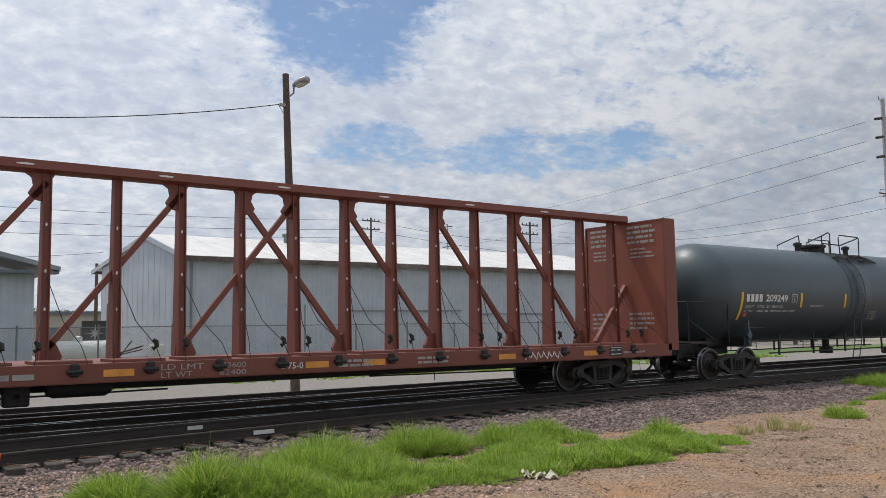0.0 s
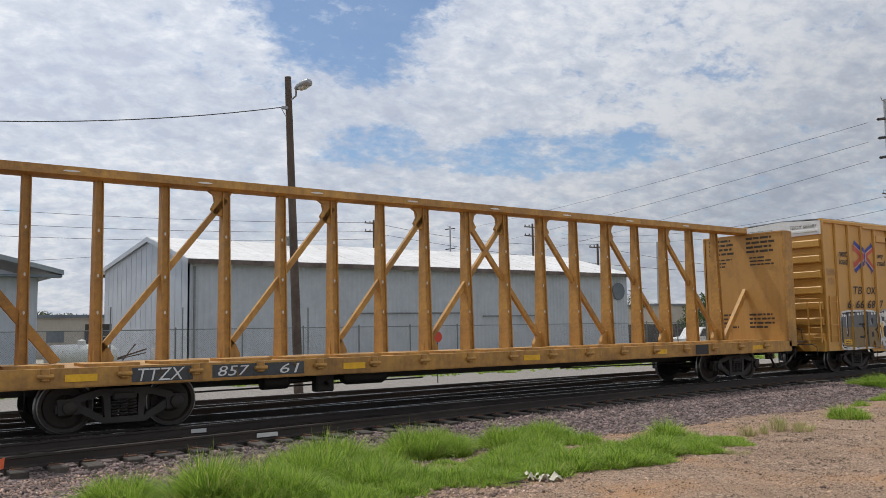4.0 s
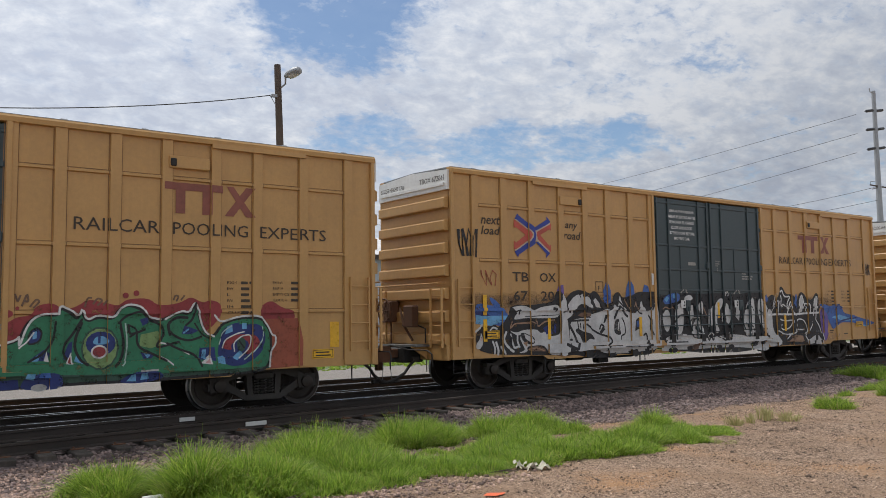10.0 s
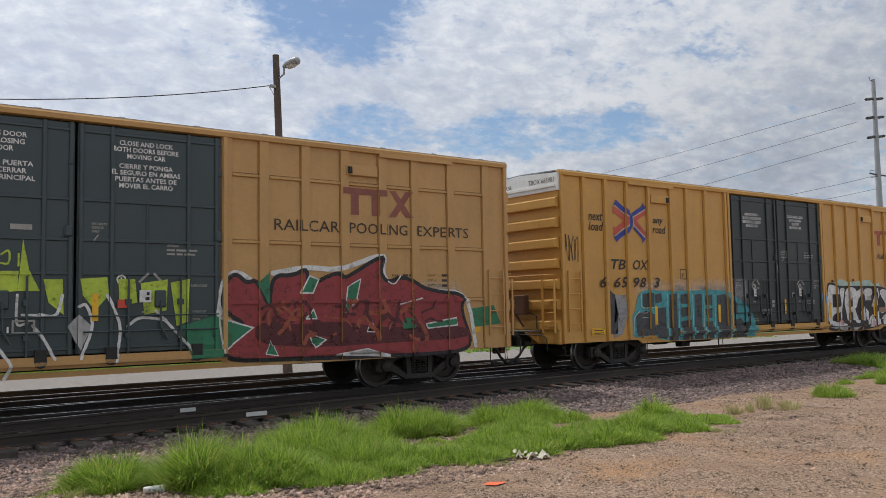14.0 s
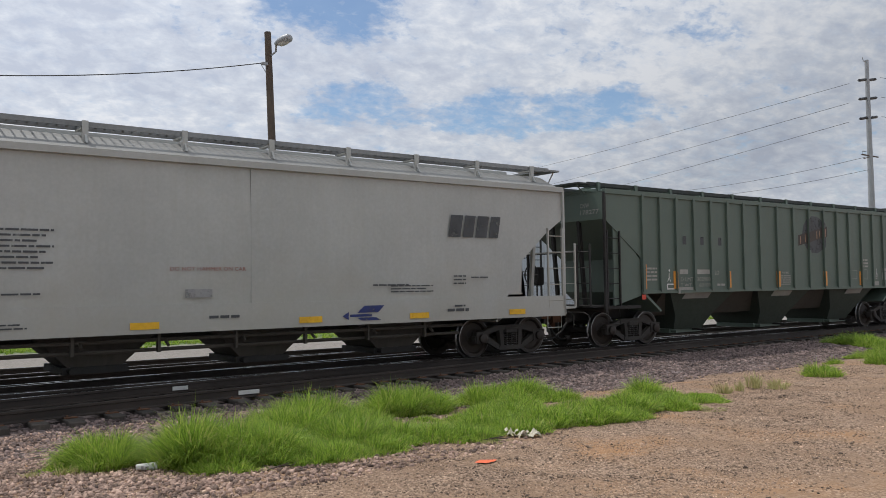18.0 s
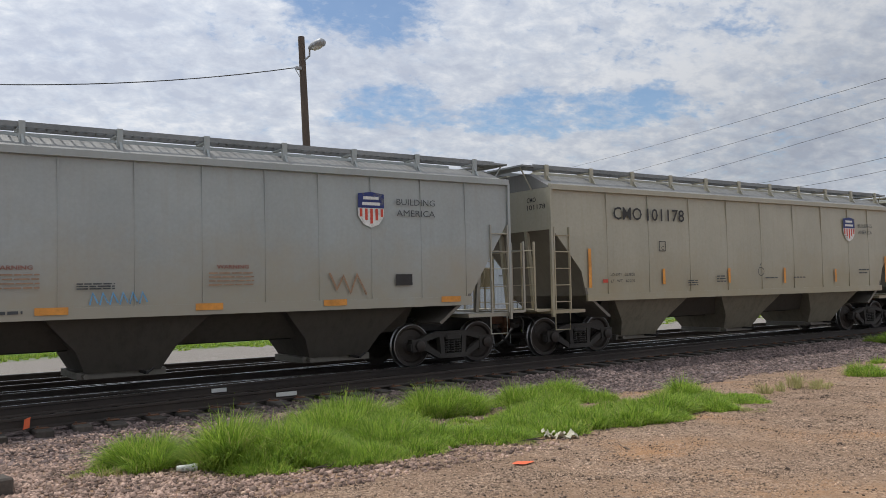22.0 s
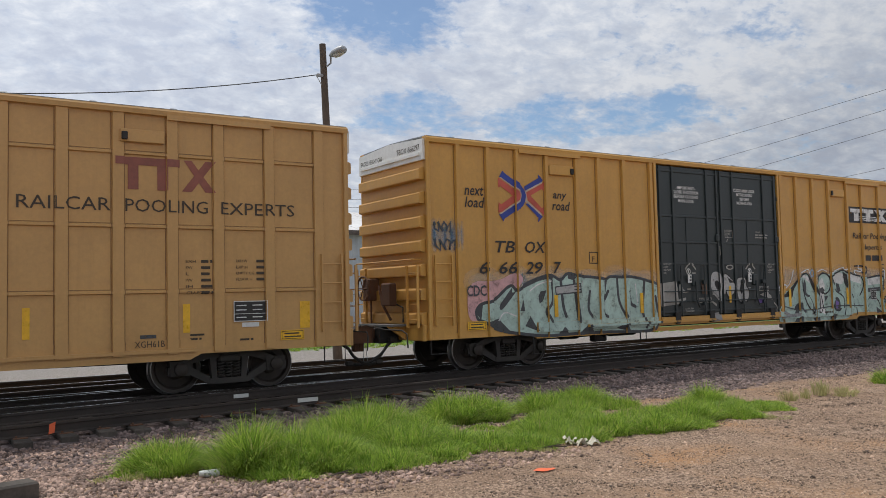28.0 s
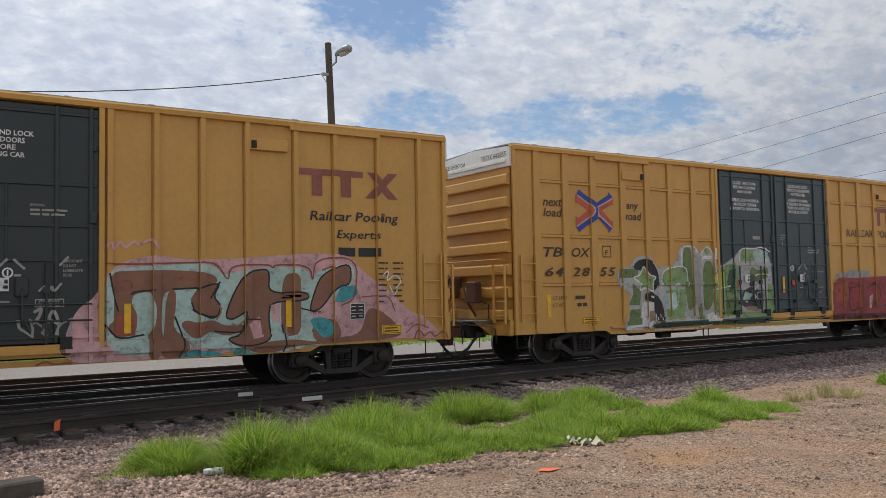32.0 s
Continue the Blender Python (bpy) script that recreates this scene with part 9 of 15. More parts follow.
def emerald_piece(c, r):
    daub(c,r,"redspray",1,(11.81,1.35),(11.85,1.64),(12.04,1.76),(12.25,1.78),(12.32,1.94),(12.56,1.99),(12.73,1.86),(12.95,1.93),(13.11,2.05),(13.4,1.98),(13.6,1.93),(13.74,2.05),(14.1,2.07),(14.28,1.93),(14.66,1.98),(14.85,2.1),(15.08,1.98),(15.21,2.04),(15.39,1.98),(15.44,1.76),(14.97,1.31),(13.17,0.94),(12,0.98))
    daub(c,r,"redspray",1,(16.18,1.92),(16.41,2.04),(16.63,1.89),(16.86,1.84),(16.92,1.68),(16.6,1.6),(16.18,1.68))
    daub(c,r,"rustred",1.2,(16.18,1.68),(16.96,1.69),(17.06,1.26),(17.05,0.78),(16.39,0.75))
    dot(c,r,"redspray",1,13.72,2.11,0.05,0.05)
    dot(c,r,"redspray",1,13.9,2.15,0.05,0.05)
    dot(c,r,"redspray",1,11.91,1.81,0.07,0.06)
    dot(c,r,"redspray",1,12.05,1.9,0.03,0.03)
    daub(c,r,"redspray",1,(11.38,0.99),(11.6,1),(11.59,0.61),(11.38,0.6))
    daub(c,r,"emerald",3,(11.62,0.8),(11.65,1.24),(11.87,1.33),(12.09,1.4),(12.19,1.66),(12.38,1.8),(12.66,1.78),(12.67,1.91),(12.84,1.82),(12.95,1.71),(13.01,1.88),(13.09,1.67),(13.28,1.75),(13.51,1.71),(13.6,1.88),(13.78,1.95),(13.98,1.88),(14.13,1.68),(14.28,1.68),(14.42,1.72),(14.66,1.83),(14.82,1.78),(14.95,2.01),(15.05,1.59),(15.14,1.44),(15.26,1.37),(15.42,1.6),(15.76,1.71),(16.18,1.71),(16.36,1.51),(16.41,1.28),(16.38,0.77),(15.92,0.69),(14.47,0.67),(13.75,0.66),(12.84,0.66),(11.6,0.63),edge=BLK,wide=0.05)
    line(c,r,WHT,4,0.035,(11.64,0.82),(11.64,1.26),(11.87,1.35),(12.05,1.4),(12.09,1.46),(12.08,1.26),(12.21,1.66),(12.38,1.8),(12.64,1.81))
    line(c,r,WHT,4,0.035,(12.66,1.8),(12.67,1.95),(12.86,1.86),(12.97,1.76),(13.02,1.9),(13.1,1.69),(13.28,1.79),(13.53,1.73),(13.62,1.88),(13.78,1.97),(14.01,1.92),(14.1,1.74),(14.3,1.7))
    line(c,r,WHT,4,0.035,(14.39,1.7),(14.67,1.85),(14.82,1.81),(14.95,2.04),(15.05,1.6),(15.14,1.44),(15.27,1.38))
    line(c,r,WHT,4,0.035,(15.28,1.76),(15.39,1.62),(15.76,1.74),(16.18,1.75),(16.34,1.56),(16.43,1.37),(16.5,1.37),(16.5,1.2),(16.4,1.09),(16.38,0.79))
    line(c,r,BLK,4,0.03,(11.74,1.03),(11.77,1.27))
    line(c,r,BLK,4,0.03,(11.62,1.04),(11.77,1.04))
    daub(c,r,"navy",4,(12.21,1.34),(12.24,1.53),(12.34,1.59),(12.42,1.52),(12.39,1.37),(12.26,1.32),edge=BLK,wide=0.03)
    daub(c,r,SKY,5,(12.28,1.4),(12.28,1.5),(12.34,1.54),(12.34,1.42))
    line(c,r,WHT,5,0.025,(12.08,1.26),(12.12,1.3),(12.2,1.36),(12.3,1.52))
    daub(c,r,"navy",4,(12.22,1.06),(12.45,1.23),(12.54,1.17),(12.5,1.05))
    daub(c,r,SKY,5,(12.28,1.05),(12.35,1.15),(12.39,1.13),(12.37,1.05))
    daub(c,r,WHT,5,(12.45,1.05),(12.49,1.21),(12.53,1.03))
    line(c,r,BLK,5,0.035,(12.61,1.68),(12.58,1.37),(12.45,1.17),(12.22,1.04))
    line(c,r,BLK,5,0.04,(13.02,1.71),(12.88,1.47),(12.75,1.3),(12.73,1.16),(12.84,1.01))
    daub(c,r,"navy",4,(12.73,1.08),(12.82,1.32),(12.88,1.36),(12.86,1.01))
    daub(c,r,WHT,5,(12.78,0.99),(12.86,1.18),(12.89,0.98))
    daub(c,r,"redspray",5.4,(12.81,1.01),(12.85,1.12),(12.86,1))
    daub(c,r,SKY,5,(12.91,1.03),(12.95,1.15),(13.04,0.98))
    line(c,r,BLK,5,0.045,(13.02,1.65),(12.93,1.44),(12.91,1.24),(13,1.05),(13.11,0.96))
    line(c,r,BLK,5,0.045,(13.63,1.66),(13.7,1.34),(13.68,1.07),(13.56,0.92))
    line(c,r,"mint",5,0.025,(13.72,1.64),(13.76,1.3),(13.72,0.98),(13.67,0.92))
    dot(c,r,"darkgreen",4,13.31,1.23,0.3,0.36)
    dot(c,r,"leaf",4.2,13.31,1.23,0.27,0.33)
    dot(c,r,"navy",5,13.32,1.31,0.235,0.2)
    daub(c,r,SKY,6,(13.19,1.33),(13.25,1.43),(13.38,1.43),(13.46,1.35),(13.42,1.29),(13.23,1.29))
    daub(c,r,"navy",6.4,(13.28,1.46),(13.32,1.46),(13.32,1.31),(13.28,1.31))
    dot(c,r,WHT,7,13.3,1.17,0.135,0.115)
    dot(c,r,"redspray",8,13.3,1.17,0.105,0.085)
    dot(c,r,BLK,5.5,13.32,1.31,0.02,0.19)
    line(c,r,BLK,5,0.04,(14.1,1.74),(13.98,1.85),(13.74,1.77),(13.6,1.64))
    line(c,r,BLK,5,0.04,(13.77,1.61),(13.79,1.45),(13.91,1.47),(14.05,1.53))
    line(c,r,BLK,5,0.03,(13.77,1.61),(13.89,1.55),(13.92,1.48),(13.79,1.4))
    daub(c,r,"navy",4,(14.01,1.59),(13.96,1.7),(14.1,1.74),(14.11,1.64))
    line(c,r,BLK,5,0.04,(14.13,1.68),(14.32,1.61),(14.37,1.44),(14.22,1.2),(14.47,1.26),(14.64,1.3))
    line(c,r,BLK,5,0.04,(13.91,1.5),(13.92,1.23),(14.22,1.09),(14.41,0.98))
    daub(c,r,"leaf",4,(13.98,1.44),(14.28,1.5),(14.33,1.26),(14.16,1.2),(13.96,1.25))
    line(c,r,WHT,5,0.025,(14.22,1.09),(14.42,1),(14.54,0.9))
    line(c,r,WHT,5,0.025,(14.27,1.3),(14.47,1.26))
    daub(c,r,"navy",4,(13.98,1.14),(14.22,1.09),(14.17,1.03),(14.03,1.03))
    daub(c,r,SKY,5,(14.03,1.12),(14.15,1.09),(14.1,1.03))
    line(c,r,BLK,5,0.05,(14.47,1.43),(14.42,1.63),(14.62,1.74),(14.79,1.72))
    line(c,r,BLK,5,0.04,(14.47,1.48),(14.64,1.36),(14.84,1.31),(15.05,1.38))
    daub(c,r,"navy",4,(14.69,1.43),(14.74,1.58),(14.87,1.54),(15,1.49),(14.87,1.43))
    line(c,r,SKY,5,0.03,(14.72,1.45),(14.82,1.52))
    line(c,r,WHT,5,0.025,(14.62,1.19),(14.84,1.07))
    line(c,r,BLK,5,0.04,(14.42,1.28),(14.67,1.16),(14.94,1.07),(15.05,0.86))
    daub(c,r,"navy",4,(15,0.98),(15.02,1.18),(15.28,1.19),(15.31,0.94))
    daub(c,r,SKY,5,(15.05,1),(15.06,1.15),(15.14,1.15),(15.12,0.97))
    daub(c,r,WHT,5,(15.02,0.91),(15.2,1.06),(15.25,0.88))
    daub(c,r,"pink",5.4,(15.1,0.91),(15.19,0.99),(15.21,0.9))
    line(c,r,BLK,5,0.04,(14.95,1.98),(14.9,1.7),(14.77,1.59))
    line(c,r,BLK,5,0.03,(14.92,1.63),(15.05,1.42),(15.23,1.33))
    daub(c,r,"navy",4,(15.36,1.26),(15.44,1.5),(15.66,1.62),(15.98,1.63),(16.23,1.54),(16.31,1.3),(16.17,1.03),(15.87,0.83),(15.52,0.84),(15.33,1.03))
    daub(c,r,SKY,5,(15.49,1.41),(15.53,1.55),(15.63,1.59),(15.64,1.46))
    daub(c,r,SKY,5,(15.82,1.5),(15.82,1.61),(15.91,1.61),(15.91,1.5))
    daub(c,r,SKY,5,(15.35,0.9),(15.33,1.01),(15.46,1.03),(15.49,0.87))
    daub(c,r,SKY,5,(15.62,0.98),(15.79,1.12),(15.84,1.04),(15.73,0.93))
    daub(c,r,"emerald",4.5,(15.76,1.59),(15.82,1.68),(16.15,1.66),(16.06,1.59))
    daub(c,r,"redspray",5,(15.44,1.16),(15.49,1.32),(15.73,1.41),(16.06,1.4),(16.17,1.26),(16.09,1.1),(15.87,1.01),(15.98,1.24),(15.82,1.34),(15.6,1.23),(15.63,1.11))
    line(c,r,WHT,6,0.025,(15.44,1.16),(15.49,1.32),(15.74,1.43),(15.87,1.45))
    line(c,r,WHT,6,0.025,(15.68,1.09),(15.65,1.25),(15.82,1.38),(16.01,1.4),(15.98,1.15),(15.76,0.97))
    dot(c,r,"darkgreen",6,15.81,1.22,0.085,0.13)
    line(c,r,BLK,7,0.03,(15.76,1.29),(15.87,1.15))
    line(c,r,"mint",6,0.02,(15.36,1.23),(15.44,1.46),(15.63,1.57))
    line(c,r,"mint",6,0.025,(15.87,0.94),(16.09,1.12),(16.26,1.37),(16.2,1.54))
    daub(c,r,"darkgreen",3.3,(11.63,0.8),(12,0.85),(14.47,0.75),(16.38,0.81),(16.39,0.75),(15.49,0.71),(14.47,0.66),(12.84,0.66),(11.62,0.62))
    daub(c,r,"navy",4,(12.1,0.6),(12.16,0.78),(12.33,0.85),(12.67,0.86),(12.76,0.73),(12.71,0.59))
    daub(c,r,SKY,5,(12.18,0.78),(12.21,0.86),(12.33,0.85),(12.31,0.75))
    daub(c,r,"bluespray",5,(12.37,0.79),(12.41,0.86),(12.54,0.86),(12.56,0.78))
    dot(c,r,"silver",5,12.39,0.63,0.12,0.06)
    daub(c,r,"navy",4,(13.61,0.65),(13.77,0.75),(13.91,0.82),(14.3,0.81),(14.39,0.71),(14.22,0.64),(13.86,0.61))
    daub(c,r,SKY,5,(13.75,0.66),(13.84,0.76),(13.91,0.78),(13.91,0.65))
    daub(c,r,SKY,5,(13.98,0.67),(14.01,0.78),(14.1,0.79),(14.13,0.68))
    line(c,r,"silver",5,0.03,(13.98,0.82),(14.28,0.83))
    daub(c,r,"navy",4,(11.62,0.63),(11.64,0.76),(12.08,0.78),(12.1,0.62))
    line(c,r,"brown",2.5,0.03,(12.01,2.13),(12.05,1.99),(12.09,2.11))
    line(c,r,"brown",2.5,0.03,(12.11,1.93),(12.19,2.15),(12.21,1.99),(12.13,2.03))
    line(c,r,"brown",2.5,0.03,(12.23,1.92),(12.32,2.05),(12.38,2.01),(12.28,1.9))
    line(c,r,"brown",2.5,0.03,(13.06,1.92),(13.1,2.07),(13.17,2.07))
    line(c,r,"brown",2.5,0.03,(13.19,1.96),(13.26,2.07),(13.35,2.03),(13.26,1.94))
    line(c,r,"brown",2.5,0.03,(13.35,1.94),(13.42,2.03))
    line(c,r,"brown",2.5,0.03,(14.54,2.03),(14.57,2.12),(14.64,2.1),(14.59,2.01))
    line(c,r,"brown",2.5,0.03,(14.67,2.03),(14.74,2.12))


def white_piece(c, r):
    daub(c,r,"bluespray",1,(0.64,1.94),(0.88,1.97),(1.05,1.93),(1.45,1.9),(1.63,1.71),(1.63,1.41),(1.14,1.5),(0.65,1.53))
    daub(c,r,SKY,1.5,(0.65,1.51),(0.68,1.72),(0.89,1.76),(1.47,1.55),(1.14,1.46))
    daub(c,r,"bluespray",1.7,(1.09,2.08),(1.16,2.11),(1.28,2.04),(1.43,1.93),(1.38,1.86),(1.21,1.91))
    daub(c,r,"navy",1.8,(0.64,1.79),(0.97,1.79),(1.13,1.68),(0.97,1.67),(0.65,1.72))
    line(c,r,SKY,2,0.09,(0.9,1.64),(1.6,1.64))
    daub(c,r,BLK,2,(0.65,1.37),(0.97,1.47),(1.14,1.45),(1.24,1.5),(1.37,1.4),(1.63,1.71),(1.73,1.93),(2.36,1.93),(3.12,2),(3.17,2.2),(3.27,2.28),(3.37,2.22),(3.5,2.04),(3.68,2.22),(3.84,2.28),(4.05,2.31),(4.36,2.19),(4.49,2.29),(4.66,2.23),(4.84,1.98),(5.14,1.96),(5.28,2.24),(5.46,2.26),(5.58,2.08),(6.22,2.28),(6.49,2.26),(6.8,2.29),(6.96,2.09),(6.97,0.56),(5.25,0.7),(5.14,0.6),(4.36,0.6),(3.83,0.72),(3.53,0.69),(2.92,0.74),(0.67,0.83))
    daub(c,r,"chalk",3,(1.76,1.86),(1.83,1.89),(2.08,1.92),(2.28,1.89),(2.41,1.79),(2.62,1.87),(3.02,1.92),(3.3,1.94),(3.32,1.63),(2.83,1.61),(2.18,1.63),(1.82,1.58),(1.87,1.69),(1.96,1.74))
    line(c,r,BLK,4,0.04,(1.9,1.78),(2.03,1.82),(1.99,1.72))
    daub(c,r,BLK,4,(3.04,1.83),(3.1,1.88),(3.2,1.87),(3.22,1.78),(3.16,1.76),(3.14,1.82),(3.08,1.79))
    line(c,r,BLK,3.6,0.02,(2.18,1.66),(3.28,1.69))
    line(c,r,"tan",4,0.035,(1.55,1.78),(1.64,1.71),(1.57,1.85))
    line(c,r,"tan",4,0.035,(1.77,1.54),(1.7,1.39),(1.77,1.43),(1.84,1.5),(2.18,1.51),(2.32,1.51))
    line(c,r,"tan",4,0.035,(2.49,1.56),(2.59,1.41),(2.7,1.48),(2.83,1.54),(3.12,1.57))
    line(c,r,"tan",4,0.03,(2.32,1.55),(2.49,1.49))
    daub(c,r,"navy",4,(2.74,1.38),(2.95,1.48),(3.07,1.24),(2.85,1.23))
    daub(c,r,"navy",4,(3.08,1.3),(3.1,1.45),(3.18,1.47),(3.16,1.24))
    daub(c,r,"chalk",3,(1.65,1.36),(1.88,1.28),(2.16,1.36),(2.55,1.35),(2.68,1.25),(2.78,1.31),(2.95,1.2),(3.09,1.18),(3.32,1.23),(3.35,1.59),(3.3,1.98),(3.39,2.08),(3.46,1.94),(3.54,1.63),(3.58,1.53),(3.63,0.98),(3.59,0.77),(3.43,0.68),(3.33,0.72),(2.95,0.74),(2.86,0.88),(2.74,0.98),(2.37,0.98),(2.22,0.95),(2.24,0.83),(1.92,0.81),(2.17,0.88),(2.1,0.99),(2,1.14),(2.04,1.24),(1.91,1.22))
    daub(c,r,BLK,3.8,(2,1.27),(2.15,1.29),(2.42,1.17),(2.44,1.03),(2.28,1),(2.08,1.1))
    daub(c,r,"chalk",4.2,(2.13,1.27),(2.33,1.19),(2.42,1.09),(2.37,1.04),(2.18,1.14))
    daub(c,r,"tan",4.4,(2.09,1.05),(2.24,1.08),(2.22,0.95))
    daub(c,r,"brown",4,(2.26,0.93),(2.46,0.97),(2.74,0.92),(2.86,0.82),(2.56,0.84),(2.28,0.85))
    line(c,r,"tan",4.6,0.025,(2.26,0.89),(2.5,0.93),(2.78,0.84))
    line(c,r,"chalk",3,0.06,(1.55,1.31),(1.46,1.15),(1.57,0.98),(1.8,0.86))
    line(c,r,"chalk",3,0.05,(1.72,1.25),(1.78,1.04),(1.83,0.93),(1.97,0.98))
    line(c,r,"chalk",3,0.05,(1.93,1.22),(1.92,1.09),(1.99,0.96))
    daub(c,r,BLK,4,(1.65,1.29),(1.77,1.17),(1.74,0.97),(1.64,1.08))
    line(c,r,"chalk",3,0.05,(1.18,1.1),(1.25,0.95),(1.23,0.83))
    line(c,r,"chalk",3,0.06,(1.28,1.08),(1.35,0.9),(1.33,0.81))
    line(c,r,"chalk",3,0.05,(1.43,0.98),(1.52,0.82))
    line(c,r,"chalk",3,0.04,(1.11,1.36),(1.19,1.43),(1.31,1.39))
    line(c,r,"chalk",3,0.05,(0.65,1.34),(0.81,1.44),(0.89,1.49))
    daub(c,r,"chalk",3,(0.66,1.07),(0.77,1.16),(0.8,1.33),(0.88,1.26),(0.89,0.99),(0.66,0.93))
    line(c,r,"tan",4,0.03,(0.79,1.14),(0.85,1.22))
    daub(c,r,"pink",4,(0.82,1.17),(0.87,1.21),(0.85,1.12))
    daub(c,r,"chalk",3,(3.37,2.22),(3.45,2.14),(3.52,1.98),(3.54,1.68),(3.62,1.93),(3.56,1.83),(3.62,1.98),(3.82,2.14),(3.99,2.2),(4.03,2.08),(4.27,2.16),(4.38,1.98),(4.49,1.9),(4.4,1.82),(4.1,1.98),(3.85,1.8),(3.66,1.62),(3.52,1.58),(3.36,1.62),(3.4,1.88))
    daub(c,r,"chalk",3,(3.62,1.54),(4.06,1.61),(4.4,1.61),(4.89,1.58),(5,1.77),(5.18,1.82),(5.25,1.98),(5.39,1.82),(5.46,2.21),(5.54,1.98),(5.73,1.76),(5.97,1.69),(6.22,1.81),(6.29,2.09),(6.39,1.81),(6.59,1.73),(6.78,1.97),(6.88,2.11),(6.93,1.8),(6.98,1.63),(6.97,0.75),(6.21,0.71),(5.25,0.68),(4.8,0.72),(4.53,0.84),(3.63,0.76))
    daub(c,r,"chalk",3,(4.49,2.04),(4.57,2.1),(4.71,1.96),(4.75,1.85),(4.58,1.87))
    daub(c,r,"chalk",3,(4.03,2.16),(4.1,2.21),(4.16,2.08),(4.1,2.02))
    daub(c,r,"chalk",3,(4.89,1.82),(5.05,1.83),(4.93,1.58),(4.4,1.57),(4.25,1.67),(4.71,1.75))
    daub(c,r,BLK,4,(3.81,1.28),(3.89,1.37),(4.1,1.27),(4.42,1.19),(4.53,1.05),(4.27,1.1),(4.08,0.96),(4,1.17))
    line(c,r,BLK,4,0.035,(3.91,1.51),(3.95,1.31))
    line(c,r,BLK,4,0.03,(4,1.49),(4.02,1.35))
    line(c,r,BLK,4,0.03,(4.1,1.45),(4.12,1.31))
    line(c,r,BLK,4,0.05,(4.19,1.45),(4.4,1.32),(4.69,1.19),(5,1.13),(5.12,1),(4.91,0.89),(4.93,0.78))
    line(c,r,BLK,4,0.07,(3.62,1.44),(3.79,1.2),(3.87,1.03))
    line(c,r,BLK,4,0.08,(3.5,0.97),(3.73,0.88),(3.87,0.83),(3.91,0.99))
    dot(c,r,BLK,4,3.66,1.76,0.035,0.035)
    dot(c,r,BLK,4,3.66,1.6,0.035,0.035)
    dot(c,r,BLK,4,3.68,1.08,0.05,0.03)
    line(c,r,BLK,4,0.06,(3.78,1.76),(4.06,1.94),(4.12,1.88),(4.36,1.83))
    daub(c,r,"brown",4,(3.89,1.68),(4.06,1.75),(4.34,1.73),(4.36,1.65),(4.06,1.63))
    line(c,r,BLK,4.5,0.03,(3.87,1.66),(4.08,1.77),(4.36,1.75))
    line(c,r,BLK,4,0.05,(3.68,1.54),(4.25,1.55))
    line(c,r,BLK,4,0.04,(4.64,1.82),(4.73,1.79),(4.73,1.92),(4.8,1.79))
    line(c,r,BLK,4,0.05,(4.69,1.33),(4.75,1.45),(4.87,1.37),(4.71,1.25))
    daub(c,r,BLK,4,(4.71,1.27),(4.8,1.39),(4.89,1.31),(4.75,1.2))
    line(c,r,BLK,4,0.05,(4.93,1.66),(4.84,1.45),(4.98,1.66))
    line(c,r,BLK,4,0.04,(4.93,1.98),(5.14,1.87),(5.39,2.04),(5.46,2),(5.73,1.78))
    line(c,r,BLK,4,0.07,(5.25,1.59),(5.42,1.87),(5.49,1.89),(5.65,1.69),(5.73,1.63))
    daub(c,r,BLK,4,(5.21,1.23),(5.25,1.53),(5.42,1.59),(5.44,1.33),(5.49,1.16),(5.35,1.16))
    daub(c,r,"chalk",4.4,(5.35,1.27),(5.37,1.48),(5.42,1.5),(5.41,1.25))
    line(c,r,BLK,4,0.04,(5.53,1.59),(5.63,1.44),(5.65,1.18),(5.49,1.14),(5.49,1.05))
    daub(c,r,BLK,4,(5.97,1.25),(6.02,1.54),(6.21,1.6),(6.24,1.31))
    daub(c,r,"bluespray",4.4,(6.04,1.34),(6.04,1.49),(6.24,1.53),(6.24,1.36))
    line(c,r,BLK,4,0.05,(6.36,1.13),(6.46,1.19),(6.51,1.02),(6.39,0.87))
    daub(c,r,BLK,4,(6.38,0.75),(6.49,1.02),(6.59,0.86),(6.51,0.58))
    line(c,r,BLK,4,0.05,(6.57,1.64),(6.67,1.52),(6.62,1.3),(6.72,1.14))
    line(c,r,BLK,4,0.06,(6.7,1.8),(6.8,1.97),(6.88,1.63))
    line(c,r,BLK,4,0.04,(6.09,1.97),(6.17,1.73),(6.31,1.69))
    line(c,r,"tan",4.6,0.03,(5.63,2.08),(5.75,1.91),(5.82,1.78))
    line(c,r,"tan",4.6,0.03,(5.97,1.87),(6.07,2.08),(6.12,1.81))
    line(c,r,BLK,3.7,0.02,(4.36,0.91),(4.87,0.91))
    line(c,r,BLK,3.7,0.02,(4.86,0.89),(5.38,0.89))
    line(c,r,BLK,3.7,0.02,(5.49,0.86),(6.04,0.86))
    line(c,r,BLK,3.7,0.02,(5.97,0.84),(6.54,0.84))
    line(c,r,BLK,3.8,0.05,(3.73,0.73),(4.15,0.76),(4.36,0.64))
    daub(c,r,BLK,4,(4.4,0.69),(4.58,0.74),(4.76,0.67),(4.58,0.59))
    daub(c,r,BLK,4,(4.87,0.7),(5.25,0.72),(5.3,0.65),(5.03,0.61))
    daub(c,r,BLK,4,(5.72,0.73),(6.06,0.79),(6.21,0.63),(5.96,0.58))
    daub(c,r,"bluespray",1.5,(4.89,1.98),(4.86,2.29),(4.98,2.51),(5.09,2.3),(5.09,1.98))
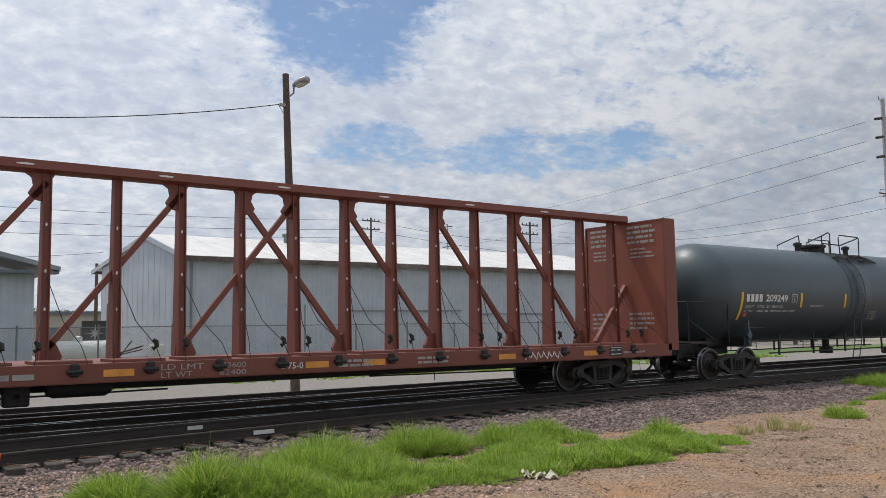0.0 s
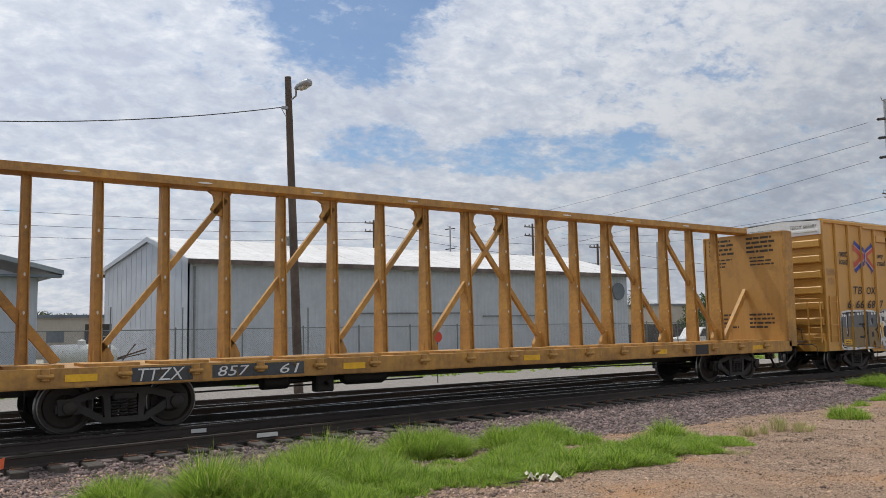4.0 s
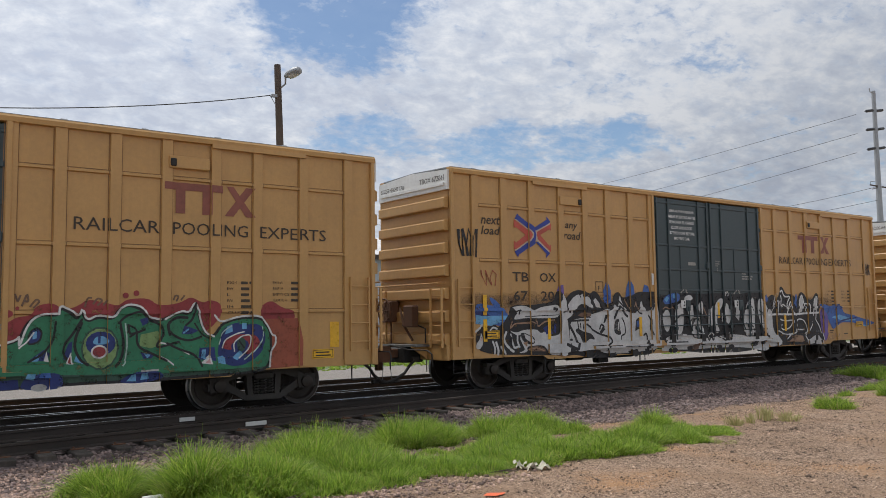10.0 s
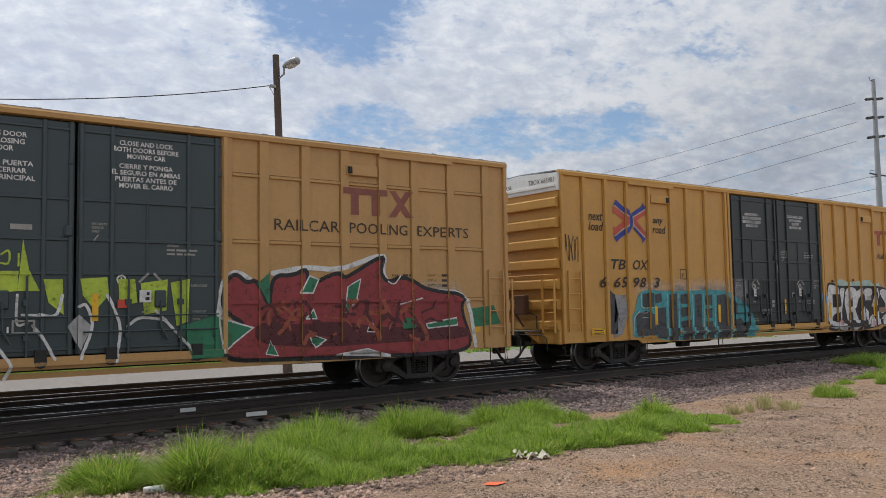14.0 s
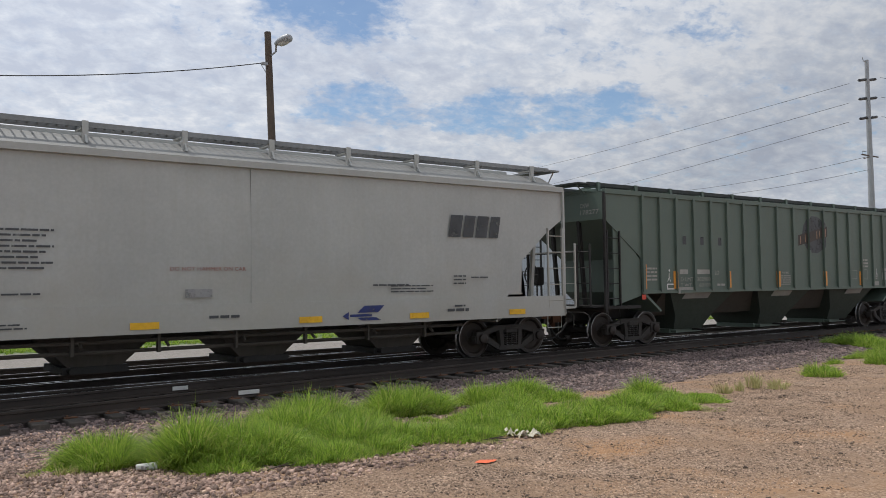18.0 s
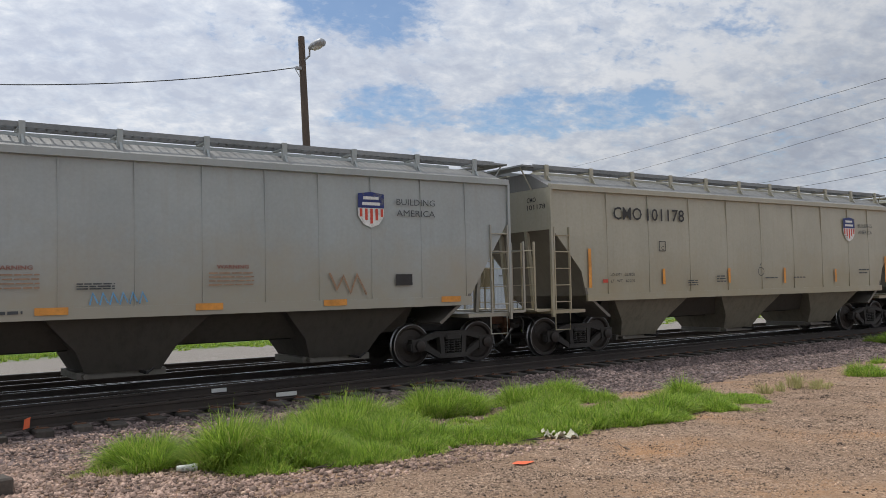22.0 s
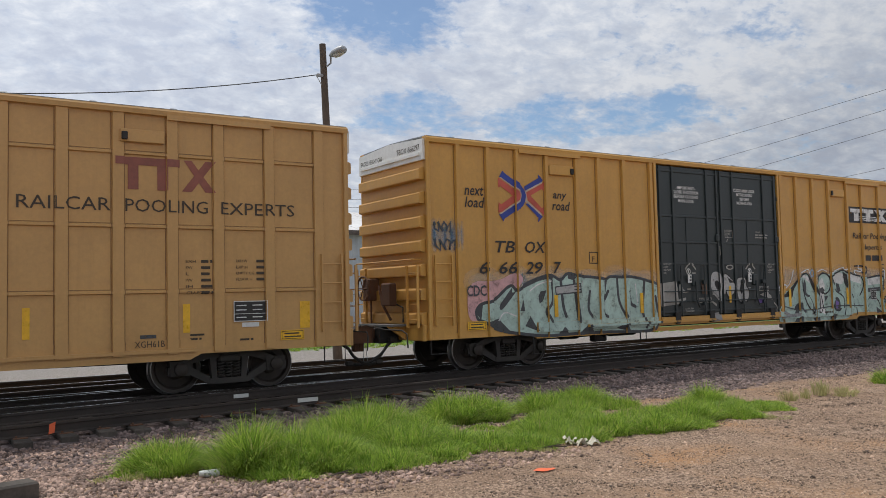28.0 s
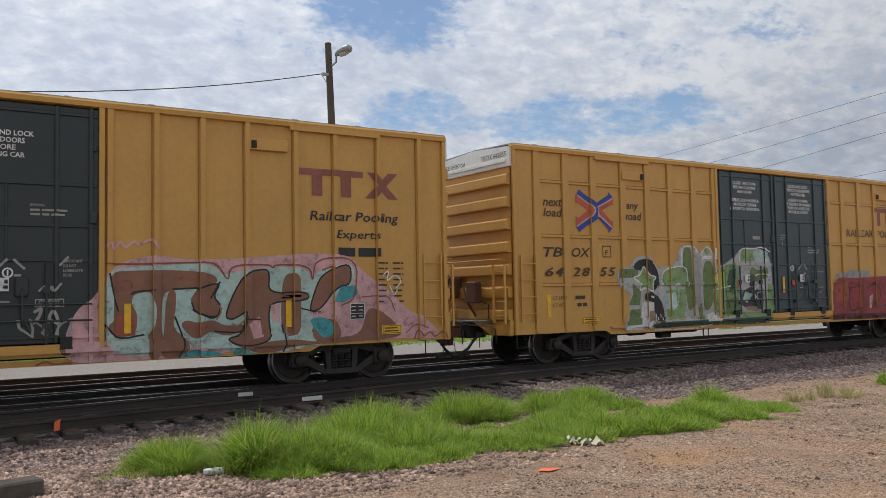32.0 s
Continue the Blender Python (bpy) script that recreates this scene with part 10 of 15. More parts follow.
    daub(c,r,"bluespray",1.5,(5.68,2.08),(5.75,2.41),(5.85,2.57),(5.97,2.42),(6.02,2.08))
    daub(c,r,"bluespray",1.5,(6.34,2.2),(6.45,2.47),(6.6,2.42),(6.67,2.14),(6.49,2.03))
    daub(c,r,"bluespray",4,(4.84,2.08),(4.91,2.23),(5.05,2.21),(5.09,2.02),(4.96,1.94))
    line(c,r,"navy",5,0.035,(4.93,2.15),(5,2.17),(5.02,2.06),(4.93,2.04))
    daub(c,r,"purple",1,(3.23,2.28),(3.31,2.4),(3.41,2.42),(3.43,2.2),(3.31,2.16))
    daub(c,r,BLK,1,(6.96,1.8),(7.01,2.18),(7.52,2.2),(7.94,2.26),(8.59,2.23),(9.11,2.24),(9.57,2.26),(10.38,2.22),(11.31,2.29),(12.02,2.25),(12.1,1.76),(12.06,0.49),(6.97,0.64))
    daub(c,r,"bluespray",2,(7.14,2.02),(7.25,2.16),(7.58,2.25),(7.88,2.23),(7.85,2.02),(7.52,1.97),(7.25,1.93))
    daub(c,r,SKY,3,(7.2,2.06),(7.33,2.16),(7.41,2.11),(7.3,1.99))
    daub(c,r,SKY,3,(7.52,2.18),(7.63,2.23),(7.69,2.11),(7.58,2.11))
    daub(c,r,"chalk",3,(7.09,1.63),(7.25,1.8),(7.41,1.76),(7.46,1.39),(7.3,1.17),(7.16,1.29))
    daub(c,r,"chalk",3,(7.63,1.62),(7.66,1.85),(7.85,1.97),(7.99,1.97),(8.01,1.5),(7.93,1.15),(7.73,1.09),(7.62,1.27))
    daub(c,r,"chalk",3,(8.02,1.97),(8.08,2.16),(8.34,2.21),(8.45,2.09),(8.31,2.04),(8.19,1.97))
    daub(c,r,"chalk",3,(8.19,1.73),(8.25,1.91),(8.42,1.91),(8.45,1.61),(8.3,1.49))
    daub(c,r,"chalk",3,(8.29,1.02),(8.41,1.37),(8.56,1.56),(8.71,1.43),(8.82,1.24),(8.91,1.12),(8.79,0.93),(8.46,0.9))
    daub(c,r,"chalk",3,(8.62,1.85),(8.78,2.04),(8.86,1.85),(8.8,1.65))
    daub(c,r,"chalk",3,(9.09,1.3),(9.13,1.78),(9.32,1.89),(9.25,1.35))
    daub(c,r,"chalk",3,(9.35,1.72),(9.47,1.97),(9.66,2.11),(9.85,2.09),(9.75,1.84),(9.56,1.72),(9.49,1.41),(9.64,1.15),(9.39,1.11))
    daub(c,r,"chalk",3,(9.82,1.78),(9.95,2.01),(10.14,1.84),(10.2,1.58),(10.06,1.34),(9.9,1.46))
    daub(c,r,"chalk",3,(10.39,1.58),(10.51,2.09),(10.63,1.77),(10.56,1.45))
    daub(c,r,"chalk",3,(10.75,1.19),(10.83,1.63),(10.97,1.96),(11.15,2.09),(11.33,2.16),(11.38,1.76),(11.34,1.31),(11.39,0.91),(11.01,0.9))
    daub(c,r,"chalk",3,(11.49,1.76),(11.61,2.16),(11.92,1.96),(12.1,1.69),(12.04,1.02),(11.72,1.17))
    daub(c,r,"chalk",3,(7.24,1.1),(7.93,1.15),(8.79,0.98),(9.55,1.03),(10.28,1.08),(11.19,0.97),(12.08,1.02),(12.06,0.49),(10.84,0.68),(9.54,0.71),(8.34,0.69),(7.24,0.72),(7.03,0.68))
    daub(c,r,"chalk",3.4,(7,0.79),(8.06,0.86),(9.54,0.85),(12.07,0.94),(12.07,0.78),(9.54,0.71),(8.06,0.72),(7,0.67))
    daub(c,r,"chalk",3.6,(10.89,1.32),(11.03,1.57),(11.27,1.54),(11.23,1.1),(10.95,1.08))
    daub(c,r,"chalk",3.6,(7.73,1.39),(7.85,1.74),(7.96,1.66),(7.87,1.27))
    daub(c,r,"chalk",3.6,(9.57,1.97),(9.66,2.07),(9.76,2.04),(9.69,1.89))
    daub(c,r,"chalk",3.6,(8.44,0.99),(8.56,1.23),(8.73,1.05),(8.7,0.96))
    line(c,r,"chalk",4,0.04,(8.25,2.02),(8.22,1.76),(8.39,1.78))
    line(c,r,"chalk",4,0.04,(9.06,1.04),(9.18,1.16),(9.3,1.06))
    line(c,r,"chalk",4,0.04,(9.74,1.05),(9.93,1.01),(10.02,1.11))
    dot(c,r,BLK,4.2,9,0.97,0.06,0.06)
    dot(c,r,BLK,4.2,9.18,0.97,0.06,0.06)
    dot(c,r,BLK,4.2,9.83,0.97,0.06,0.06)
    dot(c,r,BLK,4.2,10.02,0.96,0.06,0.06)
    daub(c,r,BLK,4,(8.5,1.25),(8.62,1.39),(8.73,1.22),(8.82,1.12),(8.58,1.18))
    daub(c,r,BLK,4,(9.65,1.47),(9.69,1.74),(9.82,1.74),(9.84,1.51),(9.74,1.37))
    line(c,r,"chalk",4.5,0.03,(9.75,1.69),(9.75,1.44))
    daub(c,r,BLK,4,(8.07,1.38),(8.13,1.61),(8.27,1.59),(8.21,1.32))
    line(c,r,BLK,4,0.05,(7.62,1.45),(7.79,1.62),(8.07,1.67))
    line(c,r,BLK,4,0.05,(8.94,1.24),(9.39,1.11),(9.73,0.91))
    line(c,r,BLK,4,0.04,(10.87,1.77),(11.11,1.9),(11.31,1.76))
    line(c,r,BLK,4,0.04,(10.92,1.38),(11.3,1.24),(11.36,1.05))
    line(c,r,BLK,4,0.04,(11.6,1.76),(11.91,1.49),(11.83,1.16))
    line(c,r,BLK,4,0.05,(10.35,1.08),(10.29,1.33),(10.46,1.45))
    line(c,r,BLK,4,0.03,(8.29,1.14),(8.49,0.99),(8.82,1))
    line(c,r,"tan",4,0.03,(7.12,1.8),(7.25,1.88),(7.41,1.8),(7.52,1.88),(7.63,1.8))
    line(c,r,"tan",4,0.03,(8.89,1.85),(9.04,1.6))
    daub(c,r,"brown",3.8,(8.29,0.78),(8.46,0.85),(8.67,0.89),(8.61,0.7),(8.34,0.66))
    daub(c,r,"bluespray",3.4,(11.86,2.09),(12.01,2.25),(12.15,2.09),(12.03,1.96))
    line(c,r,BLK,3.7,0.03,(7.08,1.11),(7.93,1.1))
    line(c,r,BLK,3.7,0.03,(8.07,1.1),(8.94,1.09))
    line(c,r,BLK,3.7,0.03,(9.24,1.16),(10.28,1.15))
    line(c,r,BLK,3.7,0.03,(10.52,1.2),(11.97,1.19))
    line(c,r,BLK,3.7,0.03,(7.24,0.92),(8.06,0.91))
    line(c,r,BLK,3.7,0.03,(10.85,1),(12,0.99))
    dot(c,r,BLK,3.8,7.51,0.7,0.2,0.08)
    dot(c,r,BLK,3.8,8.23,0.74,0.12,0.06)
    dot(c,r,BLK,3.8,9.54,0.73,0.16,0.06)
    dot(c,r,BLK,3.8,10.14,0.71,0.14,0.07)
    dot(c,r,BLK,3.8,11.27,0.76,0.2,0.07)
    dot(c,r,BLK,3.8,11.71,0.8,0.12,0.06)
    daub(c,r,BLK,1,(12.04,2.09),(12.39,2.26),(12.58,2.09),(12.76,2.42),(12.91,2.51),(13.14,2.23),(13.45,2.26),(13.68,1.95),(13.89,2.31),(14.1,2.31),(14.38,2.04),(14.63,2.1),(14.85,2.32),(15.02,2.21),(14.98,1.81),(15.14,0.93),(15.21,0.61),(13,0.69),(12.03,0.6))
    daub(c,r,"chalk",2,(12.08,1.02),(12.06,1.61),(12.14,1.82),(12.32,1.74),(12.34,1.15),(12.59,0.93),(12.81,0.7),(12.1,0.62))
    line(c,r,"chalk",3,0.04,(12.24,1.55),(12.48,2.09),(12.56,2.26))
    line(c,r,"chalk",3,0.035,(12.36,1.82),(12.63,2.12),(12.58,1.75))
    line(c,r,"chalk",3,0.03,(12.58,1.66),(12.67,2.04))
    line(c,r,WHT,4,0.045,(12.75,2.26),(12.89,2.4),(13,2.15),(13.37,2.19),(13.13,1.96),(13.2,1.75),(12.93,1.96),(12.77,1.82),(12.86,2.12),(12.75,2.26))
    line(c,r,WHT,4,0.045,(13.15,1.65),(13.37,2.1),(13.39,1.71),(13.58,1.59))
    line(c,r,WHT,4,0.045,(13.82,1.6),(13.84,2.03),(14.01,2.27),(14.12,1.95),(14.24,1.64))
    line(c,r,WHT,4,0.045,(14.12,1.95),(14.42,1.95),(14.4,1.67))
    line(c,r,WHT,4,0.045,(14.65,1.58),(14.72,2.1),(14.94,2.21),(14.83,1.81),(14.77,1.43))
    daub(c,r,"chalk",3,(13.79,1.67),(13.88,2.04),(14.01,2.24),(14.08,1.98),(13.99,1.7))
    daub(c,r,"chalk",3,(14.7,1.74),(14.76,2.1),(14.93,2.18),(14.85,1.73))
    line(c,r,WHT,4,0.06,(12.13,1.61),(12.65,1.63),(13.31,1.61),(14.03,1.64),(14.95,1.66))
    line(c,r,WHT,4,0.04,(12.69,1.47),(13.03,1.41),(13.5,1.45),(13.29,1.21),(12.94,1.13),(12.71,1.22),(12.83,1.3))
    line(c,r,WHT,4,0.04,(13.01,0.86),(13.21,0.99),(13.6,1.06),(13.53,1.15))
    line(c,r,WHT,4,0.04,(13.61,1.26),(13.7,1.48),(14.06,1.44),(14.22,1.24),(14.25,1.1))
    line(c,r,WHT,4,0.04,(13.69,1.14),(14.05,1.13))
    line(c,r,WHT,4,0.04,(14.56,1.38),(14.34,1.1),(14,0.96),(14.2,0.79))
    line(c,r,WHT,4,0.04,(14.77,1.43),(14.98,1.22),(15.13,0.84),(15.21,0.61))
    line(c,r,WHT,4,0.04,(12.56,1.12),(13.01,0.99),(13.32,1.01))
    daub(c,r,"chalk",3,(14.74,0.66),(14.79,0.94),(15.04,0.76),(15.08,0.63))
    daub(c,r,"chalk",3,(14.2,0.79),(14.62,0.95),(14.65,0.69),(14.28,0.67))
    daub(c,r,"tan",3,(13.08,0.77),(13.48,0.98),(13.88,0.94),(13.99,0.74))
    daub(c,r,"bluespray",0.8,(13.51,1.82),(13.57,2.21),(13.73,2.26),(13.76,1.88))
    daub(c,r,"bluespray",3,(13.48,1.96),(13.61,2.21),(13.72,2.1),(13.63,1.79))
    daub(c,r,"purple",2,(15,1.73),(15.31,1.8),(15.52,1.57),(15.54,1.21),(15.3,0.75),(15.17,0.75))
    dot(c,r,"navy",3,15.21,1.51,0.06,0.06)
    daub(c,r,"bluespray",2,(14.97,1.95),(15.31,1.92),(15.76,1.86),(16.08,1.95),(16.44,1.83),(16.52,1.64),(17.14,1.55),(18.37,1.34),(18.58,1.27),(18.11,1.19),(16.89,1.33),(16.18,1.32),(15.81,1.06),(15.6,1.36),(15.3,1.69))
    daub(c,r,SKY,3,(15.74,1.5),(16.2,1.59),(17.37,1.39),(16.42,1.37))
    line(c,r,"navy",3,0.05,(15.95,1.28),(16.42,1.4),(17.38,1.48))
    line(c,r,"navy",3,0.05,(15.98,1.8),(16.17,1.95),(16.35,1.8))
    daub(c,r,SKY,2,(17.27,1.33),(18.11,1.28),(18,1.16),(17.36,1.2))
    line(c,r,"tan",4,0.03,(15.35,0.75),(15.44,0.89),(15.52,0.74))
    line(c,r,"tan",4,0.03,(15.61,0.77),(15.71,0.94),(15.79,0.79))
    line(c,r,"tan",4,0.03,(15.88,0.82),(15.94,1),(16.02,0.84),(16.12,0.96))


def brown_piece(c, r):
    daub(c,r,"bluespray",1,(0.02,1.81),(0.42,1.9),(0.56,1.8),(0.8,1.92),(1.39,1.45),(0.9,1.12),(0.76,1.03),(0.57,1.14),(0.07,1.17))
    daub(c,r,SKY,2,(0.8,1.66),(1.01,1.65),(1.24,1.38),(0.95,1.2),(0.76,1.27))
    dot(c,r,"navy",2,0.36,1.61,0.07,0.065)
    dot(c,r,"navy",2,0.25,1.45,0.06,0.06)
    dot(c,r,"navy",2,0.8,1.61,0.11,0.09)
    dot(c,r,"navy",2,0.63,1.44,0.09,0.1)
    daub(c,r,"brown",3,(0.63,2.35),(0.8,2.24),(1.39,2.12),(1.69,2.16),(2.32,2.33),(2.17,2.11),(2.43,2.14),(2.69,2.03),(2.83,2.34),(3.21,2.44),(3.68,2.64),(4.24,2.79),(3.92,2.54),(3.89,2.37),(4.1,2.21),(4.41,2.12),(4.52,2.32),(4.69,2.19),(5.21,1.98),(5.32,1.75),(5.52,2.01),(5.92,2.15),(6.29,2.08),(6.55,1.84),(6.64,1.5),(6.67,0.76),(6.48,0.56),(5.31,0.59),(3.79,0.69),(2.87,0.63),(2.43,0.74),(1.7,0.73),(0.74,0.73),(0.85,1.01),(1.32,1.39),(0.81,1.96),edge=BLK,wide=0.075)
    line(c,r,WHT,2,0.13,(0.61,2.37),(0.8,2.26),(1.39,2.14),(1.69,2.18),(2.34,2.35))
    line(c,r,WHT,2,0.13,(2.8,2.34),(3.21,2.46),(3.68,2.66),(4.27,2.81),(3.95,2.54),(3.91,2.37),(4.13,2.22),(4.39,2.14),(4.52,2.36),(4.72,2.21),(5.24,2))
    line(c,r,WHT,2,0.13,(0.62,2.35),(0.79,1.94),(1.3,1.39),(0.82,0.99),(0.72,0.71))
    line(c,r,WHT,2,0.12,(5.35,1.78),(5.54,2.04),(5.92,2.18),(6.32,2.11),(6.59,1.86),(6.69,1.5),(6.72,0.76))
    daub(c,r,"taupe",4,(1.02,1.99),(1.35,1.93),(1.39,1.75),(1.23,1.72),(0.9,1.92))
    daub(c,r,"taupe",4,(1.39,1.75),(1.51,1.84),(1.63,1.76),(1.76,1.77),(1.88,1.78),(2.01,1.78),(2.05,1.55),(1.92,1.52),(1.8,1.54),(1.68,1.52),(1.55,1.56),(1.43,1.51))
    daub(c,r,"taupe",4,(2.22,1.74),(2.47,1.91),(2.74,1.82),(2.76,1.55),(2.43,1.58),(2.2,1.52))
    daub(c,r,"taupe",4,(2.87,2.23),(2.98,2.22),(3.1,2.19),(3.14,1.6),(3.03,1.56),(2.92,1.57))
    daub(c,r,"taupe",4,(3.37,1.88),(3.7,2.12),(3.75,1.72),(3.56,1.43),(3.4,1.5))
    daub(c,r,"taupe",4,(4.16,1.99),(4.67,2.04),(4.79,1.65),(4.29,1.63))
    daub(c,r,"taupe",4,(4.79,1.63),(5.38,1.69),(5.52,1.41),(4.92,1.38))
    daub(c,r,"taupe",4,(6.01,2.08),(6.37,1.96),(6.57,1.43),(6.22,1.44),(6.14,1.65))
    daub(c,r,"umber",4,(1.43,1.99),(1.69,2.07),(1.92,1.99),(1.8,1.81),(1.51,1.79))
    daub(c,r,"umber",4,(3.8,2.23),(4.12,2.14),(4.19,1.77),(3.85,1.86))
    daub(c,r,"umber",4,(5.52,1.87),(5.87,2.05),(5.89,1.68),(5.52,1.64))
    daub(c,r,"umber",4,(6.13,1.16),(6.54,1.19),(6.56,0.79),(6.19,0.78))
    daub(c,r,"umber",4,(2.07,1.99),(2.32,2.07),(2.28,1.79),(2.07,1.71))
    daub(c,r,"sootbrown",4.4,(1.51,1.57),(1.62,1.55),(1.72,1.59),(1.82,1.47),(1.92,1.49),(2.03,1.52),(2.13,1.57),(2.24,1.56),(2.35,1.47),(2.45,1.47),(2.56,1.54),(2.67,1.48),(2.78,1.45),(2.83,1.27),(2.72,1.21),(2.61,1.23),(2.5,1.27),(2.39,1.22),(2.28,1.22),(2.18,1.29),(2.07,1.28),(1.97,1.29),(1.86,1.24),(1.76,1.28),(1.66,1.3),(1.56,1.31))
    daub(c,r,"sootbrown",4.4,(2.87,1.43),(2.98,1.4),(3.1,1.4),(3.21,1.51),(3.33,1.37),(3.44,1.37),(3.56,1.43),(3.68,1.42),(3.8,1.5),(3.92,1.45),(4.04,1.38),(4.16,1.37),(4.21,1.14),(4.09,1.14),(3.96,1.08),(3.84,1.14),(3.72,1.12),(3.61,1.15),(3.49,1.17),(3.37,1.12),(3.26,1.14),(3.14,1.11),(3.03,1.11),(2.92,1.13))
    daub(c,r,"sootbrown",4.4,(4.29,1.43),(4.41,1.48),(4.54,1.55),(4.66,1.48),(4.79,1.49),(4.92,1.5),(5.05,1.43),(5.18,1.45),(5.32,1.51),(5.45,1.41),(5.58,1.4),(5.72,1.39),(5.86,1.51),(6,1.39),(6.14,1.51),(6.28,1.41),(6.42,1.36),(6.57,1.48),(6.62,1.15),(6.48,1.16),(6.33,1.2),(6.19,1.21),(6.05,1.19),(5.91,1.16),(5.77,1.21),(5.64,1.18),(5.5,1.22),(5.37,1.2),(5.23,1.19),(5.1,1.22),(4.97,1.19),(4.84,1.19),(4.71,1.2),(4.58,1.21),(4.46,1.25),(4.33,1.2))
    daub(c,r,"sootbrown",4,(1.08,1.31),(1.18,1.27),(1.28,1.28),(1.38,1.33),(1.48,1.33),(1.58,1.33),(1.62,1.11),(1.52,1.08),(1.42,1.08),(1.32,1.1),(1.22,1.12),(1.12,1.12))
    daub(c,r,"taupe",4,(0.87,0.95),(1.24,1.23),(1.42,1.2),(1.36,0.99),(1.03,0.83))
    daub(c,r,"taupe",4,(1.76,1.16),(1.88,1.17),(2.01,1.17),(2.13,1.06),(2.26,1.09),(2.39,1.11),(2.52,1.14),(2.65,1.15),(2.7,0.83),(2.56,0.79),(2.43,0.82),(2.31,0.83),(2.18,0.85),(2.05,0.86),(1.93,0.83),(1.8,0.82))
    daub(c,r,"taupe",4,(2.87,1.03),(2.98,1.06),(3.1,1.07),(3.21,0.97),(3.33,1),(3.44,1.05),(3.49,0.8),(3.37,0.79),(3.26,0.83),(3.14,0.81),(3.03,0.79),(2.92,0.82))
    daub(c,r,"taupe",4,(3.92,1.09),(4.06,1.08),(4.21,1.04),(4.36,1.06),(4.51,1.07),(4.66,1.1),(4.81,1),(4.97,1.01),(5.13,1.07),(5.28,1.02),(5.34,0.82),(5.18,0.84),(5.02,0.82),(4.86,0.87),(4.71,0.81),(4.56,0.86),(4.41,0.88),(4.26,0.84),(4.11,0.89),(3.96,0.88))
    daub(c,r,"umber",4,(4.59,0.85),(6.63,0.81),(6.64,0.67),(4.66,0.71))
    line(c,r,BLK,5,0.055,(2.03,1.18),(2.01,1.59),(2.15,1.95),(2.43,2.1),(2.69,1.97),(2.79,1.68),(2.72,1.28),(2.54,1.1))
    line(c,r,BLK,5,0.06,(1.39,2.11),(1.54,1.69),(1.76,2.14))
    line(c,r,BLK,5,0.05,(1.54,1.69),(1.7,1.39),(1.85,1.21),(1.7,0.79))
    line(c,r,BLK,5,0.05,(2.17,2.11),(1.92,1.74),(1.8,1.39),(1.99,1.32))
    line(c,r,BLK,5,0.05,(2.83,2.31),(2.87,1.57),(3.04,1.25),(3.33,1.14),(3.51,1.34),(3.56,1.77))
    line(c,r,BLK,5,0.05,(3.59,1.06),(3.7,1.6),(3.79,1.72),(3.94,1.12),(3.59,1.06))
    line(c,r,BLK,5,0.05,(3.8,2.21),(3.82,1.72),(4.14,1.22),(4.28,1.1))
    line(c,r,BLK,5,0.05,(4.1,2.15),(4.24,1.68),(4.79,1.63),(5.32,1.75))
    line(c,r,BLK,5,0.05,(5.32,1.75),(5.52,1.52),(5.44,1.06),(5.31,0.82))
    line(c,r,"sootbrown",5,0.06,(2.22,1.11),(2.87,1.03),(3.56,1.06),(4.28,0.97),(5.31,1))
    daub(c,r,"bluespray",5.5,(1.34,2.06),(1.59,2.16),(1.55,1.7),edge=WHT,wide=0.04)
    daub(c,r,"bluespray",5.5,(3.44,2.35),(3.61,2.39),(3.55,2.14),(3.3,1.92),(3.37,2.14),edge=WHT,wide=0.04)
    daub(c,r,"bluespray",2,(1.51,2.44),(1.63,2.49),(1.64,2.14),(1.45,2.11))
    daub(c,r,SKY,5.5,(1.49,0.79),(1.53,1.08),(1.62,1.22),(1.7,1.07),(1.73,0.77),edge=WHT,wide=0.035)
    daub(c,r,SKY,5.5,(1.84,1.44),(1.94,1.61),(2,1.34),edge=WHT,wide=0.03)
    daub(c,r,BLK,5,(3.12,1.72),(3.24,1.9),(3.37,1.77),(3.37,1.43),(3.25,1.31),(3.14,1.5))
    daub(c,r,SKY,6,(3.18,1.65),(3.26,1.8),(3.32,1.65),(3.29,1.44),(3.2,1.5))
    daub(c,r,SKY,6,(3.7,1.11),(3.76,1.34),(3.86,1.13),edge=WHT,wide=0.025)
    daub(c,r,"bluespray",5.5,(4.43,1.21),(4.54,1.34),(4.75,1.35),(4.84,1.22),(4.72,1.02),edge=WHT,wide=0.045)
    daub(c,r,"bluespray",5.5,(4.72,1.81),(4.96,1.92),(5.24,1.92),(5.23,1.78),(4.82,1.71),edge=WHT,wide=0.035)
    dot(c,r,WHT,5,2.5,1.44,0.085,0.085)
    line(c,r,WHT,5,0.05,(2.39,1.17),(2.53,1.1),(2.72,1.2))
    dot(c,r,BLK,5,5.91,1.32,0.24,0.36)
    dot(c,r,"taupe",5.5,5.91,1.34,0.17,0.28)
    dot(c,r,BLK,6,5.91,1.37,0.12,0.2)
    daub(c,r,SKY,6.5,(5.69,1.06),(5.91,1.1),(6.12,1.05),(5.91,0.9),edge=WHT,wide=0.025)
    dot(c,r,BLK,5,4.24,1.48,0.05,0.06)
    daub(c,r,"silver",5,(3.33,0.71),(3.92,0.77),(4,0.67),(3.44,0.62),edge=BLK,wide=0.04)
    daub(c,r,SKY,5,(5.77,0.59),(5.9,0.68),(6.07,0.56))
    daub(c,r,"bluespray",2,(6.62,1.14),(7.45,1.3),(7.52,0.87),(6.61,0.73))
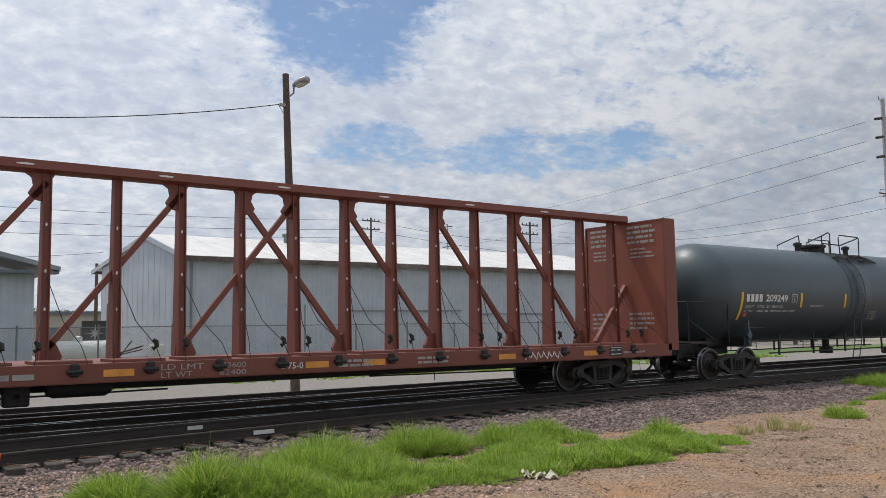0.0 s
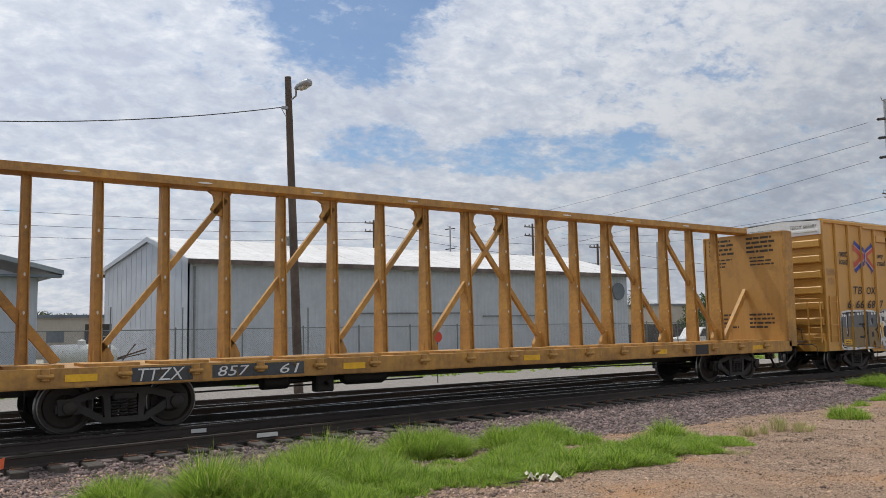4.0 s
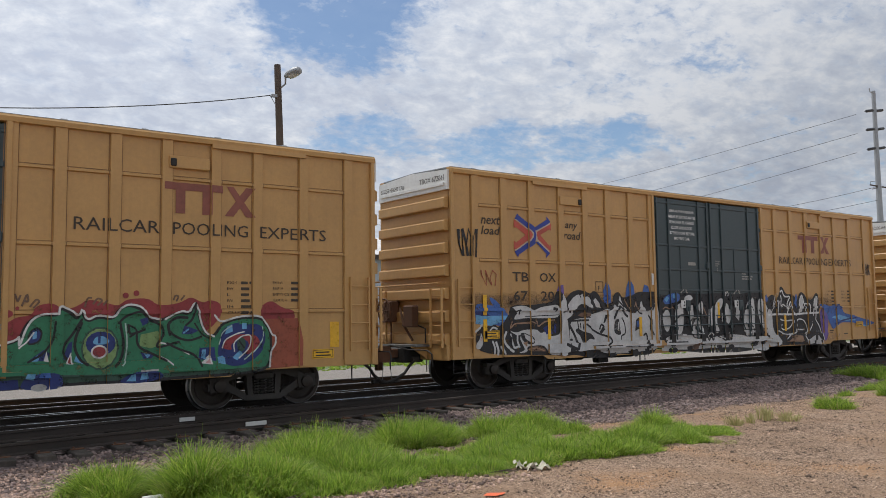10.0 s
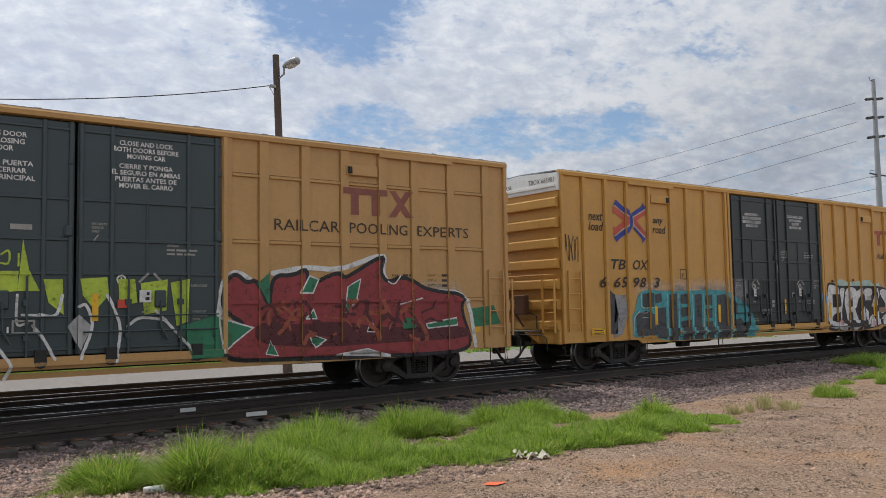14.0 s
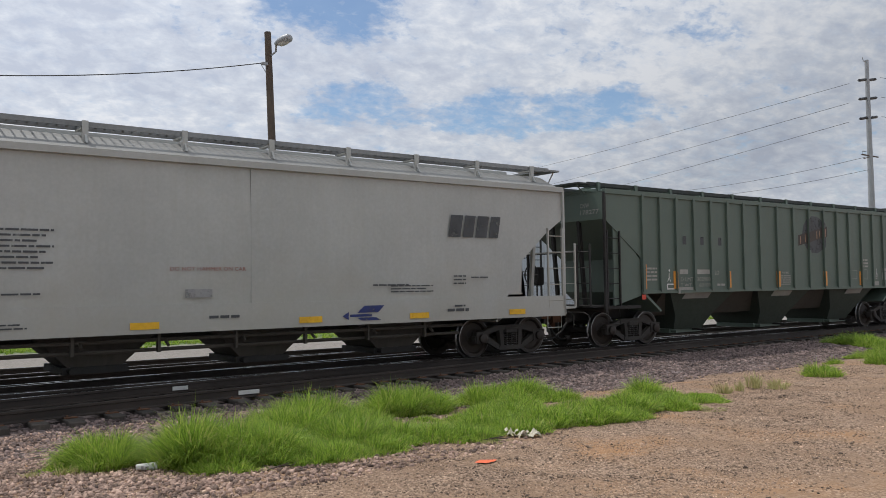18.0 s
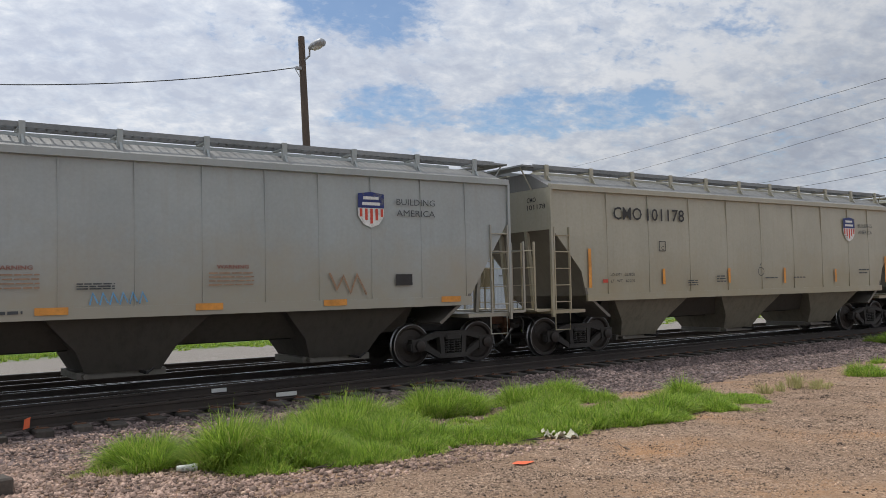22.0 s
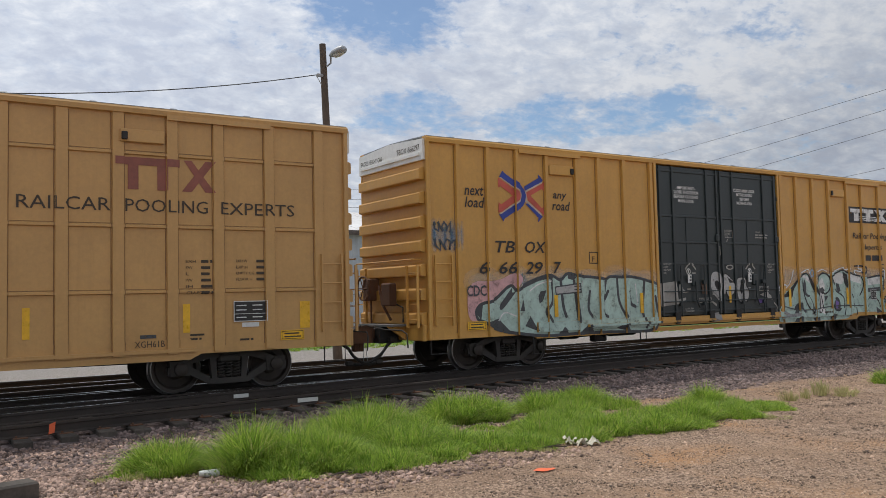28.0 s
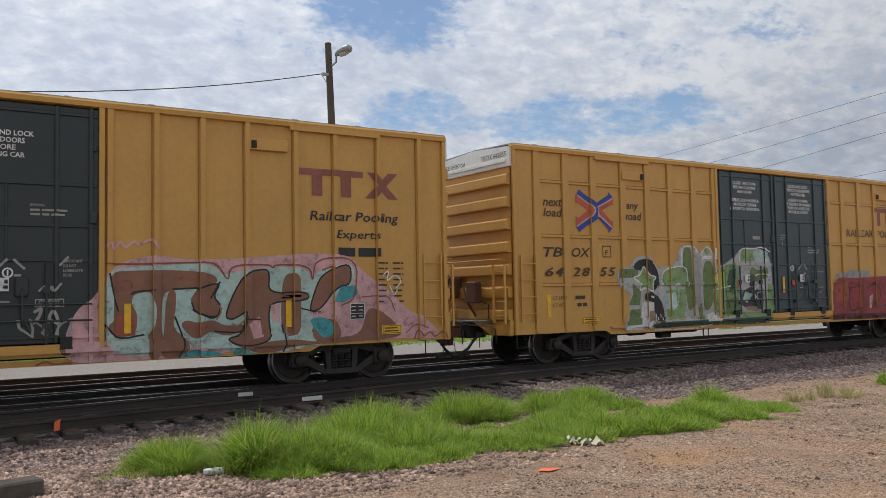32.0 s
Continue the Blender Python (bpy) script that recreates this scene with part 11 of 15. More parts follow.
    daub(c,r,SKY,3,(6.65,0.93),(7.44,0.97),(7.44,0.9),(6.65,0.83))
    daub(c,r,"emerald",1,(6.92,1.5),(7.46,1.67),(7.52,1.24),(7.07,1.25))
    daub(c,r,"lime",2,(7.56,2.91),(7.72,2.35),(7.81,1.98),(7.54,1.98))
    daub(c,r,"lime",2,(7.81,2.35),(8.43,2.36),(8.42,2.04),(7.85,1.98))
    daub(c,r,"lime",2,(8.49,2.87),(8.59,2.36),(8.75,2.04),(8.42,2.04))
    daub(c,r,"lime",2,(8.79,2.23),(9.09,2.23),(9.11,1.65),(8.88,1.85))
    daub(c,r,"lime",2,(9.35,2.24),(9.79,2.27),(9.82,1.97),(9.6,1.71),(9.4,1.97))
    daub(c,r,"lime",2,(9.97,2.24),(10.25,2.24),(10.29,1.84),(9.99,1.77))
    daub(c,r,"lime",2,(10.34,2.17),(10.81,2.24),(10.79,1.7),(10.41,1.63))
    daub(c,r,"lime",2,(10.86,2.18),(11.19,2.25),(11.16,1.49),(10.97,1.42))
    line(c,r,"lime",3,0.035,(7.88,2.48),(7.98,2.66),(7.85,2.45),(8.07,2.43))
    line(c,r,"lime",3,0.03,(8.17,2.61),(8.3,2.71),(8.3,2.46),(8.17,2.48))
    line(c,r,"lime",3,0.03,(8.43,2.64),(8.43,2.43))
    line(c,r,WHT,4,0.05,(7.65,1.54),(7.57,1.12),(7.47,0.85))
    line(c,r,WHT,4,0.05,(7.89,1.67),(8.01,1.79),(8.12,1.66))
    line(c,r,WHT,4,0.05,(7.95,1.42),(8.2,1.1),(8.36,0.84),(8.25,0.66))
    line(c,r,WHT,4,0.04,(8.42,1.98),(8.4,1.47),(8.57,1.53))
    line(c,r,WHT,4,0.05,(8.65,1.49),(8.86,1.2),(8.97,0.94))
    line(c,r,WHT,4,0.05,(9.09,1.97),(9.01,1.61),(8.74,1.66))
    daub(c,r,"silver",4,(9.16,1.46),(9.34,1.65),(9.56,1.45),(9.37,1.06))
    line(c,r,WHT,4,0.05,(9.34,1.78),(9.46,1.84),(9.59,1.45),(9.37,0.93))
    line(c,r,WHT,4,0.05,(9.79,1.97),(10.04,1.44),(9.93,0.85))
    line(c,r,WHT,4,0.05,(10.13,1.44),(10.32,1.6),(10.78,1.53))
    line(c,r,WHT,4,0.05,(10.6,1.7),(10.87,1.42),(11.24,1))
    line(c,r,WHT,4,0.04,(8.49,1.66),(8.82,1.65))
    daub(c,r,"emerald",1,(11.06,1.42),(11.76,1.62),(11.83,0.85),(11.23,0.8))
    daub(c,r,"emerald",1,(17.59,1.63),(18.28,1.7),(18.48,1.28),(17.7,1.22))
    daub(c,r,"redspray",3,(11.78,1.69),(11.88,2.25),(12.09,2.36),(12.29,2.18),(12.5,2.25),(12.73,1.68),(12.82,2.33),(13.25,2.33),(13.54,2.48),(13.52,2.04),(13.84,2.26),(14.26,2.41),(14.37,2.26),(15.34,2.81),(15.2,2.42),(15.38,2.19),(15.81,2.35),(16.42,2.04),(17.47,1.95),(17.32,1.63),(17.67,0.81),(17.07,0.67),(13.5,0.72),(11.62,0.77),(12.36,1.37),edge=BLK,wide=0.08)
    line(c,r,WHT,2,0.13,(11.74,1.62),(11.84,2.25),(12.09,2.39),(12.45,2.18),(12.72,1.61))
    line(c,r,WHT,2,0.1,(12.82,2.37),(13.54,2.5),(14.26,2.44),(15.37,2.83),(15.25,2.42),(15.43,2.15),(16.42,2.02),(17.53,1.99),(17.73,0.81))
    daub(c,r,"darkred",4,(12.47,1.47),(13.31,1.38),(14.21,1.44),(15.38,1.26),(16.38,1.32),(17.56,1.22),(17.6,0.98),(15.36,0.96),(13.73,0.93),(12.45,1.04))
    daub(c,r,"emerald",4,(11.75,1.55),(12.42,1.35),(11.83,0.92),edge=WHT,wide=0.04)
    daub(c,r,"emerald",4,(12.5,2.18),(12.76,2.4),(12.73,1.75))
    daub(c,r,"emerald",4,(13.39,1.99),(13.58,2.33),(13.8,2.26),(13.67,1.99),edge=WHT,wide=0.03)
    daub(c,r,"emerald",4,(14.36,1.59),(14.43,2.11),(14.76,2.27),(14.65,1.81),edge=WHT,wide=0.03)
    daub(c,r,"emerald",4,(13.49,1.49),(13.68,1.67),(13.76,1.49),edge=WHT,wide=0.03)
    daub(c,r,"emerald",4,(13.53,1.23),(13.96,1.07),(13.69,0.93),edge=WHT,wide=0.03)
    daub(c,r,"emerald",4,(14.9,1.2),(15.01,1.47),(15.09,1.19),edge=WHT,wide=0.02)
    dot(c,r,"emerald",4,15.93,1.33,0.17,0.14)
    daub(c,r,"emerald",4,(16.38,1.32),(17.17,1.44),(17.22,1.28),(16.43,1.23),edge=WHT,wide=0.03)
    daub(c,r,"emerald",4,(12.65,0.85),(12.76,1.1),(12.9,0.81),edge=WHT,wide=0.02)
    daub(c,r,"silver",4,(14.18,0.77),(14.88,0.86),(15.47,0.69),edge=WHT,wide=0.03)
    line(c,r,WHT,5,0.03,(15.39,2.24),(15.58,2.15),(15.74,2.35))
    line(c,r,WHT,5,0.03,(15.65,1.73),(16.29,1.88))


def teal_piece(c, r):
    daub(c,r,"charcoal",1,(1.69,2.04),(1.88,1.92),(2,1.41),(1.95,0.91),(1.7,0.92))
    daub(c,r,"grey",1,(1.88,1.92),(2.3,1.91),(2.36,1.4),(2.15,0.9),(1.82,0.81))
    daub(c,r,"teal",2,(2.51,0.89),(2.45,1.27),(2.66,1.5),(2.77,1.91),(3.02,2.04),(4.09,2.01),(4.56,2.01),(6.04,2.04),(6.56,2.01),(6.88,1.89),(7.42,1.67),(7.92,1.29),(8.04,0.66),(6.82,0.66),(4.6,0.66),(3.68,0.69),(3.33,0.86),(2.64,0.78))
    daub(c,r,"charcoal",3,(2.95,1.94),(3.33,1.96),(3.35,1.58),(2.94,1.55))
    daub(c,r,"charcoal",3,(2.66,1.4),(3.09,1.49),(3.35,1.38),(3.51,0.85),(2.71,0.82))
    daub(c,r,"charcoal",3,(3.43,1.91),(3.72,1.96),(3.75,1.72),(3.46,1.67))
    daub(c,r,"charcoal",3,(3.46,1.54),(3.89,1.57),(3.9,0.71),(3.47,0.78))
    daub(c,r,"charcoal",3,(4.05,1.91),(4.38,1.93),(4.38,0.66),(4.01,0.67))
    daub(c,r,"charcoal",3,(4.53,1.9),(4.84,1.94),(4.83,1.65),(4.52,1.66))
    daub(c,r,"charcoal",3,(4.52,1.55),(4.87,1.57),(4.86,1.32),(4.55,1.28))
    daub(c,r,"charcoal",3,(4.51,1.17),(4.91,1.21),(4.95,0.66),(4.57,0.66))
    daub(c,r,"charcoal",3,(5.15,1.9),(5.47,1.93),(5.46,0.66),(5.1,0.66))
    daub(c,r,"charcoal",3,(5.63,1.87),(5.95,1.92),(5.94,1.58),(5.62,1.62))
    daub(c,r,"charcoal",3,(5.61,1.5),(5.94,1.53),(5.93,1.24),(5.68,1.25))
    daub(c,r,"charcoal",3,(5.64,1.14),(5.96,1.16),(5.98,0.66),(5.66,0.66))
    daub(c,r,"charcoal",3,(6.16,1.87),(6.54,1.92),(6.74,1.75),(6.69,0.66),(6.15,0.66))
    daub(c,r,"charcoal",3,(6.87,1.75),(7.13,1.6),(7.03,1.31),(6.85,1.37))
    daub(c,r,"charcoal",3,(6.85,1.17),(7.28,1.21),(7.49,0.85),(7.47,0.66),(6.86,0.66))
    line(c,r,"mint",4,0.025,(2.9,1.96),(2.88,1.55),(3.32,1.57))
    line(c,r,"mint",4,0.025,(2.58,0.89),(2.59,1.32),(2.83,1.48))
    line(c,r,"mint",4,0.025,(3.99,1.96),(3.94,0.68))
    line(c,r,"mint",4,0.025,(4.46,1.93),(4.43,0.66))
    line(c,r,"mint",4,0.025,(5.07,1.96),(5.04,0.66))
    line(c,r,"mint",4,0.025,(5.57,1.93),(5.54,0.66))
    line(c,r,"mint",4,0.025,(6.08,1.92),(6.04,0.66))
    line(c,r,"mint",4,0.025,(6.81,1.83),(6.75,0.66))
    line(c,r,DIM,4,0.02,(2.92,1.44),(3.03,1.42),(3.14,1.44))
    line(c,r,DIM,4,0.02,(2.93,1.31),(3.17,1.31))
    daub(c,r,"teal",4,(7.13,1.67),(7.31,1.74),(7.62,1.35),(7.47,1.3))
    daub(c,r,"teal",4,(7.73,1.29),(7.95,1.11),(7.97,0.66),(7.74,0.66))


def pale_piece(c, r):
    daub(c,r,"mint",1,(12.65,2.3),(12.96,2.4),(13.23,2.37),(13.42,2.28),(14.09,2.32),(14.8,2.38),(15.01,2.36),(15.17,2.23),(15.61,2.28),(15.67,2.13),(16.12,2.08),(16.71,1.86),(17.2,1.52),(17.26,1.19),(17.57,1.07),(17.19,0.86),(16.95,1.2),(16.24,1.86),(12.61,2.16))
    daub(c,r,BLK,2,(12.1,1.79),(12.16,2.27),(12.57,2.27),(12.74,2.16),(13.42,2.16),(14.09,2.17),(15.34,2.16),(15.89,2.14),(16.35,1.97),(16.53,1.64),(16.53,1.37),(16.83,1.31),(17.19,0.97),(17.01,0.74),(15.77,0.78),(15.55,0.83),(15.33,0.73),(14.6,0.66),(14.29,0.66),(13.9,0.66),(13.34,0.66),(12.11,0.67),(12.01,0.99))
    daub(c,r,WHT,3,(12.18,2.2),(12.54,2.2),(12.79,2.09),(12.79,1.46),(12.53,1.44),(12.88,1.46),(12.9,1.32),(12.43,1.19),(12.38,0.97),(12.88,0.95),(13.24,0.88),(13.24,0.82),(12.45,0.82),(12.04,0.88))
    daub(c,r,BLK,4,(12.46,1.88),(12.79,1.88),(12.79,1.46),(12.44,1.44))
    daub(c,r,WHT,4,(12.89,2.07),(13.28,2.12),(13.15,1.74),(13.01,1.31),(13.02,1.03),(12.79,1.04),(12.88,1.46),(13.04,1.5))
    daub(c,r,WHT,3,(13.28,1.97),(13.47,2.12),(13.92,2.11),(14.09,1.92),(14.13,1.68),(14,1.43),(13.85,1.39),(14.19,0.89),(13.8,0.9),(13.63,1.25),(13.47,1.3),(13.47,0.92),(13.38,0.92),(13.26,1.45),(13.2,1.5))
    daub(c,r,BLK,4,(13.47,1.64),(13.63,1.8),(13.75,1.49),(13.5,1.44))
    daub(c,r,WHT,4,(13.67,1.34),(13.79,1),(13.61,1.01))
    daub(c,r,WHT,3,(14.04,1.97),(14.34,2.09),(14.39,1.92),(14.14,1.68))
    daub(c,r,WHT,3,(14.29,1.28),(14.41,1.47),(14.47,0.97),(14.29,0.98))
    daub(c,r,WHT,3,(14.51,2.07),(15.07,2.09),(15.14,1.87),(14.75,1.77),(14.65,1.62),(14.6,1.72))
    daub(c,r,WHT,3,(14.6,1.42),(14.8,1.26),(14.8,0.86),(14.65,0.82))
    daub(c,r,"silver",3,(14.68,1.87),(15.03,1.85),(15.01,1.66),(14.7,1.67))
    daub(c,r,WHT,3,(14.82,0.76),(14.86,1.06),(15.07,1.19),(15.2,1.05),(15.16,0.72))
    daub(c,r,"pink",4,(14.93,0.85),(15.01,1),(15.2,0.89),(15.17,0.74),(15.01,0.73))
    daub(c,r,WHT,3,(15.01,1.46),(15.28,1.87),(15.33,1.51),(15.17,1.41))
    daub(c,r,WHT,3,(15.28,2.07),(15.5,2.1),(15.61,1.87),(15.44,1.55),(15.39,1.87))
    daub(c,r,WHT,3,(15.55,1.97),(15.89,2.08),(16.21,1.97),(16.33,1.75),(16.33,1.43),(15.78,1.18),(15.61,1.24),(16.12,1.44))
    daub(c,r,WHT,3,(15.28,1.25),(15.44,1.3),(15.53,0.83),(15.28,0.79))
    daub(c,r,WHT,3,(15.66,0.92),(15.78,1.11),(16.47,1.34),(16.71,1.34),(17.01,0.92),(16.82,0.77),(15.83,0.79))
    daub(c,r,"tan",4,(15.5,1.4),(16,1.41),(16.03,1.25),(15.52,1.23))
    daub(c,r,"pink",4,(12.71,0.95),(12.88,1.11),(13.02,1.03),(13.02,0.89),(12.88,0.83))
    daub(c,r,"pink",4,(16.12,1.22),(16.35,1.27),(16.47,0.78),(16.23,0.82))
    daub(c,r,"silver",3,(12.11,0.8),(13.24,0.8),(13.43,0.81),(13.29,0.66))
    daub(c,r,"silver",3,(13.52,0.74),(14.29,0.78),(13.9,0.66))
    daub(c,r,SKY,1,(11.77,1.89),(11.92,1.97),(12,1.79),(11.98,1.57),(11.79,1.62))
    daub(c,r,SKY,1,(16.83,2.02),(17.05,2.08),(17.2,1.91),(17.01,1.75))
    daub(c,r,"mint",1,(17.26,1.97),(17.58,1.97),(17.64,1.74),(17.32,1.63))
    dot(c,r,SKY,1,17.45,1.74,0.1,0.08)
    line(c,r,BLK,3,0.04,(17.98,3),(18.09,2.77),(18.04,2.48))
    line(c,r,BLK,3,0.04,(18.25,3.07),(18.22,2.54),(18.36,2.9))
    line(c,r,BLK,3,0.05,(17.91,2.54),(18.25,2.66),(18.63,2.73))
    line(c,r,BLK,3,0.04,(18.46,3.25),(18.32,3.01),(18.52,2.96),(18.41,2.66))
    line(c,r,BLK,3,0.04,(17.96,3.06),(18.14,3.12))
    dot(c,r,SKY,1,18.31,1.79,0.14,0.12)
    dot(c,r,SKY,1,17.83,0.84,0.16,0.06)
    dot(c,r,BLK,3,12.5,2.32,0.08,0.04)
    dot(c,r,BLK,3,13.85,2.36,0.06,0.05)


def mint_piece(c, r):
    daub(c,r,"pink",1,(1.01,1.95),(1.84,1.94),(2.33,2.16),(2.58,1.93),(1.35,1.09),(1,1.1))
    daub(c,r,"mint",2,(1.21,1.31),(1.35,1.46),(1.71,1.51),(2.08,1.81),(2.23,1.85),(2.33,1.71),(2.52,1.82),(3.1,2.04),(3.4,2.07),(3.64,1.92),(3.85,2.13),(4.2,2.03),(4.7,2.01),(5.06,1.94),(5.21,2.03),(5.52,2),(5.98,2.02),(6.78,1.85),(6.89,1.63),(6.85,0.66),(5.78,0.67),(5.03,0.7),(3.88,0.7),(3.08,0.68),(1.82,0.85),(1.47,1.06),(1.26,1.11),edge="charcoal",wide=0.07)
    daub(c,r,"charcoal",3,(1.21,1.31),(1.41,1.46),(1.35,1.09))
    daub(c,r,"charcoal",3,(1.83,1.39),(2.14,1.72),(2.23,1.83),(2.2,1.66),(2.39,1.77),(2.07,1.44),(1.89,1.28))
    line(c,r,"charcoal",3,0.1,(2.52,1.82),(2.97,1.99),(3.37,2.04))
    daub(c,r,"charcoal",3,(2.96,1.59),(3.03,1.7),(3.2,1.72),(3.09,1.47),(2.99,1.42))
    line(c,r,"charcoal",3,0.07,(3.3,2.04),(3.36,1.47),(3.15,1.24),(3.32,1.01))
    line(c,r,"charcoal",3,0.08,(3.64,1.92),(3.69,1.34),(3.78,1.11))
    daub(c,r,"charcoal",3,(3.85,2.13),(4.12,2.01),(4.05,1.94),(3.86,1.98))
    line(c,r,"charcoal",3,0.08,(4.05,1.92),(4.11,1.39),(4.17,0.98))
    line(c,r,"charcoal",3,0.07,(4.54,1.68),(4.46,1.26),(4.6,1.08))
    line(c,r,"charcoal",3,0.08,(5.06,1.91),(4.93,1.37),(5.13,1.67))
    line(c,r,"charcoal",3,0.07,(5.44,1.97),(5.47,1.41),(5.72,1.04))
    line(c,r,"charcoal",3,0.08,(5.82,1.65),(5.88,1.34),(6.04,1.28))
    line(c,r,"charcoal",3,0.08,(6.38,1.9),(6.27,1.14),(6.42,0.76))
    line(c,r,"charcoal",3,0.07,(6.69,1.51),(6.76,1.13))
    line(c,r,"charcoal",3,0.07,(4.97,1.13),(5.11,1.06))
    daub(c,r,"charcoal",3,(2.56,0.93),(2.72,1.15),(2.95,0.8))
    daub(c,r,"charcoal",3,(3.54,0.71),(3.68,0.88),(3.88,0.7))
    daub(c,r,"charcoal",3,(4.16,0.74),(4.45,0.91),(4.66,0.72))
    daub(c,r,"charcoal",3,(5.33,0.79),(5.71,0.89),(5.79,0.69))
    daub(c,r,"charcoal",3,(1.52,1.06),(1.82,1.12),(2.13,0.84),(1.82,0.87))
    daub(c,r,"charcoal",3,(2.38,1.27),(2.51,1.6),(2.57,1.26))
    line(c,r,WHT,3,0.03,(1.82,1.07),(1.97,1.28),(2.32,1.16))
    line(c,r,WHT,3,0.03,(2.71,1.71),(2.97,1.87),(3.3,1.93))
    line(c,r,WHT,3,0.03,(4.26,1.92),(4.32,1.21))
    line(c,r,WHT,3,0.03,(6.06,1.84),(6.12,1.34))
    daub(c,r,"silver",3,(3.47,1.79),(4.19,1.86),(4.21,1.66),(3.49,1.62),edge="charcoal",wide=0.03)
    line(c,r,"charcoal",4,0.025,(4.05,1.8),(4.22,1.8))
    line(c,r,"charcoal",4,0.025,(4.05,1.72),(4.22,1.72))
    daub(c,r,DIM,3,(6.9,1.83),(7.46,1.88),(7.61,1.3),(6.93,1.25))


def mask_piece(c, r):
    daub(c,r,"rustred",0.6,(3.57,2.8),(3.82,2.85),(3.99,2.73),(3.95,2.5),(3.61,2.47))
    daub(c,r,"rustred",0.6,(4.38,2.72),(4.6,2.77),(4.89,2.63),(5.14,2.51),(5.1,2.22),(4.44,2.22))
    daub(c,r,"rustred",0.6,(5.72,2.64),(5.96,2.69),(6.27,2.46),(6.84,2.53),(6.92,1.89),(6.5,2.17))
    daub(c,r,"rustred",0.6,(6.84,2.46),(7.09,2.53),(7.16,1.88),(6.91,1.69))
    daub(c,r,"pink",1.5,(0.25,2.47),(0.75,2.49),(0.74,2.01),(0.24,2))
    daub(c,r,"rustred",1.6,(0.25,2.25),(0.58,2.34),(0.75,2.25),(0.74,2.01),(0.24,2))
    daub(c,r,"pink",1.4,(0.05,2.56),(0.2,2.5),(0.22,1.94),(0.11,1.73),(0.05,1.94))
    daub(c,r,"charcoal",2,(0.29,1.92),(0.51,2.06),(0.71,2.15),(0.73,1.94),(0.71,1.6),(0.48,1.44),(0.33,1.25),(0.24,1.11),(0.06,1),(-0.04,1.33),(-0.04,1.58),(0.05,1.71),(0.24,1.73))
    daub(c,r,"tan",2.2,(0.33,1.26),(0.46,1.42),(0.71,1.51),(0.72,1.09),(0.57,1.02),(0.37,1.11))
    dot(c,r,"charcoal",2,0.94,2.51,0.13,0.13)
    dot(c,r,"charcoal",2,0.89,2.34,0.13,0.13)
    dot(c,r,"charcoal",2,0.98,2.17,0.13,0.13)
    dot(c,r,"charcoal",2,0.87,2.04,0.13,0.13)
    daub(c,r,BLK,2,(1.09,2.58),(1.22,2.79),(1.36,2.69),(1.74,2.34),(2.08,2.26),(3.27,2.49),(3.61,2.61),(3.95,2.54),(4.23,2.55),(4.54,2.26),(5.04,2.31),(5.23,2.63),(5.69,2.59),(5.96,2.62),(6.59,2.22),(7.02,1.89),(7.26,2.4),(7.6,2.38),(7.83,1.62),(8.71,1.07),(8.7,0.8),(7.45,0.59),(4.62,0.66),(2.71,0.75),(2.21,0.82),(1.25,0.86),(0.79,1.09),(0.85,1.46),(1.09,1.93))
    daub(c,r,"brown",3,(1.13,2.66),(1.23,2.68),(1.6,2.36),(1.88,2.08),(1.76,1.99),(1.43,1.96),(1.12,1.65),(0.89,1.4),(0.8,1.46),(0.89,1.83),(1.1,2.15))
    daub(c,r,"brown",3,(0.79,1.34),(1.25,1.33),(1.55,1.44),(1.88,1.49),(2.2,1.57),(2.24,1.41),(2.4,1.25),(2.62,1),(2.82,0.9),(2.61,0.79),(1.72,0.8),(1.02,0.81),(0.68,0.89),(0.72,1.15))
    daub(c,r,"tan",3.2,(1.74,1.97),(2.23,1.99),(2.13,1.79),(2,1.62),(2.17,1.53),(1.78,1.47),(1.81,1.76))
    daub(c,r,"tan",3.3,(1.27,2.36),(1.5,2.34),(1.74,2.04),(1.45,1.99),(1.26,1.88),(1.12,1.72),(1.09,2.04))
    daub(c,r,"pink",3.4,(1.16,1.5),(1.35,1.72),(1.4,1.5),(1.32,1.39))
    daub(c,r,DIM,3.5,(1.4,2.08),(1.48,2.3),(1.64,2.32),(1.74,2.17),(1.69,1.99),(1.5,1.99))
    daub(c,r,"charcoal",3.5,(1.43,1.71),(1.61,1.88),(1.81,1.84),(1.71,1.6),(1.75,1.4),(1.49,1.44))
    dot(c,r,"purple",3.7,1.5,1.84,0.06,0.06)
    dot(c,r,"purple",3.7,1.54,1.65,0.06,0.06)
    dot(c,r,"purple",3.7,1.51,1.47,0.06,0.06)
    line(c,r,WHT,5,0.04,(1.1,2.6),(1.22,2.68),(1.6,2.36),(1.88,2.08))
    line(c,r,WHT,5,0.04,(1.43,1.97),(1.21,1.67),(0.91,1.4),(1.12,1.42),(1.28,1.33))
    line(c,r,WHT,5,0.04,(1.51,1.5),(1.63,1.43),(1.97,1.51),(2.22,1.57),(2.22,1.39))
    line(c,r,WHT,5,0.04,(2.33,1.99),(2.13,1.81),(2.02,1.64),(2.15,1.53))
    line(c,r,WHT,5,0.04,(2.34,1.3),(2.52,1.09),(2.85,0.9),(2.61,0.79))
    line(c,r,WHT,5,0.04,(1.68,1.11),(1.89,1.03),(2.04,0.91))
    line(c,r,WHT,5,0.04,(2.74,2.33),(2.92,2.4),(3.11,2.45),(3.13,2.35))
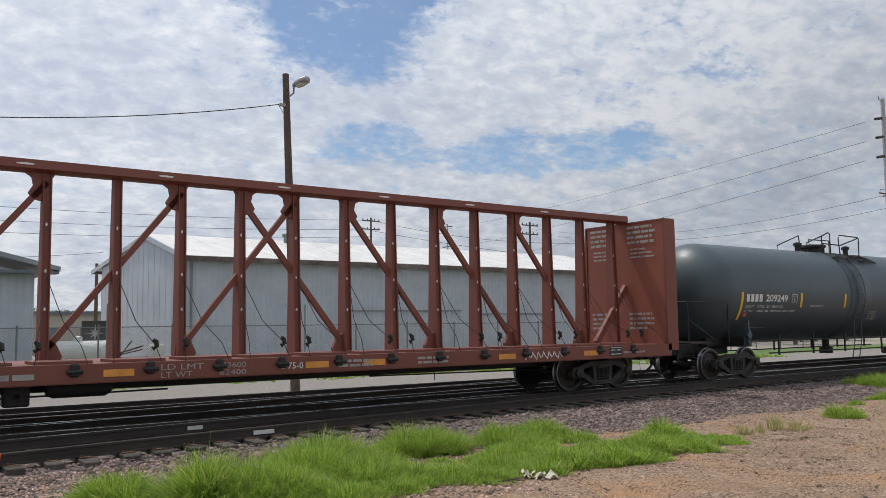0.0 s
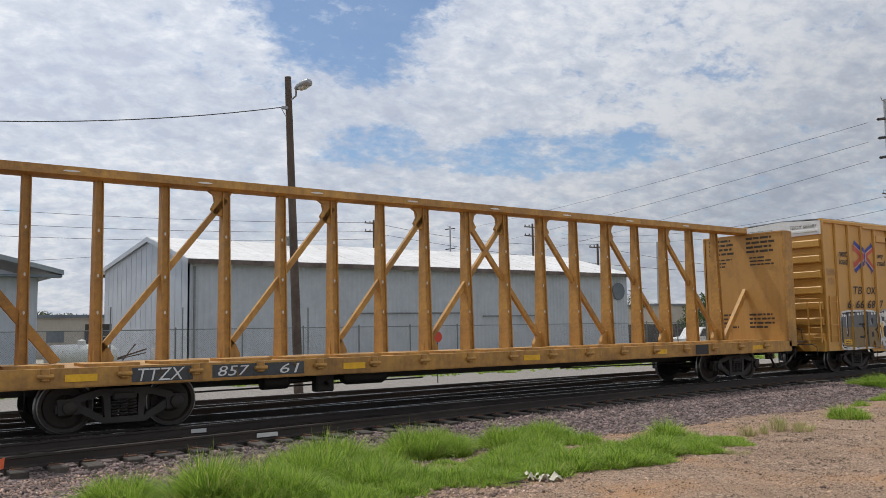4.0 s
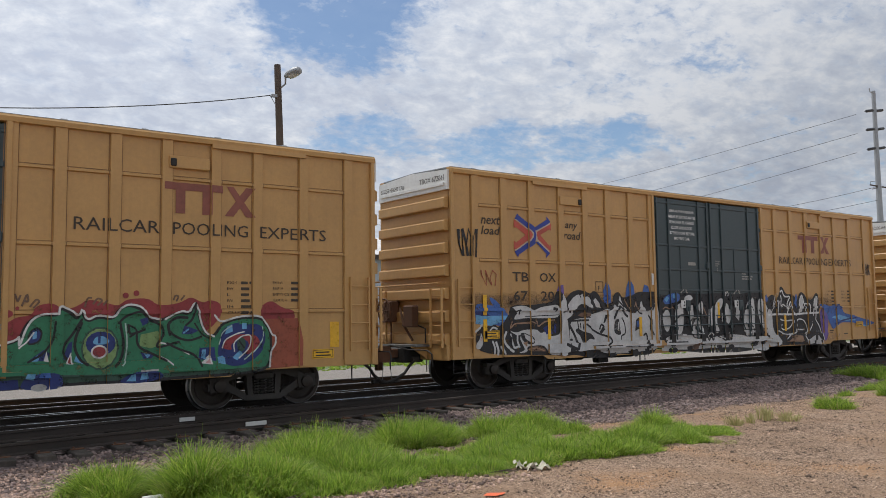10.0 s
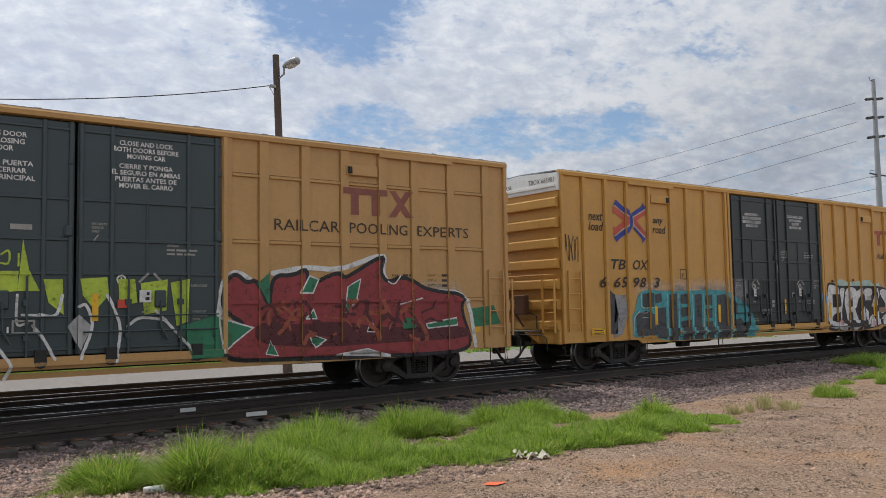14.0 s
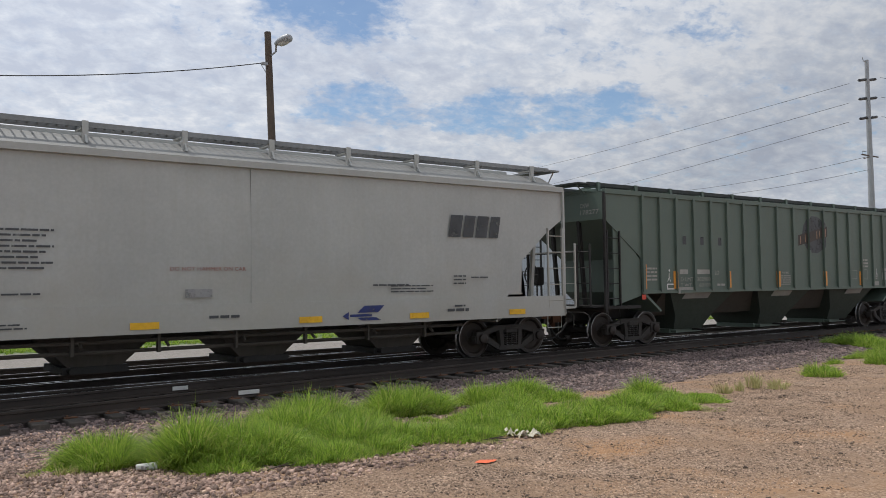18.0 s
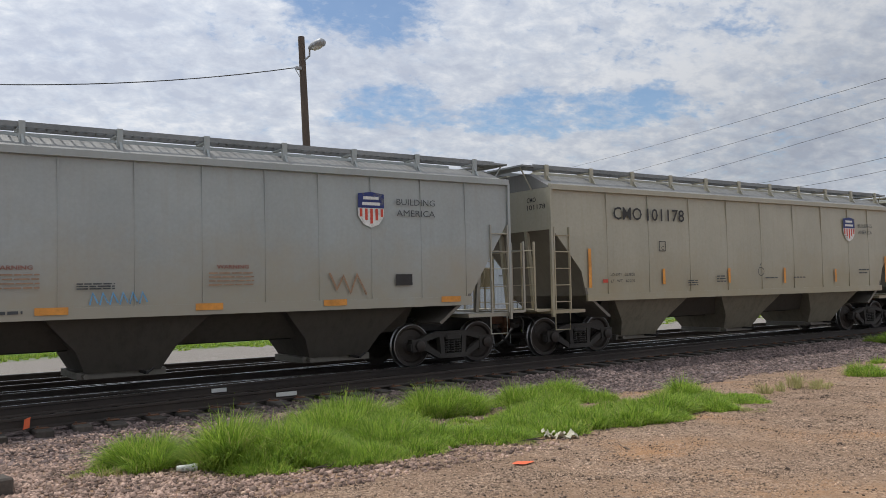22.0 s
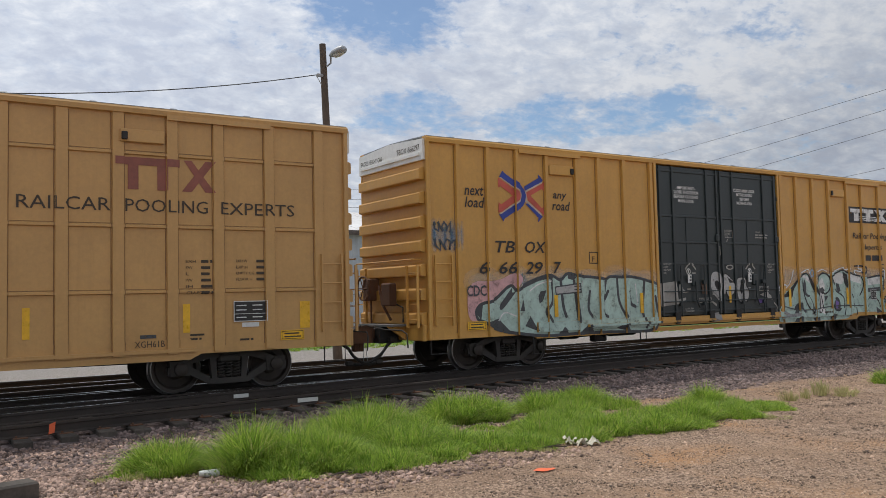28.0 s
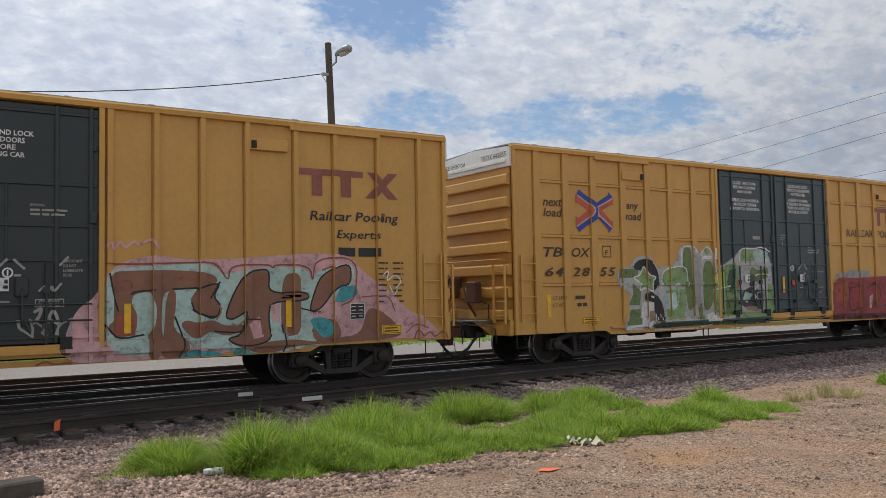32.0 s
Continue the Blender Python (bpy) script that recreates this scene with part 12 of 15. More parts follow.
    daub(c,r,"mist",3,(2.56,1.97),(3.26,1.96),(3.2,1.71),(2.93,1.49),(2.8,1.29),(2.85,1.13),(3.06,1.14),(3.34,1.16),(3.34,0.77),(2.64,0.79),(2.85,0.9),(2.57,1.11),(2.37,1.32),(2.47,1.47),(2.86,1.69))
    daub(c,r,"mint",3.4,(3.02,1.92),(3.23,1.94),(3.15,1.69),(2.91,1.49),(2.86,1.58))
    daub(c,r,"lake",3.4,(2.58,1.92),(2.86,1.9),(2.78,1.74),(2.58,1.79))
    daub(c,r,"mint",3.4,(2.42,1.42),(2.62,1.53),(2.7,1.25),(2.57,1.16))
    daub(c,r,"charcoal",3.2,(2.33,1.86),(2.55,1.75),(2.86,1.78),(2.73,1.58),(2.42,1.42),(2.22,1.43),(2.17,1.65))
    dot(c,r,"purple",3.7,2.26,1.63,0.07,0.08)
    dot(c,r,"purple",3.7,2.57,1.61,0.06,0.06)
    daub(c,r,DIM,3.6,(2.42,1.75),(2.48,1.97),(2.68,1.97),(2.63,1.79))
    line(c,r,WHT,5,0.04,(3.23,1.94),(3.2,1.73),(2.93,1.51),(2.77,1.29),(2.85,1.12),(3.14,1.16))
    daub(c,r,"umber",3.6,(2.85,1.24),(2.99,1.41),(3.2,1.37),(3.14,1.19),(2.93,1.15))
    daub(c,r,"brown",3.3,(2.99,1.41),(3.31,1.8),(3.39,1.91),(3.41,1.34),(3.19,1.32))
    daub(c,r,"mint",3.6,(2.9,0.88),(3.11,1.05),(3.34,1.09),(3.34,0.79),(2.84,0.79))
    daub(c,r,"silver",3,(3.42,1.8),(3.61,2.03),(3.83,2.1),(4.03,1.98),(3.71,1.73),(3.57,1.51),(3.62,1.04),(3.81,0.86),(3.61,0.72),(3.4,0.77),(3.35,1.23))
    daub(c,r,"brown",3.3,(3.41,1.57),(3.55,1.54),(3.56,1.05),(3.4,0.99))
    daub(c,r,"lake",3,(3.89,2.17),(3.98,2.43),(4.09,2.5),(4.26,2.41),(4.44,2.24),(4.29,2.03),(4.16,1.81),(4.05,1.65),(4.07,1.38),(4.2,1.08),(4.34,0.92),(3.92,0.86),(3.73,1.05),(3.65,1.31),(3.71,1.7),(4,1.91))
    daub(c,r,"mist",3.4,(4.03,2.26),(4.09,2.43),(4.37,2.24),(4.25,2.07),(4.05,2.03))
    daub(c,r,"mint",3.4,(3.74,1.63),(4.02,1.82),(4.01,1.44),(3.92,1.21),(3.73,1.26))
    daub(c,r,"mist",3.4,(3.79,1.15),(4.09,1.2),(4.28,0.94),(3.92,0.88))
    line(c,r,BLK,4,0.03,(4.16,2.36),(4.14,1.96))
    daub(c,r,"charcoal",3.8,(4.1,1.77),(4.25,1.91),(4.3,1.67),(4.18,1.58))
    daub(c,r,BLK,3.8,(3.46,2.14),(3.54,2.35),(3.75,2.33),(3.75,2.1))
    dot(c,r,"purple",4,3.64,2.28,0.06,0.06)
    line(c,r,WHT,5,0.035,(3.92,2.26),(4.01,2.44),(4.11,2.5),(4.26,2.41),(4.44,2.24),(4.29,2.03))
    line(c,r,WHT,5,0.035,(3.64,2.03),(3.83,2.1),(4.03,1.98),(3.71,1.73))
    line(c,r,WHT,5,0.035,(3.56,1.57),(3.55,1.08),(3.86,0.86),(3.64,0.73))
    line(c,r,WHT,5,0.035,(4.06,1.2),(4.15,1.06),(4.31,0.94))
    line(c,r,WHT,5,0.035,(5.04,2.27),(4.88,1.85),(4.67,1.59),(4.35,1.48))
    line(c,r,WHT,5,0.035,(4.48,2.19),(4.75,2.24),(5.07,2.27))
    daub(c,r,"mist",3,(4.48,2.19),(5.04,2.25),(4.88,1.85),(4.67,1.6),(4.32,1.48),(4.45,1.85))
    daub(c,r,"mint",3.4,(4.66,2.14),(4.98,2.22),(4.86,1.9),(4.68,1.76))
    line(c,r,DIM,3.7,0.025,(4.63,2.12),(4.59,1.79))
    line(c,r,DIM,3.7,0.025,(4.74,2.14),(4.74,1.83))
    daub(c,r,"charcoal",3.2,(5.04,2.08),(5.18,1.9),(5.11,1.54),(4.9,1.36),(4.73,1.54),(4.91,1.84))
    daub(c,r,"silver",3,(4.18,1.34),(4.38,1.48),(4.67,1.53),(4.9,1.32),(5.19,1.07),(5.34,1),(5.56,1.14),(5.5,1.35),(5.84,1.13),(6.11,0.97),(6.3,0.84),(6.01,0.65),(4.62,0.69),(4.34,0.96))
    daub(c,r,"mint",3.3,(4.24,1.34),(4.44,1.45),(4.67,1.5),(4.84,1.3),(4.64,1.28),(4.35,1.29))
    daub(c,r,"mist",3.4,(5.12,1.74),(5.49,1.63),(5.44,1.46),(5.56,1.26),(5.59,1.13),(5.34,1.02),(5.17,1.29))
    daub(c,r,"lake",3.6,(5.2,1.41),(5.45,1.53),(5.53,1.21),(5.34,1.07))
    daub(c,r,"charcoal",3.5,(4.29,1.17),(4.55,1.24),(4.83,0.94),(4.97,0.72),(4.39,0.72))
    daub(c,r,"purple",3.7,(4.51,1.01),(4.72,1.02),(4.83,0.82),(4.57,0.79))
    line(c,r,WHT,5,0.035,(5.12,1.74),(5.49,1.63),(5.44,1.46),(5.59,1.28),(5.84,1.13),(6.24,0.89))
    line(c,r,WHT,5,0.035,(5.12,1.71),(5.17,1.27),(5.34,1))
    line(c,r,WHT,5,0.03,(4.35,1.31),(4.67,1.53),(4.93,1.3),(5.22,1.05))
    line(c,r,BLK,4,0.03,(5.09,1.66),(5.02,1.18))
    daub(c,r,"brown",3.2,(5.55,1.9),(5.64,1.77),(5.63,1.4),(5.51,1.59))
    daub(c,r,"mint",3.2,(4.77,0.82),(5.98,0.85),(6.27,0.79),(5.82,0.66),(4.77,0.68))
    daub(c,r,WHT,6,(5.13,2.29),(5.2,2.52),(5.41,2.59),(5.63,2.51),(5.7,2.29),(5.6,2.04),(5.52,1.85),(5.44,1.95),(5.38,1.84),(5.31,1.95),(5.23,1.88),(5.16,2.07),edge=BLK,wide=0.035)
    daub(c,r,"tan",6.3,(5.19,2.05),(5.55,2.07),(5.5,1.9),(5.21,1.92))
    dot(c,r,BLK,7,5.27,2.29,0.075,0.115)
    dot(c,r,BLK,7,5.51,2.32,0.075,0.115)
    daub(c,r,BLK,7,(5.31,2.07),(5.39,2.22),(5.46,2.08),(5.39,2.13))
    line(c,r,BLK,7,0.025,(5.17,2.45),(5.41,2.54),(5.69,2.44))
    line(c,r,BLK,7,0.018,(5.28,2.02),(5.27,1.91))
    line(c,r,BLK,7,0.018,(5.35,2.02),(5.35,1.91))
    line(c,r,BLK,7,0.018,(5.43,2.02),(5.43,1.91))
    line(c,r,BLK,7,0.018,(5.5,2.02),(5.5,1.91))
    daub(c,r,"mist",3,(5.94,2.52),(6.09,2.39),(6.28,2.27),(6.52,2.17),(6.46,1.97),(6.52,1.74),(6.84,1.56),(6.94,1.31),(6.89,1.06),(6.71,0.92),(6.37,0.91),(6.02,1.02),(5.76,1.22),(5.6,1.4),(5.62,1.77),(5.8,2.02),(5.87,2.33),edge=WHT,wide=0.035)
    daub(c,r,"lake",3.8,(5.9,2.37),(6.15,2.29),(6.45,2.14),(6.4,1.92),(6.14,1.89),(5.86,1.89))
    daub(c,r,"mint",3.8,(5.63,1.65),(5.98,1.71),(5.96,1.27),(5.78,1.3))
    daub(c,r,"mint",3.8,(6.55,1.64),(6.84,1.5),(6.86,1.12),(6.66,0.98))
    dot(c,r,"mint",4.2,6,2.37,0.05,0.05)
    dot(c,r,"mint",4.2,6.2,2.22,0.05,0.05)
    dot(c,r,"mint",4.2,6.03,2.02,0.05,0.05)
    dot(c,r,"mint",4.2,6.18,2.07,0.05,0.05)
    dot(c,r,"mint",4.2,6.37,2.11,0.05,0.05)
    line(c,r,BLK,3.9,0.02,(5.63,1.71),(5.98,1.63))
    line(c,r,BLK,3.9,0.02,(5.63,1.58),(5.97,1.5))
    line(c,r,BLK,3.9,0.02,(5.63,1.44),(5.97,1.36))
    daub(c,r,"charcoal",4.3,(6.03,1.3),(6.04,1.71),(6.17,1.89),(6.26,1.74),(6.57,1.31),(6.67,1.13),(6.53,0.98),(6.23,1.02),edge=WHT,wide=0.035)
    daub(c,r,"grey",3,(6.99,1.89),(7.17,2.25),(7.34,2.38),(7.55,2.35),(7.68,2.14),(7.74,1.81),(8.18,1.48),(8.53,1.21),(8.76,0.98),(8.51,0.78),(7.97,0.67),(6.29,0.64),(6.71,0.82),(7.03,1.09),(7,1.37),(7.25,1.63))
    daub(c,r,"silver",3.4,(7.05,1.89),(7.24,2.27),(7.44,2.32),(7.61,2.17),(7.5,1.88),(7.21,1.63),(7.08,1.5))
    daub(c,r,"charcoal",3.6,(7.32,1.75),(7.5,1.88),(7.59,1.56),(7.38,1.43))
    daub(c,r,"darkgreen",3.6,(7.2,1.27),(7.48,1.49),(7.97,1.54),(8.32,1.28),(7.99,1.06),(7.3,1.04))
    line(c,r,"mint",5,0.03,(7.21,1.42),(7.66,1.54),(7.94,1.58),(8.18,1.43))
    line(c,r,"mint",4,0.03,(7.05,0.73),(7.81,0.88),(8.52,0.89))
    daub(c,r,"mint",3.7,(6.39,0.66),(6.72,0.82),(7.29,0.85),(7.45,0.69))
    daub(c,r,"mint",3.7,(7.63,0.77),(7.98,0.9),(8.44,0.86),(8.15,0.69))
    line(c,r,"grey",4,0.04,(7.13,0.99),(7.99,1.01),(8.53,1.07))
    daub(c,r,"silver",3.6,(7.47,1.1),(7.78,1.25),(8.1,1.14),(7.81,1.01))
    daub(c,r,"pink",2.6,(7.93,2.27),(8.04,2.42),(8.32,2.4),(8.35,2.12),(7.96,2.09))
    daub(c,r,"grey",2.8,(7.96,2.21),(8.32,2.25),(8.35,2.12),(7.96,2.09))
    daub(c,r,"brown",3,(8.37,1.81),(8.92,1.87),(9,1.33),(8.44,1.27))
    daub(c,r,"brown",1.5,(6.81,1.63),(7.02,1.89),(7.07,1.31),(6.87,1.25))
    daub(c,r,BLK,4,(1.43,2.33),(3.37,2.42),(3.36,2.07),(1.43,2.05))
    daub(c,r,"charcoal",2.4,(0.68,0.89),(0.9,1),(1.13,0.97),(1.29,0.84),(1.02,0.81))
    daub(c,r,"mist",2.6,(0.9,0.83),(1.02,0.89),(1.25,0.84),(1.2,0.8))


def rust_piece(c, r):
    daub(c,r,"pink",1,(11.29,1.06),(11.48,1.53),(11.8,1.76),(11.97,2.16),(12.27,2.33),(12.74,2.44),(13.27,2.35),(14.18,2.38),(15.05,2.45),(15.73,2.5),(16.48,2.46),(16.69,2.18),(17.32,1.76),(17.74,1.37),(18.18,1.2),(18.66,0.74),(17.44,0.82),(15.03,0.75),(12.97,0.66),(12.05,0.66),(11.32,0.66))
    daub(c,r,"mint",2,(11.9,2.16),(12.41,2.23),(13.74,2.31),(13.89,2.09),(14.07,2.13),(14.82,2.24),(15.55,2.22),(15.63,1.94),(15.73,2.15),(16.51,2.35),(16.57,1.93),(16.2,1.72),(15.55,1.46),(15.63,1.28),(16.09,1.07),(16.09,0.79),(15.25,0.7),(15.12,0.66),(14.49,0.66),(13.26,0.86),(12.97,0.72),(12.41,0.71),(11.92,0.83))
    daub(c,r,"umber",3,(11.97,2.14),(12.5,2.17),(13.26,2.17),(13.74,2.11),(13.85,1.97),(13.62,1.86),(12.97,1.82),(12.86,1.73),(12.84,1.19),(12.9,0.88),(12.8,0.66),(12.63,0.66),(12.63,1.01),(12.58,1.39),(12.71,1.67),(12.67,1.81),(12.39,1.77),(12.34,1.62),(12.45,1.43),(12.43,1.09),(12.1,1.03),(11.94,1.22),(12.08,1.35),(12.05,1.54),(12.08,1.68))
    daub(c,r,"umber",3,(12.93,1.8),(13.09,1.84),(13.09,1.52),(13.03,1.18),(13.26,0.98),(13.34,0.8),(13.18,0.66),(12.82,0.66),(12.88,0.99))
    daub(c,r,"umber",3,(13.32,1.74),(13.54,1.88),(13.89,1.95),(13.74,1.71),(13.88,1.55),(13.84,1.35),(13.68,1.34),(13.42,1.44),(13.3,1.56),edge=BLK,wide=0.03)
    daub(c,r,"umber",3,(13.15,1.23),(13.28,1.31),(13.46,1.24),(13.74,1.3),(13.96,1.17),(14.34,1.21),(14.22,1.04),(13.94,1),(13.68,1.1),(13.41,0.93))
    daub(c,r,"umber",3,(13.95,1.33),(14.11,1.75),(14.35,2.13),(14.71,2.2),(14.8,2.13),(14.77,1.74),(15.56,1.77),(15.58,1.6),(14.82,1.59),(14.77,1.32),(14.83,0.91),(14.51,0.8),(14.17,0.82),(13.96,0.95),(14.28,1.01),(14.36,1.44),(14.28,1.38),(14.09,1.28),edge=BLK,wide=0.03)
    daub(c,r,"umber",3,(15.04,2.09),(15.38,2.13),(15.42,1.73),(15.39,0.99),(15.17,0.94),(15.01,1))
    daub(c,r,"umber",3,(15.58,1.39),(15.68,1.72),(15.82,2.05),(16.16,2.24),(16.47,2.29),(16.47,1.89),(16.15,1.85),(15.96,1.59),(15.79,1.42),edge=BLK,wide=0.03)
    daub(c,r,"umber",3,(13.94,0.91),(14.38,0.81),(14.79,0.87),(15.26,0.89),(15.71,0.81),(16.14,0.87),(16.68,0.92),(16.83,1.49),(17.32,1.25),(17.65,0.88),(17.31,0.8),(16.19,0.78),(15.25,0.76),(14.92,0.66),(14.51,0.66))
    daub(c,r,"umber",3,(15.72,1.21),(16.1,1.26),(16.24,0.96),(16.14,0.79),(15.71,0.81),(15.6,0.98))
    daub(c,r,"teal",4,(15.58,1.25),(15.86,1.29),(16.09,1.16),(16.09,0.94),(15.88,0.86),(15.67,1.08))
    daub(c,r,"teal",4,(16.08,1.56),(16.22,1.85),(16.59,1.88),(16.61,1.71),(16.32,1.55))
    daub(c,r,"mint",4,(12.35,1.74),(12.61,1.79),(12.76,1.58),(12.74,1.24),(12.61,1.04),(12.5,1.11),(12.45,1.39))
    daub(c,r,"mint",4,(13.15,1.76),(13.46,1.84),(13.34,1.66),(13.4,1.48),(13.17,1.52))
    daub(c,r,"teal",4,(13.09,0.66),(13.36,0.78),(13.76,0.74),(13.96,0.66),(13.66,0.66))
    daub(c,r,"teal",4,(14.09,0.66),(14.17,0.79),(14.51,0.66))
    daub(c,r,"pink",4,(14.38,1.19),(14.6,1.33),(14.66,0.96),(14.47,0.92))
    daub(c,r,"pink",4,(14.82,1.53),(14.99,1.55),(14.99,1.19),(14.84,1.26))
    daub(c,r,"rustred",4,(12.1,1.45),(12.41,1.39),(12.41,1.07),(12.1,1.07))
    line(c,r,BLK,5,0.03,(11.99,2.12),(12.05,1.78),(12.14,1.48))
    line(c,r,BLK,5,0.03,(11.91,1.28),(12.12,1.01),(12.56,1.08))
    line(c,r,BLK,5,0.03,(12.34,1.76),(12.41,1.81),(12.74,1.83))
    line(c,r,BLK,5,0.03,(13.03,1.84),(13.48,1.86))
    line(c,r,BLK,5,0.03,(13.87,1.97),(13.7,1.67))
    line(c,r,BLK,5,0.03,(13.36,1.61),(13.42,1.43),(13.78,1.29),(13.9,1.5))
    line(c,r,BLK,5,0.03,(13.76,1.09),(14.3,1.03),(14.36,1.34))
    line(c,r,BLK,5,0.03,(14.34,1.28),(14.62,1.27))
    line(c,r,BLK,5,0.03,(13.07,1.37),(13.26,0.88),(13.14,0.66))
    line(c,r,BLK,5,0.025,(15.4,1.46),(15.72,1.38))
    line(c,r,BLK,5,0.03,(15.03,1.16),(15.12,0.77),(15.05,0.66))
    line(c,r,"maroon",5,0.028,(11.9,2.28),(12.41,2.27),(13.46,2.31),(13.82,2.3),(14.02,1.95),(14.05,2.26),(14.8,2.28),(14.87,2.2),(14.91,2.28),(15.61,2.26),(15.66,1.92),(15.71,2.4),(16.62,2.42),(16.56,1.6),(16.27,1.5))
    line(c,r,"maroon",5,0.02,(11.8,1.55),(11.87,1.69),(11.96,1.64))
    line(c,r,"maroon",5,0.02,(16.71,1.65),(17.32,1.68),(17.45,1.34))
    line(c,r,"maroon",5,0.022,(17.7,0.9),(17.91,1.09),(18.24,0.99))
    line(c,r,"rustred",5,0.03,(12.12,1.97),(12.32,2.01),(12.37,1.85),(12.17,1.89))
    line(c,r,"rustred",5,0.03,(13.13,2),(13.26,2.08),(13.36,1.98),(13.46,2.06),(13.56,2))
    line(c,r,"rustred",5,0.03,(12.17,1.26),(12.37,1.3),(12.39,1.13))
    line(c,r,"rustred",5,0.03,(14.55,1.97),(14.71,2.03),(14.71,1.89))
    line(c,r,"rustred",5,0.03,(15.85,2.17),(16.11,2.26),(16.08,2.13),(15.87,1.94))
    line(c,r,"rustred",5,0.03,(13.31,1.17),(13.48,1.12),(13.68,1.21))
    line(c,r,"tan",5,0.03,(13.86,1.55),(13.9,1.43),(13.8,1.29))
    line(c,r,"tan",5,0.03,(14.09,1.22),(14.17,1.16),(14.32,1.26))
    line(c,r,DIM,5,0.03,(15.12,1.16),(15.12,0.9))
    line(c,r,"pink",2,0.04,(11.91,2.53),(12.03,2.67),(12.05,2.48),(12.18,2.68),(12.24,2.53),(12.41,2.68),(12.45,2.58),(12.69,2.73),(12.78,2.54))
    line(c,r,DIM,4,0.035,(10.93,1.84),(11.02,1.93),(11.03,1.79),(11.12,1.93),(11.13,1.81),(11.25,1.95))
    line(c,r,DIM,4,0.05,(10.87,1.51),(10.97,1.57),(10.94,1.44),(10.86,1.33))
    line(c,r,DIM,4,0.05,(11.04,1.3),(11.13,1.57),(11.24,1.29))
    line(c,r,DIM,4,0.04,(11.23,2.25),(11.35,2.38))
    line(c,r,WHT,5,0.025,(17.15,2.06),(17.33,2.18),(17.25,1.93),(17.46,2.1),(17.62,1.95),(17.48,1.81))
    line(c,r,WHT,5,0.025,(17.33,1.87),(17.43,1.64),(17.51,1.79))
    line(c,r,"rustred",5,0.03,(17.89,0.77),(17.97,0.98),(18.1,0.79),(18.27,0.93),(18.38,0.78),(18.6,0.93),(18.66,0.76))
    line(c,r,"rustred",4,0.03,(10.88,0.66),(11.02,0.72),(11.16,0.66),(11.34,0.68),(11.42,0.66))


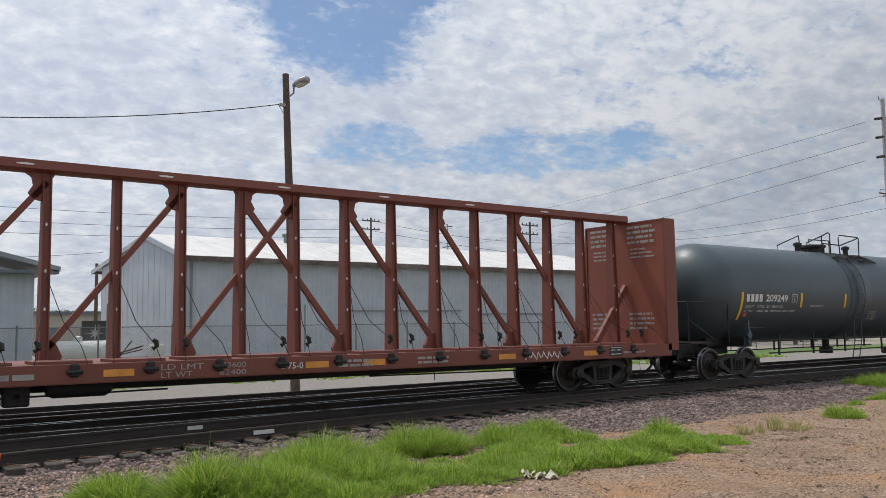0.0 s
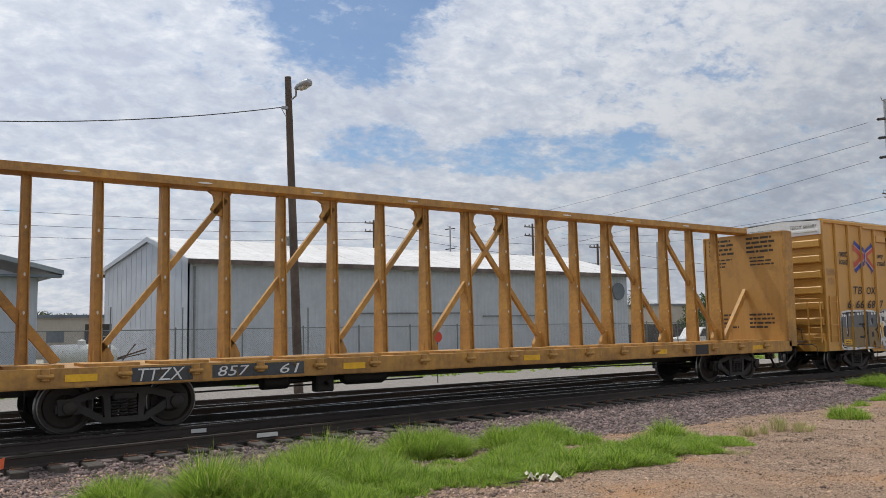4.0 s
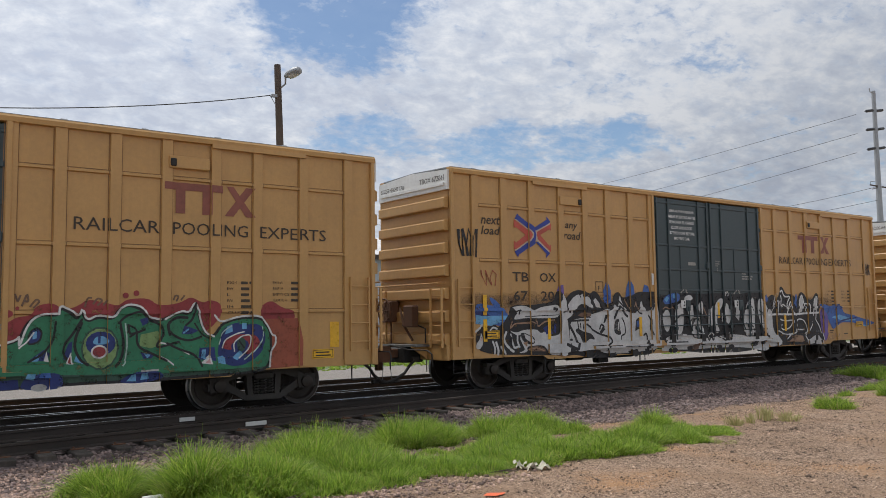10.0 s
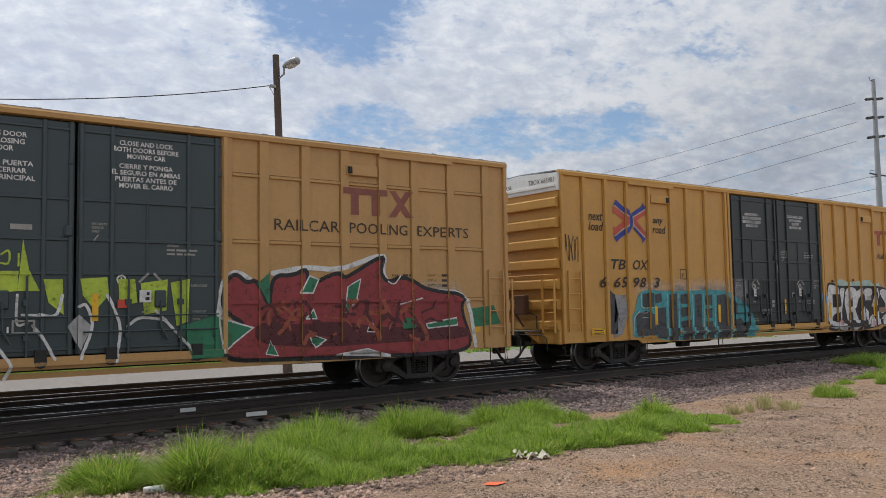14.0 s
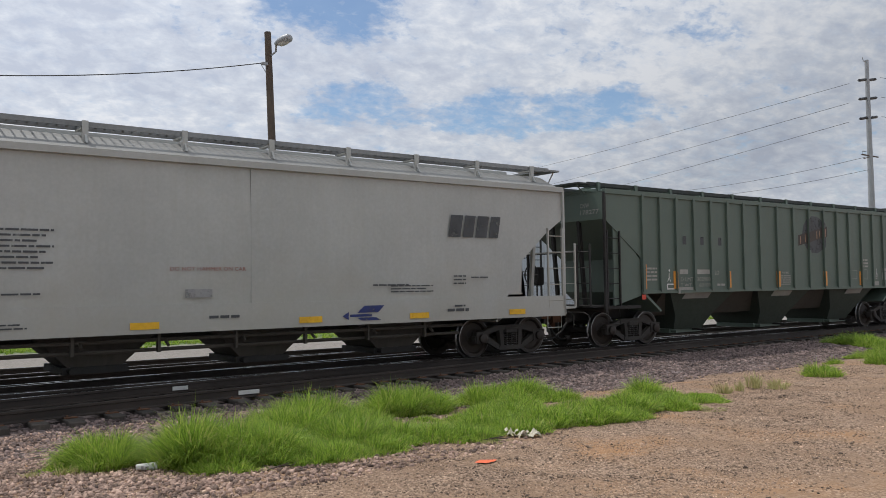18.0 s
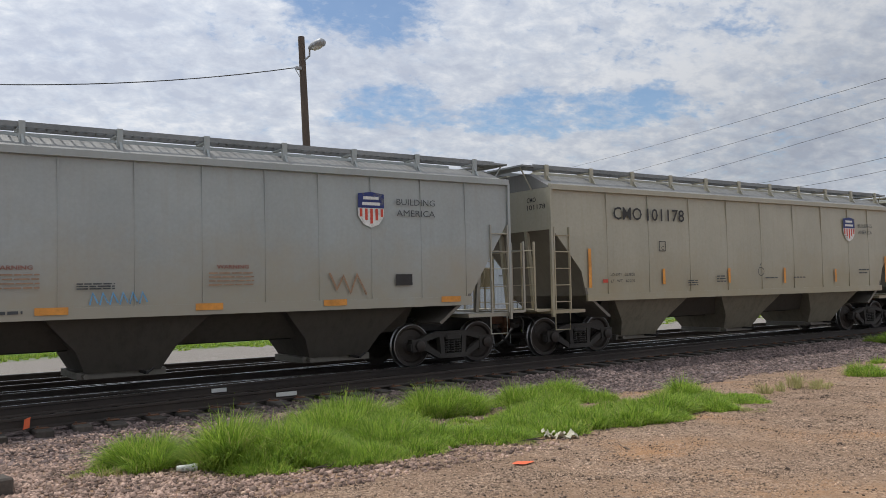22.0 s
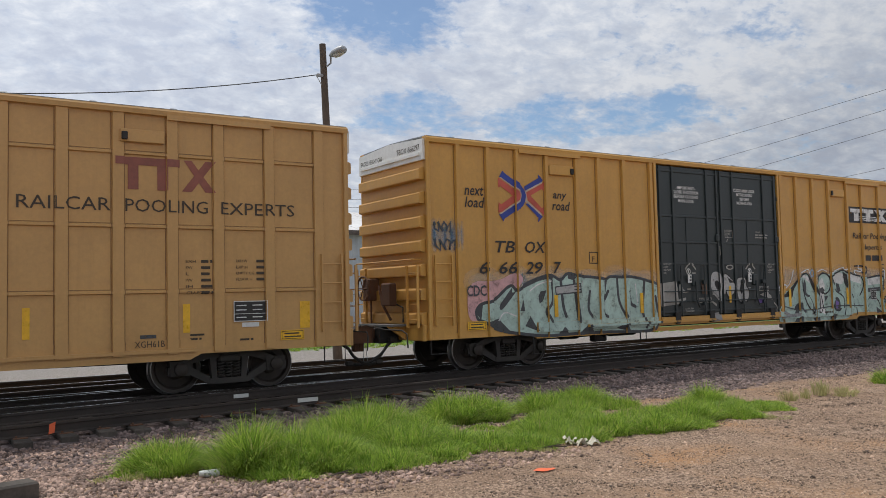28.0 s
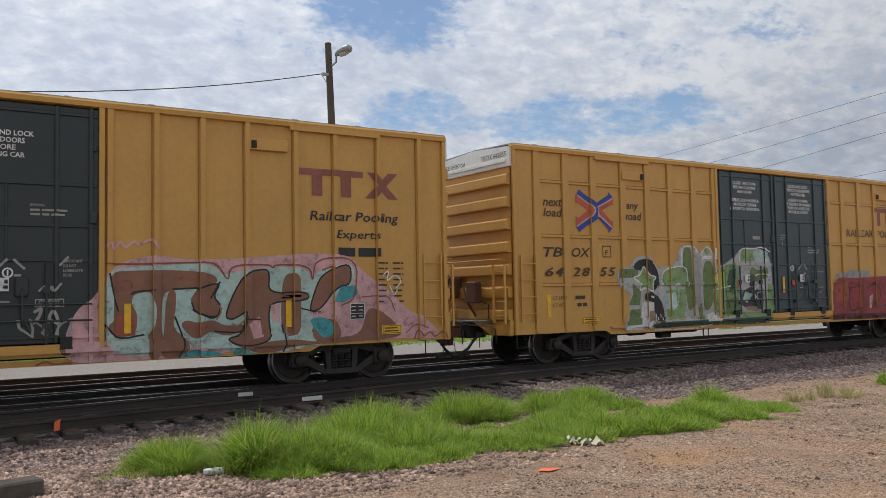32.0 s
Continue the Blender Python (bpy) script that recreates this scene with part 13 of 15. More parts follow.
def leaf_piece(c, r):
    daub(c,r,"silver",1,(3.15,2.11),(3.25,2.22),(3.63,2.28),(3.79,2.49),(4.11,2.56),(4.38,2.42),(4.58,2.23),(5.2,2.31),(5.41,2.82),(5.91,2.83),(6.11,2.55),(6.25,2.73),(6.43,2.82),(6.61,2.71),(6.68,2.35),(6.99,2.29),(7.56,2.57),(7.77,2.8),(9.04,2.74),(9.11,1.51),(8.87,0.88),(7.47,0.83),(6.11,0.82),(4.23,0.74),(3.33,0.67),(3.34,0.88),(3.51,1.18),(3.56,1.59),(3.19,1.76))
    daub(c,r,"moss",2,(3.22,1.98),(3.24,2.2),(3.86,2.2),(3.85,2))
    daub(c,r,"moss",2,(3.51,1.32),(3.68,1.59),(3.65,1.84),(3.95,1.67),(3.9,1.31))
    daub(c,r,"moss",2,(3.38,0.83),(3.58,1.21),(3.93,1.22),(3.88,0.84))
    daub(c,r,WHT,3,(3.92,0.84),(3.98,1.38),(4.34,1.38),(4.4,1.04),(4.19,0.74))
    daub(c,r,"tan",3.2,(4.16,0.88),(4.19,1.16),(4.41,1.18),(4.38,0.95))
    daub(c,r,WHT,2.5,(3.37,0.72),(3.41,0.81),(3.96,0.84),(3.99,0.72))
    daub(c,r,BLK,2.6,(3.65,2.22),(3.87,2.42),(4.15,2.46),(4.38,2.39),(4.57,2.14),(4.6,1.86),(4.43,1.65),(4.19,1.58),(4.28,1.86),(4.05,2.14))
    daub(c,r,BLK,2.6,(4.06,1.42),(4.11,1.64),(4.47,1.58),(4.7,1.35),(4.78,0.93),(4.43,0.82),(4.41,1.23),(4.26,1.41))
    daub(c,r,"leaf",3,(4.06,2.31),(4.21,2.04),(4.53,2.01),(4.32,1.86),(4.35,1.61),(4.08,1.76),(3.91,1.65),(3.96,1.86),(3.66,2),(3.93,2.04),edge=WHT,wide=0.035)
    line(c,r,WHT,5,0.04,(4.35,1.65),(4.4,1.47),(4.26,1.52))
    daub(c,r,"leaf",2,(4.68,1.77),(4.74,2.2),(5.62,2.29),(5.62,1.78),(5.42,1.74),(5.3,1.88),(5.13,1.77))
    daub(c,r,"leaf",2,(4.84,1.66),(5.55,1.7),(5.58,1.39),(5.47,0.96),(4.84,0.92))
    daub(c,r,"mint",3,(4.79,1.57),(5.12,1.62),(5.27,1.28),(5.06,1.17),(4.81,1.2))
    line(c,r,WHT,4,0.035,(4.68,1.74),(4.72,2.2),(5.64,2.31),(5.66,1.76))
    line(c,r,WHT,4,0.03,(5.13,1.77),(5.3,1.88),(5.3,1.28),(5,1.25),(5.02,1.57))
    daub(c,r,"moss",2,(5.47,2.23),(5.52,2.75),(5.82,2.77),(5.83,2.14),(5.89,1.56),(5.91,1.26),(5.65,1.09),(5.58,1.56))
    line(c,r,WHT,4,0.035,(5.45,2.26),(5.45,2.78),(5.86,2.8),(6.07,2.58))
    daub(c,r,DIM,2.4,(5.84,1.85),(5.89,2.58),(6.11,2.46),(6.15,1.7),(6.13,1.26),(5.91,1.19))
    daub(c,r,"silver",2.4,(5.51,0.98),(5.69,1.12),(5.95,1.03),(6.02,0.79),(5.55,0.78))
    daub(c,r,"moss",2.4,(5.96,1.26),(6.18,1.33),(6.2,0.89),(6.02,0.79))
    daub(c,r,"moss",2,(6.23,1.43),(6.26,2.41),(6.64,2.41),(6.7,1.84),(6.72,1.54),(6.48,1.13),(6.26,1.14))
    dot(c,r,"leaf",2.2,6.43,2.66,0.09,0.09)
    daub(c,r,WHT,3,(6.22,2.55),(6.64,2.56),(6.64,2.47),(6.22,2.46))
    line(c,r,WHT,4,0.035,(6.24,2.44),(6.2,2.64),(6.43,2.82),(6.65,2.65),(6.7,2.29),(6.82,1.62))
    daub(c,r,WHT,3,(6.24,0.84),(6.34,1.02),(6.61,1.07),(6.82,0.85))
    line(c,r,WHT,4,0.035,(6.64,1.66),(7.28,1.75))
    daub(c,r,"leaf",2,(6.63,1.54),(6.62,2.14),(7.08,2.29),(7.56,2.41),(7.66,1.83),(7.58,1.23),(7.47,0.95),(6.69,0.95))
    daub(c,r,"lime",2.6,(6.65,1.84),(6.71,2.11),(6.98,2.14),(7.01,1.69))
    daub(c,r,"darkgreen",3,(7.15,1.84),(7.26,2.17),(7.5,2.23),(7.42,1.68),(7.28,1.59))
    daub(c,r,"moss",3,(6.97,1),(7.13,1.39),(7.6,1.47),(7.66,0.98))
    line(c,r,"darkgreen",4,0.03,(7.08,2.21),(7.09,1.54),(7.25,1.16))
    daub(c,r,"leaf",2,(7.75,2.41),(7.76,2.75),(8.29,2.73),(8.32,2.42))
    daub(c,r,"mint",2.2,(8.37,2.39),(8.39,2.73),(8.93,2.67),(8.96,2.39))
    line(c,r,WHT,4,0.035,(7.7,2.41),(7.74,2.78),(8.39,2.76),(8.64,2.83),(9.03,2.68))
    daub(c,r,"moss",2.4,(8.05,1.83),(8.17,2.32),(8.5,2.14),(8.91,2.3),(8.94,1.98),(8.34,1.86))
    line(c,r,WHT,4,0.03,(8.05,1.83),(8.25,2.01),(8.6,2.08),(8.99,2.04))
    daub(c,r,"charcoal",2.6,(7.68,1.22),(7.75,1.6),(8.23,1.75),(8.66,1.51),(8.69,1.12),(8.19,1.09))
    daub(c,r,"mint",3,(7.78,1.37),(7.89,1.6),(8.22,1.52),(7.97,1.28))
    line(c,r,WHT,4,0.035,(8.22,1.58),(8.55,1.27),(8.69,1.2),(8.81,1.59),(8.58,1.83),(8.22,1.58))
    daub(c,r,"leaf",2.2,(8.69,1.2),(8.88,1.82),(9.13,1.74),(9.14,1.11),(8.92,0.88))
    daub(c,r,"tan",3.4,(7.86,1.1),(7.96,1.19),(8.35,1.18),(8.39,1.05))
    daub(c,r,"leaf",2.4,(7.47,0.83),(7.71,1.04),(8.73,1.01),(8.82,0.85))
    daub(c,r,"darkgreen",2.8,(4.23,0.71),(4.33,0.88),(6.02,0.88),(7.47,0.89),(8.97,0.91),(8.96,0.69),(6.02,0.76))
    line(c,r,WHT,4,0.03,(4.39,0.68),(5.93,0.68))
    line(c,r,WHT,4,0.03,(6.1,0.7),(6.55,0.75))
    line(c,r,WHT,4,0.03,(4.44,1.1),(4.48,0.93))
    line(c,r,WHT,4,0.03,(4.61,1.08),(4.64,0.92))


def red_piece(c, r):
    daub(c,r,"redspray",1,(12.02,1.81),(12.47,1.98),(13.06,1.94),(13.98,1.97),(15.94,2),(18.05,1.95),(18.68,1.85),(18.68,0.66),(15.81,0.66),(11.73,0.68),(11.83,1.14))
    daub(c,r,"rustred",2,(12.16,1.72),(12.75,1.84),(12.77,1.29),(12.18,1.22))
    daub(c,r,"redspray",3,(12.88,1.63),(13.5,1.71),(13.53,1.02),(12.83,0.95),edge="darkred",wide=0.05)
    daub(c,r,"darkred",2,(11.95,0.89),(18.68,0.74),(18.68,0.66),(11.94,0.7))
    daub(c,r,"pink",3,(13.93,1.36),(14.13,1.44),(14.03,1),(13.9,1.01))
    daub(c,r,"grey",1,(12.18,2.06),(13.08,2.18),(14,2.15),(13.98,1.93),(12.17,1.94))
    line(c,r,"darkred",3,0.05,(13.8,1.62),(14.28,1.79),(14.57,1.43),(14.06,1))
    line(c,r,"darkred",3,0.05,(15.08,1.7),(15.51,0.97),(16.08,1.69))
    line(c,r,"darkred",3,0.05,(16.7,0.94),(16.94,1.68),(17.63,1.39),(17.23,0.93))


def mint_end_piece(c, r):
    daub(c,r,"mint",1,(11.87,1.46),(12.24,1.58),(12.59,1.82),(12.82,1.98),(13.11,2.09),(13.38,1.88),(13.55,1.66),(13.62,1.94),(13.9,2.07),(14.26,2.02),(14.54,2.1),(14.97,2.18),(15.27,2.06),(15.69,2.03),(16.04,1.94),(16.21,1.91),(17.11,2),(17.15,1.54),(16.93,1.27),(17.2,1.17),(17.71,1.4),(17.87,1.4),(17.99,1.14),(17.94,0.77),(17.04,0.83),(15.32,0.86),(15.2,0.66),(14,0.66),(12.92,0.66),(11.69,0.66),(11.64,0.93),(11.87,1.23))
    daub(c,r,WHT,2,(12.84,1.94),(13.08,2.05),(13.36,1.81),(13.41,1.72),(13.17,1.81),(13,1.94))
    daub(c,r,WHT,2,(14.31,1.96),(14.88,2.11),(15.07,1.92),(14.93,1.69),(14.54,1.79),(14.4,1.7))
    daub(c,r,WHT,2,(15.21,2.04),(15.9,1.94),(15.98,1.72),(15.27,1.83))
    daub(c,r,WHT,2,(16.3,1.88),(17.04,1.94),(17.01,1.71),(16.32,1.67))
    daub(c,r,WHT,2,(13.63,1.72),(13.9,1.93),(14.02,1.71),(13.88,0.83),(13.64,0.95))
    daub(c,r,BLK,3,(11.91,1.46),(12.24,1.55),(12.56,1.8),(12.76,1.94),(12.71,1.82),(12.47,1.58),(12.42,1.4),(12.35,1.32),(12.3,1.4),(11.91,1.37))
    daub(c,r,"charcoal",3,(12.4,0.9),(12.53,1.15),(12.79,1.25),(12.99,0.98),(12.92,0.89),(12.75,1.07),(12.57,0.91),(12.51,0.81))
    daub(c,r,"charcoal",3,(12.9,1.51),(13,1.94),(13.1,1.73),(13.07,1.46),(13.31,1.4),(13.14,1.35))
    daub(c,r,"charcoal",3,(13.16,1.45),(13.4,1.18),(13.39,0.96),(13.21,0.86),(13.37,0.85),(13.49,1.01),(13.35,1.29))
    daub(c,r,BLK,3,(13.15,2.09),(13.38,1.83),(13.62,1.5),(13.71,1.39),(13.55,1.44),(13.35,1.67))
    daub(c,r,"charcoal",3,(13.75,1.6),(13.9,1.65),(13.99,1.54),(13.89,1.44),(13.77,1.49))
    daub(c,r,"charcoal",3,(13.97,1.38),(14.19,1.39),(14.01,1.21))
    daub(c,r,"charcoal",3,(14.34,1.03),(14.42,1.25),(14.63,1.34),(14.76,1.22),(14.78,1.01),(14.62,0.91),(14.44,0.94),edge=BLK,wide=0.03)
    daub(c,r,"purple",4,(14.44,1.12),(14.55,1.25),(14.71,1.18),(14.65,1.02),(14.52,0.98))
    daub(c,r,"charcoal",3,(14.59,1.76),(14.74,1.73),(14.82,1.53),(14.71,1.47),(14.61,1.56))
    daub(c,r,BLK,3,(14.96,2.11),(15.2,2.01),(15.25,1.69),(15.2,1.57),(15.04,1.75))
    daub(c,r,"charcoal",3,(16.23,1.58),(17,1.61),(16.97,1.49),(16.32,1.46))
    daub(c,r,"charcoal",3,(16.74,1),(17.07,0.83),(16.77,0.79))
    daub(c,r,"charcoal",3,(17.08,1.17),(17.3,1.22),(17.29,0.98),(17.14,1.02))
    daub(c,r,"grey",3,(11.84,1.02),(12.24,0.9),(12.75,0.92),(12.69,0.82),(11.91,0.8))
    daub(c,r,"charcoal",3,(12.57,0.76),(12.78,0.84),(12.92,0.66),(12.68,0.66),(12.46,0.66))
    daub(c,r,"charcoal",3,(13.37,0.74),(13.73,0.79),(13.63,0.66),(13.46,0.66))
    daub(c,r,"charcoal",3,(14.23,0.68),(14.34,0.85),(14.52,0.82),(14.38,0.66))
    line(c,r,BLK,4,0.05,(12.79,1.97),(13.15,2.09),(13.41,1.81),(13.67,1.44))
    line(c,r,BLK,4,0.05,(12.89,1.94),(13,1.3),(13.39,0.85))
    line(c,r,BLK,4,0.05,(13.6,1.88),(13.9,2.08),(14.21,2.02),(14.33,1.82),(14.25,1.54),(14.02,1.43),(13.89,1.49))
    line(c,r,BLK,4,0.04,(13.7,1.94),(13.74,1.44),(13.76,0.94))
    line(c,r,BLK,4,0.04,(13.82,1.38),(13.96,0.83))
    line(c,r,BLK,4,0.05,(14.28,1.95),(14.97,2.18),(15.23,2.06),(15.9,1.96))
    line(c,r,BLK,4,0.04,(14.31,1.93),(14.53,1.53),(14.99,1.35),(15.02,1.12),(14.91,0.78))
    line(c,r,BLK,4,0.05,(15.97,1.94),(16.09,1.77),(16.03,1.56),(15.86,1.38))
    line(c,r,BLK,4,0.04,(15.33,1.4),(15.53,1.1),(15.59,0.77))
    line(c,r,BLK,4,0.05,(16.21,1.89),(17.14,2),(17.1,1.66),(16.99,1.32))
    line(c,r,BLK,4,0.04,(16.19,1.02),(16.34,1.29),(16.61,1.37),(16.87,1.18),(16.98,0.99))
    line(c,r,BLK,4,0.05,(17.08,1.22),(17.68,1.44),(17.86,1.27),(17.91,0.77))
    line(c,r,BLK,4,0.05,(15.62,2.27),(16.05,2.29),(16.22,2.18),(16.13,2.03),(15.9,2.13))
    line(c,r,WHT,5,0.04,(11.7,1.58),(11.83,1.73),(12.02,1.74),(12.11,1.66))
    line(c,r,WHT,5,0.03,(12.11,1.64),(12.3,1.76),(12.43,1.95),(12.5,2.16))
    line(c,r,WHT,5,0.03,(12.82,2.05),(13.23,2.21),(13.29,2.05))
    line(c,r,WHT,5,0.03,(13.66,2.1),(13.91,2.18),(14.16,2.11))
    line(c,r,WHT,5,0.035,(14.31,2.06),(15.01,2.25),(15.07,2.15),(15.28,2.18))
    line(c,r,WHT,5,0.04,(15.65,2.03),(15.55,2.15),(15.97,2.09),(16.05,2.18),(15.79,2.18),(15.84,2.29))
    line(c,r,WHT,5,0.03,(17.08,2.15),(17.33,2.17),(17.29,1.9),(17.19,1.78))
    line(c,r,SKY,5,0.03,(13.36,1.94),(13.32,2.09),(13.41,2.18),(13.51,2.09),(13.43,1.96))
    line(c,r,SKY,5,0.03,(18.15,1.33),(18.32,1.38),(18.41,1.28),(18.28,1.18))
    line(c,r,"charcoal",5,0.03,(11.87,1.13),(12.92,0.96),(14.52,1.09),(16.02,1.04))


def door_piece(c, r):
    daub(c,r,"silver",2,(8.86,2),(8.94,2.11),(9.12,2.13),(9.21,2.05),(9.3,1.88),(9.25,1.79),(9.21,1.42),(9.18,1.3),(9.07,1.42),(8.9,1.56),(8.84,1.75))
    daub(c,r,BLK,3,(9,1.87),(9.12,1.9),(9.2,1.79),(9.18,1.62),(9.07,1.65),(9,1.77))
    daub(c,r,"silver",2,(9.29,2.05),(9.48,2.09),(9.87,1.8),(9.82,1.54),(9.54,1.41),(9.41,1.69),(9.38,1.49),(9.3,1.51),edge=BLK,wide=0.03)
    daub(c,r,BLK,3,(9.52,1.97),(9.82,1.82),(9.61,1.82))
    daub(c,r,"silver",3,(9.91,1.92),(10.02,1.97),(10.29,1.97),(10.31,1.72),(10.41,1.65),(10.43,1.46),(10.33,1.3),(10.14,1.25),(9.97,1.32),(9.89,1.59),edge=BLK,wide=0.03)
    daub(c,r,BLK,4,(10.08,1.81),(10.18,1.77),(10.2,1.63),(10.1,1.5),(10.02,1.63))
    dot(c,r,DIM,4,9.64,2.24,0.16,0.07)
    dot(c,r,BLK,5,9.64,2.24,0.11,0.04)
    daub(c,r,DIM,3,(7.58,1.6),(7.62,1.86),(7.69,1.82),(7.78,1.64),(8.02,1.61),(7.82,1.57))
    daub(c,r,DIM,3,(7.58,1.42),(7.85,1.46),(7.85,1.39),(7.58,1.36))
    daub(c,r,"brown",3,(8.47,1.85),(8.68,1.84),(8.69,1.52),(8.49,1.55))
    daub(c,r,DIM,3,(8.85,1.37),(9.05,1.27),(9.04,1.2),(8.88,1.3))
    daub(c,r,"purple",3,(10.82,1.35),(11.07,1.36),(11.09,1.28),(10.86,1.24))
    daub(c,r,DIM,3,(10.88,1.48),(11.17,1.56),(11.38,1.45),(11.43,1.33),(11.17,1.39))
    daub(c,r,"grey",2,(8.85,1.01),(9.12,1.05),(9.13,0.81),(8.9,0.8))
    line(c,r,DIM,4,0.03,(11.5,1.24),(11.64,1.14),(11.59,0.93))
    line(c,r,DIM,4,0.03,(11.72,1.49),(11.79,1.75),(11.89,1.64))



# stencils high on the hopper end sheets
for car, mark, number, colour in ((h2, "CNW", "178277", "dimwhite"), (h3, "UP", "95865", "black"), (h4, "CMO", "101178", "black"), (h5, "TRLX", "74140", "black")):
    for word, z in ((mark, 3.68), (number, 3.50)):
        lettering(word, (0.62, 0.62 + 0.11 * len(word), z, z + 0.12), colour, Relief(0.0), car, lift=0.006, bold=0.01).matrix_basis = pose(0, 0, 0, 0, 0, -90)


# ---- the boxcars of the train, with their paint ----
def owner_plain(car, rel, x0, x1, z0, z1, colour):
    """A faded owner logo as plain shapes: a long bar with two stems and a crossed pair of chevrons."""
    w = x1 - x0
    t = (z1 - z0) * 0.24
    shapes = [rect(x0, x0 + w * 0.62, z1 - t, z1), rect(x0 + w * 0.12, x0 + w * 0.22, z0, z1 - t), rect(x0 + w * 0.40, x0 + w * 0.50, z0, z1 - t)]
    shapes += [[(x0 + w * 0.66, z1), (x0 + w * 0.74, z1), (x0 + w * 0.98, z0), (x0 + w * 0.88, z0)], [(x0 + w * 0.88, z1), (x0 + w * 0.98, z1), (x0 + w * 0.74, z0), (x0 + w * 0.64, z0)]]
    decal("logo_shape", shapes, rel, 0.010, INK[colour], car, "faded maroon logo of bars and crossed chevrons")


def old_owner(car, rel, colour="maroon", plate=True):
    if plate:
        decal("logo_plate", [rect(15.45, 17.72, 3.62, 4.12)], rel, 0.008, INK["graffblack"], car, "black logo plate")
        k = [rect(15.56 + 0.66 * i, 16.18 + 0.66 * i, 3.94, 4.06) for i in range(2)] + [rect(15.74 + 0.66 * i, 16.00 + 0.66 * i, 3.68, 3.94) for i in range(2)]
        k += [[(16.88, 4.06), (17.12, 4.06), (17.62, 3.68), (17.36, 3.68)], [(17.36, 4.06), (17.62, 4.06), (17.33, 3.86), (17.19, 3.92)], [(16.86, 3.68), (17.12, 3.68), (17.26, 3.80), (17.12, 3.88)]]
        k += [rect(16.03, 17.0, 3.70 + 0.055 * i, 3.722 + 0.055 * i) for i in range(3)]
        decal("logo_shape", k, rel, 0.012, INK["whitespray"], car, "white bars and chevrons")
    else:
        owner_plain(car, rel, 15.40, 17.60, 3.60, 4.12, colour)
    lettering("Railcar Pooling", (15.62, 17.56, 3.07, 3.31), "black", rel, car, shear=0.15, bold=0.01)
    lettering("Experts", (16.15, 17.12, 2.74, 2.95), "black", rel, car, shear=0.15, bold=0.01)
    bars([(16.18, 17.12, 2.44, 0.17)], "black", rel, car)
    bars([(17.05, 17.3, 2.30 - 0.11 * i, 0.032) for i in range(8)] + [(17.42, 17.66, 2.30 - 0.11 * i, 0.032) for i in range(8)], "brownblack", rel, car)


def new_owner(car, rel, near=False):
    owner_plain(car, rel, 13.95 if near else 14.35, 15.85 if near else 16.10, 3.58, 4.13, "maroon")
    for word, a, b in (("RAILCAR", 12.84, 14.18), ("POOLING", 14.28, 15.64), ("EXPERTS", 15.74, 17.08)) if near else (("RAILCAR", 12.86, 14.28), ("POOLING", 14.52, 15.93), ("EXPERTS", 16.16, 17.58)):
        lettering(word, (a, b, 3.20, 3.42), "brownblack", rel, car)


A, B = RELIEF["A"], RELIEF["B"]
CONSIST = [(red_car, RED_X0), (tank, TANK_X0), (yellow_flat, YEL_X0)]

b1 = boxcar("A", "yellow high-cube boxcar with dark doors and silver graffiti", "666687", YELLOW_A)
old_owner(b1, A)
mural(b1, A, "silver and grey graffiti with dark block figures", silver_piece)
mural(b1, A, "white-edged silver and blue graffiti", wall_end_piece)
mural(b1, A, "small brown scrawled tag", lambda c, r: scrawl(c, r, "tan", 2, 0.014, 0.18, 3.15, 0.5, 0.26, 7, 3), lambda c, r: scrawl(c, r, "tan", 2, 0.014, 0.25, 2.85, 0.4, 0.25, 4, 5))
CONSIST.append((b1, 62.94))

b2 = boxcar("B", "ochre high-cube boxcar with blue and green graffiti", "664272", YELLOW_B)
new_owner(b2, B)
mural(b2, B, "blue and white block graffiti on red cloud", blue_piece)
mural(b2, B, "emerald green graffiti with black outlines", emerald_piece)
CONSIST.append((b2, 83.50))

b3 = boxcar("B", "ochre high-cube boxcar covered in white and black graffiti", "672041", YELLOW_B, upright=True)
new_owner(b3, B, True)
mural(b3, B, "long white and black graffiti across the doors", lambda c, r: haze(c, r, "dark mist", 0, 0.6, 6.8, 2.0, 0.26, 31), lambda c, r: haze(c, r, "dark mist", 0, 6.8, 15.8, 2.0, 0.24, 32), white_piece)
mural(b3, B, "black upright scrawled tag", lambda c, r: scrawl(c, r, "graffblack", 2, 0.05, 0.22, 2.98, 0.56, 0.7, 4, 6), lambda c, r: scrawl(c, r, "rustred", 1, 0.02, 0.85, 2.34, 0.5, 0.4, 3, 9))
mural(b3, B, "thin brown scrawled tag", lambda c, r: scrawl(c, r, "graffblack", 2, 0.03, 17.95, 2.9, 0.5, 0.45, 5, 7))
CONSIST.append((b3, 104.17))

b4 = boxcar("B", "ochre high-cube boxcar with brown and red graffiti", "641837", YELLOW_B)
new_owner(b4, B)
mural(b4, B, "brown, lime and red graffiti with white halo", lambda c, r: haze(c, r, "pale mist", 0, 1.0, 6.9, 2.0, 0.36, 41), lambda c, r: haze(c, r, "pale mist", 0, 12.0, 17.2, 1.95, 0.3, 42), brown_piece,
      lambda c, r: wild(c, r, ("darkred", "rustred", "darkred"), 6, 12.6, 16.4, 1.05, 1.7, 46, 43, (0.04, 0.1)), lambda c, r: wild(c, r, ("brown", "taupe", "sootbrown"), 4.6, 1.6, 6.4, 0.95, 1.8, 40, 44, (0.02, 0.05)))
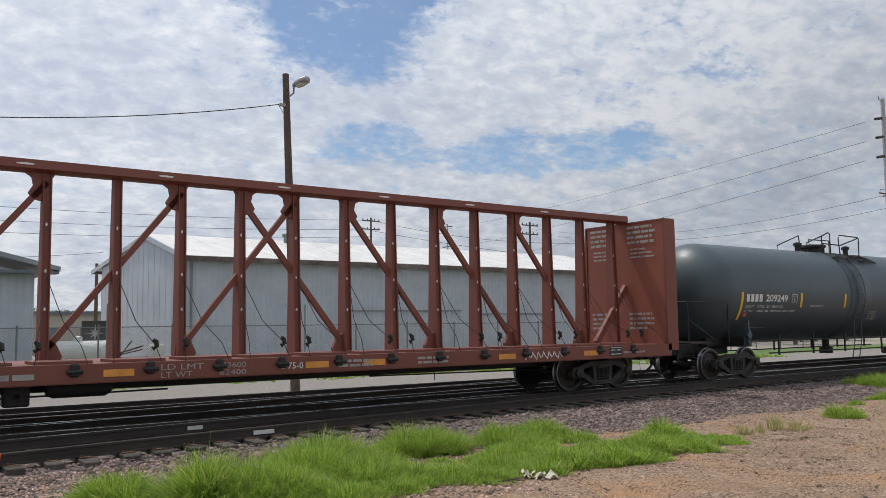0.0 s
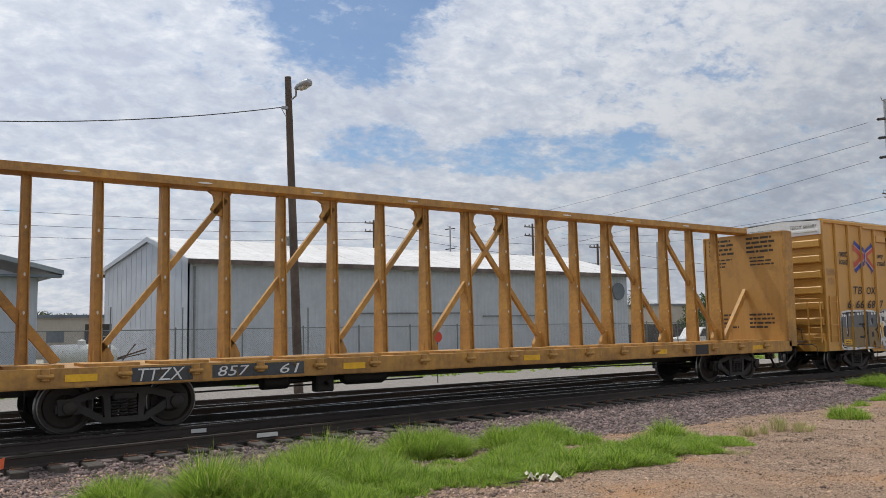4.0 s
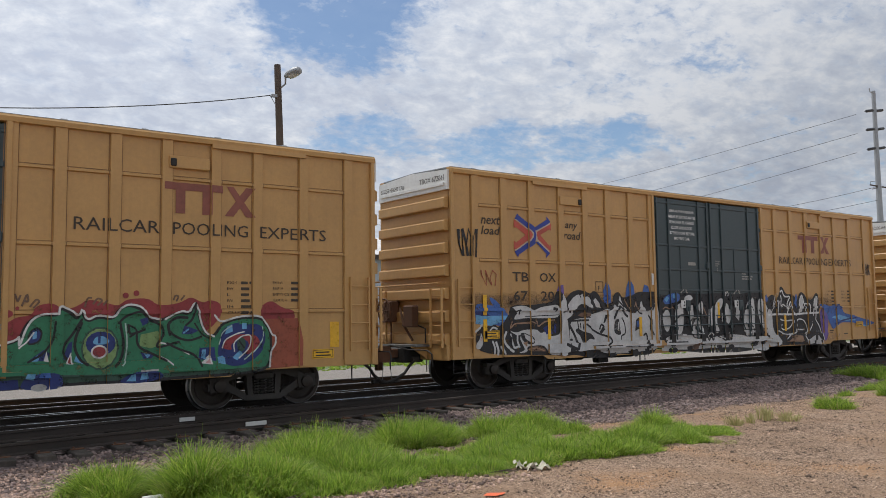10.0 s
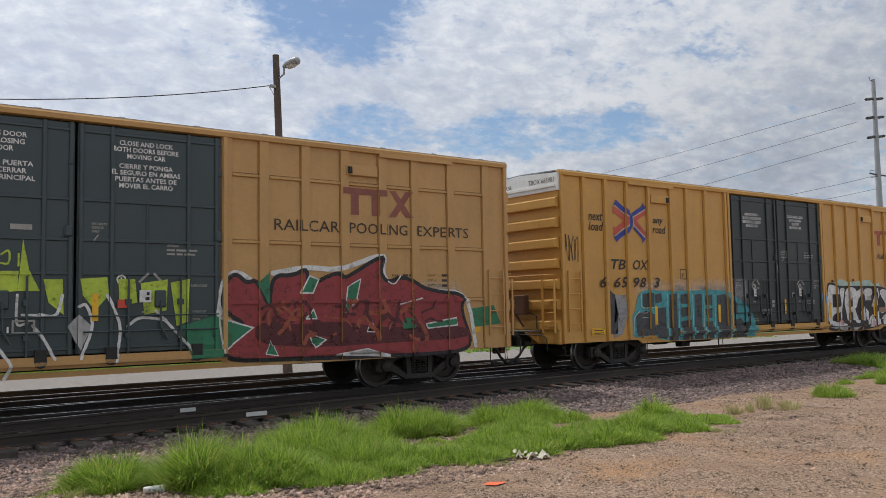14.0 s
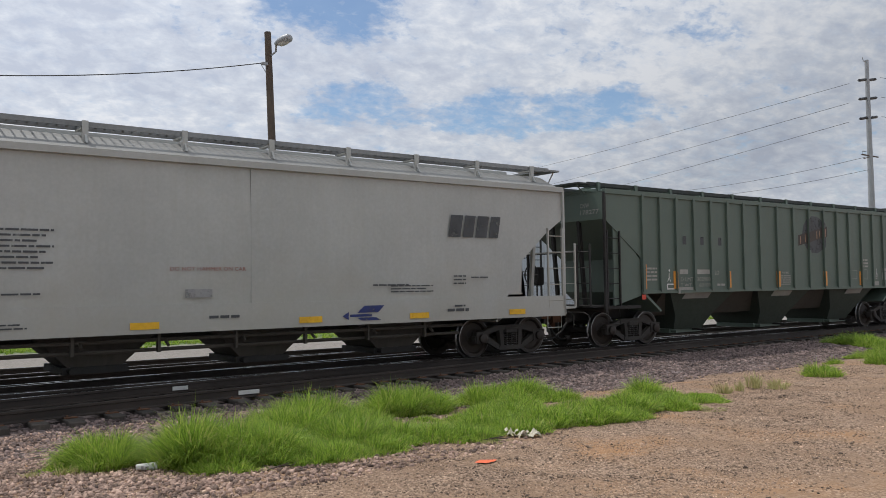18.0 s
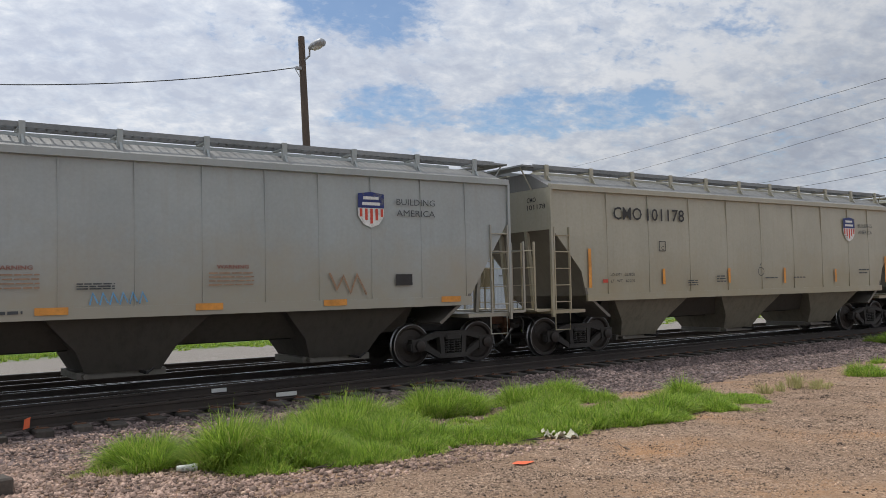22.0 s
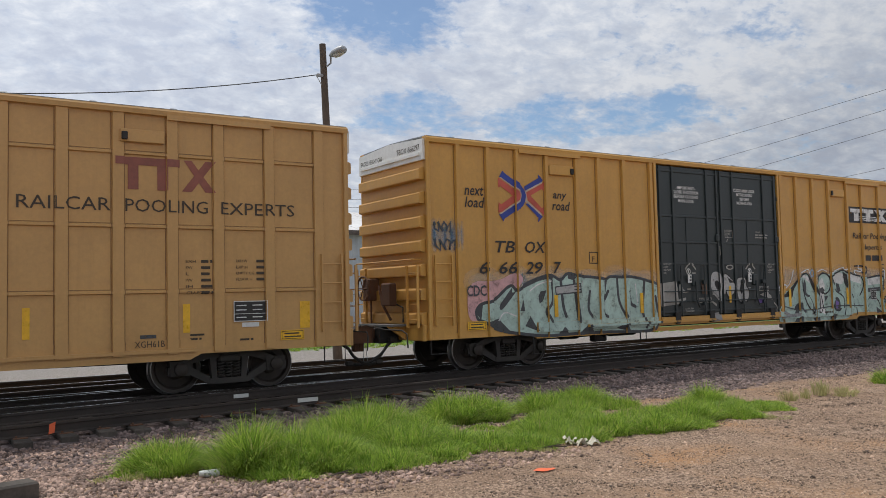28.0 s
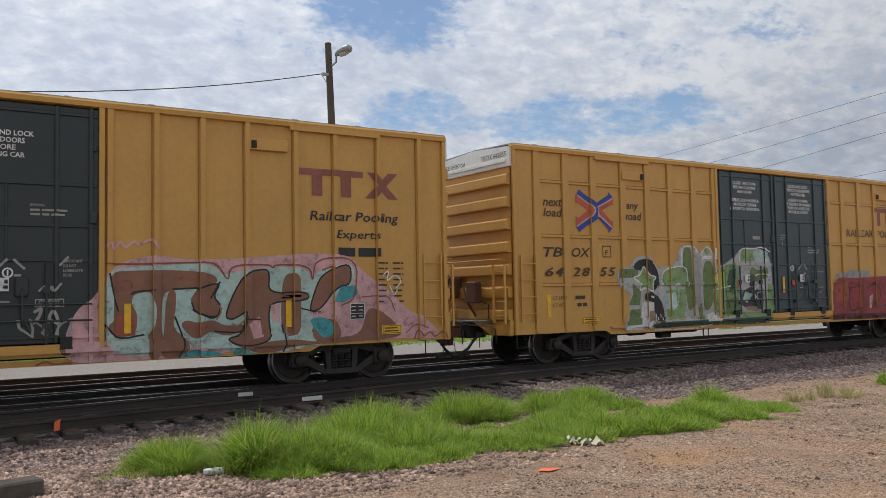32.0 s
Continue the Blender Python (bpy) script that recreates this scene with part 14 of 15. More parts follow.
mural(b4, B, "black looped scrawl near the eave", lambda c, r: line(c, r, "graffblack", 2, 0.04, *[(0.46 + 0.15 * math.cos(t), 4.02 + 0.22 * math.sin(t)) for t in [k * 0.6 for k in range(12)]]), lambda c, r: line(c, r, "graffblack", 2, 0.035, *[(0.66 + 0.12 * math.cos(t), 3.83 + 0.10 * math.sin(t)) for t in [k * 0.6 for k in range(12)]]),
      lambda c, r: scrawl(c, r, "graffblack", 2, 0.025, 0.10, 3.72, 0.5, 0.2, 4, 8))
CONSIST.append((b4, 124.85))

b5 = boxcar("A", "yellow high-cube boxcar with teal and white graffiti", "665983", YELLOW_A)
old_owner(b5, A, "rustred", False)
mural(b5, A, "teal graffiti with dark outlines and pale glow", lambda c, r: haze(c, r, "pale mist", 0, 2.9, 7.6, 2.0, 0.35, 51), teal_piece)
mural(b5, A, "white and grey graffiti with black outlines", lambda c, r: haze(c, r, "pale mist", 0, 12.2, 17.4, 2.0, 0.3, 52), pale_piece)
mural(b5, A, "brown upright scrawled tag", lambda c, r: scrawl(c, r, "brownblack", 2, 0.022, 0.15, 2.7, 0.5, 0.75, 4, 10))
CONSIST += [(b5, 145.31), (h1, H1_X0), (h2, H2_X0), (h3, H3_X0), (h4, H4_X0), (h5, H5_X0)]

b6 = boxcar("B", "clean ochre high-cube boxcar without graffiti", "640490", YELLOW_B)
new_owner(b6, B)
CONSIST.append((b6, 254.50))

b7 = boxcar("A", "yellow high-cube boxcar with pale mint graffiti", "666297", YELLOW_A)
old_owner(b7, A)
mural(b7, A, "pale blue mist behind dark letters", lambda c, r: haze(c, r, "blue mist", 0, 0.12, 0.9, 2.92, 0.34, 6))
mural(b7, A, "two dark scrawled words on pale mist", lambda c, r: scrawl(c, r, "charcoal", 3, 0.035, 0.18, 2.98, 0.48, 0.24, 4, 20), lambda c, r: scrawl(c, r, "charcoal", 3, 0.035, 0.18, 2.60, 0.6, 0.26, 4, 21))
lettering("CDC", (0.98, 1.5, 1.62, 1.86), "charcoal", A, b7, lift=0.03, bold=0.02)
mural(b7, A, "pale mint graffiti with charcoal outlines", lambda c, r: haze(c, r, "pale mist", 0, 1.2, 6.8, 1.95, 0.3, 71), mint_piece)
mural(b7, A, "silver graffiti across the dark doors", door_piece)
mural(b7, A, "pale mint graffiti with white highlights", lambda c, r: haze(c, r, "pale mist", 0, 12.0, 17.4, 1.95, 0.32, 73), mint_end_piece)
CONSIST.append((b7, 275.02))

b8 = boxcar("A", "yellow high-cube boxcar with brown and teal graffiti", "", YELLOW_A)
old_owner(b8, A, "maroon", False)
lettering("666", (1.76, 2.40, 2.06, 2.29), "white", A, b8, lift=0.030, bold=0.02)
lettering("862", (2.62, 3.26, 2.06, 2.29), "white", A, b8, lift=0.030, bold=0.02)
mural(b8, A, "navy and white feather figure", lambda c, r: daub(c, r, "navy", 1, (0.92, 4.68), (1.08, 4.60), (1.36, 4.10), (1.25, 4.04), (1.05, 4.35)), lambda c, r: line(c, r, "whitespray", 2, 0.03, (0.97, 4.6), (1.12, 4.4), (1.3, 4.1)),
      lambda c, r: line(c, r, "skyblue", 3, 0.035, (1.05, 4.58), (1.2, 4.35), (1.33, 4.14)))
mural(b8, A, "thin blue curled scrawl", lambda c, r: scrawl(c, r, "skyblue", 2, 0.022, 0.14, 4.36, 0.45, 0.32, 3, 17))
mural(b8, A, "thin grey upright scrawl", *[lambda c, r, k=k: scrawl(c, r, "grey", 2, 0.018, 0.1, 3.46 - 0.24 * k, 0.48, 0.2, 4, 14 + k) for k in range(4)])
mural(b8, A, "brown and teal graffiti with a pale mask", lambda c, r: haze(c, r, "dark mist", 0, 0.8, 7.4, 2.0, 0.32, 81), mask_piece)
mural(b8, A, "pale scrawl on the dark doors", lambda c, r: scrawl(c, r, "whitespray", 2, 0.05, 9.4, 2.0, 1.0, 0.3, 5, 15), lambda c, r: scrawl(c, r, "dimwhite", 2, 0.04, 10.6, 1.1, 0.9, 0.3, 4, 16))
mural(b8, A, "rust red and teal graffiti on pink cloud", rust_piece)
CONSIST.append((b8, 295.38))

b9 = boxcar("B", "ochre high-cube boxcar with green and red graffiti", "642855", YELLOW_A)
new_owner(b9, B)
mural(b9, B, "leaf green graffiti edged in white", leaf_piece)
lettering("LD LMT", (1.10, 1.50, 1.50, 1.58), "brownblack", B, b9, lift=0.032)
lettering("LT WT", (1.10, 1.46, 1.33, 1.41), "brownblack", B, b9, lift=0.032)
bars([(1.80, 2.16, 1.50, 0.08), (1.86, 2.16, 1.33, 0.08)], "brownblack", B, b9)
mural(b9, B, "red sprayed graffiti cloud", red_piece)
CONSIST.append((b9, 315.86))
for car, x0 in CONSIST:
    car.matrix_basis = pose(x0, TRAIN_Y, 0)


# ---- poles, wires and lamps ----
POLE_WOOD = surface("weathered pole timber", (0.075, 0.055, 0.042), (0.15, 0.115, 0.09), rough=0.9, big=1.0, small=8, streak=0.5, dirt=(0.05, 0.04, 0.03), bump=0.4, bump_scale=18)
STEEL_POLE = surface("grey galvanised pole steel", (0.30, 0.31, 0.32), (0.40, 0.41, 0.42), rough=0.5, metal=0.4)
WIRE = surface("dull cable", (0.05, 0.05, 0.05), (0.09, 0.09, 0.09), rough=0.6)
INSULATOR = surface("dark glazed insulator", (0.03, 0.032, 0.035), (0.06, 0.06, 0.065), rough=0.3)
GLASS_LENS = surface("milky lamp lens", (0.5, 0.5, 0.46), (0.62, 0.62, 0.58), rough=0.25, bump=0)


def spot(yaw, dist, z=0.0):
    return Vector((dist * math.sin(radians(yaw)), dist * math.cos(radians(yaw)), z))


def height(dist, el):
    return EYE[2] + dist * math.tan(radians(el))


def hang(a, b, sag, n=14):
    a, b = Vector(a), Vector(b)
    return [a.lerp(b, k / n) - Vector((0, 0, sag * 4 * (k / n) * (1 - k / n))) for k in range(n + 1)]


lamp = thing("street_lamp", "weathered wooden pole with a grey cobra-head lamp", "street lamp")
foot, tip = spot(26.26, 27.5, -0.35), spot(25.55, 27.5, height(27.5, 16.75))
part("pole", Solid().tube([foot.lerp(tip, k / 8) for k in range(9)], [0.155 - 0.05 * k / 8 for k in range(9)], 12), POLE_WOOD, lamp)
arm0, arm1 = spot(25.78, 27.4, height(27.4, 15.3)), spot(26.10, 27.2, height(27.2, 16.05))
part("lamp_arm", Solid().tube([arm0, arm0.lerp(arm1, 0.5) + Vector((0.08, 0, -0.05)), arm1], 0.03, 8), STEEL_POLE, lamp)
hd = (spot(26.95, 27.0, height(27.0, 16.45)) - arm1)
s = Solid()
L_ = hd.length
s.lathe([(0.03, -0.05), (0.09, 0.0), (0.16, 0.12), (0.20, 0.34), (0.17, 0.50), (0.10, 0.56), (0.0, 0.58)], 12, axis="x")
q = hd.to_track_quat("X", "Z").to_matrix().to_4x4()
part("lamp_head", s, STEEL_POLE, lamp, "grey cobra-head luminaire", m=Matrix.Translation(arm1) @ q @ Matrix.Diagonal((1.0, 1.0, 0.72, 1)))
part("lamp_lens", Solid().lathe([(0.0, 0.10), (0.13, 0.14), (0.16, 0.32), (0.12, 0.46), (0.0, 0.5)], 12, axis="x"), GLASS_LENS, lamp, m=Matrix.Translation(arm1 + Vector((0, 0, -0.07))) @ q @ Matrix.Diagonal((1.0, 0.95, 0.6, 1)))
br = spot(25.45, 27.4, height(27.4, 14.75))
part("wire_bracket", Solid().soft_box(-0.16, 0.05, -0.04, 0.04, -0.05, 0.05, 0.01).tube([(0.0, 0, -0.3), (-0.12, 0, -0.12), (-0.2, 0, 0)], 0.012, 5), STEEL_POLE, lamp, m=Matrix.Translation(br))
wire_a = thing("overhead_wire", "thin twisted service wire strung from the lamp pole", "wire")
part("cable", Solid().tube(hang(br + Vector((-0.18, 0, 0)), spot(-14.0, 28.0, height(28.0, 12.2)), 0.8, 24), 0.016, 5), WIRE, wire_a)

# the steel transmission pole and the next one up the line
def steel_tower(yaw, dist, top_el, arms, label):
    h = height(dist, top_el)
    base = spot(yaw, dist, -0.4)
    t = thing("utility_pole", label, "utility pole", m=Matrix.Translation((base.x, base.y, 0)))
    part("pole", Solid().tube([(0, 0, -0.4), (0, 0, h)], [0.34, 0.17], 12), STEEL_POLE, t)
    part("top_bracket", Solid().tube([(0, 0, h - 0.2), (-0.6, 0, h - 0.15), (-0.75, 0, h + 0.15)], 0.04, 6), STEEL_POLE, t)
    for k, el in enumerate(arms):
        z = height(dist, el)
        for sx in (-1, 1):
            a, b = Vector((sx * 0.2, 0, z - 0.15)), Vector((sx * 1.75, 0.0, z - 0.45 if sx < 0 else z + 0.15))
            ins = Solid().tube([a, b], 0.035, 6)
            for m in range(7):
                c = a.lerp(b, 0.12 + 0.11 * m)
                d = (b - a).normalized()
                ins.tube([c - d * 0.05, c + d * 0.05], 0.13, 8)
            part("insulator", ins, INSULATOR, t)
    z = height(dist, arms[-1]) - 3.6
    part("cross_arm", Solid().beam((-1.5, 0, z), (1.5, 0, z), 0.1, 0.1).beam((-1.2, 0, z - 0.35), (0, 0, z - 0.1), 0.06, 0.06).tube([(-1.4, 0, z), (-1.4, 0, z + 0.3), (-0.7, 0, z + 0.35)], 0.03, 5), POLE_WOOD, t)
    return Vector((base.x, base.y, 0))


NEAR_T, FAR_T = (64.2, 85.0), (36.5, 210.0)
steel_tower(NEAR_T[0], NEAR_T[1], 13.21, (12.15, 11.05, 9.9), "tall grey steel transmission pole with insulators")
steel_tower(FAR_T[0], FAR_T[1], 6.9, (6.75, 5.4, 4.1), "distant grey steel transmission pole")
lines = thing("overhead_wires", "three thin transmission wires against the sky", "wire")
for el0, el1, y0 in ((11.95, 6.55, 63.2), (10.8, 5.2, 63.2), (9.65, 3.9, 63.1)):
    a = spot(y0, NEAR_T[1], height(NEAR_T[1], el0))
    b = spot(FAR_T[0], FAR_T[1], height(FAR_T[1], el1))
    part("cable", Solid().tube(hang(a, b, 0.8, 18), 0.02, 5), WIRE, lines)
    part("cable", Solid().tube(hang(spot(64.9, 84.5, height(84.5, el0 + 0.15)), spot(80.0, 120.0, height(120.0, el0 - 2.6)), 1.2, 10), 0.02, 5), WIRE, lines)
for el0, el1 in ((7.5, 6.2), (6.7, 5.9)):
    part("cable", Solid().tube(hang(spot(64.1, 84.5, height(84.5, el0)), spot(44.0, 125.0, height(125.0, el1)), 1.6, 16), 0.018, 5), WIRE, lines)


def wood_pole(yaw, dist, top_el, arms=1, label="wooden utility pole with cross arms"):
    h = height(dist, top_el)
    p = thing("utility_pole", label, "utility pole", m=Matrix.Translation(spot(yaw, dist)))
    part("pole", Solid().tube([(0, 0, -0.4), (0, 0, h)], [0.17, 0.11], 10), POLE_WOOD, p)
    for k in range(arms):
        z = h - 0.4 - 1.0 * k
        part("cross_arm", Solid().beam((-1.2, 0, z), (1.2, 0, z), 0.10, 0.12), POLE_WOOD, p)
        for x in (-1.1, -0.5, 0.5, 1.1):
            part("insulator", lambda: Solid().lathe([(0.03, 0.0), (0.07, 0.06), (0.05, 0.12), (0.07, 0.16), (0.0, 0.22)], 8, axis="z"), INSULATOR, p, key="pin", m=pose(x, 0, z + 0.06))
    return p


for yaw, dist, el, n in ((31.3, 100, 7.37, 2), (42.1, 95, 6.93, 2), (46.4, 90, 5.45, 1), (57.8, 110, 3.1, 2), (13.85, 70, 4.2, 0), (60.5, 130, 3.4, 1)):
    wood_pole(yaw, dist, el, n)
pole_mid = thing("utility_pole", "slim grey steel pole with short arms", "utility pole", m=Matrix.Translation(spot(50.3, 120)))
hm = height(120, 5.4)
part("pole", Solid().tube([(0, 0, -0.4), (0, 0, hm)], [0.4, 0.2], 10), STEEL_POLE, pole_mid)
for k in range(3):
    part("insulator", Solid().beam((0.0, 0, hm - 1.0 - 1.6 * k), (1.8, 0, hm - 0.9 - 1.6 * k), 0.14, 0.14), INSULATOR, pole_mid)
street_wires = thing("overhead_wires", "thin distribution wires strung behind the sheds", "wire")
for (a0, e0), (a1, e1) in (((-6, 7.9), (31.3, 7.2)), ((-6, 7.0), (31.3, 6.6)), ((-6, 6.2), (31.3, 6.1)), ((31.3, 7.2), (46.4, 5.4)), ((31.3, 6.5), (57.8, 3.0)), ((-6, 4.6), (14.2, 4.9)), ((46.4, 5.3), (60.5, 3.3))):
    part("cable", Solid().tube(hang(spot(a0, 100, height(100, e0)), spot(a1, 100, height(100, e1)), 0.9, 14), 0.022, 4), WIRE, street_wires)

# ---- the chain-link fence before the sheds ----
FENCE = surface("dull galvanised fence", (0.16, 0.17, 0.18), (0.26, 0.27, 0.28), rough=0.6, metal=0.5, bump=0)
fence = thing("chain_link_fence", "galvanised chain-link fence with a top rail", "fence")
FY = 36.0
for i in range(26):
    part("fence_post", lambda: Solid().tube([(0, 0, -0.35), (0, 0, 1.84)], 0.035, 8).lathe([(0.045, 1.84), (0.045, 1.88), (0.0, 1.91)], 8, axis="z"), FENCE, fence, key="fpost", m=pose(-6 + 3.0 * i, FY, 0))
part("top_rail", Solid().tube([(-6, FY, 1.80), (69, FY, 1.80)], 0.022, 6), FENCE, fence)
weave = Solid()
for i in range(0, 830):
    x = -6 + i * 0.09
    for d in (-1, 1):
        weave.tube([(x, FY - 0.004 * d, -0.25), (x + d * 2.0, FY - 0.004 * d, 1.78)], 0.0028, 3, False)
tagged(part("chain_mesh", weave, FENCE, fence, "woven wire mesh", smooth=0), kind="stuff")
for i in (3, 5, 6, 8):
    part("tall_post", Solid().tube([(-6 + 3.0 * i + 0.4, FY + 0.3, -0.3), (-6 + 3.0 * i + 0.4, FY + 0.3, 2.75)], 0.03, 6), FENCE, fence)

# ---- the yard behind: tank, sign, trailer, bucket, low buildings ----
WHITE_P = surface("chalky white paint", (0.55, 0.55, 0.53), (0.72, 0.72, 0.70), rough=0.5, dirt_amt=0.3, streak=0.2, dirt=(0.35, 0.32, 0.28))
DARK_P = surface("dark sign board", (0.035, 0.03, 0.03), (0.06, 0.05, 0.05), rough=0.6)
BEIGE = surface("beige block wall", (0.36, 0.33, 0.28), (0.46, 0.43, 0.37), rough=0.85, small=6)
BROWN_FENCE = surface("dark slat fence", (0.055, 0.048, 0.042), (0.10, 0.088, 0.078), rough=0.9, streak=0.3, dirt=(0.05, 0.045, 0.04))
gas = thing("gas_tank", "white horizontal gas tank on low legs", "tank", m=pose(8.75, 38.3, 0))
part("tank", Solid().lathe([(0.0, -1.5), (0.3, -1.42), (0.5, -1.15), (0.5, 1.15), (0.3, 1.42), (0.0, 1.5)], 18, (0, 0, 0.75), "x"), WHITE_P, gas)
for x in (-0.9, 0.9):
    part("leg", Solid().box(x - 0.1, x + 0.1, -0.4, 0.4, -0.35, 0.35), CONCRETE, gas)
part("valve_dome", Solid().lathe([(0.18, 1.2), (0.18, 1.4), (0.0, 1.46)], 10, axis="z"), WHITE_P, gas)
sign = thing("yard_sign", "dark square board with a pale eight-pointed star", "sign", m=pose(9.6, 39.0, 0))
part("board", Solid().soft_box(-0.55, 0.55, -0.03, 0.03, 1.0, 2.1, 0.01), DARK_P, sign)
part("post", Solid().box(-0.5, -0.42, 0.03, 0.1, -0.35, 1.1).box(0.42, 0.5, 0.03, 0.1, -0.35, 1.1), STEEL_POLE, sign)
star = []
for k in range(8):
    t = k * math.pi / 4
    r_ = 0.42 if k % 2 == 0 else 0.30
    star.append([(r_ * math.cos(t), 1.55 + r_ * math.sin(t)), (0.1 * math.cos(t + 0.4), 1.55 + 0.1 * math.sin(t + 0.4)), (0, 1.55), (0.1 * math.cos(t - 0.4), 1.55 + 0.1 * math.sin(t - 0.4))])
decal("star", star, Relief(0.034), 0.002, INK["dimwhite"], sign)
trailer = thing("yard_trailer", "low flat trailer with scrap and a white crate", "trailer", m=pose(11.3, 39.2, 0))
part("bed", Solid().box(-1.3, 1.3, -0.8, 0.8, 0.35, 0.45), TRUCK, trailer)
for x in (-0.5, 0.5):
    part("wheel", Solid().lathe([(0.0, -0.1), (0.33, -0.1), (0.36, -0.05), (0.36, 0.05), (0.33, 0.1), (0.0, 0.1)], 16, (x, -0.85, 0.02), "y"), BLACK, trailer)
part("crate", Solid().soft_box(0.7, 1.25, -0.5, 0.2, 0.45, 1.0, 0.02), WHITE_P, trailer)
part("scrap", Solid().beam((-1.2, -0.3, 0.5), (0.5, 0.2, 0.95), 0.06, 0.06).beam((-0.9, 0.2, 0.5), (0.3, -0.4, 0.8), 0.05, 0.05).tube([(-0.6, 0, 0.48), (-0.1, -0.2, 1.2)], 0.03, 6), RUST, trailer)
bucket = thing("bucket", "white plastic bucket standing by the fence", "bucket", m=pose(10.9, 36.6, -0.3))
part("body", Solid().lathe([(0.13, 0.0), (0.16, 0.38), (0.175, 0.38), (0.175, 0.42), (0.15, 0.42), (0.12, 0.02), (0.0, 0.02)], 16, axis="z"), WHITE_P, bucket)
part("handle", Solid().tube([(0.16 * math.cos(t), 0.0, 0.38 - 0.12 * math.sin(t)) for t in [math.pi * k / 8 for k in range(9)]], 0.006, 5), STEEL_POLE, bucket)


def low_building(name, label, x0, x1, y0, y1, h, wall, doors):
    b = thing(name, label, "building")
    part("wall", Solid().box(x0, x1, y0, y1, -0.4, h), wall, b)
    part("roof", Solid().box(x0 - 0.3, x1 + 0.3, y0 - 0.3, y1 + 0.3, h, h + 0.25), TRIM, b, "dark flat roof edge")
    for x in doors:
        part("window", Solid().box(x, x + 1.4, y0 - 0.05, y0 - 0.004, 1.0, 2.0), TRIM, b)
    return b


low_building("low_building", "long low beige building far behind the yard", 9.0, 40.0, 78.0, 90.0, 3.1, BEIGE, (12.0, 15.0, 18.0))
low_building("low_building", "low tan roadside building beyond the lot", 88.0, 128.0, 74.0, 86.0, 4.2, BEIGE, (90, 96, 102, 108, 114))
slat = thing("board_fence", "dark weathered board fence along the lot", "fence")
for i in range(60):
    x = 48.5 + i * 0.9
    part("fence_board", lambda: Solid().box(0, 0.86, -0.02, 0.02, -0.35, 1.72), BROWN_FENCE, slat, key="fboard", m=pose(x, 50.0, 0))


def parked_car(label, x, y, turn, paint_mat, tall):
    c = thing("parked_car", label, "car", m=pose(x, y, -0.33, 0, 0, turn))
    h = 1.75 if tall else 1.45
    prof = [(-2.3, 0.35), (-2.3, 0.85), (-2.1, 0.98), (-1.2, 1.02), (-0.55, h - 0.08), (-0.3, h), (1.3, h), (1.75, h - 0.1), (2.15, 1.02), (2.3, 0.95), (2.3, 0.35)]
    part("body", Solid().slab(prof, -0.88, 0.88, "y"), paint_mat, c)
    part("window", Solid().slab([(-1.02, 1.04), (-0.5, h - 0.14), (0.35, h - 0.12), (0.35, 1.04)], -0.895, -0.875, "y"), INSULATOR, c, "dark side window")
    part("window", Solid().slab([(0.45, 1.04), (0.45, h - 0.12), (1.4, h - 0.12), (1.85, 1.04)], -0.895, -0.875, "y"), INSULATOR, c, "dark side window")
    for wx in (-1.4, 1.4):
        w = part("wheel", Solid().lathe([(0.0, -0.1), (0.3, -0.1), (0.34, -0.06), (0.34, 0.06), (0.3, 0.1), (0.0, 0.1)], 18, (wx, -0.82, 0.34), "y"), BLACK, c)
        part("hub", Solid().lathe([(0.0, -0.03), (0.19, -0.02), (0.19, 0.0), (0.0, 0.0)], 12, (wx, -0.92, 0.34), "y"), STEEL_POLE, w)
    part("headlight", Solid().box(-2.32, -2.2, -0.8, -0.5, 0.75, 0.9), GLASS_LENS, c)
    part("tail_light", Solid().box(2.2, 2.32, -0.85, -0.6, 0.75, 0.95), INK["red"], c)
    return c


SILVER_CAR = paint("silver car paint", (0.45, 0.45, 0.44), rough=0.3, streak=0, dirt_amt=0.1)
parked_car("white pickup-like car parked beyond the fence", 57.5, 44.0, 4, WHITE_P, True)
parked_car("silver sedan parked beyond the fence", 63.5, 45.5, -3, SILVER_CAR, False)
parked_car("tan sedan parked beyond the fence", 78.0, 47.0, 2, BEIGE, False)
red_sign = thing("stake_sign", "small red oval marker on a thin stake", "sign", m=pose(spot(35.5, 31.5).x, spot(35.5, 31.5).y, 0))
part("stake", Solid().tube([(0, 0, -0.35), (0, 0, 1.2)], 0.02, 6), TRUCK, red_sign)
part("marker", Solid().lathe([(0.0, -0.01), (0.2, -0.01), (0.2, 0.01), (0.0, 0.01)], 18, (0, -0.03, 1.35), "y"), INK["red"], red_sign)

# ---- trees ----
BARK = surface("grey brown bark", (0.07, 0.055, 0.04), (0.13, 0.105, 0.08), rough=0.95, bump=0.6, bump_scale=12)


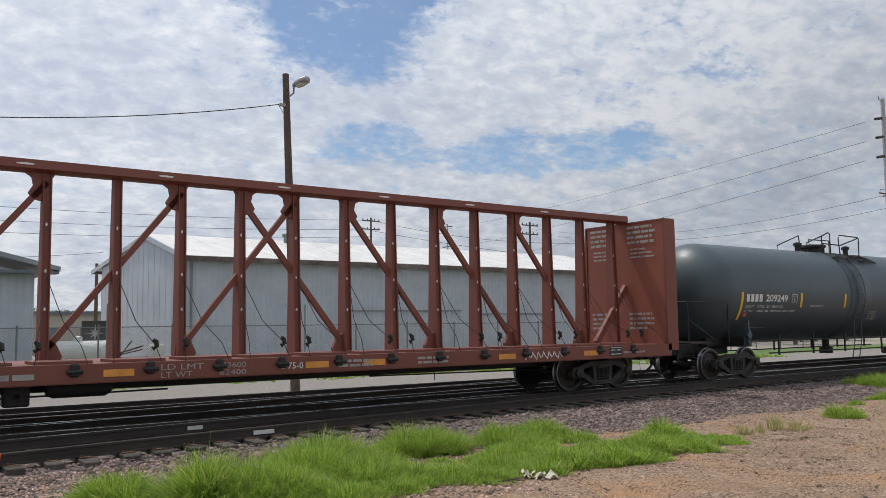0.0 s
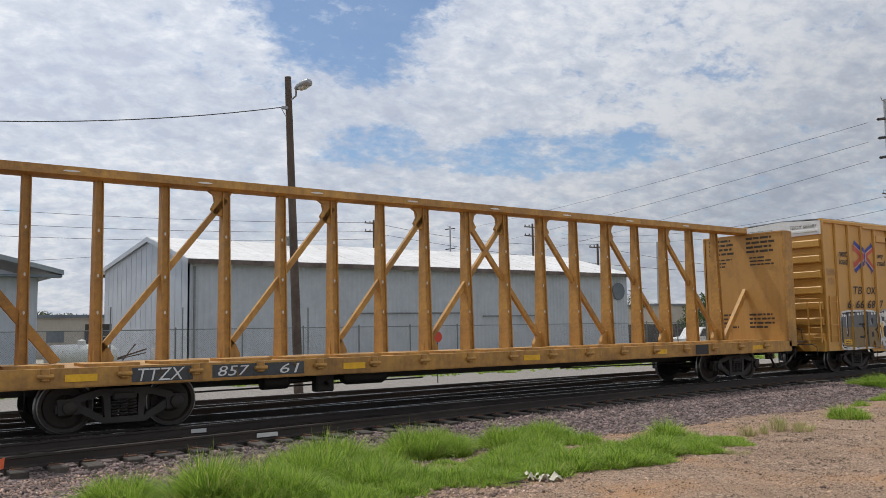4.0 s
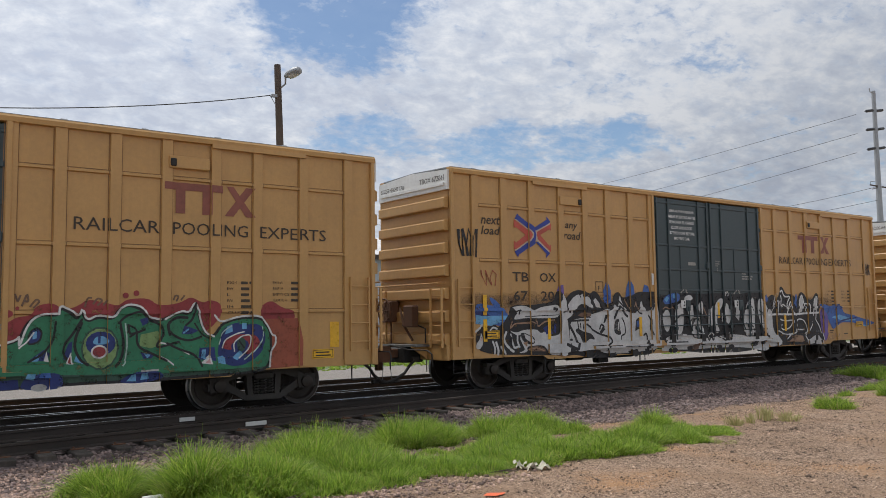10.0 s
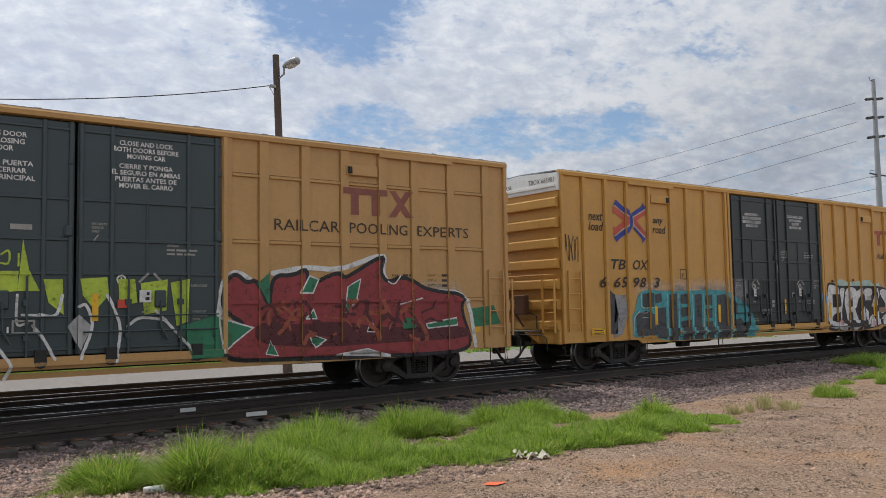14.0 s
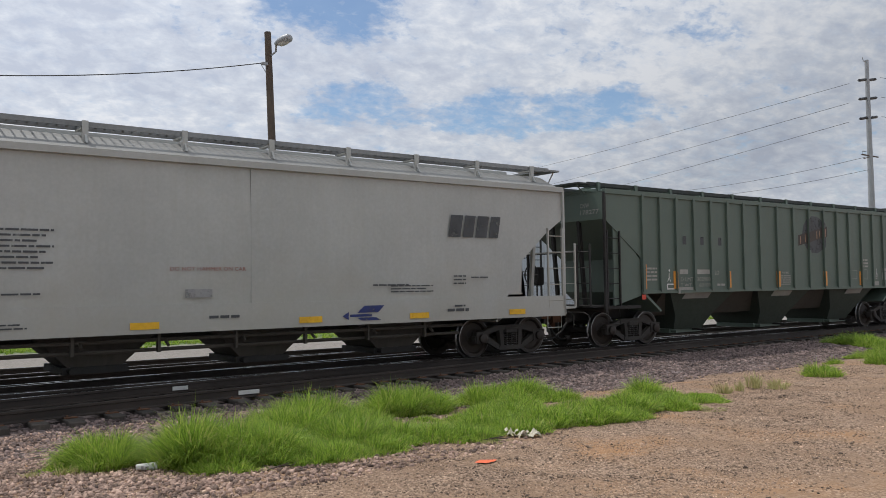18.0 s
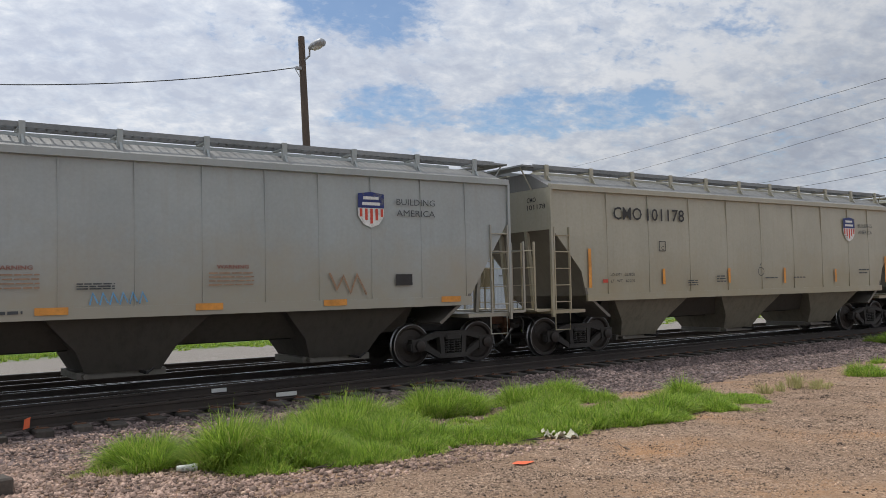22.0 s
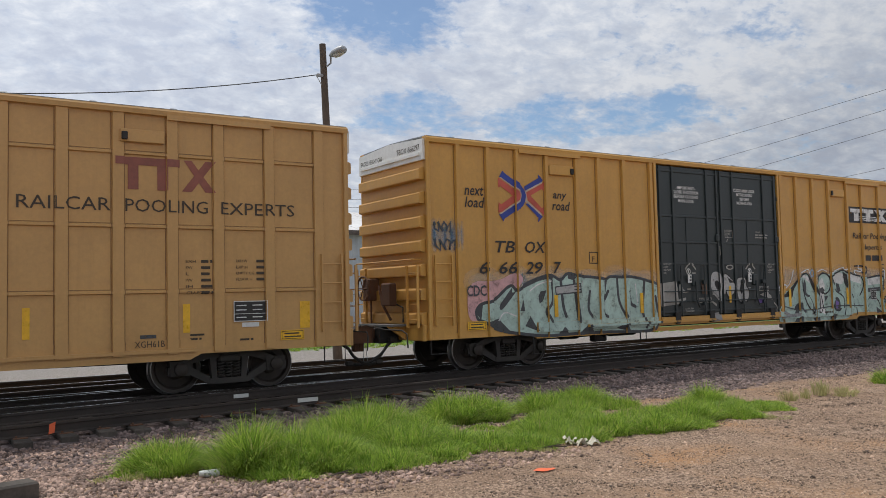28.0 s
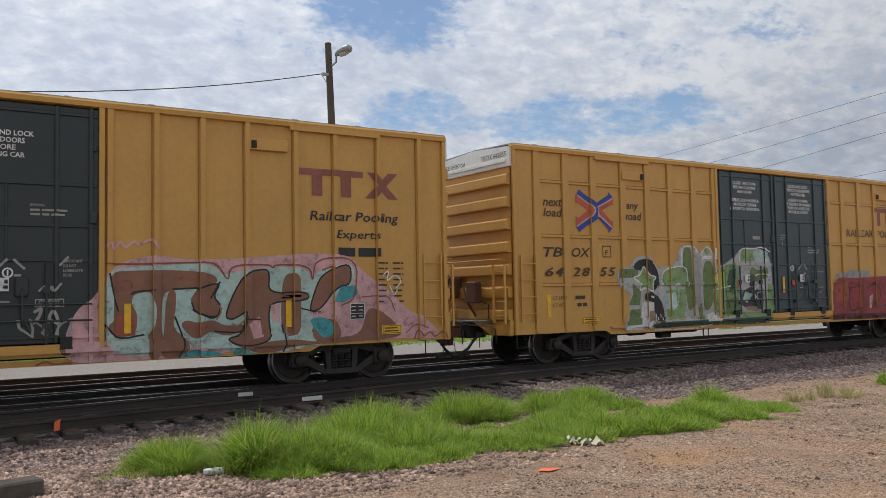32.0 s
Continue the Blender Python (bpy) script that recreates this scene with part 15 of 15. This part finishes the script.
def leafy(name, c1, c2, through_=0.35, straw=False):
    m = bpy.data.materials.new(name)
    m.use_nodes = True
    t = m.node_tree
    b = t.nodes["Principled BSDF"]
    r_ = t.nodes.new("ShaderNodeNewGeometry").outputs["Random Per Island"]
    col = ramp(t, r_, ((0.0, (*c1, 1)), (0.86, (*c2, 1)), (0.93, (c2[0] * 1.25, c2[1] * 0.95, c2[2] * 1.6, 1)), (1.0, (0.46, 0.40, 0.20, 1))) if straw else ((0.0, (*c1, 1)), (1.0, (*c2, 1))))
    t.links.new(col, b.inputs["Base Color"])
    b.inputs["Roughness"].default_value = 0.55
    tr = t.nodes.new("ShaderNodeBsdfTranslucent")
    t.links.new(col, tr.inputs[0])
    mx = t.nodes.new("ShaderNodeMixShader")
    mx.inputs[0].default_value = through_
    out = t.nodes["Material Output"]
    t.links.new(b.outputs[0], mx.inputs[1])
    t.links.new(tr.outputs[0], mx.inputs[2])
    t.links.new(mx.outputs[0], out.inputs[0])
    return m


LEAF = leafy("dull green leaves", (0.045, 0.075, 0.02), (0.10, 0.15, 0.045))
LEAF2 = leafy("grey green leaves", (0.06, 0.08, 0.04), (0.12, 0.14, 0.07))


def leaf_cloud(blobs, per, size, seed, mat):
    """Many small leaves scattered through uneven blobs (x, y, z, radius)."""
    g = np.random.default_rng(seed)
    vs = []
    for x, y, z, r_ in blobs:
        n = int(per * r_ * r_)
        d = g.normal(size=(n, 3))
        d /= np.linalg.norm(d, axis=1)[:, None]
        c = np.array([x, y, z]) + d * (r_ * g.uniform(0.45, 1.05, (n, 1))) * np.array([1, 1, 0.8])
        a, b = g.normal(size=(n, 3)), g.normal(size=(n, 3))
        a /= np.linalg.norm(a, axis=1)[:, None]
        b -= a * (a * b).sum(1)[:, None]
        b /= np.linalg.norm(b, axis=1)[:, None]
        s_ = size * g.uniform(0.6, 1.3, (n, 1))
        vs.append(np.stack([c - a * s_, c + b * s_ * 0.45, c + a * s_, c - b * s_ * 0.45], 1).reshape(-1, 3))
    v = np.concatenate(vs)
    n = len(v) // 4
    return raw_mesh("crown", v, np.arange(4 * n), np.full(n, 4), mat)


def tree(label, x, y, h, spread, seed, mat):
    r_ = random.Random(seed)
    t = thing("tree", label, "tree", m=pose(x, y, -0.35))
    s_ = Solid().tube([(0, 0, 0), (0.08, 0, h * 0.22), (0.0, 0.1, h * 0.45), (0.1, 0, h * 0.7)], [0.2, 0.16, 0.11, 0.05], 8)
    blobs = []
    for k in range(9):
        a = k * 2.4
        rr = spread * r_.uniform(0.35, 0.85)
        p = Vector((rr * math.cos(a), rr * math.sin(a), h * r_.uniform(0.42, 0.85)))
        s_.tube([(0, 0.05, h * 0.35), p * 0.6 + Vector((0, 0, h * 0.15)), p], [0.08, 0.05, 0.02], 6)
        blobs.append((p.x, p.y, p.z, spread * r_.uniform(0.28, 0.5)))
    part("trunk", s_, BARK, t)
    ob = new("crown", leaf_cloud(blobs, 420, 0.13, seed, mat))
    ob.parent = t


tree("green shade tree beside the lot", spot(53.4, 76).x, spot(53.4, 76).y, height(76, 2.3) + 0.3, 2.7, 1, LEAF)
tree("green shade tree beside the lot", spot(55.2, 84).x, spot(55.2, 84).y, height(84, 1.9) + 0.3, 2.2, 2, LEAF2)
tree("rounded green tree beyond the lot", spot(58.6, 80).x, spot(58.6, 80).y, height(80, 2.0) + 0.3, 3.0, 3, LEAF)
tree("rounded green tree beyond the lot", spot(61.5, 95).x, spot(61.5, 95).y, height(95, 2.2) + 0.3, 3.2, 4, LEAF)
tree("bushy olive tree behind the low building", spot(11.0, 96).x, spot(11.0, 96).y, height(96, 1.5) + 0.3, 2.6, 5, LEAF2)
tree("bushy olive tree behind the low building", spot(12.7, 97).x, spot(12.7, 97).y, height(97, 1.4) + 0.3, 2.3, 6, LEAF2)
palm = thing("palm_tree", "fan palm with a shaggy crown beside the warehouse", "tree", m=Matrix.Translation(spot(48.75, 80, -0.35)))
hp = height(80, 2.2)
part("trunk", Solid().tube([(0, 0, 0), (0.1, 0, hp * 0.5), (0, 0, hp)], [0.3, 0.22, 0.2], 10), BARK, palm)
fr = random.Random(8)
for k in range(30):
    a, up = k * 2.4, fr.uniform(-1.2, 1.0)
    pts = []
    for i in range(6):
        u = i / 5
        pts.append(Vector((math.cos(a) * 1.35 * u * math.cos(up * 0.6), math.sin(a) * 1.35 * u * math.cos(up * 0.6), hp + 0.1 + math.sin(up) * 1.25 * u - 0.5 * u * u)))
    f_ = Solid().tube(pts[:4], 0.02, 4)
    side = Vector((-math.sin(a), math.cos(a), 0))
    for j in range(-4, 5):
        tipv = pts[3] + (pts[5] - pts[3]) * (1.2 - 0.08 * abs(j)) + side * 0.16 * j
        f_.add([pts[3] - side * 0.03, pts[3] + side * 0.03, tipv], [(0, 1, 2)])
    part("frond", f_, LEAF2, palm, smooth=0)

# a hedge-like far belt of scrub along the horizon
g = np.random.default_rng(5)
belt = [(x, 150 + g.uniform(-25, 60), 0.6 + g.uniform(0, 0.8), g.uniform(1.4, 2.6)) for x in np.arange(-60, 330, 4.5)]
scrub = new("far_scrub", leaf_cloud(belt, 60, 0.34, 6, LEAF2))
tagged(scrub, "low dusty scrub and trees along the skyline", "shrubs", kind="stuff")

# ---- grass, weeds, stones ----
GRASS = leafy("fresh green grass", (0.085, 0.185, 0.020), (0.46, 0.63, 0.095), 0.5, True)
DRY = leafy("dry straw grass", (0.36, 0.36, 0.15), (0.54, 0.49, 0.24), 0.4)


def blades(clumps, density, mat, name, seed, thick=1.0, splay=1.0):
    """Long tapering blades that rise in tufts from the ground, lean out and droop (x, y, radius, height)."""
    gg = np.random.default_rng(seed)
    per = 26
    cs, hs, ds = [], [], []
    for x, y, r_, h in clumps:
        m = int(density * r_ * r_ * math.pi / per) + 1
        a, q_ = gg.uniform(0, 2 * math.pi, m), np.sqrt(gg.uniform(0, 1, m))
        rim = r_ * (1 + 0.14 * np.sin(3 * a + x * 5) + 0.10 * np.sin(7 * a + y * 3))
        px, py = x + rim * q_ * np.cos(a), y + rim * q_ * np.sin(a)
        tall = 1.22 * h * (1.0 - 0.60 * q_ ** 2.4) * gg.uniform(0.66, 1.12, m) * (0.92 + 0.22 * np.sin(px * 11 + 1) * np.sin(py * 12))
        lean = np.stack([np.cos(a), np.sin(a)], 1) * (0.04 + 0.50 * q_[:, None] ** 1.6) + gg.normal(0, 0.17, (m, 2))
        root = np.repeat(np.stack([px, py], 1), per, 0)
        off = gg.normal(0, 0.030, (m * per, 2))
        cs.append(root + off)
        hs.append(np.repeat(tall, per) * gg.uniform(0.50, 1.02, m * per))
        ds.append((np.repeat(lean, per, 0) + off * 9.0 + gg.normal(0, 0.30, (m * per, 2))) * splay)
    c, h, d = np.concatenate(cs), np.concatenate(hs), np.concatenate(ds)
    n = len(c)
    z = np.array([ground_z(float(x), float(y)) for x, y in c]) - 0.015
    w = gg.uniform(0.0022, 0.0046, n) * thick
    t = gg.uniform(0, 2 * math.pi, n)
    sx, sy = np.cos(t) * w, np.sin(t) * w
    lean = np.minimum(np.hypot(d[:, 0], d[:, 1]), 1.6)
    v = np.empty((n, 7, 3))
    for k, (u, wide) in enumerate(((0.0, 0.8), (0.45, 1.0), (0.80, 0.7))):
        m = c + d * (h * 0.95 * u ** 1.9)[:, None]
        up = z + h * (u - 0.36 * lean * u ** 2.4)
        v[:, 2 * k] = np.stack([m[:, 0] - sx * wide, m[:, 1] - sy * wide, up], 1)
        v[:, 2 * k + 1] = np.stack([m[:, 0] + sx * wide, m[:, 1] + sy * wide, up], 1)
    m = c + d * (h * 0.95)[:, None]
    v[:, 6] = np.stack([m[:, 0], m[:, 1], z + h * (1.0 - 0.42 * lean)], 1)
    base = np.arange(n)[:, None] * 7
    loops = np.concatenate([base + np.array(f) for f in ((0, 1, 3, 2), (2, 3, 5, 4), (4, 5, 6))], 1).ravel()
    ob = new(name, raw_mesh(name, v.reshape(-1, 3), loops, np.tile([4, 4, 3], n), mat))
    return ob


MOUNDS = ((2.60, 9.50, 0.38, 0.46), (3.36, 8.92, 0.40, 0.64), (3.78, 8.80, 0.42, 0.56), (4.10, 8.60, 0.46, 0.46), (5.02, 10.10, 0.40, 0.56), (5.45, 10.05, 0.46, 0.62), (4.85, 9.45, 0.46, 0.52), (5.20, 8.90, 0.52, 0.42),
          (5.80, 9.50, 0.40, 0.38), (7.20, 10.78, 0.50, 0.52), (7.70, 10.70, 0.46, 0.48), (8.95, 10.75, 0.40, 0.44), (9.70, 10.66, 0.46, 0.46), (10.68, 8.85, 0.30, 0.42), (9.34, 8.10, 0.42, 0.34), (7.85, 8.15, 0.40, 0.30))
LAWN = ((3.55, 8.42, 0.40, 0.24), (2.25, 9.50, 0.26, 0.16), (4.55, 8.20, 0.46, 0.26), (5.30, 8.25, 0.46, 0.22), (5.75, 8.60, 0.46, 0.28), (6.10, 8.20, 0.40, 0.22), (6.45, 8.00, 0.38, 0.20), (6.35, 8.80, 0.36, 0.16),
        (7.00, 8.45, 0.46, 0.24), (7.45, 8.95, 0.46, 0.26), (6.95, 9.60, 0.24, 0.12), (8.00, 9.25, 0.46, 0.26), (8.55, 9.60, 0.42, 0.28), (9.05, 10.10, 0.42, 0.30), (9.9, 10.0, 0.40, 0.22), (7.20, 7.95, 0.36, 0.22), (8.45, 7.85, 0.42, 0.28), (8.55, 8.50, 0.42, 0.22),
        (9.25, 8.75, 0.42, 0.22), (9.85, 8.30, 0.44, 0.26), (10.15, 7.90, 0.38, 0.22), (10.5, 8.35, 0.42, 0.22), (11.1, 8.15, 0.42, 0.14), (11.1, 8.75, 0.36, 0.18), (11.6, 8.45, 0.36, 0.10), (8.95, 7.75, 0.36, 0.20))
for i, c in enumerate(MOUNDS + LAWN):
    ob = blades([c], 14000 if c in MOUNDS else 9500, GRASS, "grass_clump", 30 + i)
    tagged(ob, "tall mound of fresh green grass on the gravel" if c in MOUNDS else "low spreading clump of fresh green grass", "grass", "grass clumps by the track", "stuff")
for i, c in enumerate(((16.05, 8.85, 0.34, 0.36), (16.35, 8.95, 0.22, 0.30), (19.0, 10.2, 0.17, 0.22), (19.25, 9.20, 0.34, 0.36), (19.8, 9.35, 0.4, 0.36), (21.4, 10.7, 0.42, 0.24), (25.5, 12.8, 0.9, 0.4), (23.6, 11.2, 0.5, 0.3))):
    tagged(blades([c], 5200, GRASS, "grass_clump", 70 + i), "small green grass tuft on the gravel", "grass", "grass clumps by the track", "stuff")
weeds = blades([(12.26, 8.45, 0.16, 0.30), (12.65, 8.42, 0.15, 0.24), (13.1, 8.5, 0.2, 0.30), (13.4, 8.5, 0.15, 0.32), (13.35, 8.1, 0.2, 0.24), (13.8, 8.4, 0.2, 0.16), (2.1, 9.3, 0.3, 0.14), (6.7, 9.4, 0.5, 0.07), (11.6, 9.6, 0.5, 0.06), (6.4, 7.62, 0.3, 0.06),
                (10.4, 7.35, 0.3, 0.07), (9.9, 9.5, 0.3, 0.10), (8.3, 10.1, 0.3, 0.08), (3.0, 8.25, 0.3, 0.06)], 900, DRY, "dry_weeds", 90, 1.5, 0.7)
tagged(weeds, "thin straw-coloured weeds on the gravel", "weeds", kind="stuff")
far_grass = blades([(x, 31.5 + 2.5 * math.sin(x * 1.7), 1.6, 0.22) for x in np.arange(-4, 46, 1.9)], 240, GRASS, "grass_strip", 99, 2.2)
tagged(far_grass, "uneven green grass strip before the fence", "grass", kind="stuff")


def stones(count, xs, ys, size, mat, name, seed, keep=None, dz=0.0):
    """Broken stones scattered over the ground: skewed boxes, turned at random."""
    gg = np.random.default_rng(seed)
    px, py = gg.uniform(*xs, count), gg.uniform(*ys, count)
    if keep is not None:
        k = keep(px, py, gg)
        px, py = px[k], py[k]
    n = len(px)
    pz = np.array([ground_z(float(a), float(b)) for a, b in zip(px, py)]) + dz
    cube = np.array([(x, y, z) for z in (-1, 1) for y in (-1, 1) for x in (-1, 1)], float)
    v = cube[None] * gg.uniform(0.55, 1.0, (n, 8, 3))
    v *= (size * gg.uniform(0.45, 1.25, n) ** 1.3)[:, None, None] * gg.uniform(0.6, 1.0, (n, 1, 3))
    q_ = gg.normal(size=(n, 4))
    q_ /= np.linalg.norm(q_, axis=1)[:, None]
    w, x, y, z = q_.T
    R_ = np.stack([1 - 2 * (y * y + z * z), 2 * (x * y - z * w), 2 * (x * z + y * w), 2 * (x * y + z * w), 1 - 2 * (x * x + z * z), 2 * (y * z - x * w),
                   2 * (x * z - y * w), 2 * (y * z + x * w), 1 - 2 * (x * x + y * y)], 1).reshape(n, 3, 3)
    v = np.einsum("nij,nkj->nki", R_, v) + np.stack([px, py, pz], 1)[:, None]
    f = np.array([(0, 2, 3, 1), (4, 5, 7, 6), (0, 1, 5, 4), (2, 6, 7, 3), (0, 4, 6, 2), (1, 3, 7, 5)])
    loops = (np.arange(n)[:, None, None] * 8 + f).ravel()
    return new(name, raw_mesh(name, v.reshape(-1, 3), loops, np.full(6 * n, 4), mat))


STONE = surface("broken ballast stone", (0.085, 0.060, 0.054), (0.28, 0.208, 0.186), rough=0.9, big=3.0, small=20, bump=0.3, per_island=0.55)
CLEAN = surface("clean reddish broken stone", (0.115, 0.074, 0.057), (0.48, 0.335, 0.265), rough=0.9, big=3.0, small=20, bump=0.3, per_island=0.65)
PEBBLE = surface("dusty pebble", (0.075, 0.050, 0.036), (0.54, 0.385, 0.275), rough=0.95, big=3.0, small=20, bump=0.3, per_island=0.6)
near_ballast = stones(26000, (-1.5, 30), (10.6, 14.6), 0.036, STONE, "ballast_stones", 1, lambda x, y, gg: (y > 10.9 + 0.5 * np.sin(x * 1.3) + gg.normal(0, 0.35, len(x))) & (y < np.minimum(15.4, 15.45 - 0.00204 * (35.5 - np.minimum(x, 35)) ** 2 - 0.25)))
tagged(near_ballast, "reddish grey broken ballast stones beside the rail", "gravel", kind="stuff")
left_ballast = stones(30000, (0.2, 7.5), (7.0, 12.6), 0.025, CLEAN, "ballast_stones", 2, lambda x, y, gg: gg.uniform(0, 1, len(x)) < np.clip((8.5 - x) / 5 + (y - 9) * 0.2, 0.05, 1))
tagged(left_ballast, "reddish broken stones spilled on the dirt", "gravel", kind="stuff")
mid_ballast = stones(9000, (-4, 34), (13.0, 22.4), 0.034, STONE, "ballast_stones", 3, None, -0.015)
tagged(mid_ballast, "oily dark ballast stones between the rails", "gravel", kind="stuff")
pebbles = stones(42000, (1.0, 20), (3.8, 11.2), 0.0115, PEBBLE, "pebbles", 4, lambda x, y, gg: (x < y * 2.6 + 2) & (gg.uniform(0, 1, len(x)) < 0.35 + 0.6 * (np.sin(x * 0.9 + y) * np.sin(y * 1.1 - x * 0.3) > -0.1)))
tagged(pebbles, "loose grey and brown pebbles on the dirt", "gravel", kind="stuff")
lumps = stones(4200, (1.5, 18), (4.0, 10.4), 0.021, PEBBLE, "pebbles", 14, lambda x, y, gg: (x < y * 2.4 + 2) & (gg.uniform(0, 1, len(x)) < 0.15 + 0.85 * (np.sin(x * 0.8 + 2) * np.sin(y * 1.3 - x * 0.4) > 0.1)), -0.006)
tagged(lumps, "scattered larger stones and dirt lumps", "gravel", kind="stuff")
grit = stones(60000, (2.0, 14), (4.2, 8.6), 0.0062, PEBBLE, "grit", 15, lambda x, y, gg: x < y * 1.7 + 1)
tagged(grit, "fine grit and gravel on the dirt", "gravel", kind="stuff")
big_pebbles = stones(900, (1.0, 24), (4.2, 11.5), 0.024, PEBBLE, "pebbles", 5)
tagged(big_pebbles, "larger stones scattered on the dirt", "gravel", kind="stuff")

# ---- litter ----
PAPER = surface("creamy crumpled paper", (0.55, 0.50, 0.38), (0.72, 0.68, 0.56), rough=0.8, small=30)
cup = thing("paper_cup", "white paper cup lying on its side in the grass edge", "cup", m=pose(2.76, 8.88, ground_z(2.76, 8.88) + 0.045, 0, 0, -22))
part("cup_body", Solid().lathe([(0.0, 0.0), (0.030, 0.0), (0.044, 0.20), (0.048, 0.205), (0.044, 0.21), (0.040, 0.20), (0.027, 0.01)], 18, axis="x"), WHITE_P, cup)
decal("print_marks", [rect(0.05, 0.075, -0.015, 0.015), rect(0.09, 0.13, -0.012, 0.01), rect(0.06, 0.12, -0.025, -0.02)], Relief(0.036), 0.002, INK["grey"], cup)
rag = thing("crumpled_paper", "pale crumpled papers lying on the dirt", "litter", m=pose(6.92, 7.62, ground_z(6.92, 7.62), 0, 0, -30))
gr = random.Random(3)
for k in range(6):
    n_, s_ = 6, Solid()
    cx_, cy_ = gr.uniform(-0.18, 0.22), gr.uniform(-0.12, 0.12)
    sz = gr.uniform(0.05, 0.11)
    for i in range(n_):
        for j in range(n_):
            s_.v.append((cx_ + (i / (n_ - 1) - 0.5) * 2 * sz, cy_ + (j / (n_ - 1) - 0.5) * 1.4 * sz, 0.02 + abs(gr.gauss(0, 0.022)) + 0.03 * math.sin(i * 1.3 + k)))
    s_.f += [(i * n_ + j, i * n_ + j + 1, (i + 1) * n_ + j + 1, (i + 1) * n_ + j) for i in range(n_ - 1) for j in range(n_ - 1)]
    part("sheet", s_, PAPER, rag, smooth=0)
ORANGE = surface("fluorescent orange marking", (0.75, 0.12, 0.04), (0.85, 0.18, 0.07), rough=0.7)
flag = thing("marker_flag", "small orange marker flag beside the rail", "marker flag", m=pose(1.93, 13.05, ground_z(1.93, 13.05)))
part("stake", Solid().tube([(0, 0, 0), (0.015, 0, 0.22)], 0.004, 5), TRUCK, flag)
part("cloth", Solid().slab([(0.0, 0.08), (0.085, 0.10), (0.10, 0.25), (0.02, 0.22)], -0.003, 0.003, "y"), ORANGE, flag)
flag2 = thing("marker_flag", "small orange marker flag beside the rail", "marker flag", m=pose(25.4, 13.3, ground_z(25.4, 13.3)))
part("cloth", Solid().slab([(0.0, 0.04), (0.16, 0.06), (0.18, 0.2), (0.02, 0.17)], -0.003, 0.003, "y").tube([(0, 0, 0), (0, 0, 0.18)], 0.004, 5), ORANGE, flag2)
blot = thing("paint_mark", "smudged orange paint mark on the dirt", "paint mark", m=pose(5.58, 6.68, ground_z(5.58, 6.68) + 0.012))
gr = random.Random(6)
part("paint", Solid().add([(0, 0, 0.006)] + [(gr.uniform(0.06, 0.16) * math.cos(k * 0.45), gr.uniform(0.04, 0.10) * math.sin(k * 0.45), 0.002) for k in range(14)], [(0, k + 1, (k + 1) % 14 + 1) for k in range(14)]), ORANGE, blot, smooth=0)
beam = thing("old_timber", "dark weathered timber lying on the gravel", "timber", m=pose(0.62, 8.95, ground_z(0.62, 8.95), 0, 0, 12))
part("timber", Solid().soft_box(-0.75, 0.62, -0.13, 0.13, -0.02, 0.17, 0.02), TIE, beam)
for x, y, t in ((5.0, 8.05, 20), (6.5, 7.6, -30), (3.9, 7.9, 5)):
    tw = thing("dry_twig", "thin dark dry twig on the dirt", "twig", m=pose(x, y, ground_z(x, y) + 0.015, 0, 0, t))
    part("stem", Solid().tube([(-0.16, 0, 0), (0, 0.02, 0.02), (0.15, 0, 0.01), (0.2, 0.03, 0.04)], [0.008, 0.009, 0.006, 0.003], 5).tube([(0.0, 0.02, 0.02), (0.08, -0.05, 0.05)], 0.004, 4), BARK, tw)


# ---- the train's way: metres run by each second (it gains a little speed) ----
SPEED = ((0, 9.341), (4, 9.198), (8, 9.359), (12, 9.426), (16, 9.543), (20, 9.855), (24, 9.505), (28, 9.707), (32, 9.643))


def run_by(t):
    s = 0.13 * max(0.0, 1.0 - t) ** 2
    for (a, u), (b, w) in zip(SPEED, SPEED[1:]):
        if t <= a:
            break
        e = min(t, b)
        ve = u + (w - u) * (e - a) / (b - a)
        s += (u + ve) / 2 * (e - a)
    return s


def motions():
    for car, x0 in CONSIST:
        walk(car, [(t, pose(x0 - run_by(t), TRAIN_Y, 0)) for t in (0, 0.25, 0.5, 0.75, 1, 1.5) + tuple(range(2, 33, 2))])
    times = [k / 20 for k in range(641)]
    turns = [math.degrees(run_by(t) / WHEEL_R) for t in times]
    for w in WHEELSETS:
        x, z = w.location.x, w.location.z
        walk(w, [(t, pose(x, 0, z, 0, -a, 0)) for t, a in zip(times, turns)])


motions()
